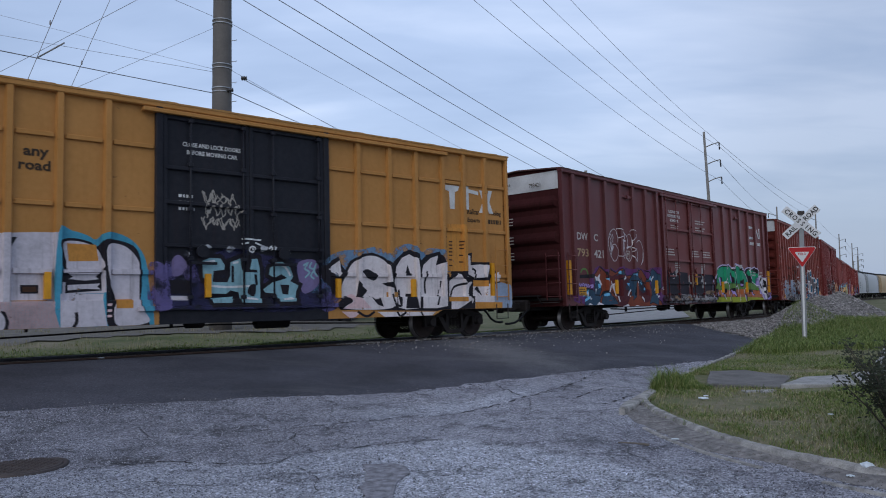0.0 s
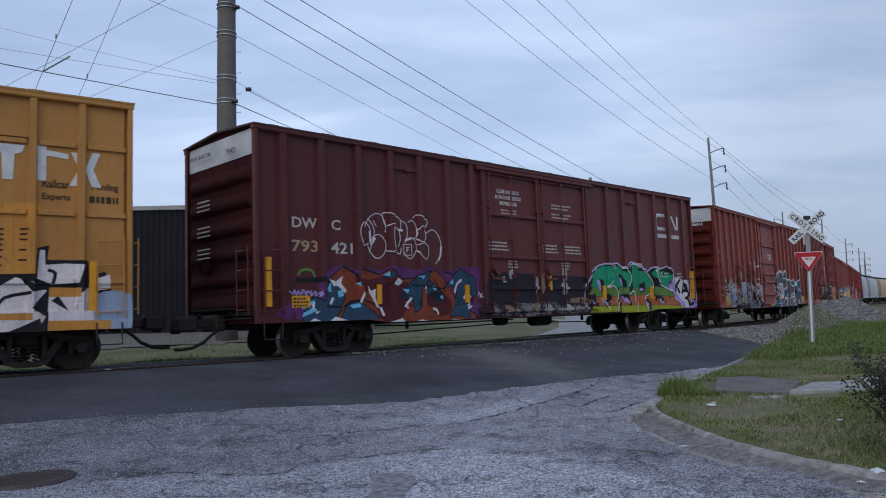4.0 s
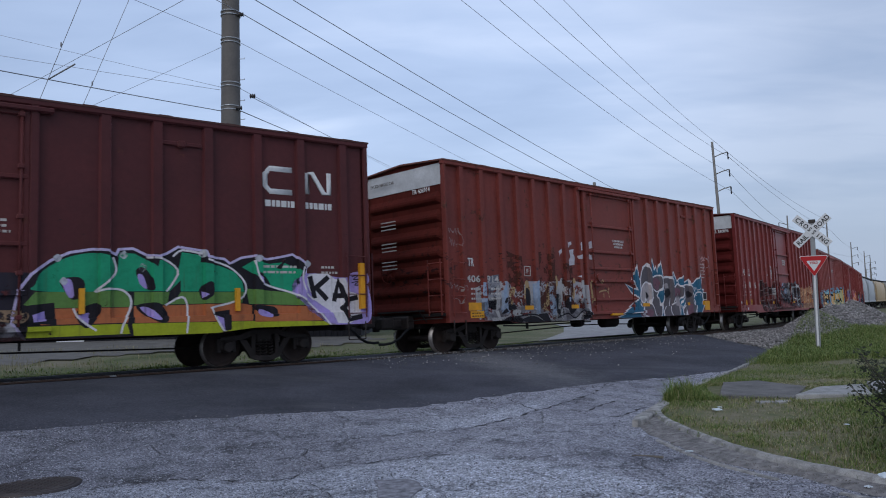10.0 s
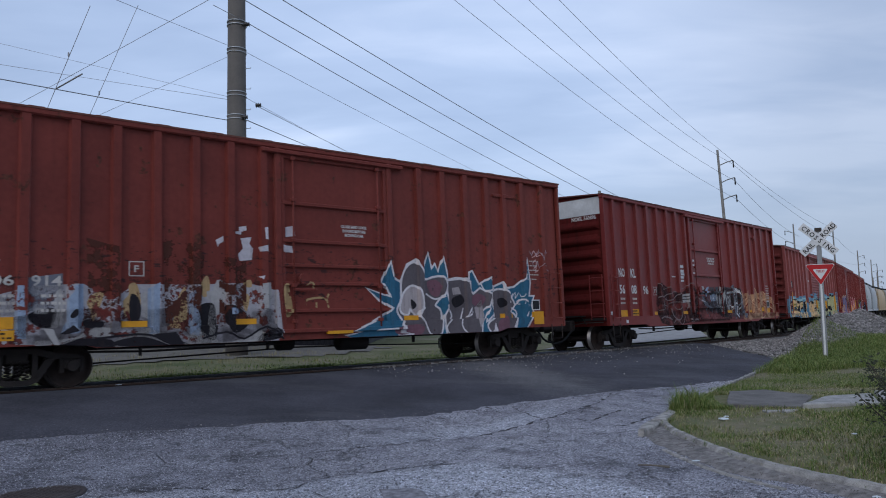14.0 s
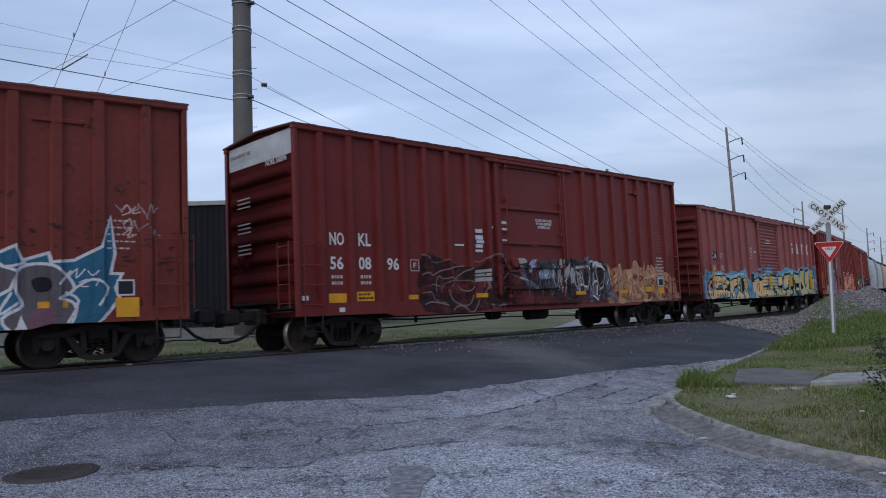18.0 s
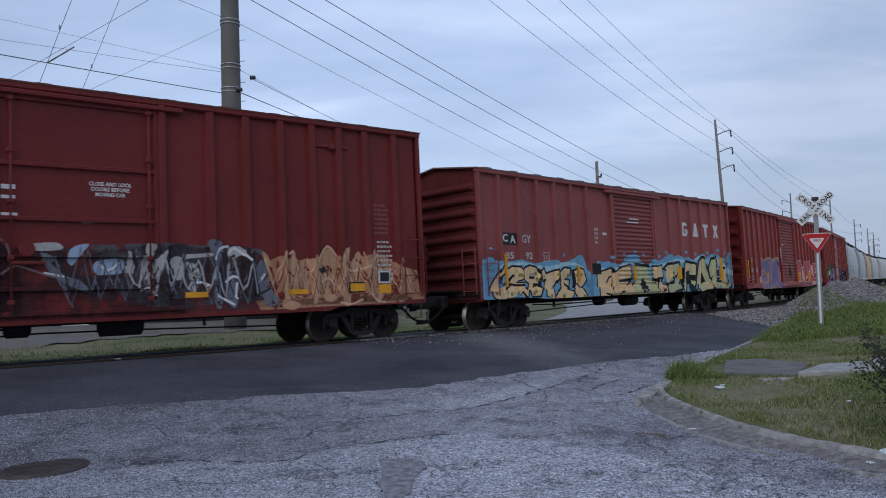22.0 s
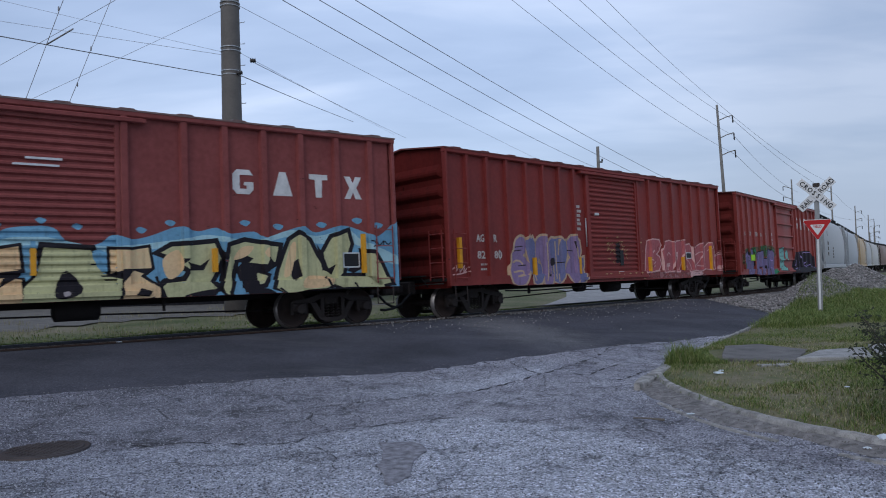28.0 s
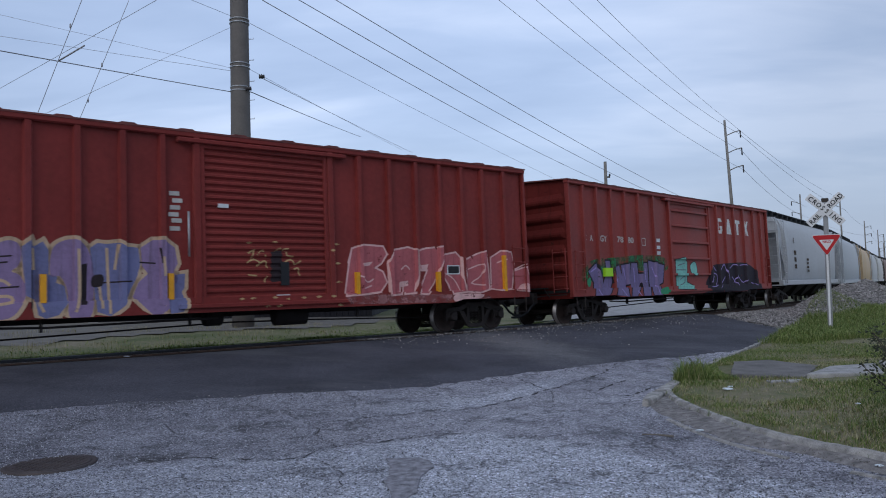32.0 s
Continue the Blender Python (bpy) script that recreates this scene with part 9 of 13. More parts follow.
    fill(car, 3, "OLIVE_SPRAY", [(-6.24, 1.51), (-6.19, 1.57), (-6.12, 1.54), (-6.11, 1.47), (-6.21, 1.45)], soft=True)
    fill(car, 3, "OLIVE_SPRAY", [(-5.51, 1.55), (-5.45, 1.6), (-5.38, 1.58), (-5.37, 1.51), (-5.47, 1.49)], soft=True)
    fill(car, 3, "OLIVE_SPRAY", [(-5.45, 1.38), (-5.4, 1.44), (-5.32, 1.41), (-5.31, 1.34), (-5.41, 1.32)], soft=True)
    fill(car, 3, "OLIVE_SPRAY", [(-5.12, 1.45), (-5.07, 1.51), (-4.99, 1.48), (-4.98, 1.41), (-5.09, 1.39)], soft=True)
    fill(car, 3, "OLIVE_SPRAY", [(-7.36, 1.01), (-7.31, 1.06), (-7.25, 1.04), (-7.24, 0.98), (-7.33, 0.96)], soft=True)
    fill(car, 3, "OLIVE_SPRAY", [(-7.11, 0.96), (-7.07, 1.01), (-7, 0.99), (-6.99, 0.92), (-7.08, 0.9)], soft=True)
    fill(car, 3, "OLIVE_SPRAY", [(-6.72, 0.99), (-6.67, 1.04), (-6.61, 1.02), (-6.6, 0.95), (-6.69, 0.93)], soft=True)
    fill(car, 3, "OLIVE_SPRAY", [(-5.71, 0.98), (-5.66, 1.04), (-5.59, 1.01), (-5.58, 0.94), (-5.68, 0.92)], soft=True)
    fill(car, 3, "OLIVE_SPRAY", [(-5.62, 1.04), (-5.57, 1.09), (-5.5, 1.07), (-5.49, 1), (-5.59, 0.98)], soft=True)
    fill(car, 3, "OLIVE_SPRAY", [(-4.88, 0.89), (-4.83, 0.95), (-4.75, 0.92), (-4.74, 0.85), (-4.84, 0.83)], soft=True)
    fill(car, 3, "OLIVE_SPRAY", [(-4.27, 0.87), (-4.21, 0.92), (-4.13, 0.9), (-4.12, 0.82), (-4.23, 0.8)], soft=True)
    fill(car, 3, "OLIVE_SPRAY", [(-4.55, 0.76), (-4.49, 0.81), (-4.41, 0.79), (-4.4, 0.71), (-4.51, 0.69)], soft=True)
    fill(car, 3, "OLIVE_SPRAY", [(-3.89, 1.48), (-3.83, 1.54), (-3.74, 1.51), (-3.73, 1.44), (-3.85, 1.41)], soft=True)
    fill(car, 3, "OLIVE_SPRAY", [(-3.52, 1.47), (-3.46, 1.53), (-3.37, 1.51), (-3.36, 1.43), (-3.48, 1.41)], soft=True)
    fill(car, 3, "OLIVE_SPRAY", [(-3.22, 1.49), (-3.15, 1.55), (-3.06, 1.53), (-3.05, 1.45), (-3.17, 1.43)], soft=True)
    fill(car, 3, "OLIVE_SPRAY", [(-6.43, 1.01), (-6.39, 1.06), (-6.32, 1.04), (-6.31, 0.97), (-6.4, 0.95)], soft=True)
    fill(car, 3, "OLIVE_SPRAY", [(-4.45, 1.51), (-4.39, 1.57), (-4.31, 1.54), (-4.3, 1.47), (-4.41, 1.45)], soft=True)
    fill(car, 3, "OLIVE_SPRAY", [(-3.17, 0.82), (-3.11, 0.88), (-3.02, 0.85), (-3, 0.78), (-3.13, 0.76)], soft=True)
    fill(car, 4, "INK", [(-6.68, 1.41), (-6.48, 1.49), (-6.54, 1.43), (-6.63, 1.36)])
    fill(car, 4, "INK", [(-6.34, 0.9), (-6.17, 1.06), (-5.94, 0.89), (-6.06, 0.88), (-6.18, 0.99)])
    stroke(car, 4, "INK", 0.06, [(-6.75, 1.28), (-6.43, 1.23), (-6.05, 1.22)])
    stroke(car, 4, "INK", 0.06, [(-5.75, 1.43), (-5.5, 1.43)])
    stroke(car, 4, "INK", 0.06, [(-4.05, 1.23), (-3.83, 1.12)])
    stroke(car, 4, "INK", 0.06, [(-5.19, 1.32), (-4.93, 1.37)])
    stroke(car, 4, "INK", 0.06, [(-3.53, 1.22), (-3.23, 1.13)])
    stroke(car, 3, "SLATE_SPRAY", 0.03, [(-7.68, 1.77), (-7.52, 1.83), (-7.57, 1.72), (-7.41, 1.79)])
    stroke(car, 3, "SLATE_SPRAY", 0.03, [(-7.36, 1.79), (-7.28, 1.85), (-7.2, 1.83)])
    stroke(car, 3, "SLATE_SPRAY", 0.03, [(-7.61, 1.64), (-7.47, 1.68), (-7.52, 1.57)])
    stroke(car, 3, "SLATE_SPRAY", 0.03, [(-7.42, 1.59), (-7.33, 1.68), (-7.29, 1.57)])
    stroke(car, 3, "SLATE_SPRAY", 0.03, [(-7.78, 1.59), (-7.71, 1.55)])
    stroke(car, 3, "SLATE_SPRAY", 0.03, [(-7.8, 1.11), (-7.72, 1.09)])
    fill(car, 1, "AZURE_CLOUD", [(-7.45, 2.24), (-7.35, 2.28), (-7.26, 2.22), (-7.4, 2.19)], soft=True)
    fill(car, 1, "AZURE_CLOUD", [(-5.14, 2.09), (-5.06, 2.12), (-5.06, 2.04)], soft=True)
    fill(car, 1, "AZURE_CLOUD", [(-4.02, 2.1), (-3.9, 2.15), (-3.93, 2.05)], soft=True)
    fill(car, 1, "AZURE_CLOUD", [(-3.37, 2.03), (-3.19, 2.06), (-3.22, 1.96)], soft=True)

    car = rose
    fill(car, 0, "AZURE_CLOUD", [(-2.18, 1.84), (-1.85, 1.89), (-1.42, 1.92), (-1.15, 1.82), (-0.7, 1.85), (-0.41, 2.09), (-0.02, 2.16), (0.39, 2.14), (0.64, 1.86), (1.12, 1.84), (1.4, 2.02), (1.74, 1.94), (2.1, 2.01), (2.65, 2.2), (3.03, 2.11), (3.42, 2.19), (3.68, 2.07), (4.23, 2.12), (4.51, 1.99), (4.96, 2.14), (5.41, 2.25), (5.72, 2.12), (6.37, 2.29), (6.86, 2.19), (7.37, 2.06), (7.96, 2.35), (7.93, 0.8), (-2.19, 0.7)], soft=True)
    fill(car, 0, "AZURE_CLOUD", [(-1.35, 2.05), (-1.3, 2.11), (-1.2, 2.07), (-1.27, 2)], soft=True)
    fill(car, 0, "AZURE_CLOUD", [(-0.58, 2.18), (-0.52, 2.23), (-0.42, 2.19), (-0.49, 2.12)], soft=True)
    fill(car, 0, "AZURE_CLOUD", [(0.1, 2.27), (0.17, 2.32), (0.28, 2.28), (0.2, 2.2)], soft=True)
    fill(car, 0, "AZURE_CLOUD", [(0.7, 2.17), (0.76, 2.22), (0.88, 2.18), (0.8, 2.1)], soft=True)
    fill(car, 0, "AZURE_CLOUD", [(1.83, 2.12), (1.9, 2.18), (2.03, 2.13), (1.94, 2.05)], soft=True)
    fill(car, 0, "AZURE_CLOUD", [(2.38, 2.27), (2.46, 2.33), (2.59, 2.28), (2.5, 2.2)], soft=True)
    fill(car, 0, "AZURE_CLOUD", [(3.92, 2.3), (4.01, 2.36), (4.16, 2.32), (4.06, 2.23)], soft=True)
    fill(car, 0, "AZURE_CLOUD", [(4.67, 2.24), (4.76, 2.3), (4.92, 2.25), (4.81, 2.16)], soft=True)
    fill(car, 0, "AZURE_CLOUD", [(5.72, 2.29), (5.82, 2.36), (5.99, 2.31), (5.88, 2.22)], soft=True)
    fill(car, 0, "AZURE_CLOUD", [(6.65, 2.41), (6.76, 2.48), (6.94, 2.43), (6.82, 2.33)], soft=True)
    fill(car, 0, "AZURE_CLOUD", [(7.21, 2.31), (7.32, 2.38), (7.51, 2.33), (7.38, 2.23)], soft=True)
    fill(car, 1, "CYAN_PALE", [(-2.18, 1.7), (-1.16, 1.72), (-0.02, 1.99), (1.23, 1.8), (2.64, 1.94), (3.28, 2.04), (4.23, 1.93), (5.11, 2.17), (5.71, 2.04), (6.53, 2.19), (6.93, 1.94), (7.71, 1.66), (7.91, 1.37), (7.34, 1.52), (6.68, 1.87), (5.71, 1.87), (5.1, 2.03), (4.22, 1.83), (3.28, 1.92), (2.39, 1.78), (1.23, 1.69), (-0.02, 1.82), (-1.16, 1.6), (-2.18, 1.51)], soft=True)
    fill(car, 2, "CREAM_SPRAY", [(-2.18, 1.53), (-1.33, 1.68), (-1.29, 1.4), (-1.43, 1.1), (-1.52, 0.81), (-2.19, 0.75)], edge=("INK", 0.058))
    fill(car, 2, "CREAM_SPRAY", [(-1.29, 1.54), (-0.79, 1.69), (-0.17, 1.8), (-0.13, 1.38), (-0.47, 1.28), (-0.12, 1.21), (-0.13, 0.75), (-0.44, 0.61), (-1.35, 0.65), (-1.52, 0.81), (-1.34, 1.1)], edge=("INK", 0.058))
    fill(car, 2, "MINT_SPRAY", [(0.23, 1.78), (1.01, 1.73), (1.11, 1.47), (1.31, 1.24), (1.55, 1.18), (1.52, 0.73), (1.09, 0.63), (0.15, 0.63), (-0.24, 0.67), (-0.12, 0.85), (-0.1, 1.06), (0.11, 1.27)], edge=("INK", 0.1))
    fill(car, 2, "CREAM_SPRAY", [(1.34, 1.74), (1.74, 1.73), (2.05, 1.78), (2.11, 1.39), (1.9, 1.23), (2.07, 1.11), (2.25, 0.99), (2.24, 0.64), (1.54, 0.67), (1.58, 1.35), (1.35, 1.29)], edge=("INK", 0.058))
    fill(car, 2, "MINT_SPRAY", [(2.29, 1.68), (2.51, 1.8), (2.89, 1.82), (3.38, 1.87), (3.5, 1.56), (3.39, 1.31), (3.25, 1.07), (3.38, 0.95), (2.98, 0.82), (2.36, 0.66), (2.27, 0.99), (2.37, 1.08), (2.74, 1.11), (2.87, 1.32), (2.69, 1.44), (2.88, 1.56), (2.63, 1.56)], edge=("INK", 0.1))
    fill(car, 2, "MINT_SPRAY", [(3.7, 1.8), (4.02, 1.9), (4.51, 1.83), (4.79, 1.8), (4.71, 1.48), (4.41, 1.32), (4.2, 1.3), (4.48, 1.17), (4.4, 1.02), (4.05, 0.95), (3.92, 1.3), (4.21, 1.55), (4.07, 1.61), (3.8, 1.55), (3.72, 1.25), (3.63, 0.7), (3.51, 0.95)], edge=("INK", 0.1))
    fill(car, 2, "MINT_SPRAY", [(4.8, 1.29), (4.93, 1.61), (5.07, 1.93), (5.28, 2.06), (5.52, 1.93), (5.69, 1.6), (5.91, 1.27), (6.07, 1.16), (6.14, 0.97), (5.9, 0.87), (5.12, 0.76), (4.89, 0.62), (4.69, 0.91)], edge=("INK", 0.1))
    fill(car, 2, "MINT_SPRAY", [(5.89, 1.67), (6.11, 2), (6.52, 2.13), (6.59, 1.87), (6.46, 1.53), (6.38, 1.26), (6.24, 1.13), (7.32, 1.1), (7.45, 0.82), (6.46, 0.82), (5.98, 1), (6.19, 1.4), (5.91, 1.27)], edge=("INK", 0.1))
    fill(car, 2, "MINT_SPRAY", [(6.92, 1.66), (7.26, 1.63), (7.42, 1.38), (7.63, 0.95), (7.31, 0.89), (6.98, 1.11)], edge=("INK", 0.1))
    fill(car, 3, "CREAM_SPRAY", [(2.32, 1.54), (2.64, 1.73), (2.7, 1.33), (2.43, 1.16)], soft=True)
    fill(car, 3, "CREAM_SPRAY", [(3.77, 1.53), (3.94, 1.78), (4.22, 1.8), (4.07, 1.61)], soft=True)
    fill(car, 3, "CREAM_SPRAY", [(4.89, 1.16), (5.06, 1.8), (5.21, 1.87), (5.13, 1.28)], soft=True)
    fill(car, 3, "CREAM_SPRAY", [(5.44, 1.15), (6.07, 1.1), (5.98, 0.92), (5.35, 0.89)], soft=True)
    fill(car, 3, "CREAM_SPRAY", [(4.43, 1.67), (4.58, 1.8), (4.58, 1.55)], soft=True)
    fill(car, 4, "INK", [(-0.98, 1.29), (-0.15, 1.38), (-0.13, 1.29), (-0.48, 1.07), (-0.41, 1.24), (-0.98, 1.23)])
    fill(car, 4, "INK", [(-1.03, 0.94), (-0.76, 0.94), (-1.03, 0.74)])
    fill(car, 4, "INK", [(0.58, 1.36), (0.86, 1.03), (0.67, 0.87), (0.46, 0.85), (0.38, 0.96)], soft=True)
    fill(car, 4, "INK", [(1.56, 1.37), (2.11, 1.38), (2.04, 1.25), (1.78, 1.34), (1.55, 1.1)])
    fill(car, 4, "INK", [(1.77, 0.87), (1.89, 1), (2.1, 0.93), (2.03, 0.83)])
    fill(car, 4, "INK", [(2.78, 1.5), (3.07, 1.42), (3.27, 1.56), (3.13, 1.32), (2.87, 1.32)])
    fill(car, 4, "INK", [(3.93, 1.49), (4.49, 1.42), (4.57, 1.61), (4.71, 1.42), (4.27, 1.23), (4.3, 0.97), (3.91, 0.93)])
    fill(car, 4, "INK", [(5.15, 1.48), (5.26, 1.54), (5.3, 1.15), (5.13, 1.05), (5.06, 1.18)])
    fill(car, 4, "INK", [(5.71, 1.87), (5.85, 1.67), (6, 1.29), (6.12, 1.24), (5.84, 1.27)])
    fill(car, 4, "INK", [(6.48, 1.26), (6.92, 1.66), (6.85, 1.28), (6.64, 1.19)])
    fill(car, 4, "INK", [(2.73, 0.83), (3.37, 0.93), (3.24, 0.71), (2.85, 0.67)], soft=True)
    fill(car, 4, "INK", [(4.05, 0.87), (4.47, 0.91), (4.68, 0.76), (4.18, 0.67)], soft=True)
    fill(car, 4, "INK", [(5.2, 0.76), (6.46, 0.88), (7.31, 0.8), (6.62, 0.76), (5.81, 0.77)])
    fill(car, 5, "AZURE_CLOUD", [(1.03, 1.69), (1.23, 1.71), (1.29, 1.35), (1.22, 1.29), (1.11, 1.44)], soft=True)
    fill(car, 5, "AZURE_CLOUD", [(0.02, 1.9), (0.1, 1.9), (0.13, 1.37), (-0.06, 1.17), (-0.08, 1.27), (0.03, 1.43)])
    fill(car, 5, "GREY_SPRAY", [(0.52, 0.96), (0.63, 0.98), (0.63, 0.91), (0.54, 0.89)], soft=True)
    stroke(car, 4, "INK", 0.05, [(-1.86, 0.88), (-1.52, 0.81), (-1.35, 0.66)])
    stroke(car, 4, "INK", 0.05, [(2.19, 1.22), (2.27, 0.99), (2.36, 0.75)])
    stroke(car, 4, "INK", 0.05, [(3.64, 0.88), (3.71, 0.69)])
    stroke(car, 4, "INK", 0.05, [(6.63, 0.98), (6.72, 0.77)])
    stroke(car, 4, "INK", 0.05, [(4.76, 0.91), (4.92, 0.64)])
    stroke(car, 4, "INK", 0.05, [(5.91, 1.13), (6.06, 0.86)])
    stroke(car, 4, "INK", 0.05, [(-1.69, 1.21), (-1.51, 1.4), (-1.34, 1.42)])
    stroke(car, 4, "INK", 0.05, [(1.55, 1.01), (1.51, 0.67)])
    stroke(car, 5, "INK", 0.025, [(7.1, 1.94), (7.28, 1.91), (7.18, 1.8)])
    stroke(car, 5, "INK", 0.025, [(7.33, 1.94), (7.39, 1.83), (7.51, 1.94), (7.5, 1.83)])
    stroke(car, 5, "INK", 0.025, [(7.54, 1.94), (7.64, 1.86), (7.72, 1.92)])
    stroke(car, 5, "INK", 0.025, [(2.02, 0.76), (2.12, 0.81), (2.09, 0.72), (2.19, 0.71)])

    car = red
    fill(car, 1, "LILAC_DUSK", [(-5.36, 1.65), (-5.18, 1.76), (-5.13, 1.96), (-5.02, 2.1), (-4.84, 2.17), (-4.69, 2.1), (-4.65, 1.9), (-4.7, 1.72), (-4.8, 1.63), (-4.66, 1.54), (-4.59, 1.25), (-4.69, 0.97), (-4.87, 0.81), (-5.21, 0.81), (-5.37, 0.94), (-5.46, 1.21), (-5.39, 1.45)], edge=("TAN_LINE", 0.07), soft=True)
    fill(car, 1, "PERIWINKLE", [(-4.65, 2.06), (-4.5, 2.18), (-4.46, 2.06), (-4.31, 2.16), (-4.22, 2), (-4.22, 1.56), (-4.08, 1.53), (-4.1, 1.42), (-3.96, 1.36), (-3.91, 1.06), (-4.07, 0.84), (-4.28, 0.77), (-4.4, 0.85), (-4.45, 1.13), (-4.59, 1.19), (-4.63, 1.65)], edge=("TAN_LINE", 0.07))
    fill(car, 1, "LILAC_DUSK", [(-4.2, 1.76), (-4.14, 2.06), (-3.94, 2.19), (-3.74, 2.19), (-3.58, 2.05), (-3.47, 1.65), (-3.51, 0.87), (-3.72, 0.75), (-3.91, 0.83), (-3.91, 1.24), (-4.03, 1.53), (-4.18, 1.53)], edge=("TAN_LINE", 0.07), soft=True)
    fill(car, 1, "PERIWINKLE", [(-3.53, 2.05), (-3.4, 2.15), (-3.24, 2.13), (-3.03, 2.16), (-2.89, 2.09), (-2.67, 2.07), (-2.63, 1.77), (-2.69, 1.52), (-2.81, 1.28), (-2.92, 0.98), (-3.2, 0.76), (-3.43, 0.87), (-3.47, 1.41)], edge=("TAN_LINE", 0.07))
    fill(car, 1, "LILAC_DUSK", [(-2.62, 2.07), (-2.4, 2.22), (-2.16, 2.23), (-1.96, 2.08), (-1.91, 1.77), (-2, 1.59), (-1.92, 1.52), (-1.92, 1.39), (-2.1, 1.33), (-2.11, 0.89), (-2.26, 0.75), (-2.43, 0.78), (-2.78, 1.13), (-2.67, 1.4), (-2.49, 1.57), (-2.6, 1.72)], edge=("TAN_LINE", 0.07))
    fill(car, 1, "PERIWINKLE", [(-1.98, 1.54), (-1.77, 1.57), (-1.78, 1.29), (-1.84, 1.2), (-1.76, 1.01), (-1.82, 0.82), (-2.09, 0.76), (-2.13, 1.14)], edge=("TAN_LINE", 0.07))
    stroke(car, 2, "TAN_LINE", 0.045, [(-5.25, 1.43), (-5.12, 1.49), (-4.94, 1.47), (-4.82, 1.38)])
    stroke(car, 2, "TAN_LINE", 0.045, [(-5.24, 1.16), (-4.86, 1.2), (-4.8, 1.09), (-5.15, 1.04)])
    stroke(car, 2, "TAN_LINE", 0.045, [(-4.48, 2.04), (-4.46, 1.65)])
    stroke(car, 2, "TAN_LINE", 0.045, [(-3.74, 2.03), (-3.73, 1.18), (-3.79, 0.88)])
    stroke(car, 2, "TAN_LINE", 0.045, [(-3.24, 2.06), (-3.21, 1.17), (-3.2, 0.83)])
    stroke(car, 2, "TAN_LINE", 0.045, [(-3.03, 2.13), (-3.1, 1.65)])
    stroke(car, 2, "TAN_LINE", 0.045, [(-2.2, 1.9), (-2.18, 1.52)])
    stroke(car, 2, "TAN_LINE", 0.045, [(-4.39, 1.08), (-4.31, 0.9)])
    stroke(car, 2, "TAN_LINE", 0.045, [(-3.38, 1.41), (-3.33, 0.93)])
    stroke(car, 2, "SOOT", 0.025, [(-4.48, 1.97), (-4.5, 0.97)])
    stroke(car, 2, "SOOT", 0.025, [(-5.14, 1.87), (-4.79, 1.9)])
    stroke(car, 2, "SOOT", 0.025, [(-5.18, 1.76), (-4.86, 1.79)])
    stroke(car, 2, "SOOT", 0.025, [(-3.31, 1.41), (-2.78, 1.43)])
    stroke(car, 2, "SOOT", 0.025, [(-2.26, 2.07), (-2.23, 1.77)])
    stroke(car, 2, "SOOT", 0.025, [(-2.65, 1.79), (-2.34, 1.77)])
    stroke(car, 2, "SOOT", 0.025, [(-5.03, 1.34), (-4.68, 1.36)])
    fill(car, 2, "SOOT", [(-3.7, 1.74), (-3.58, 1.77), (-3.6, 1.01), (-3.71, 1.01)])
    fill(car, 3, "SOOT", [(-3.49, 1.53), (-3.31, 1.55), (-3.32, 1.36), (-3.5, 1.34)], soft=True)
    fill(car, 1, "GRIME_WHITE", [(-5.84, 1.76), (-5.8, 1.79), (-5.75, 1.72), (-5.76, 1.57), (-5.8, 1.52), (-5.84, 1.59)], soft=True)
    fill(car, 2, "MAROON_INK", [(-5.82, 1.7), (-5.77, 1.72), (-5.78, 1.59), (-5.82, 1.59)])
    stroke(car, 1, "ROSE_CHALK", 0.03, [(-7.7, 1.28), (-7.55, 1.36), (-7.6, 1.2), (-7.45, 1.34), (-7.42, 1.18)])
    stroke(car, 1, "ROSE_CHALK", 0.03, [(-7.4, 1.22), (-7.25, 1.36), (-7.28, 1.2), (-7.12, 1.34)])
    stroke(car, 1, "ROSE_CHALK", 0.03, [(-7.7, 1.14), (-7.4, 1.16), (-7.1, 1.22)])
    stroke(car, 1, "CREAM_WORN", 0.03, [(-0.44, 1.98), (-0.3, 2.05), (-0.37, 1.88)])
    stroke(car, 1, "CREAM_WORN", 0.03, [(-0.24, 1.94), (-0.1, 2.05), (-0.04, 1.91)])
    stroke(car, 1, "CREAM_WORN", 0.03, [(-0.48, 1.78), (-0.31, 1.86), (-0.18, 1.78)])
    stroke(car, 1, "CREAM_WORN", 0.03, [(-0.25, 1.71), (-0.07, 1.83), (-0.01, 1.67)])
    stroke(car, 1, "CREAM_WORN", 0.03, [(0.35, 2.06), (0.49, 2.09), (0.45, 1.95), (0.62, 1.92)])
    stroke(car, 1, "CREAM_WORN", 0.03, [(0.37, 1.78), (0.55, 1.86), (0.65, 1.75), (0.8, 1.84)])
    stroke(car, 1, "CREAM_WORN", 0.03, [(0.36, 1.64), (0.51, 1.67), (0.46, 1.45)])
    stroke(car, 1, "CREAM_WORN", 0.03, [(0.61, 1.64), (0.72, 1.67), (0.75, 1.5)])
    stroke(car, 1, "CREAM_WORN", 0.03, [(-0.45, 1.53), (-0.26, 1.51)])
    stroke(car, 1, "CREAM_WORN", 0.03, [(-0.02, 1.5), (-0.09, 1.37)])
    stroke(car, 1, "CREAM_WORN", 0.03, [(0.17, 2.03), (0.32, 2.11)])
    fill(car, 1, "SOOT", [(0.09, 2.02), (0.35, 2.06), (0.32, 1.39), (0.07, 1.37)])
    fill(car, 1, "CREAM_WORN", [(-0.69, 1.03), (-0.62, 1.06), (-0.54, 1.03), (-0.62, 1)])
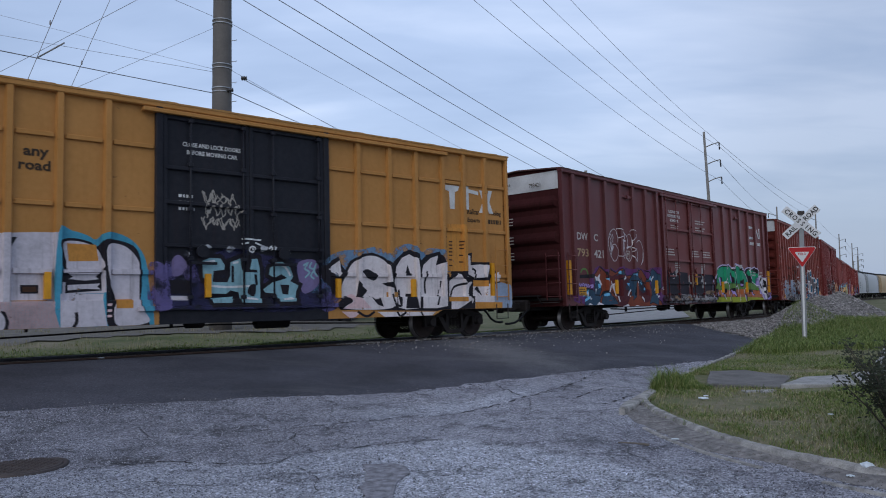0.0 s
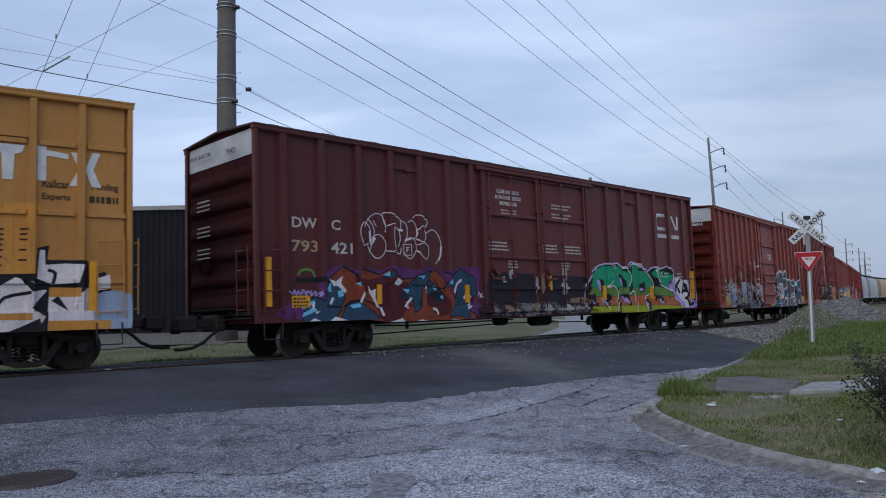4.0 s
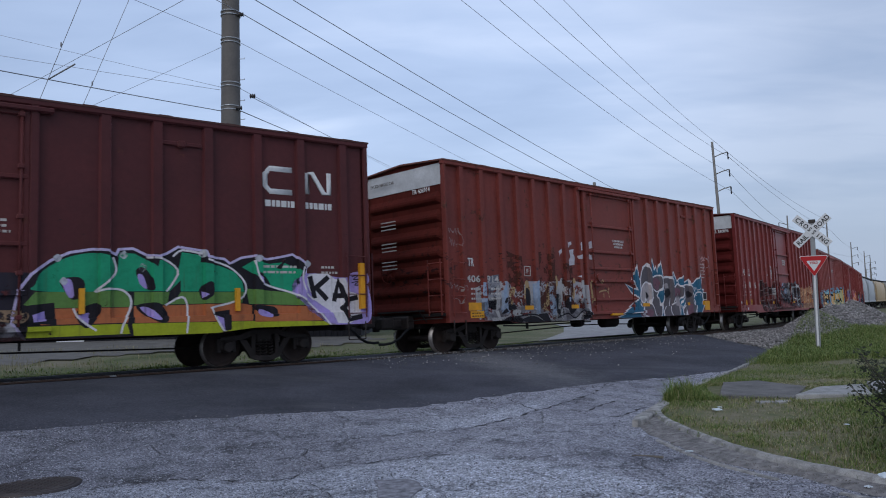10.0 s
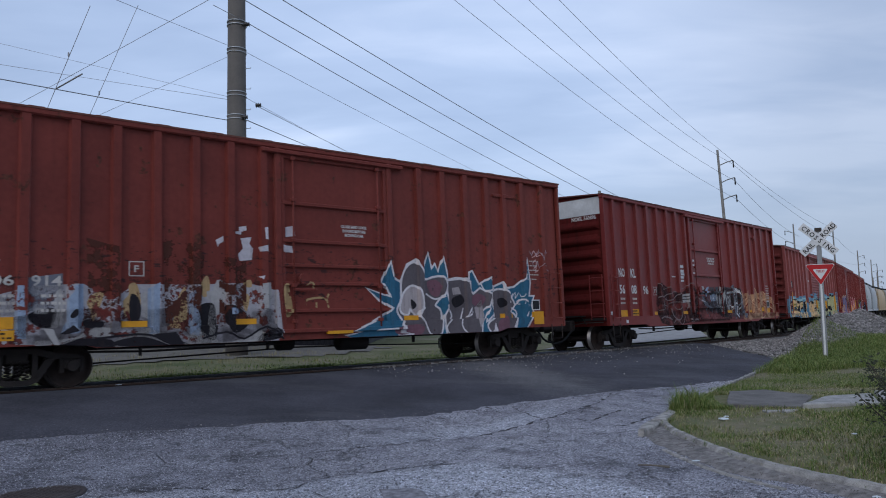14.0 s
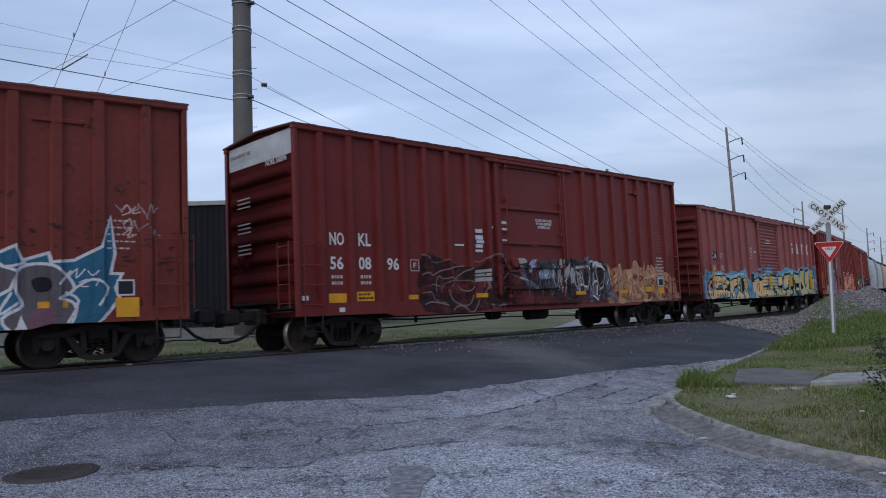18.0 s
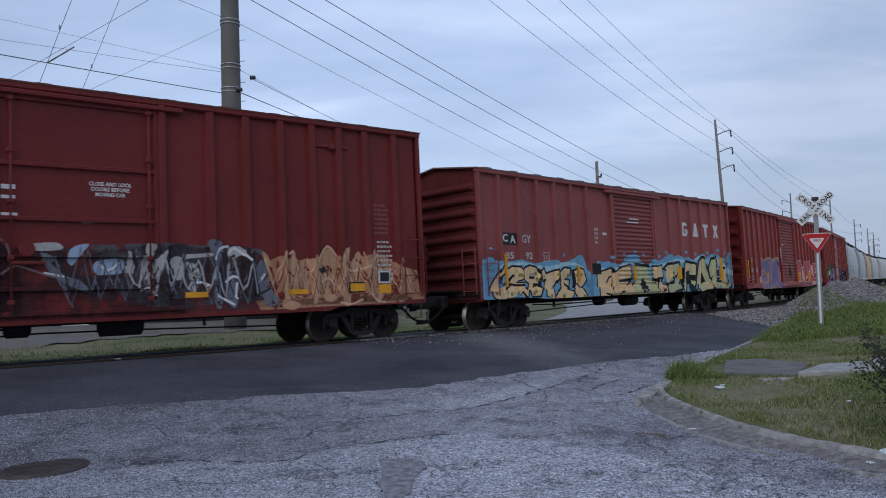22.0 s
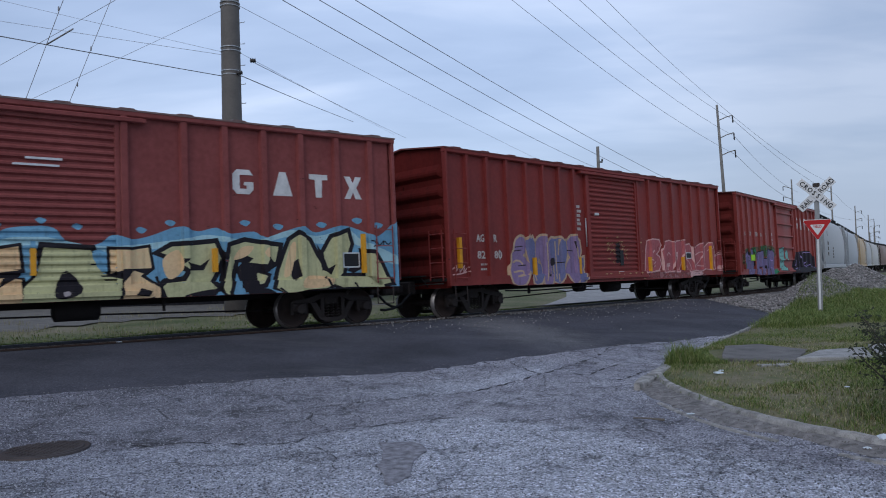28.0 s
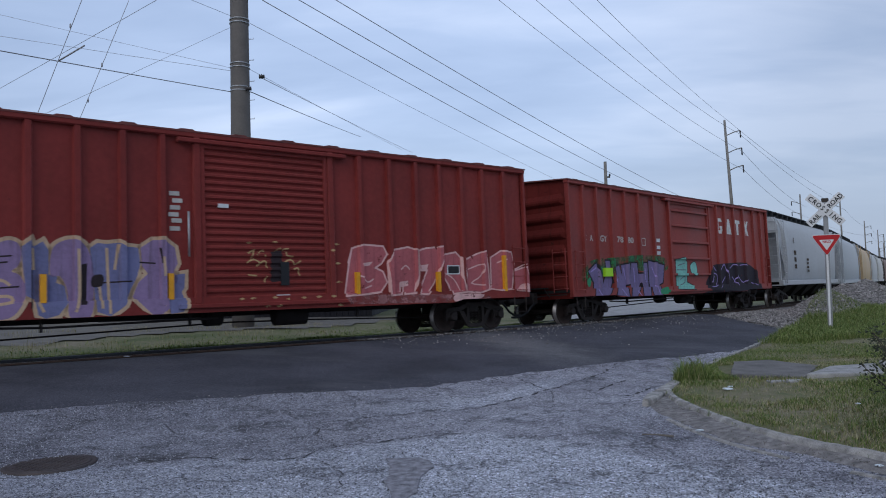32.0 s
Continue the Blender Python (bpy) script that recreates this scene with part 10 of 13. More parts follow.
    fill(car, 1, "CREAM_WORN", [(-0.44, 1.04), (-0.38, 1.06), (-0.29, 1.04), (-0.38, 1.01)])
    fill(car, 1, "CREAM_WORN", [(0.06, 1.04), (0.13, 1.07), (0.21, 1.04), (0.13, 1.01)])
    fill(car, 1, "CREAM_WORN", [(0.4, 1), (0.47, 1.03), (0.56, 1), (0.47, 0.98)])
    fill(car, 1, "CREAM_WORN", [(0.76, 1.02), (0.83, 1.05), (0.92, 1.02), (0.83, 0.99)])
    fill(car, 1, "CREAM_WORN", [(1.12, 1.03), (1.2, 1.06), (1.29, 1.03), (1.19, 1)])
    fill(car, 1, "CREAM_WORN", [(1.49, 1.04), (1.57, 1.06), (1.66, 1.03), (1.57, 1)])
    fill(car, 1, "CREAM_WORN", [(1.69, 1.78), (1.76, 1.81), (1.86, 1.78), (1.76, 1.75)])
    fill(car, 1, "CREAM_WORN", [(1.65, 2.22), (1.73, 2.25), (1.83, 2.22), (1.73, 2.19)])
    fill(car, 1, "CREAM_WORN", [(1.7, 1.35), (1.78, 1.38), (1.87, 1.35), (1.78, 1.32)])
    fill(car, 1, "CREAM_WORN", [(1.51, 2.07), (1.59, 2.1), (1.68, 2.07), (1.59, 2.04)])
    fill(car, 1, "CREAM_WORN", [(-0.12, 0.86), (-0.05, 0.88), (0.03, 0.85), (-0.05, 0.83)])
    fill(car, 1, "CREAM_WORN", [(0.15, 0.86), (0.22, 0.89), (0.31, 0.86), (0.22, 0.83)])
    fill(car, 1, "CREAM_WORN", [(1.67, 0.83), (1.75, 0.86), (1.85, 0.82), (1.75, 0.8)])
    fill(car, 1, "CREAM_WORN", [(-0.48, 2.21), (-0.41, 2.23), (-0.33, 2.21), (-0.41, 2.18)])
    fill(car, 1, "CREAM_WORN", [(0.11, 2.23), (0.18, 2.26), (0.27, 2.23), (0.18, 2.21)])
    fill(car, 1, "PINK_DUSK", [(2.07, 1.7), (2.17, 2.11), (2.46, 2.2), (3.03, 2.17), (3.12, 2), (2.96, 1.79), (2.75, 1.67), (2.99, 1.57), (3.1, 1.33), (2.92, 1.12), (2.43, 1.07), (1.95, 1.05)], edge=("ROSE_CHALK", 0.045))
    fill(car, 1, "PINK_DUSK", [(3.21, 1.03), (3.17, 1.79), (3.36, 2.09), (3.78, 2.16), (4.02, 2.1), (4.02, 1.48), (3.91, 1.07), (3.6, 1.05), (3.61, 1.29), (3.48, 1.3), (3.47, 1.05)], edge=("ROSE_CHALK", 0.045))
    fill(car, 1, "PINK_DUSK", [(4.06, 2.07), (4.34, 2.14), (4.85, 2.19), (4.88, 1.95), (4.55, 1.31), (4.31, 1.03), (4.08, 1.04), (4.39, 1.63), (4.08, 1.63)], edge=("ROSE_CHALK", 0.045))
    fill(car, 1, "PINK_DUSK", [(4.93, 1.99), (5.31, 2.05), (5.45, 1.92), (5.46, 1.47), (5.56, 1.06), (5.14, 1.02), (5.06, 1.23), (4.89, 1.47)], edge=("ROSE_CHALK", 0.045))
    fill(car, 1, "PINK_DUSK", [(5.64, 1.86), (6, 2), (6.36, 2.1), (6.43, 1.66), (6.44, 1.12), (6.05, 1.03), (5.58, 1.07), (5.71, 1.47)], edge=("ROSE_CHALK", 0.045))
    fill(car, 1, "PINK_DUSK", [(6.56, 1.93), (6.94, 2.11), (7.31, 2.08), (7.4, 1.8), (7.28, 1.11), (6.85, 1.08), (6.54, 1.12)], edge=("ROSE_CHALK", 0.045))
    fill(car, 1, "PINK_DUSK", [(7.38, 1.56), (7.83, 1.66), (7.97, 1.41), (7.94, 1.03), (7.44, 1.07)], edge=("ROSE_CHALK", 0.045))
    fill(car, 2, "ROSE_CHALK", [(2.39, 1.78), (2.72, 1.82), (2.63, 1.73), (2.43, 1.7)])
    fill(car, 2, "ROSE_CHALK", [(4.08, 1.73), (4.4, 1.76), (4.35, 1.63), (4.12, 1.6)])
    fill(car, 2, "ROSE_CHALK", [(3.49, 1.33), (3.75, 1.36), (3.74, 1.23), (3.48, 1.2)])
    fill(car, 2, "ROSE_CHALK", [(5.19, 0.98), (6.17, 0.96), (5.78, 0.77), (5.22, 0.76)], soft=True)
    fill(car, 2, "ROSE_CHALK", [(7.55, 1.07), (7.68, 1.21), (7.9, 1.21), (7.94, 1.06)], soft=True)
    stroke(car, 2, "ROSE_CHALK", 0.03, [(2.22, 1.49), (2.41, 1.46), (2.57, 1.34), (2.73, 1.41)])
    stroke(car, 2, "ROSE_CHALK", 0.03, [(2.48, 1.19), (2.68, 1.26)])
    stroke(car, 2, "ROSE_CHALK", 0.03, [(3.55, 1.63), (3.69, 1.73), (3.81, 1.63)])
    stroke(car, 2, "ROSE_CHALK", 0.03, [(5.72, 1.63), (6.23, 1.76), (6.16, 1.46), (5.82, 1.27), (6.24, 1.21)])
    stroke(car, 2, "ROSE_CHALK", 0.03, [(6.76, 1.8), (7.08, 1.9)])
    stroke(car, 2, "ROSE_CHALK", 0.03, [(4.94, 1.53), (5.22, 1.37), (5.43, 1.06)])
    stroke(car, 2, "ROSE_CHALK", 0.03, [(2.03, 1.78), (2.13, 2.08)])
    stroke(car, 2, "ROSE_CHALK", 0.03, [(7.44, 1.63), (7.84, 1.77)])
    fill(car, 1, "ROSE_HAZE", [(2.03, 1.02), (3.17, 1.03), (4.86, 0.99), (6.17, 0.96), (6.16, 0.8), (3.16, 0.82), (2.06, 0.85)], soft=True)

    car = last
    fill(car, 0, "GREEN_HAZE", [(-7.12, 1.8), (-6.32, 2.01), (-5.29, 2.06), (-3.8, 2.16), (-1.99, 2.11), (-1.93, 1.63), (-4.98, 1.62), (-7.17, 1.28)], soft=True)
    fill(car, 1, "VIOLET_SPRAY", [(-6.94, 1.62), (-6.46, 1.87), (-6.31, 1.45), (-6.14, 1.18), (-5.89, 1.66), (-5.92, 1.95), (-5.65, 1.95), (-5.59, 1.26), (-5.92, 0.76), (-6.71, 0.78), (-6.66, 1.27)], edge=("INK", 0.05))
    fill(car, 1, "VIOLET_SPRAY", [(-5.47, 1.71), (-5.1, 1.81), (-4.93, 1.44), (-4.96, 1.81), (-4.37, 1.89), (-4.37, 1.25), (-4.75, 1.16), (-4.65, 0.73), (-5.44, 0.75), (-5.31, 1.26)], edge=("INK", 0.05))
    fill(car, 1, "VIOLET_SPRAY", [(-4.29, 1.89), (-3.91, 1.89), (-3.88, 1.53), (-3.57, 1.53), (-3.45, 1.9), (-3.21, 1.9), (-3.21, 0.69), (-3.68, 0.71), (-3.76, 1.24), (-4.13, 0.77), (-4.5, 0.78)], edge=("INK", 0.05))
    fill(car, 1, "VIOLET_SPRAY", [(-3.12, 1.98), (-2.48, 1.9), (-1.99, 1.83), (-2.15, 1.23), (-2.5, 1.13), (-2.39, 0.73), (-2.97, 0.69), (-3.14, 1.24)], edge=("INK", 0.05))
    stroke(car, 2, "LILAC_SPRAY", 0.035, [(-6.82, 1.59), (-6.48, 1.73)])
    stroke(car, 2, "LILAC_SPRAY", 0.035, [(-6.55, 1.06), (-6.31, 0.84)])
    stroke(car, 2, "LILAC_SPRAY", 0.035, [(-5.34, 1.62), (-5.24, 1.26)])
    stroke(car, 2, "LILAC_SPRAY", 0.035, [(-4.83, 1.72), (-4.73, 1.35)])
    stroke(car, 2, "LILAC_SPRAY", 0.035, [(-4.16, 1.72), (-4.14, 1.25)])
    stroke(car, 2, "LILAC_SPRAY", 0.035, [(-3.39, 1.72), (-3.37, 1.24)])
    stroke(car, 2, "LILAC_SPRAY", 0.035, [(-2.91, 1.78), (-2.71, 1.43)])
    stroke(car, 2, "LILAC_SPRAY", 0.035, [(-5.12, 1.04), (-4.79, 0.77)])
    stroke(car, 2, "LILAC_SPRAY", 0.035, [(-4.1, 0.96), (-3.82, 0.77)])
    stroke(car, 2, "LILAC_SPRAY", 0.035, [(-2.75, 1.13), (-2.54, 0.83)])
    fill(car, 2, "GREEN_SPRAY", [(-7.16, 1.35), (-6.84, 1.41), (-6.86, 1.17), (-7.12, 1.14)], soft=True)
    fill(car, 2, "GREEN_SPRAY", [(-2.44, 0.99), (-1.92, 1.06), (-1.95, 0.82), (-2.46, 0.83)], soft=True)
    fill(car, 1, "AQUA_SPRAY", [(-1.09, 2.04), (-0.44, 2.13), (-0.18, 1.96), (-0.29, 1.21), (0.16, 1.09), (0.14, 0.95), (-1.15, 0.97)], edge=("INK", 0.03))
    fill(car, 1, "AQUA_SPRAY", [(0.08, 1.84), (0.48, 1.97), (0.63, 1.63), (0.41, 1.46), (0.14, 1.58)], edge=("INK", 0.03), soft=True)
    stroke(car, 2, "SLATE_SPRAY", 0.03, [(-0.83, 1.32), (-0.45, 1.42), (-0.48, 1.21), (-0.86, 1.11)])
    stroke(car, 2, "SLATE_SPRAY", 0.03, [(-1.05, 1.67), (-0.32, 1.67)])
    stroke(car, 2, "SLATE_SPRAY", 0.03, [(-0.94, 1.83), (-0.38, 1.92)])
    fill(car, 1, "NIGHT_SPRAY", [(1.72, 1.54), (2.08, 1.85), (3.62, 1.95), (5.38, 1.97), (6.45, 1.63), (6.78, 1.01), (6.42, 0.77), (1.61, 0.86)], soft=True)
    stroke(car, 2, "LILAC_SPRAY", 0.03, [(1.76, 1.18), (2.02, 1.52), (2.43, 1.45), (2.27, 1.07), (1.73, 1.01)])
    stroke(car, 2, "LILAC_SPRAY", 0.03, [(2.08, 1.85), (2.36, 1.63)])
    stroke(car, 2, "LILAC_SPRAY", 0.03, [(2.79, 1.63), (3.16, 1.9), (3.34, 1.63), (3.48, 1.17)])
    stroke(car, 2, "LILAC_SPRAY", 0.03, [(3.69, 1.74), (4.18, 1.91), (4.48, 1.63), (4.05, 1.16)])
    stroke(car, 2, "LILAC_SPRAY", 0.03, [(4.76, 1.87), (5.37, 1.87), (5.52, 1.39), (4.99, 1.15), (4.56, 1.39)])
    stroke(car, 2, "LILAC_SPRAY", 0.03, [(3.86, 1.4), (4.38, 1.04)])
    stroke(car, 2, "LILAC_SPRAY", 0.03, [(5.85, 1.14), (6.46, 1.01)])
    stroke(car, 2, "LILAC_SPRAY", 0.03, [(2.57, 0.95), (3.19, 1.4)])
    fill(car, 1, "NIGHT_SPRAY", [(1.3, 0.84), (3.99, 0.81), (3.72, 0.56), (1.37, 0.62)], soft=True)


graffiti()
spray_films()


# ---- lettering and placards on the cars ----
def mark(car, outline, mat, out=0.010, label=""):
    """A plain painted shape on the side: an outline of x, z."""
    g = Geo()
    g.prism(outline, "y", -SIDE - out, -SIDE + 0.002)
    part("painted_mark", g, mat, car, label)


def strips(car, xs, z0, z1, w=0.10, y=0.09):
    for x in xs:
        decal(car, "reflective_strip", M_YELLOW, x, x + w, z0, z1, y, "yellow reflective strip")


def placard(car, x, z, w=0.28, h=0.34, mat=None):
    decal(car, "placard", mat or M_LABEL, x, x + w, z, z + h, 0.015, "white framed placard")
    decal(car, "placard", M_BLACK, x + 0.03, x + w - 0.03, z + 0.03, z + h - 0.03, 0.018, "dark printed placard field")


def lettering():
    c = yellow
    words(c, "any", -4.35, 3.62, 0.19, M_DARKTXT, 0.42, 0.008, label="dark lettering")
    words(c, "road", -4.42, 3.42, 0.19, M_DARKTXT, 0.52, 0.008)
    words(c, "CLOSE AND LOCK DOORS", -1.47, 4.19, 0.09, M_WHITE, 1.26, 0.003, y=-SIDE - 0.018)
    words(c, "BEFORE MOVING CAR", -1.38, 4.03, 0.09, M_WHITE, 1.10, 0.003, y=-SIDE - 0.018)
    bars(c, -1.55, 3.20, 0.35, 3, 0.13, M_WHITE, 0.06, y=-SIDE - 0.016)
    # the owner's mark: plain white and brown shapes
    for pts in ([(5.56, 4.03), (6.10, 4.03), (6.05, 3.90), (5.94, 3.86), (5.92, 3.40), (5.76, 3.40), (5.74, 3.86), (5.60, 3.90)], [(6.30, 4.06), (6.44, 4.06), (6.44, 3.42), (6.30, 3.42)], [(6.44, 3.98), (6.80, 3.94), (6.80, 3.84), (6.44, 3.88)],
                [(6.84, 3.98), (7.00, 3.98), (7.10, 3.72), (7.20, 4.0), (7.34, 4.0), (7.22, 3.68), (7.36, 3.36), (7.20, 3.36), (7.10, 3.62), (6.98, 3.36), (6.82, 3.36), (6.98, 3.68)]):
        mark(c, pts, M_WHITE, label="white block of the owner's mark")
    words(c, "Railcar", 6.38, 3.30, 0.15, M_DARKTXT, 0.44)
    words(c, "Experts", 6.38, 3.05, 0.15, M_DARKTXT, 0.46)
    words(c, "Pooling", 7.20, 3.28, 0.16, M_DARKTXT, 0.46)
    bars(c, 7.16, 3.19, 0.5, 1, 0.17, M_DARKTXT, 0.12)
    for x in (5.6, 6.0):
        bars(c, x, 2.66, 0.10, 9, 0.085, M_DARKTXT, 0.045)
    decal(c, "hand_brake_panel", coat(yellow), 5.4, 6.3, 4.17, 4.42, 0.05)
    strips(c, (2.14, 4.37), 1.08, 1.52, 0.11)
    strips(c, (7.16,), 1.06, 1.98, 0.11)
    strips(c, (-1.01, -3.99), 1.12, 1.6, 0.11, 0.10)
    decal(c, "painted_patch", coat(yellow), -4.53, -3.93, 0.62, 1.10, 0.016)
    decal(c, "painted_patch", coat(yellow), 7.0, 7.7, 0.82, 1.02, 0.09)
    decal(c, "painted_patch", coat(yellow), 3.6, 3.95, 0.95, 1.2, 0.016)
    words(c, "7", -4.62, 1.95, 0.26, M_BLACK, 0.20, 0.008, y=-SIDE - 0.014)

    c = maroon
    words(c, "DW", -8.58, 2.88, 0.24, M_CREAM, 0.66, 0.006, label="faded white lettering")
    words(c, "C", -7.53, 2.88, 0.24, M_CREAM, 0.26, 0.006)
    words(c, "793", -8.60, 2.35, 0.26, M_TAN, 0.70, 0.006)
    words(c, "421", -7.55, 2.34, 0.26, M_CREAM, 0.62, 0.006)
    for i, t in enumerate(("CLOSE AND LOCK", "BOTH DOORS BEFORE", "MOVING CAR")):
        words(c, t, -1.27 - (0.5, 0.57, 0.38)[i], 4.26 - i * 0.17, 0.11, M_WHITE, (1.0, 1.14, 0.76)[i], 0.002, y=-SIDE - 0.018)
    bars(c, -1.6, 3.80, 0.68, 3, 0.09, M_CREAM, 0.045, y=-SIDE - 0.016)
    bars(c, 0.75, 4.12, 1.0, 2, 0.10, M_CREAM, 0.045, y=-SIDE - 0.016)
    bars(c, 0.75, 3.84, 1.0, 2, 0.10, M_CREAM, 0.045, y=-SIDE - 0.016)
    for x in (-2.2, 0.15, 1.35):
        bars(c, x, 2.86, 0.85, 3, 0.10, M_CREAM, 0.045, y=-SIDE - 0.016)
    for x in (-1.38, 1.13):
        bars(c, x, 2.34, 0.42, 3, 0.085, M_CREAM, 0.045, y=-SIDE - 0.018, seed=int(x * 10) + 30)
    # the railway's mark: a rounded, open white shape
    for pts in ([(7.62, 0.25), (7.10, 0.25), (6.98, 0.13), (6.98, -0.13), (7.10, -0.25), (7.62, -0.25)], [(7.98, -0.25), (7.98, 0.22), (8.12, 0.24), (8.40, -0.20), (8.54, -0.22), (8.54, 0.27)]):
        ring = Geo()
        ring.tube([(x, -SIDE - 0.001, 3.98 + z) for x, z in pts], 0.066, 6)
        me = ring.mesh("painted_mark", M_WHITE)
        for v in me.vertices:
            v.co.y = -SIDE - 0.006 if v.co.y < -SIDE else -SIDE + 0.004
        part("painted_mark", me, None, c, "white rounded railway mark")
    bars(c, 6.98, 3.54, 0.72, 1, 0.18, M_WHITE, 0.14)
    bars(c, 7.88, 3.54, 0.75, 1, 0.18, M_WHITE, 0.14)
    bars(c, 6.9, 2.12, 0.9, 2, 0.12, M_CREAM, 0.05), bars(c, 8.3, 2.12, 0.4, 2, 0.12, M_CREAM, 0.05)
    strips(c, (-6.24, -3.2, 3.31, 6.28), 1.16, 1.63, 0.09)
    strips(c, (0.42,), 1.48, 1.92, 0.09, 0.10)
    strips(c, (-9.3, 9.25), 1.15, 2.2, 0.12, 0.12)
    decal(c, "placard", M_YELLOW, -8.62, -8.15, 1.12, 1.38, 0.012, "yellow warning label")
    bars(c, -8.58, 1.33, 0.38, 3, 0.075, M_BLACK, 0.035, y=-SIDE - 0.016)
    words(c, "F", -5.25, 2.44, 0.14, M_CREAM, 0.10)
    frame_mark(c, -5.35, 2.36, 0.29)
    hatch(c, coat(maroon), -5.6, 4.48), hatch(c, coat(maroon), 4.75, 4.48)

    c = oxide
    words(c, "TR", -6.99, 2.28, 0.22, M_WHITE, 0.24, 0.005)
    words(c, "406", -7.08, 1.85, 0.19, M_CREAM, 0.56, 0.005)
    words(c, "914", -6.26, 1.84, 0.20, M_CREAM, 0.50, 0.005)
    for i, t in enumerate(("CLOSE AND LOCK", "DOORS BEFORE", "MOVING CAR")):
        words(c, t, 0.54 - (0.36, 0.32, 0.26)[i], 3.26 - i * 0.10, 0.07, M_WHITE, (0.72, 0.64, 0.52)[i], 0.002, y=-SIDE - 0.018)
    words(c, "F", -4.50, 2.13, 0.13, M_CREAM, 0.09)
    frame_mark(c, -4.6, 2.05, 0.29)
    decal(c, "placard", M_YELLOW, -7.05, -6.52, 0.9, 1.08, 0.094, "yellow warning label")
    decal(c, "placard", M_YELLOW, -7.05, -6.52, 1.10, 1.31, 0.016, "dirty yellow panel")
    bars(c, -7.0, 1.04, 0.44, 2, 0.075, M_DARKTXT, 0.03, y=-SIDE - 0.096)
    decal(c, "placard", M_YELLOW, 6.54, 6.94, 0.88, 1.24, 0.094, "yellow warning label")
    placard(c, 6.56, 1.28, 0.32, 0.3)
    strips(c, (-4.73, -2.46, 1.95, 5.26), 1.07, 1.2, 0.48, 0.016)
    strips(c, (-0.32,), 0.82, 0.89, 0.66, 0.18)
    bars(c, -6.9, 1.7, 0.5, 3, 0.13, M_CREAM, 0.05), bars(c, -6.1, 1.7, 0.5, 3, 0.13, M_CREAM, 0.05)
    bars(c, 6.4, 2.7, 0.5, 5, 0.13, M_CREAM, 0.03)
    hatch(c, coat(oxide), 5.15, 4.42)

    c = brick
    for t, x, z in (("NO", -6.96, 2.38), ("KL", -6.16, 2.38), ("56", -6.96, 1.83), ("08", -6.17, 1.83), ("96", -5.33, 1.82)):
        words(c, t, x, z, 0.30, M_WHITE, 0.40 if t == "NO" else 0.36, 0.008)
    for i, t in enumerate(("CLOSE AND LOCK", "DOORS BEFORE", "MOVING CAR")):
        words(c, t, 0.56 - (0.38, 0.34, 0.27)[i], 3.26 - i * 0.10, 0.075, M_WHITE, (0.76, 0.68, 0.54)[i], 0.002, y=-SIDE - 0.018)
    for x in (-6.93, -6.12):
        bars(c, x, 1.70, 0.36, 1, 0.1, M_CREAM, 0.07), bars(c, x, 1.56, 0.36, 1, 0.1, M_CREAM, 0.07)
    decal(c, "placard", M_YELLOW, -7.02, -6.54, 1.08, 1.29, 0.012, "yellow reflective panel")
    decal(c, "placard", M_YELLOW, -6.25, -5.75, 1.10, 1.32, 0.012, "yellow warning label")
    bars(c, -6.2, 1.28, 0.4, 2, 0.09, M_BLACK, 0.045, y=-SIDE - 0.016)
    decal(c, "placard", M_LABEL, -6.8, -6.65, 0.87, 0.97, 0.09, "small white tag")
    decal(c, "placard", M_LABEL, -7.75, -7.6, 1.15, 1.25, 0.09, "small white tag")
    strips(c, (-4.85, -2.38, 1.94, 4.2), 1.11, 1.22, 0.46, 0.016)
    placard(c, 6.56, 1.32, 0.32, 0.28), decal(c, "placard", M_YELLOW, 6.56, 6.90, 1.02, 1.28, 0.016, "yellow reflective panel")
    decal(c, "placard", M_BLACK, 5.74, 6.28, 1.11, 1.35, 0.014, "dark border of a warning label")
    decal(c, "placard", M_YELLOW, 5.77, 6.25, 1.14, 1.32, 0.018, "yellow warning label")
    words(c, "F", -4.51, 1.88, 0.13, M_CREAM, 0.09)
    frame_mark(c, -4.61, 1.80, 0.29)
    for x, z, w, h in ((-2.3, 2.84, 0.27, 0.10), (-2.3, 2.66, 0.28, 0.11), (-2.26, 2.56, 0.27, 0.08), (-2.3, 2.44, 0.26, 0.09), (-2.32, 2.32, 0.27, 0.07), (-1.87, 2.98, 0.26, 0.07), (-1.25, 2.95, 0.22, 0.06), (-1.25, 3.12, 0.22, 0.08), (-1.25, 2.65, 0.25, 0.05), (-3.07, 2.47, 0.32, 0.045), (0.05, 2.55, 0.2, 0.07)):
        decal(c, "sticker", M_LABEL, x, x + w, z, z + h, 0.016, "torn white sticker")
    bars(c, 6.55, 2.32, 0.42, 9, 0.11, M_CREAM, 0.05), bars(c, 6.5, 3.2, 0.4, 7, 0.11, plain("faint_print", (0.22, 0.09, 0.08), 0.7), 0.05)
    hatch(c, coat(brick), 4.95, 4.42)

    c = rose
    decal(c, "painted_patch", M_BLACK, -6.90, -6.15, 2.36, 2.70, 0.010, "black painted patch")
    words(c, "C", -6.84, 2.44, 0.22, M_WHITE, 0.22, 0.006, y=-SIDE - 0.014)
    words(c, "A", -6.52, 2.41, 0.22, M_WHITE, 0.24, 0.006, y=-SIDE - 0.014)
    words(c, "GY", -5.98, 2.43, 0.23, M_CREAM, 0.42, 0.006)
    words(c, "35", -6.72, 1.96, 0.20, M_CREAM, 0.34, 0.006)
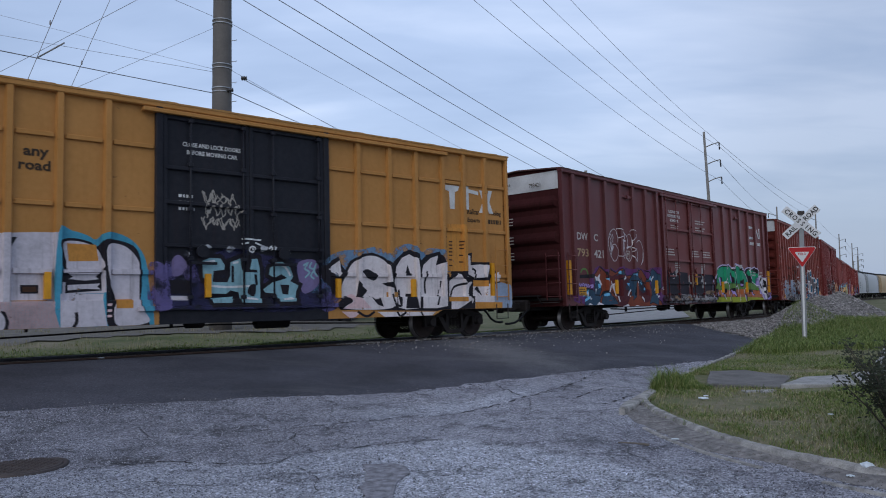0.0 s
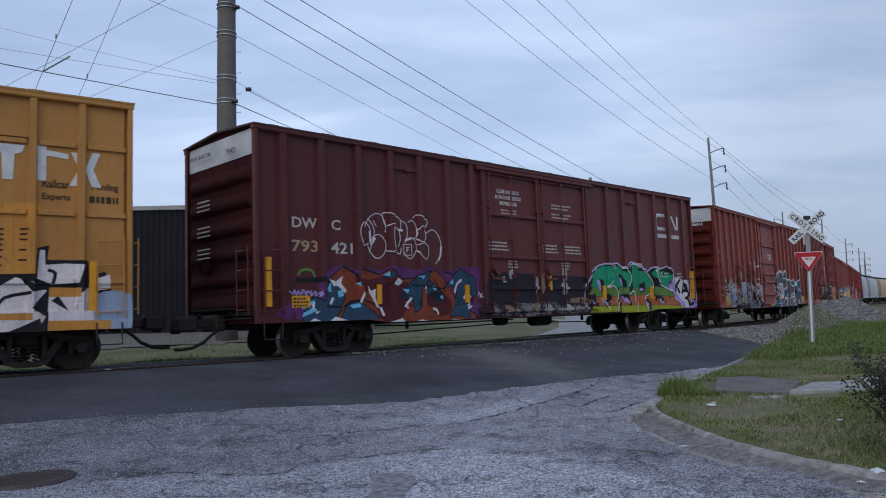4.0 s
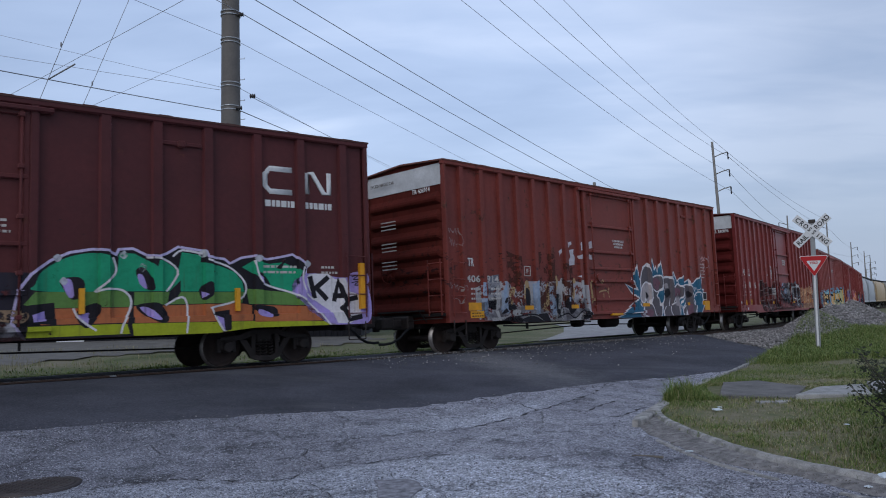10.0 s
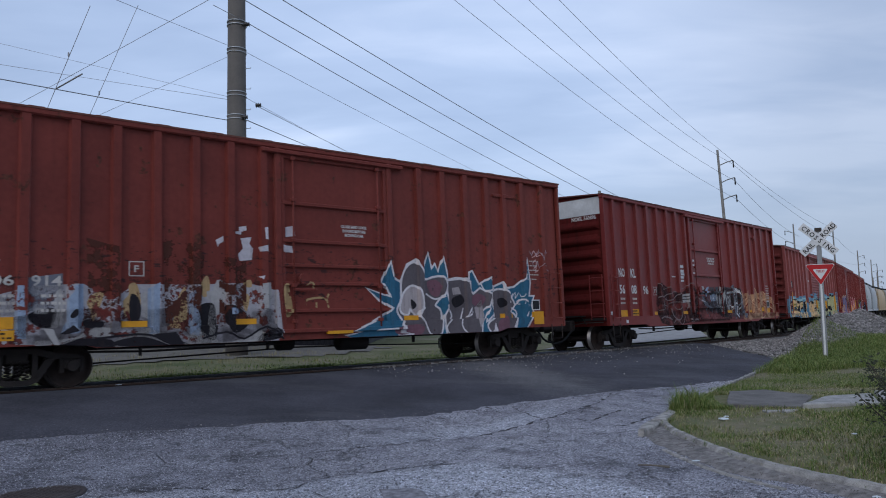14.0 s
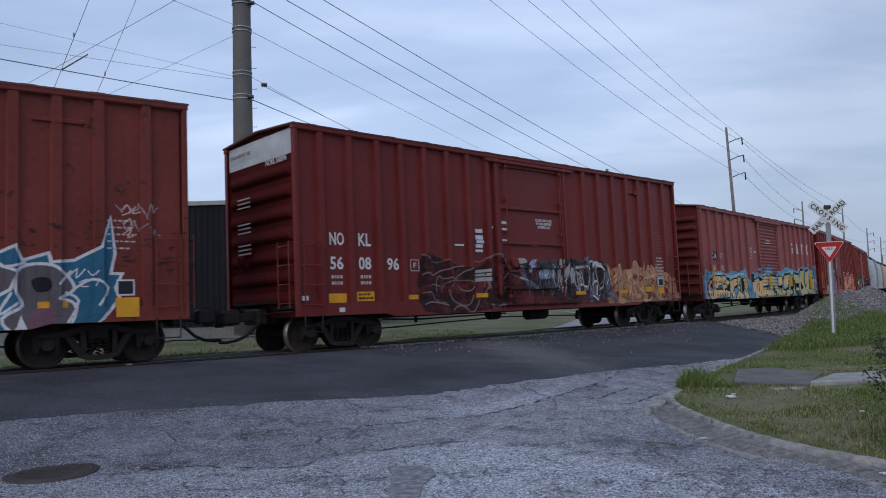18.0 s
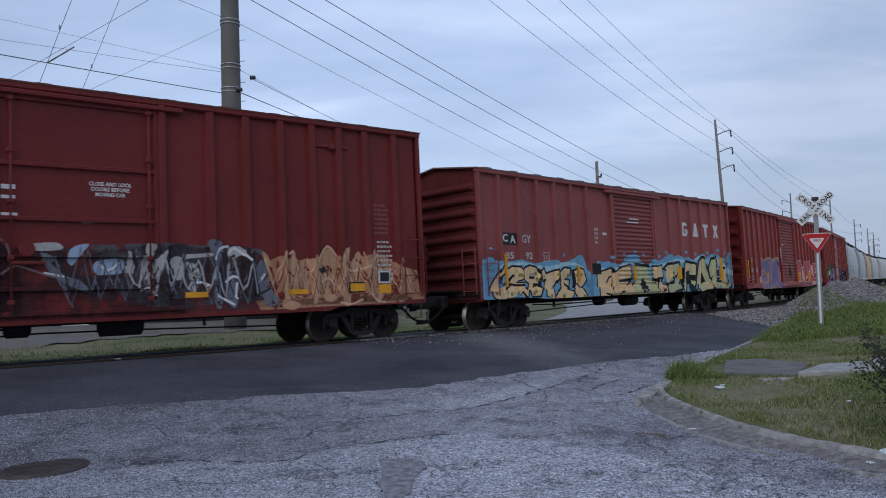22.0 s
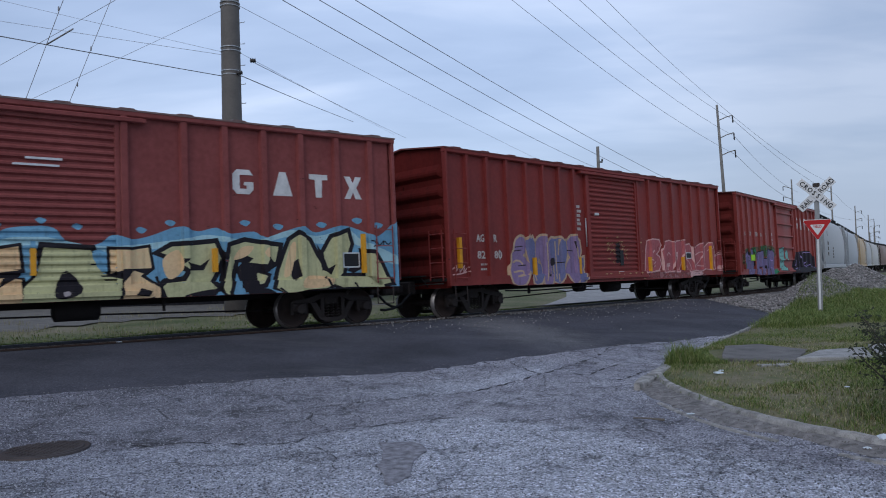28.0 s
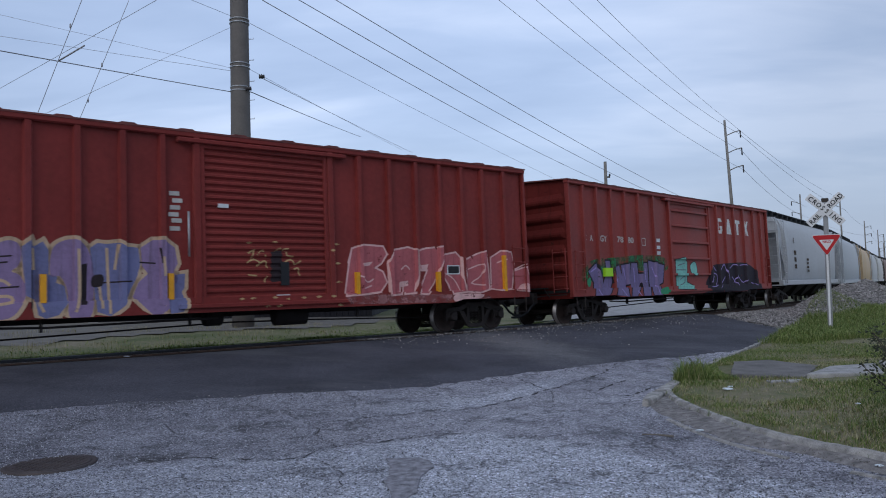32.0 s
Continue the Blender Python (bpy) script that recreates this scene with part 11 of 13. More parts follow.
    words(c, "92", -5.84, 1.96, 0.20, M_CREAM, 0.32, 0.006)
    frame_mark(c, -4.98, 1.90, 0.27), words(c, "C", -4.89, 1.97, 0.11, M_CREAM, 0.09)
    # the lessor's four white letters become four plain shapes
    blocks(c, (3.79, 4.70, 5.58, 6.48), 2.91, 0.46, 0.52)
    strips(c, (-6.88, 6.87), 1.19, 2.1, 0.09, 0.10)
    strips(c, (-3.37, 0.01, 3.31), 1.28, 1.76, 0.09, 0.10)
    placard(c, 6.38, 1.32, 0.44, 0.35)
    decal(c, "placard", M_UNDER, -2.55, -1.95, 1.5, 1.85, 0.012, "dark inspection plate")
    decal(c, "sticker", M_LABEL, -0.05, 0.55, 3.36, 3.40, 0.06, "torn white sticker"), decal(c, "sticker", M_LABEL, -0.25, 0.5, 3.24, 3.28, 0.06, "torn white sticker")
    decal(c, "sticker", M_LABEL, -1.72, -1.5, 2.78, 2.86, 0.012, "white sticker")
    bars(c, -2.2, 3.0, 0.2, 4, 0.14, M_CREAM, 0.09)

    c = red
    for t, x, z in (("AG", -6.74, 2.00), ("R", -6.03, 2.00), ("82", -6.72, 1.55), ("80", -6.03, 1.55)):
        words(c, t, x, z, 0.21, M_CREAM, 0.14 if t == "R" else 0.32, 0.005)
    bars(c, -6.6, 1.42, 0.36, 2, 0.13, M_CREAM, 0.05)
    strips(c, (-4.37, -2.12, 2.2, 4.62), 1.06, 1.57, 0.10, 0.10)
    strips(c, (6.95,), 1.03, 2.0, 0.09, 0.10)
    decal(c, "placard", M_YELLOW, -7.5, -7.4, 1.3, 2.1, 0.10, "yellow reflective strip")
    for z, x in ((2.42, -2.06), (2.58, -2.02), (2.70, -2.08), (2.84, -2.05), (2.98, -2.0), (3.12, -2.06)):
        decal(c, "sticker", M_CREAM, x, x + 0.2, z, z + 0.085, 0.012, "worn white stencil block")
    decal(c, "sticker", M_LABEL, -1.08, -0.85, 2.92, 3.0, 0.06, "white sticker"), decal(c, "sticker", M_LABEL, 0.2, 0.5, 0.98, 1.1, 0.06, "white sticker")
    decal(c, "placard", M_BLACK, 0.3, 0.5, 1.3, 1.8, 0.06, "dark plate on the door")
    placard(c, 5.0, 1.5, 0.42, 0.24)
    rod = Geo()
    rod.tube([(-1.72, -POST - 0.03, 1.9), (-1.72, -POST - 0.03, 2.8)], 0.02, 6)
    part("lock_rod", rod, M_GALV, c)

    c = last
    for t, x in (("C", -7.10), ("A", -6.75), ("GY", -6.15), ("78", -5.12), ("80", -4.45)):
        words(c, t, x, 2.56, 0.20, M_CREAM, 0.16 if len(t) == 1 else 0.40, 0.005)
    frame_mark(c, -3.5, 2.5, 0.26)
    blocks(c, (2.70, 3.60, 4.50, 5.40), 3.15, 0.52, 0.62)
    decal(c, "paper_tag", M_LIME, -6.1, -5.65, 1.45, 1.72, 0.10, "lime green paper tag")
    for z in (2.2, 2.4, 2.65):
        decal(c, "sticker", M_LABEL, -2.5, -2.2, z, z + 0.12, 0.012, "worn white stencil block")
    # the bands at the ends of the tall cars
    for c, L, t in ((maroon, 9.53, "793421"), (oxide, 7.87, "TR 406914"), (brick, 7.87, "NOKL 560896")):
        top = 5.05
        part("lettering", text_mesh("EXCESS HEIGHT CAR", 0.09, M_DARKTXT, "LEFT", 0.85, 0.001), None, c, "", pose(-L - 0.034, 1.25, top - 0.38, 0, 0, -90))
        part("lettering", text_mesh(t, 0.13, M_WHITE if c is not maroon else M_DARKTXT, "LEFT", 0.85, 0.002), None, c, "", pose(-L - 0.036, -0.45, top - 0.79 if c is not maroon else top - 0.5, 0, 0, -90))
        for z in (3.6, 3.0, 2.5):
            g = Geo()
            for k in range(3):
                g.box(-L - 0.125, -L - 0.12, 0.15, 0.75, z - 0.1 * k, z - 0.1 * k + 0.03)
            tagged(part("small_print", g, M_CREAM, c), kind="stuff")


def blocks(car, xs, z, w, h):
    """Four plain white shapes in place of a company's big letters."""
    shapes = ([(0.2, 0), (0.8, 0), (1, 0.2), (1, 0.5), (0.55, 0.5), (0.55, 0.36), (0.68, 0.36), (0.68, 0.22), (0.34, 0.22), (0.34, 0.78), (1, 0.78), (0.8, 1), (0.2, 1), (0, 0.8), (0, 0.2)],
              [(0, 0), (1, 0), (0.66, 1), (0.34, 1)], [(0.34, 0), (0.66, 0), (0.7, 0.76), (1, 0.78), (1, 1), (0, 1), (0, 0.78), (0.3, 0.76)],
              [(0, 0), (0.34, 0), (0.5, 0.3), (0.66, 0), (1, 0), (0.7, 0.5), (1, 1), (0.66, 1), (0.5, 0.7), (0.34, 1), (0, 1), (0.3, 0.5)])
    for x, pts in zip(xs, shapes):
        mark(car, [(x + u * w, z + v * h) for u, v in pts], M_WHITE, label="white block of the owner's mark")


def frame_mark(car, x, z, w):
    """A small square frame of white lines."""
    g = Geo()
    for a, b, c, d in ((x, x + w, z, z + 0.02), (x, x + w, z + w - 0.02, z + w), (x, x + 0.02, z, z + w), (x + w - 0.02, x + w, z, z + w)):
        g.box(a, b, -SIDE - 0.008, -SIDE + 0.002, c, d)
    part("stencil_frame", g, M_CREAM, car)


def hatch(car, mat, x, z):
    """The panel with a roof-ladder latch near the eaves."""
    g = Geo()
    g.box(x, x + 0.85, -SIDE - 0.05, -SIDE, z + 0.02, z + 0.10, 0.01)
    g.box(x + 0.35, x + 0.5, -SIDE - 0.10, -SIDE, z - 0.02, z + 0.12, 0.02)
    part("hatch_latch", g, mat, car)


def coat(car):
    """The plain paint of a car."""
    return COATS[car.name]


lettering()


# ---- covered hoppers at the rear of the train ----
def hopper(spec):
    """A round-sided covered hopper: shell, sloped ends, bays, walkway, ladders."""
    L, M = 7.9, spec["paint"]
    car = thing("hopper_car", spec["label"], "hopper car", "cars of the freight train")
    sec = [(1.42, 1.20), (1.50, 1.35), (1.56, 2.2), (1.55, 3.1), (1.46, 3.75), (1.25, 4.2), (0.95, 4.42), (0.45, 4.52)]
    ring = [(-y, z) for y, z in sec] + [(y, z) for y, z in reversed(sec)]
    g = Geo()
    g.loft([[(x, y * k, z) for y, z in ring] for x, k in ((-L + 1.25, 0.985), (-L + 1.35, 1.0), (L - 1.35, 1.0), (L - 1.25, 0.985))], caps=True, smooth=True)
    part("shell", g, M, car)
    for s in (-1, 1):
        g = Geo()
        g.prism([(s * (L - 1.3), 1.25), (s * (L - 1.3), 3.6), (s * (L - 0.25), 4.3), (s * (L - 0.1), 4.3), (s * (L - 0.1), 4.15)], "y", -1.35, 1.35)
        part("slope_sheet", g, M, car)
        g = Geo()
        g.prism([(-1.48, 3.55), (-1.48, 3.9), (-1.2, 4.3), (1.2, 4.3), (1.48, 3.9), (1.48, 3.55)], "x", *sorted((s * (L - 0.12), s * L)))
        part("end_sheet", g, M, car)
        for y in (-1.42, -0.5, 0.5, 1.42):
            g = Geo()
            g.box(*sorted((s * L, s * (L - 0.12))), y - 0.05, y + 0.05, 1.0, 3.7)
            part("end_post", g, M, car)
        for k in (-1, 1):
            g = Geo()
            g.tube([(s * (L - 0.06), k * 1.40, 3.5), (s * (L - 1.35), k * 1.40, 1.35)], 0.04, 6)
            part("end_brace", g, M, car)
        ladder(car, "end_ladder", M, s * (L + 0.05), -1.4, 1.2, 4.1, 0.44, 8, "y")
        ladder(car, "side_ladder", M, s * (L - 0.55) - 0.22, -1.58, 1.2, 4.1, 0.44, 8)
        g = Geo()
        g.box(-L, L, *sorted((s * 1.40, s * 1.56)), 1.02, 1.26, 0.02)
        part("side_sill", g, M, car)
        coupler(car, s * L, s)
        g = Geo()
        g.box(*sorted((s * (L - 1.4), s * L)), -1.4, 1.4, 1.0, 1.06)
        part("end_platform", g, M, car)
    for x in (-4.2, -1.4, 1.4, 4.2):
        g = Geo()
        g.loft([[(x - 1.3, -1.3, 1.2), (x + 1.3, -1.3, 1.2), (x + 1.3, 1.3, 1.2), (x - 1.3, 1.3, 1.2)], [(x - 0.35, -0.5, 0.42), (x + 0.35, -0.5, 0.42), (x + 0.35, 0.5, 0.42), (x - 0.35, 0.5, 0.42)]], caps=True)
        part("hopper_bay", g, spec.get("bay", M_UNDER), car)
    g = Geo()
    g.box(-L + 0.1, L - 0.1, -0.30, 0.30, 0.70, 1.0)
    part("centre_sill", g, M_UNDER, car)
    for y in (-0.75, 0.75):
        w = Geo()
        w.box(-L + 0.1, L - 0.1, y - 0.25, y + 0.25, 4.66, 4.69)
        part("walkway", w, M_DARKSTEEL, car)
    for i in range(15):
        x = -L + 0.3 + i * (2 * L - 0.6) / 14
        w = Geo()
        w.box(x - 0.03, x + 0.03, -1.0, 1.0, 4.40, 4.66)
        part("walkway_bracket", w, M_DARKSTEEL, car)
    g = Geo()
    g.box(-L + 1.0, L - 1.0, -0.3, 0.3, 4.5, 4.62, 0.03)
    part("hatch_cover", g, M, car)
    trucks = [build_truck(car, s * 6.4) for s in (-1, 1)]
    TRAIN.append((car, trucks, spec["offset"], 12.8))
    return car


M_DARKSTEEL = plain("dark_walkway_grating", (0.05, 0.055, 0.06), 0.7, 0.4)
# the two dark brown ones stand in for dark cars of unclear type
for i, (col, what) in enumerate((((0.36, 0.38, 0.40), "light grey"), ((0.34, 0.37, 0.40), "light grey"), ((0.42, 0.31, 0.18), "tan"), ((0.40, 0.42, 0.43), "pale grey"), ((0.48, 0.48, 0.47), "whitish"), ((0.05, 0.035, 0.03), "dark brown"), ((0.05, 0.035, 0.03), "dark brown"))):
    h = hopper(dict(paint=car_paint("hopper_paint_" + what.replace(" ", "_"), col, (), 0.05, 0.55, 0.0, 20 + i, 0.2), label="%s round-sided covered hopper car" % what, offset=109.1 + 17.9 * i))
    if i == 0:
        words(h, "R", -5.2, 3.10, 0.30, M_DARKTXT, y=-1.575)
        bars(h, -5.2, 2.75, 0.5, 3, 0.35, M_DARKTXT, 0.22, y=-1.58)
        bars(h, -2.2, 2.4, 0.5, 4, 0.2, M_DARKTXT, 0.12, y=-1.58)


# ---- poles and wires ----
M_POLE = plain("weathered_grey_steel_pole", (0.16, 0.148, 0.138), 0.7, 0.1, 0.25, 1.2, 0.15)
M_WOODPOLE = plain("weathered_wood_pole", (0.22, 0.21, 0.195), 0.9, 0, 0.3, 3, 0.3)
M_WIRE = plain("grey_cable", (0.34, 0.35, 0.38), 0.6, 0.1, 0.2, 3, 0)
M_INSUL = plain("dark_glazed_insulator", (0.05, 0.05, 0.055), 0.3, 0, 0.2, 10, 0)


def tall_pole(x, y, h, r0, r1, mat, label, z0=0.0):
    t = thing("utility_pole", label, "utility pole", at=pose(x, y, z0))
    g = Geo()
    n = 8
    g.tube([(0, 0, -0.3 + (h + 0.3) * i / n) for i in range(n + 1)], [r0 + (r1 - r0) * i / n for i in range(n + 1)], 18)
    part("shaft", g, mat, t)
    return t


near_pole = tall_pole(-8.63, 31.2, 22.0, 0.46, 0.33, M_POLE, "thick grey steel utility pole with bands and clamps", 0.15)
for z, dz in ((14.2, 0.10), (13.0, 0.08), (11.1, 0.10), (10.1, 0.12)):
    for k in (0, 0.16):
        g = Geo()
        g.lathe([(z + k - 0.025, 0.40), (z + k - 0.02, 0.415), (z + k + 0.02, 0.415), (z + k + 0.025, 0.40)], 18, "z")
        part("steel_band", g, M_GALV, near_pole)
for z in (8.9, 9.7, 10.5, 11.4, 12.3, 7.2, 6.4):
    g = Geo()
    g.tube([(0.33, -0.1, z), (0.62, -0.12, z), (0.62, -0.12, z + 0.05)], 0.014, 5)
    part("step_bolt", g, M_GALV, near_pole)
for x, y, z in ((0.47, -0.2, 14.2), (0.40, -0.25, 10.15), (0.85, 0.2, 10.78)):
    g = Geo()
    g.lathe([(-0.10, 0.05), (-0.07, 0.11), (-0.02, 0.06), (0.02, 0.11), (0.07, 0.06), (0.12, 0.10), (0.14, 0.04)], 10, "x", (x, y, z))
    part("insulator", g, M_INSUL, near_pole)


def arm_pole(x, y, h, z0, label, arms=3, side=1, lean=0.0, r0=0.24):
    t = thing("transmission_pole", label, "utility pole", "transmission poles along the railway", pose(x, y, z0, 0, -lean, 0))
    g = Geo()
    g.tube([(0, 0, -0.3), (0, 0, h * 0.5), (0, 0, h)], [r0, r0 * 0.8, r0 * 0.55], 12)
    part("shaft", g, M_WOODPOLE, t)
    for i in range(arms):
        z = h - 1.9 - i * 2.1
        g = Geo()
        g.tube([(0, 0, z), (side * 0.9, 0, z + 0.35), (side * 1.75, 0, z + 0.55)], 0.06, 6)
        part("arm", g, M_WOODPOLE, t)
        g = Geo()
        g.lathe([(z - 0.35, 0.05), (z - 0.2, 0.10), (z + 0.1, 0.07), (z + 0.4, 0.10), (z + 0.55, 0.05)], 8, "z", (side * 1.75, 0, 0))
        part("insulator", g, M_INSUL, t)
    return t


arm_pole(34.0, 89.2, 21.1, 0.0, "wooden transmission pole with three arms, slightly leaning", lean=2.2, r0=0.24)
arm_pole(70.3, 150.5, 19.0, 0.0, "distant wooden transmission pole", 2, -1)
arm_pole(83.1, 160.0, 19.0, 0.0, "distant wooden transmission pole", 2, -1)
for x, y, h in ((113.0, 205.5, 17.6), (133.6, 235.7, 17.0), (150.5, 262.0, 16.4), (172.0, 300.0, 16.0), (196.0, 345.0, 16.0)):
    arm_pole(x, y, h, 0.0, "distant wooden transmission pole with arms", 3, 1)
stub = tall_pole(12.6, 59.8, 11.6, 0.16, 0.12, M_WOODPOLE, "slim wooden pole with a small bracket beyond the train", 0.0)
g = Geo()
g.box(-0.05, 0.35, -0.05, 0.05, 10.3, 10.42)
g.lathe([(10.42, 0.04), (10.5, 0.09), (10.62, 0.05)], 8, "z", (0.32, 0, 0))
part("bracket", g, M_INSUL, stub)

WIRES = [
    ((-8.96, 28.99, 14.36), (-8.09, 30.99, 14.39), 0.0, 0.016), ((-8.09, 30.99, 14.39), (15.86, 79.0, 13.05), 0.5, 0.022),
    ((-7.81, 32.85, 16.02), (20.26, 80.0, 12.43), 0.6, 0.024), ((-6.13, 32.85, 15.98), (23.56, 80.0, 11.83), 0.6, 0.024),
    ((2.43, 48.32, 22.52), (35.17, 89.06, 15.0), 1.35, 0.028), ((4.94, 48.32, 22.47), (35.01, 88.86, 17.2), 1.35, 0.028),
    ((7.19, 48.32, 22.42), (34.78, 88.68, 19.2), 1.35, 0.028), ((8.7, 48.32, 22.39), (33.19, 88.57, 21.04), 0.7, 0.020),
    ((-8.23, 31.1, 13.18), (9.85, 74.0, 13.07), 0.3, 0.012), ((-8.27, 31.27, 11.24), (-6.87, 54.11, 14.03), 0.05, 0.010),
    ((-7.85, 31.3, 10.9), (-6.04, 57.12, 14.12), 0.05, 0.016), ((-8.24, 31.36, 10.28), (-8.31, 44.22, 12.36), 0.05, 0.024),
    ((-10.23, 24.15, 12.29), (-8.97, 31.07, 13.48), 0.0, 0.010), ((-17.43, 29.11, 13.08), (-9.02, 31.27, 11.3), 0.05, 0.008),
    ((-17.45, 29.19, 12.25), (-9.02, 31.28, 11.18), 0.05, 0.010), ((-12.81, 21.44, 9.0), (-9.04, 31.36, 10.3), 0.05, 0.020),
    ((-15.19, 25.59, 7.6), (-8.98, 31.12, 13.0), 0.05, 0.009), ((-8.32, 17.39, 9.32), (-11.87, 19.85, 4.32), 0.0, 0.009),
    ((-7.97, 19.32, 10.15), (-12.08, 21.89, 4.0), 0.0, 0.009), ((-5.78, 17.39, 9.27), (-14.36, 23.51, 8.37), 0.05, 0.008),
]
FAR = [((35.17, 89.06, 15.0), (71.5, 150.5, 14.4)), ((35.01, 88.86, 17.2), (71.5, 150.5, 16.4)), ((34.78, 88.68, 19.2), (84.0, 160.0, 16.6)), ((33.19, 88.57, 21.04), (83.1, 160.0, 19.0)),
       ((84.0, 160.0, 16.6), (114.7, 205.5, 15.6)), ((71.5, 150.5, 14.4), (114.7, 205.5, 13.5)), ((114.7, 205.5, 15.6), (135.3, 235.7, 15.0)), ((114.7, 205.5, 13.5), (135.3, 235.7, 13.0))]


def wire(a, b, sag, r):
    """A hanging wire; both ends run on a little in their line."""
    a, b = Vector(a), Vector(b)
    g = Geo()
    n = 10
    g.tube([a.lerp(b, i / n) - Vector((0, 0, sag * 4 * (i / n) * (1 - i / n))) for i in range(n + 1)], r, 5)
    tagged(part("overhead_wire", g, M_WIRE), "thin grey overhead wire", "wire", "overhead wires")


for a, b, sag, r in WIRES:
    # run each line on past the edge of what one sees
    A, B = Vector(a), Vector(b)
    d = (A - B).normalized()
    far_out = (abs(a[0] + 8.3) > 1.2 or a[1] > 32) and a[0] != -8.09
    # the pole's lines are lengthened to fit the camera's view: no loose ends show
    onward = 30 if abs(a[0] + 8.05) < 0.25 and a[2] < 13.5 else 8 if r in (0.022, 0.024) and a[2] > 14 else 0
    wire(A + d * (14 if far_out else 0), B - d * onward, sag, r * (0.62 if r > 0.0255 else 0.85))
for a, b in FAR:
    wire(a, b, 0.9, 0.022)
g = Geo()
g.tube([(-10.96, 20.98, 8.48), (-9.98, 20.46, 8.71)], 0.022, 7)
tagged(part("cable_splice", g, M_WIRE), "dark cable splice on an overhead wire", "cable splice")
for p in ((-9.05, 17.85, 8.3), (-9.35, 20.15, 8.05), (-9.95, 20.6, 7.2)):
    g = Geo()
    g.lathe([(-0.06, 0.01), (-0.04, 0.022), (0.04, 0.022), (0.06, 0.01)], 8, "z", p)
    tagged(part("wire_clamp", g, M_WIRE), "small dark clamp on a guy wire", "clamp", "wire clamps")


# ---- crossing sign ----
def crossing_sign():
    m_post = plain("galvanised_sign_post", (0.30, 0.31, 0.32), 0.5, 0.5, 0.2, 3, 0.1)
    m_white = plain("white_sign_sheeting", (0.74, 0.75, 0.76), 0.4, 0, 0.08, 4, 0.02)
    m_red = plain("red_sign_sheeting", (0.50, 0.018, 0.022), 0.4, 0, 0.1, 4, 0.02)
    m_black = plain("black_sign_letters", (0.014, 0.014, 0.016), 0.5, 0, 0.1, 4, 0)
    z0 = 0.32
    t = thing("crossing_sign", "white railroad crossbuck over a red yield sign on a steel post", "road sign", at=pose(10.90, 21.90, z0, 0, 0.6, -30))
    top = 3.98 - z0
    g = Geo()
    g.box(-0.065, 0.065, -0.04, 0.04, -0.3, top - 0.1, 0.01)
    part("post", g, m_post, t)
    g = Geo()
    g.box(-0.026, 0.026, -0.052, -0.044, 0.0, 2.45)
    part("reflective_strip", g, m_white, t, "white reflective strip")
    g = Geo()
    g.box(-0.095, 0.095, -0.03, 0.06, top - 0.22, top + 0.02, 0.015)
    part("post_cap", g, plain("dark_wood_cap", (0.06, 0.05, 0.045), 0.9), t)
    zc = 3.66 - z0
    for k, (ang, txt) in enumerate(((43, ("RAIL", "ROAD")), (-43, ("CROSSING",)))):
        b = Geo()
        b.box(-0.61, 0.61, -0.006, 0.006, -0.115, 0.115, 0.003)
        blade = part("blade", b, m_white, t, "white crossbuck blade", pose(0, -0.075 - 0.014 * k, zc, 0, -ang, 0))
        if len(txt) == 2:
            part("lettering", text_mesh("RAIL", 0.135, m_black, "CENTER", 0.95, 0.003), None, blade, "", pose(-0.37, -0.009, -0.067))
            part("lettering", text_mesh("ROAD", 0.135, m_black, "CENTER", 0.95, 0.003), None, blade, "", pose(0.36, -0.009, -0.067))
        else:
            for i, ch in enumerate("CROSSING"):
                part("lettering", text_mesh(ch, 0.135, m_black, "CENTER", 0.95, 0.003), None, blade, "", pose(-0.49 + i * 0.14, -0.009, -0.067))
    s, zy = 0.375, 2.68 - z0 - 0.10
    tri = lambda k, c=0.0: [(-s * k + c, 0.355 * k), (s * k - c, 0.355 * k), (s * k, 0.355 * k - c * 1.4), (c * 0.7, -0.23 * k - 0.005 * 0), (-c * 0.7, -0.23 * k), (-s * k, 0.355 * k - c * 1.4)]
    for nm, k, y, mm in (("yield_border", 1.0, -0.066, m_white), ("yield_face", 0.955, -0.072, m_red), ("yield_centre", 0.50, -0.077, m_white)):
        g = Geo()
        g.prism([(x, z + zy + (0.0 if k > 0.6 else 0.03)) for x, z in tri(k, 0.03 * k)], "y", y, y + 0.005)
        part(nm, g, mm, t)
    part("lettering", text_mesh("YIELD", 0.07, m_red, "CENTER", 0.9, 0.002), None, t, "", pose(0, -0.080, zy + 0.115))


crossing_sign()


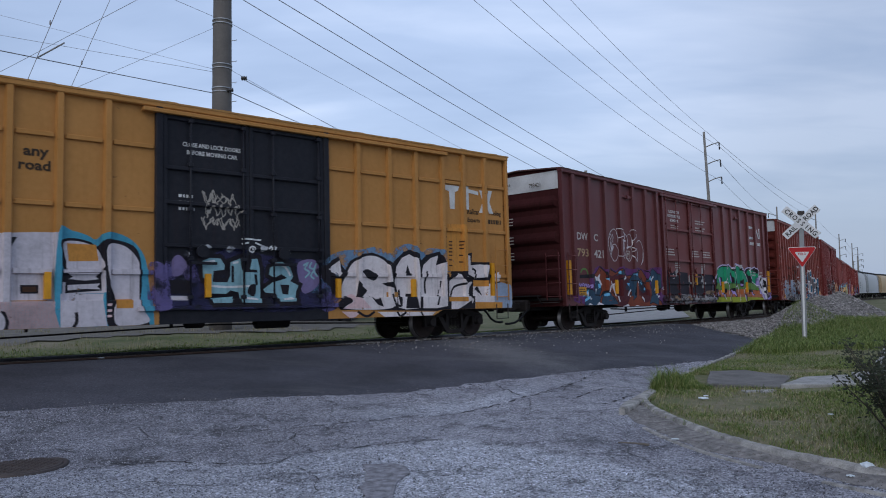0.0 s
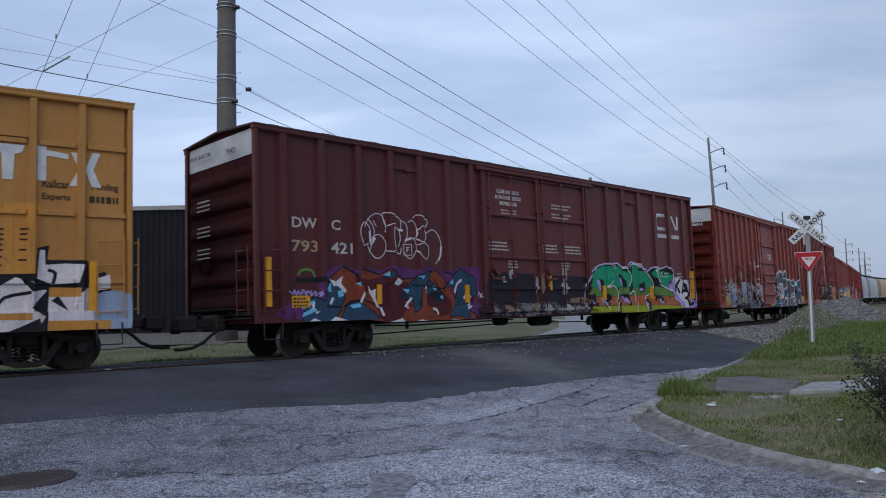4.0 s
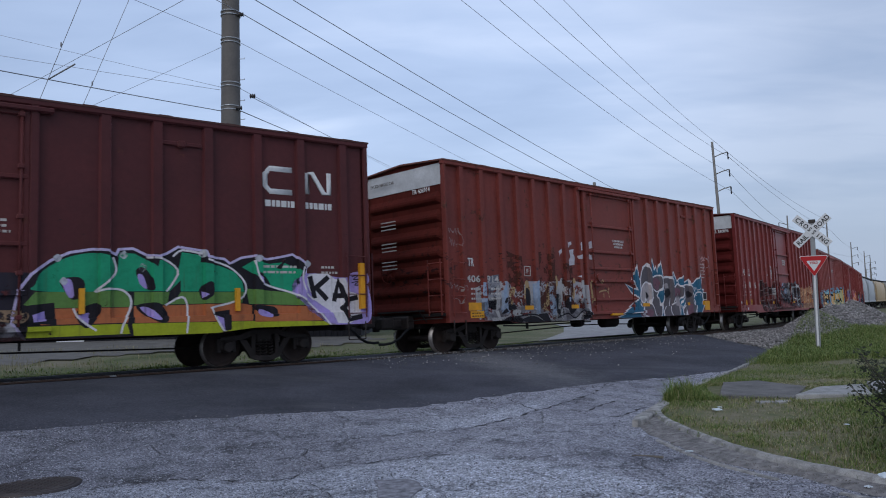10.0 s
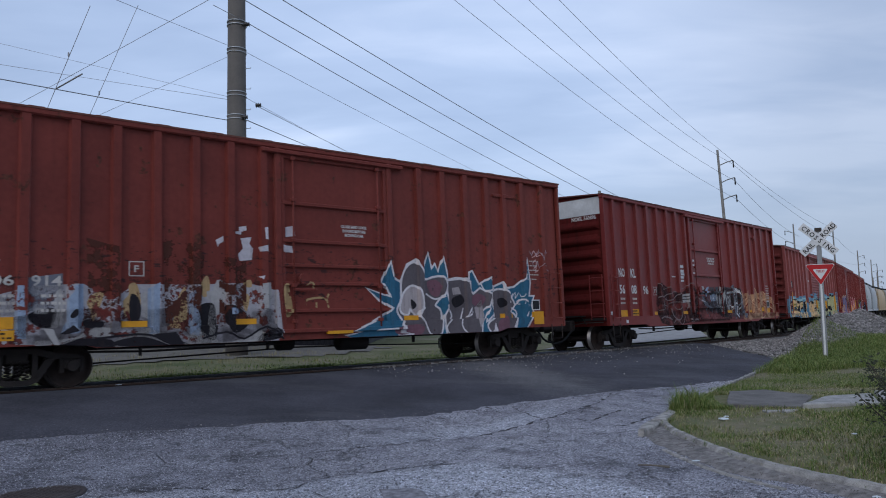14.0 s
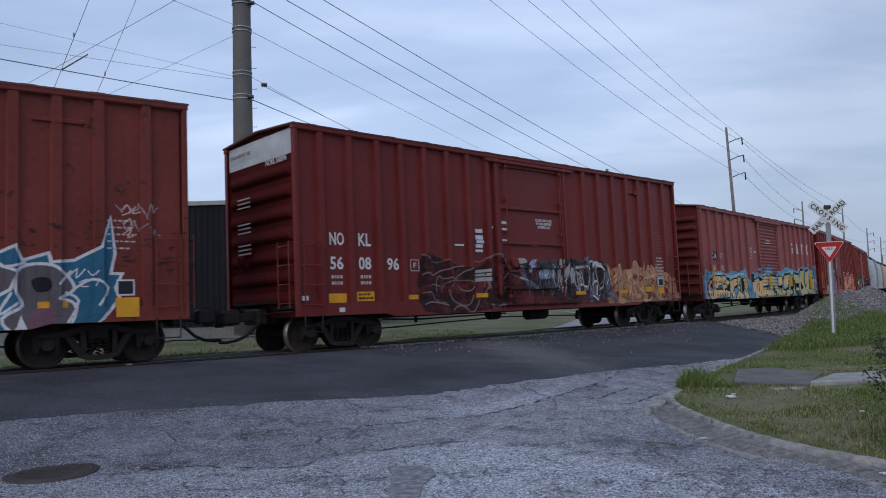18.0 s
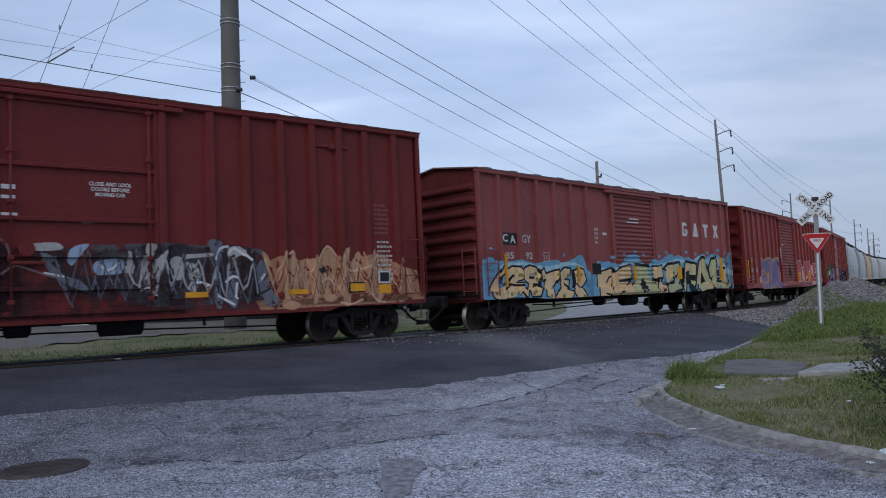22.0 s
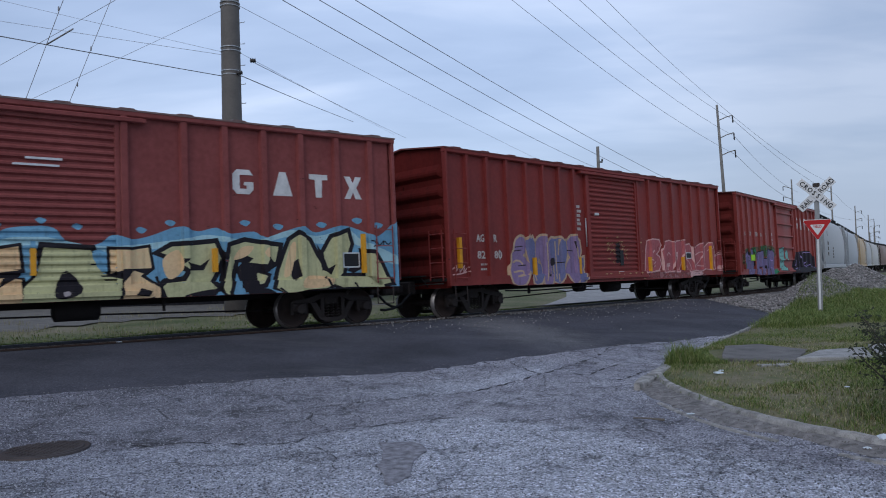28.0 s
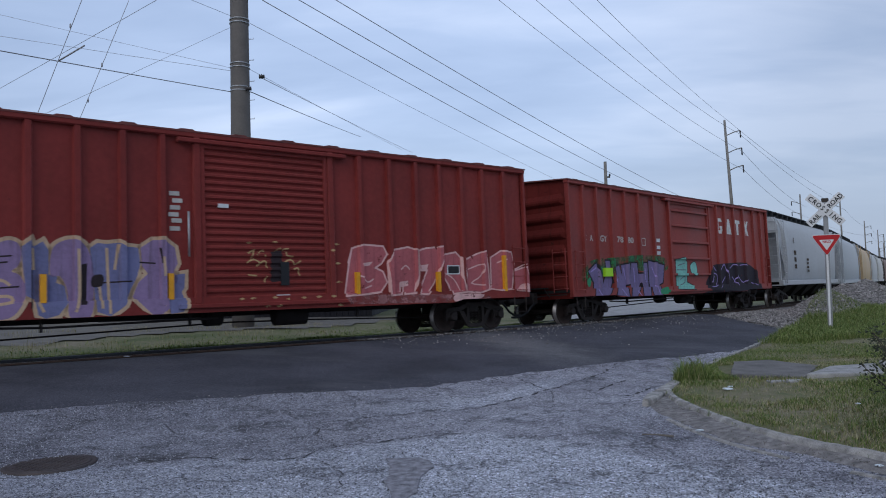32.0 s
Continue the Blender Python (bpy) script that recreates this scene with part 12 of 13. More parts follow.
# ---- dark metal warehouse beyond the track ----
def warehouse():
    m_wall = plain("dark_slate_metal_siding", (0.009, 0.0095, 0.014), 0.75, 0.0, 0.2, 1.2, 0.1)
    m_trim = plain("pale_roof_trim", (0.34, 0.33, 0.31), 0.6, 0.2, 0.3, 2, 0.1)
    m_door = plain("white_roll_up_door", (0.68, 0.70, 0.73), 0.5, 0, 0.10, 1.5, 0.1)
    m_dark = plain("dark_glass", (0.01, 0.011, 0.014), 0.15, 0, 0.1, 4, 0)
    y0, zb = 38.0, 0.5
    w = thing("warehouse", "dark metal-clad warehouse with a white roll-up door", "warehouse")
    roof = lambda x: 6.85 if x > -18.5 else 6.85 + (x + 18.5) * 0.285
    g = Geo()
    xs = [-34, -18.5, -4.0]
    g.prism([(-34, zb), (-19.30, zb), (-19.30, 3.62), (-17.88, 3.62), (-17.88, zb), (-4, zb), (-4, 6.8), (-18.5, 6.8), (-34, roof(-34) - 0.05)], "y", y0, y0 + 0.15)
    part("wall", g, m_wall, w)
    g = Geo()
    g.box(-34, -4, y0 + 17.8, y0 + 18, zb, 2.4), g.box(-4.2, -4, y0 + 0.15, y0 + 18, zb, 6.8)
    part("back_wall", g, m_wall, w)
    x = -33.9
    while x < -4.2:
        a, b = x, x + 0.28
        lo = 3.72 if -19.6 < x < -17.9 else zb
        r = Geo()
        r.loft([[(a + 0.02, y0 + 0.001, z), (a + 0.05, y0 - 0.035, z), (b - 0.09, y0 - 0.035, z), (b - 0.06, y0 + 0.001, z)] for z in (lo, roof(x) - 0.15)], caps=True)
        part("siding_rib", r, m_wall, w)
        x += 0.30
    g = Geo()
    g.prism([(-34.2, roof(-34) - 0.1), (-18.5, 6.74), (-3.8, 6.74), (-3.8, 6.95), (-18.5, 6.95), (-34.2, roof(-34) + 0.1)], "y", y0 - 0.14, y0 + 0.02)
    part("roof_trim", g, m_trim, w, "pale rusty roof trim")
    g = Geo()
    g.prism([(-34.2, roof(-34)), (-18.5, 6.85), (-3.8, 6.85), (-3.8, 6.93), (-18.5, 6.93), (-34.2, roof(-34) + 0.08)], "y", y0 + 0.02, y0 + 18.2)
    part("roof", g, m_trim, w)
    g = Geo()
    g.box(-19.29, -17.89, y0 + 0.06, y0 + 0.08, zb, zb + 9 * 0.39)
    d = part("roll_up_door", g, m_door, w, "white sectional roll-up door with a stained top")
    for i in range(9):
        z, q = zb + i * 0.39, Geo()
        q.box(-19.28, -17.9, y0 + 0.05, y0 + 0.10, z + 0.008, z + 0.382, 0.012)
        part("door_panel", q, m_door, d)
    g = Geo()
    g.box(-18.66, -18.46, y0 + 0.03, y0 + 0.052, 1.45, 1.70)
    part("door_window", g, m_dark, d)
    g = Geo()
    g.tube([(-18.6, y0 - 0.02, 5.9), (-18.65, y0 - 0.35, 6.2), (-18.9, y0 - 0.75, 6.3), (-19.15, y0 - 0.9, 6.2)], 0.03, 6)
    lamp = part("lamp_arm", g, m_trim, w)
    g = Geo()
    g.lathe([(6.0, 0.22), (6.08, 0.20), (6.2, 0.06)], 12, "z", (-19.15, y0 - 0.9, 0))
    part("lamp_shade", g, m_trim, lamp)


warehouse()

# the pale street beyond the track
g = Geo()
rows = []
for s, a, b in ((6.5, -2.2, -2.8), (8.0, -2.0, -3.4), (10.0, -2.0, -4.6), (14.0, -2.0, -6.5), (20.0, -2.6, -9.0), (28.0, -4.0, -13.0), (45.0, -9.0, -24.0), (70.0, -14.0, -30.0)):
    rows.append([(*beside(s, a + (b - a) * k / 4)[:2], float(road_z(*[[v] for v in beside(s, a + (b - a) * k / 4)[:2]])[0]) + 0.015) for k in range(5)])
g.loft(rows, closed=False, smooth=True)
tagged(part("far_street", g, M_PALE), "pale concrete street beyond the track", kind="structure")


# ---- ballast, slabs, manhole, litter ----
def stones():
    rng, shapes = np.random.default_rng(5), pebble_meshes(M_STONE)
    edge = lambda s: np.interp(s, [a for a, _ in APRON], [b for _, b in APRON])
    s, lat = 9.5 + 38 * rng.random(30000) ** 1.5, rng.uniform(2.0, 7.2, 30000)
    x, y = places(s, lat)
    h = heap_z(x, y)
    a = np.flatnonzero(h > road_z(x, y) + 0.02)[:15000]
    spots = np.stack([x, y, h - 0.02, rng.uniform(0.03, 0.062, len(x)) * np.where(s < 28, 1, 1.4)], 1)[a]
    scatter("ballast_stones", M_STONE, spots, "heap of loose grey crushed stone beside the track", "ballast", shapes)
    s = rng.uniform(11.5, 34, 5000)
    lat = np.where(rng.random(5000) < 0.5, rng.uniform(-2.3, 2.4, 5000), rng.uniform(0.9, 2.8, 5000))
    x, y = places(s, lat)
    z = RAIL_Z + GRADE * s - 0.19 - np.maximum(0, np.abs(lat) - 1.5) * 0.14 + rng.uniform(0, 0.03, 5000)
    scatter("track_ballast", M_STONE, np.stack([x, y, z, rng.uniform(0.025, 0.05, 5000)], 1), "grey crushed stone between the ties", "ballast", shapes)
    s, lat = rng.uniform(8.5, 18, 5000), rng.uniform(1.5, 6.0, 5000)
    x, y = places(s, lat)
    a = lat > edge(s) - 0.1
    scatter("shoulder_ballast", M_STONE, np.stack([x, y, road_z(x, y) + 0.03, rng.uniform(0.02, 0.045, 5000)], 1)[a], "loose grey crushed stone at the edge of the asphalt", "ballast", shapes)
    # chippings that stand proud of the worn street
    n = 64000
    y = 4.8 + 10.5 * rng.random(n) ** 1.15
    x = rng.uniform(-1, 1, n) * (0.62 * y + 0.4)
    s, lat = along(x, y)
    a = (lat > edge(s) + 0.05) & (kerb_gap(x, y) < -0.06)
    octa = (np.array([(1, 0, 0), (-1, 0, 0), (0, 1, 0), (0, -1, 0), (0, 0, 0.8), (0, 0, -0.8)], float), [(0, 2, 4), (2, 1, 4), (1, 3, 4), (3, 0, 4), (2, 0, 5), (1, 2, 5), (3, 1, 5), (0, 3, 5)])
    scatter("road_chippings", m_chip(), np.stack([x, y, road_z(x, y) - 0.010, rng.uniform(0.003, 0.0105, n)], 1)[a], "grey stone chippings worn proud of the old asphalt", "gravel", [octa])
    # crumbs of tar and grit along the ragged edge of the fresh asphalt
    s = rng.uniform(-15, 9, 1700)
    lat = edge(s) + rng.normal(0.02, 0.22, 1700)
    x, y = places(s, lat)
    dark = rng.random(1700) < 0.55
    for nm, mat, a, lab in (("asphalt_crumbs", M_NEWROAD, dark, "dark crumbs at the edge of the fresh asphalt"), ("edge_grit", M_STONE, ~dark, "grey grit at the edge of the fresh asphalt")):
        scatter(nm, mat, np.stack([x, y, road_z(x, y) + 0.004, rng.uniform(0.003, 0.011, 1700)], 1)[a], lab, "gravel", shapes)
    # loose stones dropped on the fresh asphalt, most of them near the rails
    s, lat = rng.uniform(-4, 11, 1500), np.where(rng.random(1500) < 0.5, 1.0 + np.abs(rng.normal(0, 1.3, 1500)), rng.uniform(0.9, 1.5, 1500))
    x, y = places(s, lat)
    scatter("loose_gravel", M_STONE, np.stack([x, y, road_z(x, y) + 0.03, rng.uniform(0.008, 0.024, 1500)], 1), "scattered pale gravel on the dark asphalt", "gravel", shapes)
    g = Geo()
    g.loft([[(*beside(s, lat)[:2], z + rail_z(s)) for lat, z in ((-3.2, -0.42), (-1.7, -0.20), (1.7, -0.20), (3.2, -0.42))] for s in np.arange(11.6, 240, 2.0)], closed=False)
    tagged(part("track_bed", g, M_BED), "grey stone bed under the ties", kind="structure")
    heap = sheet("ballast_heap", M_BED, np.arange(8, 40, 0.35), np.arange(22, 52, 0.35), lambda x, y: heap_z(x, y) - 0.03, "core of the grey ballast heap",
                 keep=lambda c: heap_z(c[:, 0], c[:, 1]) > road_z(c[:, 0], c[:, 1]) - 0.12)


stones()

sheet("gravel_lot", plain("grey_gravel_soil", (0.15, 0.14, 0.125), 0.95, 0, 0.4, 2.5, 0.8), np.arange(-45, 14, 0.8), np.arange(14, 60, 0.8), lambda x, y: road_z(x, y) - 0.02 + 0.03 * np.sin(x * 1.1) * np.sin(y * 1.4), "grey gravel lot beyond the grass strip",
      keep=lambda c: (lambda q: (q[1] < -11.5 + 0.8 * np.sin(q[0] * 0.5)) & (q[0] < 9))(along(c[:, 0], c[:, 1])))
sheet("gravel_shoulder", M_BED, np.arange(6, 26, 0.3), np.arange(18, 44, 0.3), lambda x, y: road_z(x, y) + 0.01 + 0.02 * np.sin(x * 3) * np.sin(y * 4), "grey gravel shoulder at the edge of the asphalt",
      keep=lambda c: (lambda q: (q[0] > 7.0) & (q[1] > np.interp(q[0], [a for a, _ in APRON], [b for _, b in APRON]) - 0.2) & (q[1] > 1.3) & (q[1] < 9))(along(c[:, 0], c[:, 1])))


M_DIRTY = plain("soiled_concrete", (0.15, 0.142, 0.135), 0.92, 0, 0.5, 3.5, 0.7)
M_OLDPALE = plain("pale_broken_concrete", (0.30, 0.295, 0.285), 0.9, 0, 0.5, 4, 0.7)


def slab(pts, thick, mat, label, name="concrete_slab"):
    """A broken slab: a rough polygon lying on the verge."""
    g, z = Geo(), [float(verge_z([x], [y])[0]) for x, y in pts]
    top = max(z) + 0.02
    out = []
    for i, (x, y) in enumerate(pts):
        x2, y2 = pts[(i + 1) % len(pts)]
        for k in range(6):
            u = k / 6
            j = 0.02 * noise.noise((x * 3 + u * 4, y * 3, i))
            out.append((x + (x2 - x) * u + j, y + (y2 - y) * u - j))
    c = (sum(p[0] for p in out) / len(out), sum(p[1] for p in out) / len(out))
    ring = lambda k, z: [(c[0] + (p[0] - c[0]) * k, c[1] + (p[1] - c[1]) * k, z + 0.012 * noise.noise((p[0], p[1], 4))) for p in out]
    g.loft([ring(1.0, top - thick), ring(1.0, top - 0.015), ring(0.985, top)], caps=True)
    return tagged(part(name, g, mat), label, "concrete slab", "broken slabs on the verge")


slab([(4.4, 12.1), (5.15, 13.95), (5.85, 14.1), (6.2, 12.95), (5.3, 11.5)], 0.1, M_DIRTY, "flat dirty concrete driveway slab in the grass")
slab([(5.28, 11.42), (6.10, 12.35), (6.95, 12.55), (6.35, 11.25)], 0.1, M_OLDPALE, "pale cracked concrete slab in the grass")
slab([(6.42, 11.25), (7.02, 12.58), (8.2, 13.2), (7.4, 11.2)], 0.1, M_OLDPALE, "pale cracked concrete slab in the grass")
slab([(6.25, 10.6), (6.3, 11.12), (7.3, 11.1), (7.0, 10.5)], 0.1, M_CONC, "tilted broken concrete slab in the grass")
for x, y, r in ((4.75, 11.25, 0.12), (5.0, 11.2, 0.09), (4.9, 11.05, 0.07)):
    slab([(x - r, y - r), (x - r * 0.8, y + r), (x + r, y + r * 0.7), (x + r * 1.2, y - r * 0.6)], 0.06, M_OLDPALE, "small pale chunk of broken concrete", "concrete_chunk")


for i in range(6):
    u0, u1 = i / 6 + 0.01, (i + 1) / 6 - 0.012
    a, b = Vector((7.75, 12.9, 0)), Vector((11.6, 18.9, 0))
    p, q, o = a.lerp(b, u0), a.lerp(b, u1), Vector((0.12, -0.07, 0)) * (1 + 0.2 * (i % 2))
    slab([tuple((p - o)[:2]), tuple((q - o)[:2]), tuple((q + o)[:2]), tuple((p + o)[:2])], 0.12, M_OLDPALE, "pale worn piece of an old concrete edging")


def manhole():
    m = plain("rusty_cast_iron", (0.085, 0.072, 0.07), 0.6, 0.5, 0.35, 5, 0.3)
    t = thing("manhole_cover", "rusty round cast iron manhole cover in the street", "manhole cover", at=pose(-4.03, 7.55, 0.0))
    g = Geo()
    g.lathe([(-0.03, 0.43), (0.008, 0.43), (0.012, 0.40), (0.004, 0.385)], 40, "z")
    part("frame", g, m, t)
    g = Geo()
    g.lathe([(-0.03, 0.375), (0.010, 0.375), (0.013, 0.36)], 40, "z")
    lid = part("lid", g, m, t)
    k = Geo()
    for i in range(-5, 6):
        for j in range(-5, 6):
            if math.hypot(i, j) < 5.2:
                k.box(i * 0.062 - 0.018, i * 0.062 + 0.018, j * 0.062 - 0.018, j * 0.062 + 0.018, 0.012, 0.018)
    tagged(part("stud", k, m, lid), kind="stuff")


manhole()


def patch(pts, mat, z, name, label):
    """A thin layer of other asphalt with a ragged edge."""
    p = smooth_path(pts + [pts[0]], 0.08)
    g, out = Geo(), []
    for i, (x, y) in enumerate(p):
        j = 0.05 * noise.noise((x * 2.5, y * 2.5, 1)) + 0.03 * noise.noise((x * 9, y * 9, 2))
        out.append((x + j, y - j))
    c = (sum(q[0] for q in out) / len(out), sum(q[1] for q in out) / len(out))
    ring = lambda k, dz: [(c[0] + (x - c[0]) * k, c[1] + (y - c[1]) * k, float(road_z([x], [y])[0]) + dz) for x, y in out]
    g.loft([ring(1.0, -0.03), ring(1.0, z - 0.004), ring(0.97, z), ring(0.5, z)], caps=True)
    tagged(part(name, g, mat), label, kind="structure")


patch([(-0.68, 7.45), (-0.25, 7.4), (-0.2, 7.05), (-0.33, 6.75), (-0.28, 6.55), (-0.36, 6.2), (-0.45, 5.8), (-0.57, 6.23), (-0.58, 6.51), (-0.6, 6.9)], M_PATCH, 0.002, "road_patch", "darker grey patch in the street")


def litter():
    scrap = pebble_meshes(None, 3, 11)
    m_bag = plain("crumpled_white_plastic", (0.62, 0.68, 0.72), 0.35, 0, 0.1, 8, 0.2)
    rng = random.Random(3)
    bm = bmesh.new()
    bmesh.ops.create_icosphere(bm, subdivisions=3, radius=0.07)
    for v in bm.verts:
        v.co *= 1 + 0.55 * noise.noise(v.co * 16)
        v.co.z = v.co.z * 0.7
    me = bpy.data.meshes.new("plastic_bag")
    bm.to_mesh(me)
    bm.free()
    me.materials.append(m_bag)
    tagged(part("plastic_bag", me, None, None, "", pose(3.80, 6.60, 0.07)), "crumpled white plastic bag by the kerb", "plastic bag")
    for i, (x, y, w) in enumerate(((3.86, 10.74, 0.09), (3.95, 10.92, 0.05), (2.64, 8.25, 0.055), (3.58, 6.5, 0.045), (3.64, 6.76, 0.035), (-6.2, 14.35, 0.07), (4.7, 8.9, 0.04))):
        g = Geo()
        z = max(float(verge_z([x], [y])[0]) if kerb_gap([x], [y])[0] > 0.05 else float(road_z([x], [y])[0]), 0) + 0.03
        v, f = scrap[i % 3]
        g.v += [(x + q[0] * w, y + q[1] * w * 0.6, z + q[2] * w * 0.28) for q in v]
        g.f += f
        g.smooth += [False] * len(f)
        tagged(part("paper_scrap", g, m_bag), "torn white scrap of litter on the ground", "litter", "scraps of litter")
    g = Geo()
    g.tube([(2.0, 8.19, 0.015), (2.15, 8.12, 0.02), (2.29, 8.03, 0.015)], [0.008, 0.010, 0.016], 6)
    tagged(part("stick", g, plain("dry_stick", (0.16, 0.14, 0.12), 0.9)), "dry broken stick on the street", "stick")


litter()


# ---- grass and weeds ----
def m_leaf(name, a, b, c):
    m, nt, bs = start(name, 0.7)
    rnd = nt.nodes.new("ShaderNodeNewGeometry").outputs["Random Per Island"]
    nt.links.new(n_ramp(nt, rnd, [(0.0, a), (0.6, b), (1.0, c)]), bs.inputs["Base Color"])
    return m


M_GRASS = m_leaf("green_grass_blades", (0.055, 0.10, 0.022), (0.135, 0.195, 0.042), (0.28, 0.30, 0.11))
M_DRY = m_leaf("dry_grass_blades", (0.17, 0.16, 0.075), (0.30, 0.27, 0.14), (0.44, 0.39, 0.25))


def blades(name, mat, spots, label, lean=0.35, wide=1.0):
    """Grass as one object: each blade a bent, tapering strip. spots: x, y, z, height."""
    rng = np.random.default_rng(len(spots))
    p = np.array(spots)
    n = len(p)
    a, bend = rng.uniform(0, 6.283, n), rng.uniform(0.1, 1.0, n) * lean * p[:, 3]
    w = (0.003 + 0.010 * p[:, 3] * rng.uniform(0.5, 1.2, n)) * wide
    dx, dy = np.cos(a), np.sin(a)
    ox, oy = -dy * w, dx * w
    h = p[:, 3]
    V = np.empty((n, 5, 3))
    for k, (u, b, s, sg) in enumerate(((0, 0, 1, 1), (0, 0, 1, -1), (0.6, 0.35, 0.75, -1), (0.6, 0.35, 0.75, 1), (1.0, 1.0, 0, 0))):
        V[:, k, 0] = p[:, 0] + dx * bend * b + ox * s * sg
        V[:, k, 1] = p[:, 1] + dy * bend * b + oy * s * sg
        V[:, k, 2] = p[:, 2] + h * u * (1 - 0.15 * b)
    i = np.arange(n)[:, None] * 5
    f = [tuple(r) for r in (i + np.array([0, 1, 2, 3])).tolist()] + [tuple(r) for r in (i + np.array([3, 2, 4])).tolist()]
    me = bpy.data.meshes.new(name)
    me.from_pydata(V.reshape(-1, 3).tolist(), [], f)
    me.materials.append(mat)
    return tagged(new(name, me), label, "grass", kind="stuff")


def grow():
    rng = np.random.default_rng(12)
    X, Y = np.concatenate([rng.uniform(2.9, 8.5, 210000), rng.uniform(4, 14, 120000), rng.uniform(9, 19, 80000)]), np.concatenate([rng.uniform(6, 14.5, 210000), rng.uniform(12.5, 22.5, 120000), rng.uniform(20, 31, 80000)])
    keep = verge_keep(np.stack([X, Y, X], 1)) & (heap_z(X, Y) < verge_z(X, Y) + 0.10)
    X, Y = X[keep], Y[keep]
    gap = kerb_gap(X, Y)
    soft = lambda f, k: 0.6 * soft_noise(X, Y, f * 1.3, k)
    # bare soil, slabs and trodden patches stay thin
    bare = soft(0.55, 7) + 0.6 * soft(1.9, 2)
    slabs = ((X > 4.4) & (X < 6.1) & (Y > 11.7 + 0.1 * (X - 4.4)) & (Y < 13.9)) & (np.abs((X - 5.3) - (Y - 12.9) * 0.25) < 0.75)
    slabs |= (X > 5.3) & (X < 8.1) & (Y > 10.6 + 0.3 * (X - 5.3)) & (Y < 12.4 + 0.3 * (X - 5.3)) & (rng.uniform(0, 1, len(X)) > 0.06)
    off = Y - 20.6 - 0.55 * np.clip(X - 11, 0, 9)
    near_sign = (off > -2.2 - 1.2 * soft(0.9, 11)) & (off < 6) & (X > 7.6 + soft(1.5, 13))
    foot = heap_z(X, Y) > road_z(X, Y) + 0.02
    clump = ((X - 3.85) ** 2 / 0.13 + (Y - 12.35) ** 2 / 0.4 < 1 + 1.5 * soft(3.0, 15)) | ((X - 4.35) ** 2 + (Y - 11.9) ** 2 < 0.06) | ((X - 5.5) ** 2 / 0.3 + (Y - 15.3) ** 2 / 0.2 < 1) | ((X - 6.2) ** 2 * 0.35 + (Y - 10.75) ** 2 < 0.10) | ((X - 5.9) ** 2 + (Y - 14.4) ** 2 < 0.1)
    lush = near_sign | foot | clump
    tuft = np.clip(soft(1.6, 5) + 0.4 * soft(4.0, 4), 0, 1)
    rim = gap < 0.28
    odds = np.where(lush, 1.0, np.clip(0.80 - 1.3 * bare, 0.1, 1.0)) * np.where(rim & ~clump, 0.6, 1.0)
    ok = (~slabs) & (rng.uniform(0, 1, len(X)) < odds)
    h = rng.uniform(0.02, 0.065, len(X)) * (1 + 1.6 * tuft) + (near_sign | foot) * rng.uniform(0.02, 0.20, len(X)) + clump * rng.uniform(0.02, 0.26, len(X)) * rng.uniform(0.2, 1.5, len(X)) * np.clip(1.3 - ((X - 3.85) ** 2 / 0.13 + (Y - 12.35) ** 2 / 0.4), 0.25, 1.2)
    Z = verge_z(X, Y)
    dry = (rng.uniform(0, 1, len(X)) < np.where(lush, 0.10, 0.40 + 0.8 * np.clip(bare, -0.4, 0.6)))
    a = ok & ~dry
    blades("grass", M_GRASS, np.stack([X, Y, Z - 0.01, h], 1)[a], "patchy green grass on the corner verge", 1.1, 1.0)
    a = ok & dry
    blades("dry_grass", M_DRY, np.stack([X, Y, Z - 0.008, h * 0.7], 1)[a], "dry straw-coloured grass on the verge", 1.5, 1.2)
    # debris in the gutter: bits of leaf, twig and chippings
    K = KPATH[(KPATH[:, 1] < 10.6) & (KPATH[:, 1] > 6.0)]
    spots = []
    for _ in range(900):
        x, y = K[rng.integers(len(K))] + rng.normal(0, 0.03, 2)
        d = abs(rng.normal(0, 0.2))
        spots.append((x - d, y - 0.25 * d, 0.035 - 0.03 * d, rng.uniform(0.002, 0.006)))
    scatter("gutter_debris", plain("leaf_and_twig_debris", (0.13, 0.115, 0.10), 0.95, 0, 0.6, 40, 0.4), spots, "bits of leaf, twig and chippings in the gutter", "debris", pebble_meshes(None, 5, 7))
    # beyond the track
    S, L = rng.uniform(-26, 12, 95000), -1.9 - np.abs(rng.normal(0, 2.6, 95000))
    P = np.stack(places(S, L), 1)
    keep = ~((S > 6.5) & (L > -3 - (S - 6.5) * 2.0))
    P, S, L = P[keep], S[keep], L[keep]
    h = rng.uniform(0.02, 0.075, len(P)) * (1 + np.clip(soft_noise(P[:, 0], P[:, 1], 0.9, 6), -0.5, 1))
    Z = road_z(P[:, 0], P[:, 1]) - 0.05
    blades("far_grass", M_GRASS, np.stack([P[:, 0], P[:, 1], Z, h], 1), "green grass strip beyond the track", 1.6, 3.2)
    S, L = rng.uniform(-26, 4, 14000), rng.uniform(-16, -6.5, 14000)
    P = np.stack(places(S, L), 1)
    Z = road_z(P[:, 0], P[:, 1]) - 0.05
    bunch = 0.6 * soft_noise(P[:, 0], P[:, 1], 1.0, 3)
    a = bunch > 0.12
    blades("dry_weeds", M_DRY, np.stack([P[:, 0], P[:, 1], Z, rng.uniform(0.05, 0.20, len(P)) * (1 + np.clip(bunch, 0, 0.5))], 1)[a], "tall dry weeds near the warehouse", 0.4)


grow()


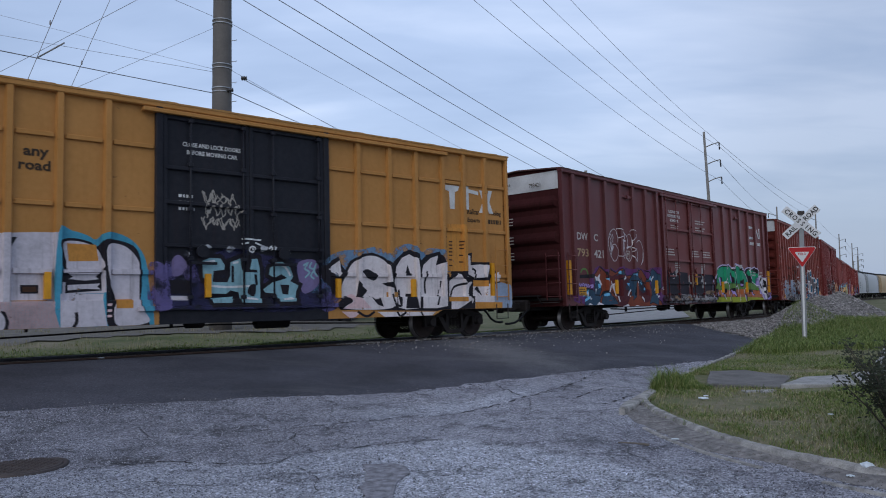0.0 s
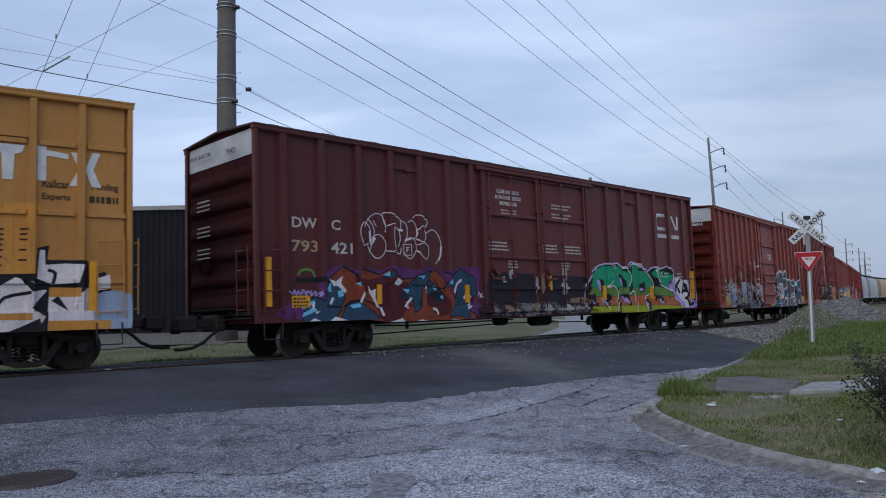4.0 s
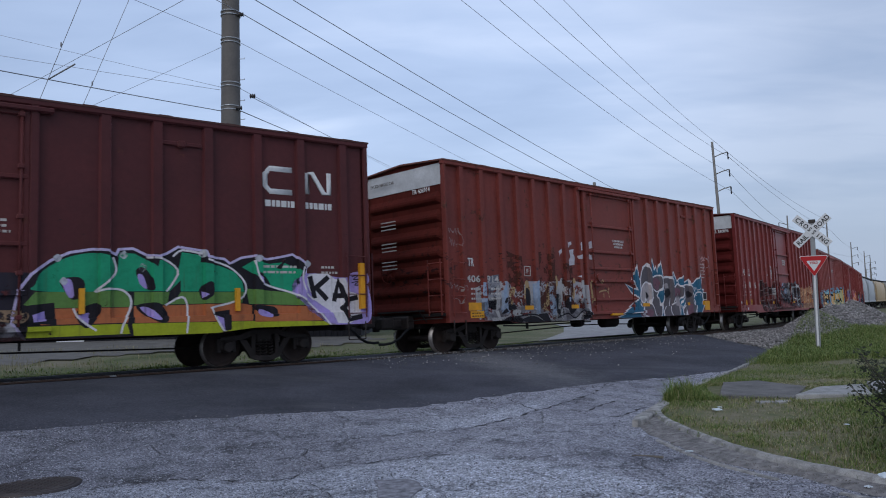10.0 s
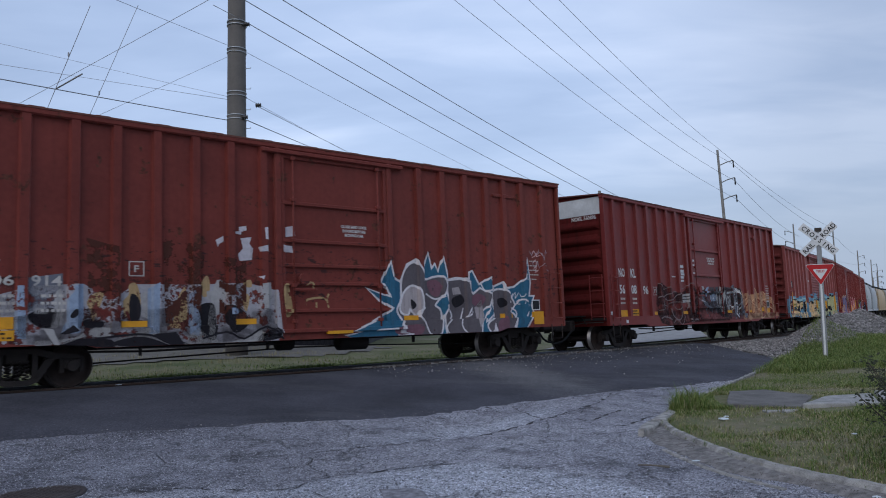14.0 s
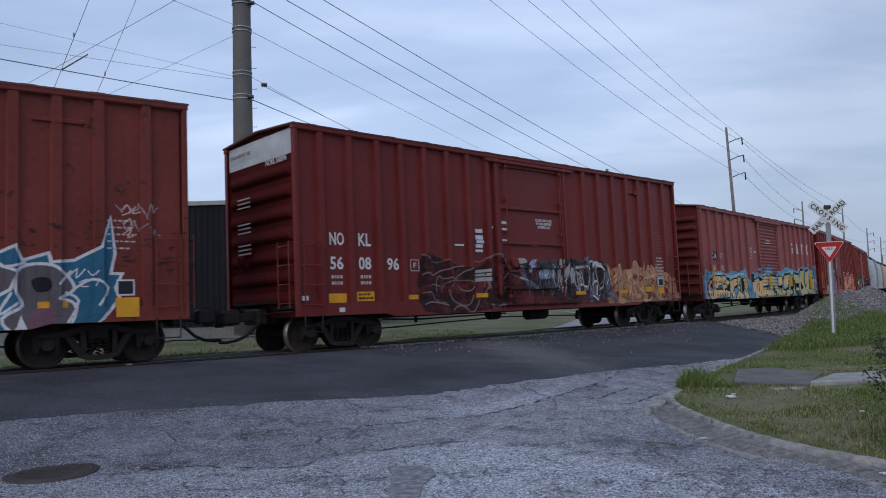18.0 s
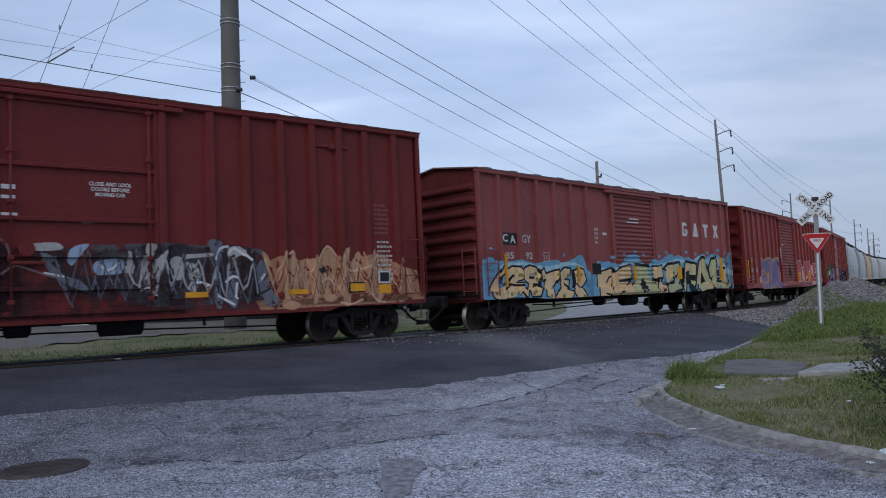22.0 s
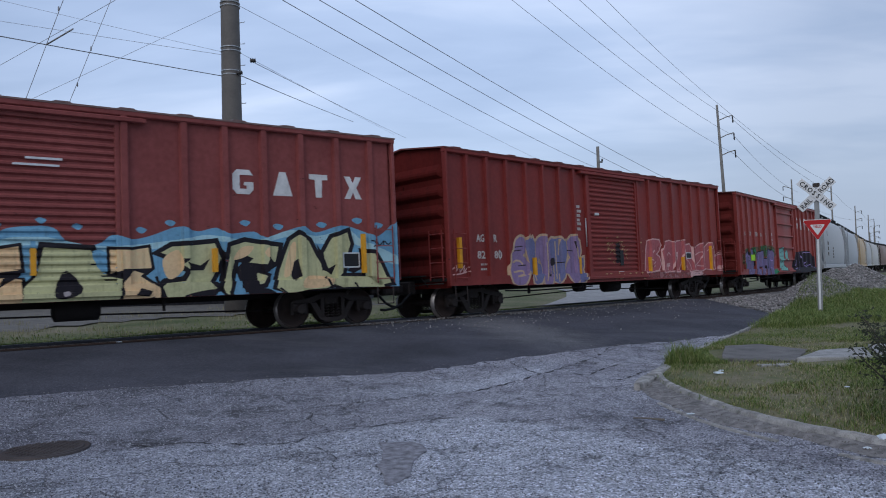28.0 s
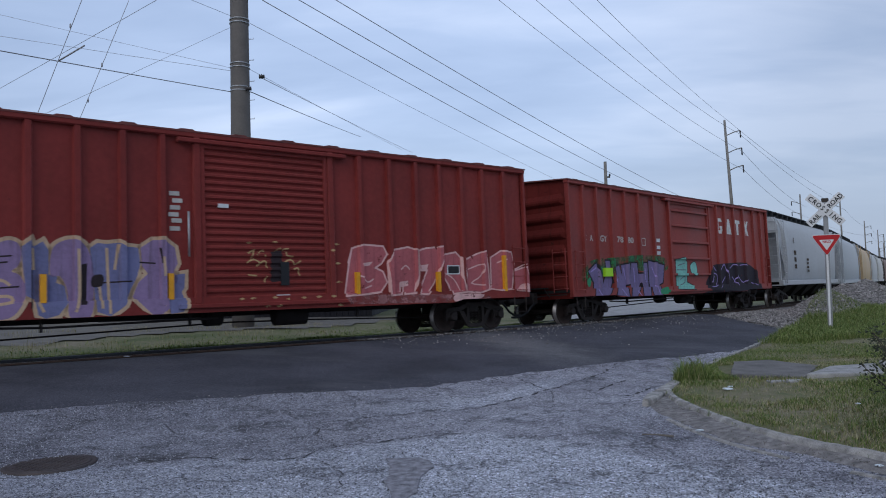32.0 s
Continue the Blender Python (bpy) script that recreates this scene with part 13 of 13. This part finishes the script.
def shrub(x, y, z, r, h, seed, label):
    """A scrubby bush: thin stems and many small leaves."""
    rng = random.Random(seed)
    t = thing("shrub", label, "shrub", at=pose(x, y, z))
    stems, tips = Geo(), []
    for _ in range(36):
        a, k = rng.uniform(0, 6.28), rng.uniform(0.2, 1.0)
        p1 = Vector((math.cos(a) * r * k * 0.5, math.sin(a) * r * k * 0.5, h * rng.uniform(0.35, 0.6)))
        p2 = Vector((math.cos(a) * r * k, math.sin(a) * r * k, h * rng.uniform(0.6, 1.0)))
        stems.tube([(0, 0, -0.05), p1, p2], [0.012, 0.008, 0.003], 5)
        tips += [p1.lerp(p2, rng.random()) for _ in range(95)] + [p1 * rng.random() for _ in range(10)]
    part("stems", stems, plain("twig_bark", (0.06, 0.05, 0.04), 0.9), t)
    g = Geo()
    for p in tips:
        p = p + Vector((rng.gauss(0, 0.09), rng.gauss(0, 0.09), rng.gauss(0, 0.08))) * r
        if p.z < 0:
            p.z = 0.02
        d = Vector((rng.uniform(-1, 1), rng.uniform(-1, 1), rng.uniform(-0.4, 0.8))).normalized()
        s = d.orthogonal().normalized() * 0.011
        q = rng.uniform(0.03, 0.06)
        g.face([p, p + d * q * 0.5 + s, p + d * q, p + d * q * 0.5 - s])
    tagged(part("leaves", g, m_leaf("dull_shrub_leaves", (0.015, 0.02, 0.010), (0.028, 0.036, 0.016), (0.05, 0.048, 0.028)), t), kind="stuff")


shrub(4.36, 6.95, 0.14, 0.66, 1.0, 1, "dark scrubby bush at the edge of the verge")
shrub(4.95, 7.75, 0.16, 0.65, 0.9, 2, "dark scrubby bush at the edge of the verge")


def far_trees():
    """Low trees on the skyline past the end of the line."""
    rng = random.Random(8)
    bark = plain("tree_bark", (0.06, 0.05, 0.04), 0.9)
    leaf = m_leaf("far_tree_leaves", (0.02, 0.035, 0.015), (0.035, 0.055, 0.02), (0.06, 0.08, 0.03))
    for i in range(16):
        x, y = 92 + i * 13 + rng.uniform(-4, 4), 130 + i * 12.5 + rng.uniform(-8, 8)
        if i < 3:
            x += 14
        h = rng.uniform(4, 8)
        t = thing("tree", "low dark green tree on the skyline", "tree", "skyline trees", pose(x, y, 0))
        g = Geo()
        g.tube([(0, 0, -0.2), (0.1, 0, h * 0.4), (0.2, 0.1, h * 0.75)], [0.22, 0.16, 0.06], 7)
        for k in range(5):
            a = k * 1.3
            g.tube([(0.1, 0, h * (0.35 + 0.07 * k)), (math.cos(a) * h * 0.3, math.sin(a) * h * 0.3, h * (0.6 + 0.06 * k))], [0.08, 0.02], 5)
        part("trunk", g, bark, t)
        c = Geo()
        for _ in range(620):
            a, b, q = rng.uniform(0, 6.28), rng.uniform(-1, 1), rng.random() ** 0.4
            p = Vector((math.cos(a) * q * h * 0.42, math.sin(a) * q * h * 0.42, h * (0.62 + 0.36 * b * q)))
            p *= 1 + 0.25 * noise.noise(p * 0.5 + Vector((i, 0, 0)))
            d = Vector((rng.uniform(-1, 1), rng.uniform(-1, 1), rng.uniform(-1, 1))).normalized()
            s = d.orthogonal().normalized() * 0.16
            c.face([p, p + d * 0.25 + s, p + d * 0.5, p + d * 0.25 - s])
        tagged(part("crown", c, leaf, t), kind="stuff")


far_trees()


# ---- motion ----
def motions():
    """The train rolls past: cars along the line, trucks swinging, wheels turning."""
    times = [i * 0.5 for i in range(65)]
    fine = [i * 4 / 30 for i in range(240)] + [32.0]
    s0 = train_s(0)
    for car, trucks, offset, tc in TRAIN:
        walk(car, [(t, car_pose(train_s(t) + offset, tc)) for t in times])
        for side, (truck, sets) in zip((-1, 1), trucks):
            walk(truck, [(t, pose(side * tc / 2, 0, 0, 0, 0, truck_turn(train_s(t) + offset, tc, side))) for t in times[::2]])
            for e, w in zip((-0.89, 0.89), sets):
                walk(w, [(t, pose(e, 0, WHEEL_R, 0, math.degrees((train_s(t) - s0) / WHEEL_R), 0)) for t in fine])


motions()
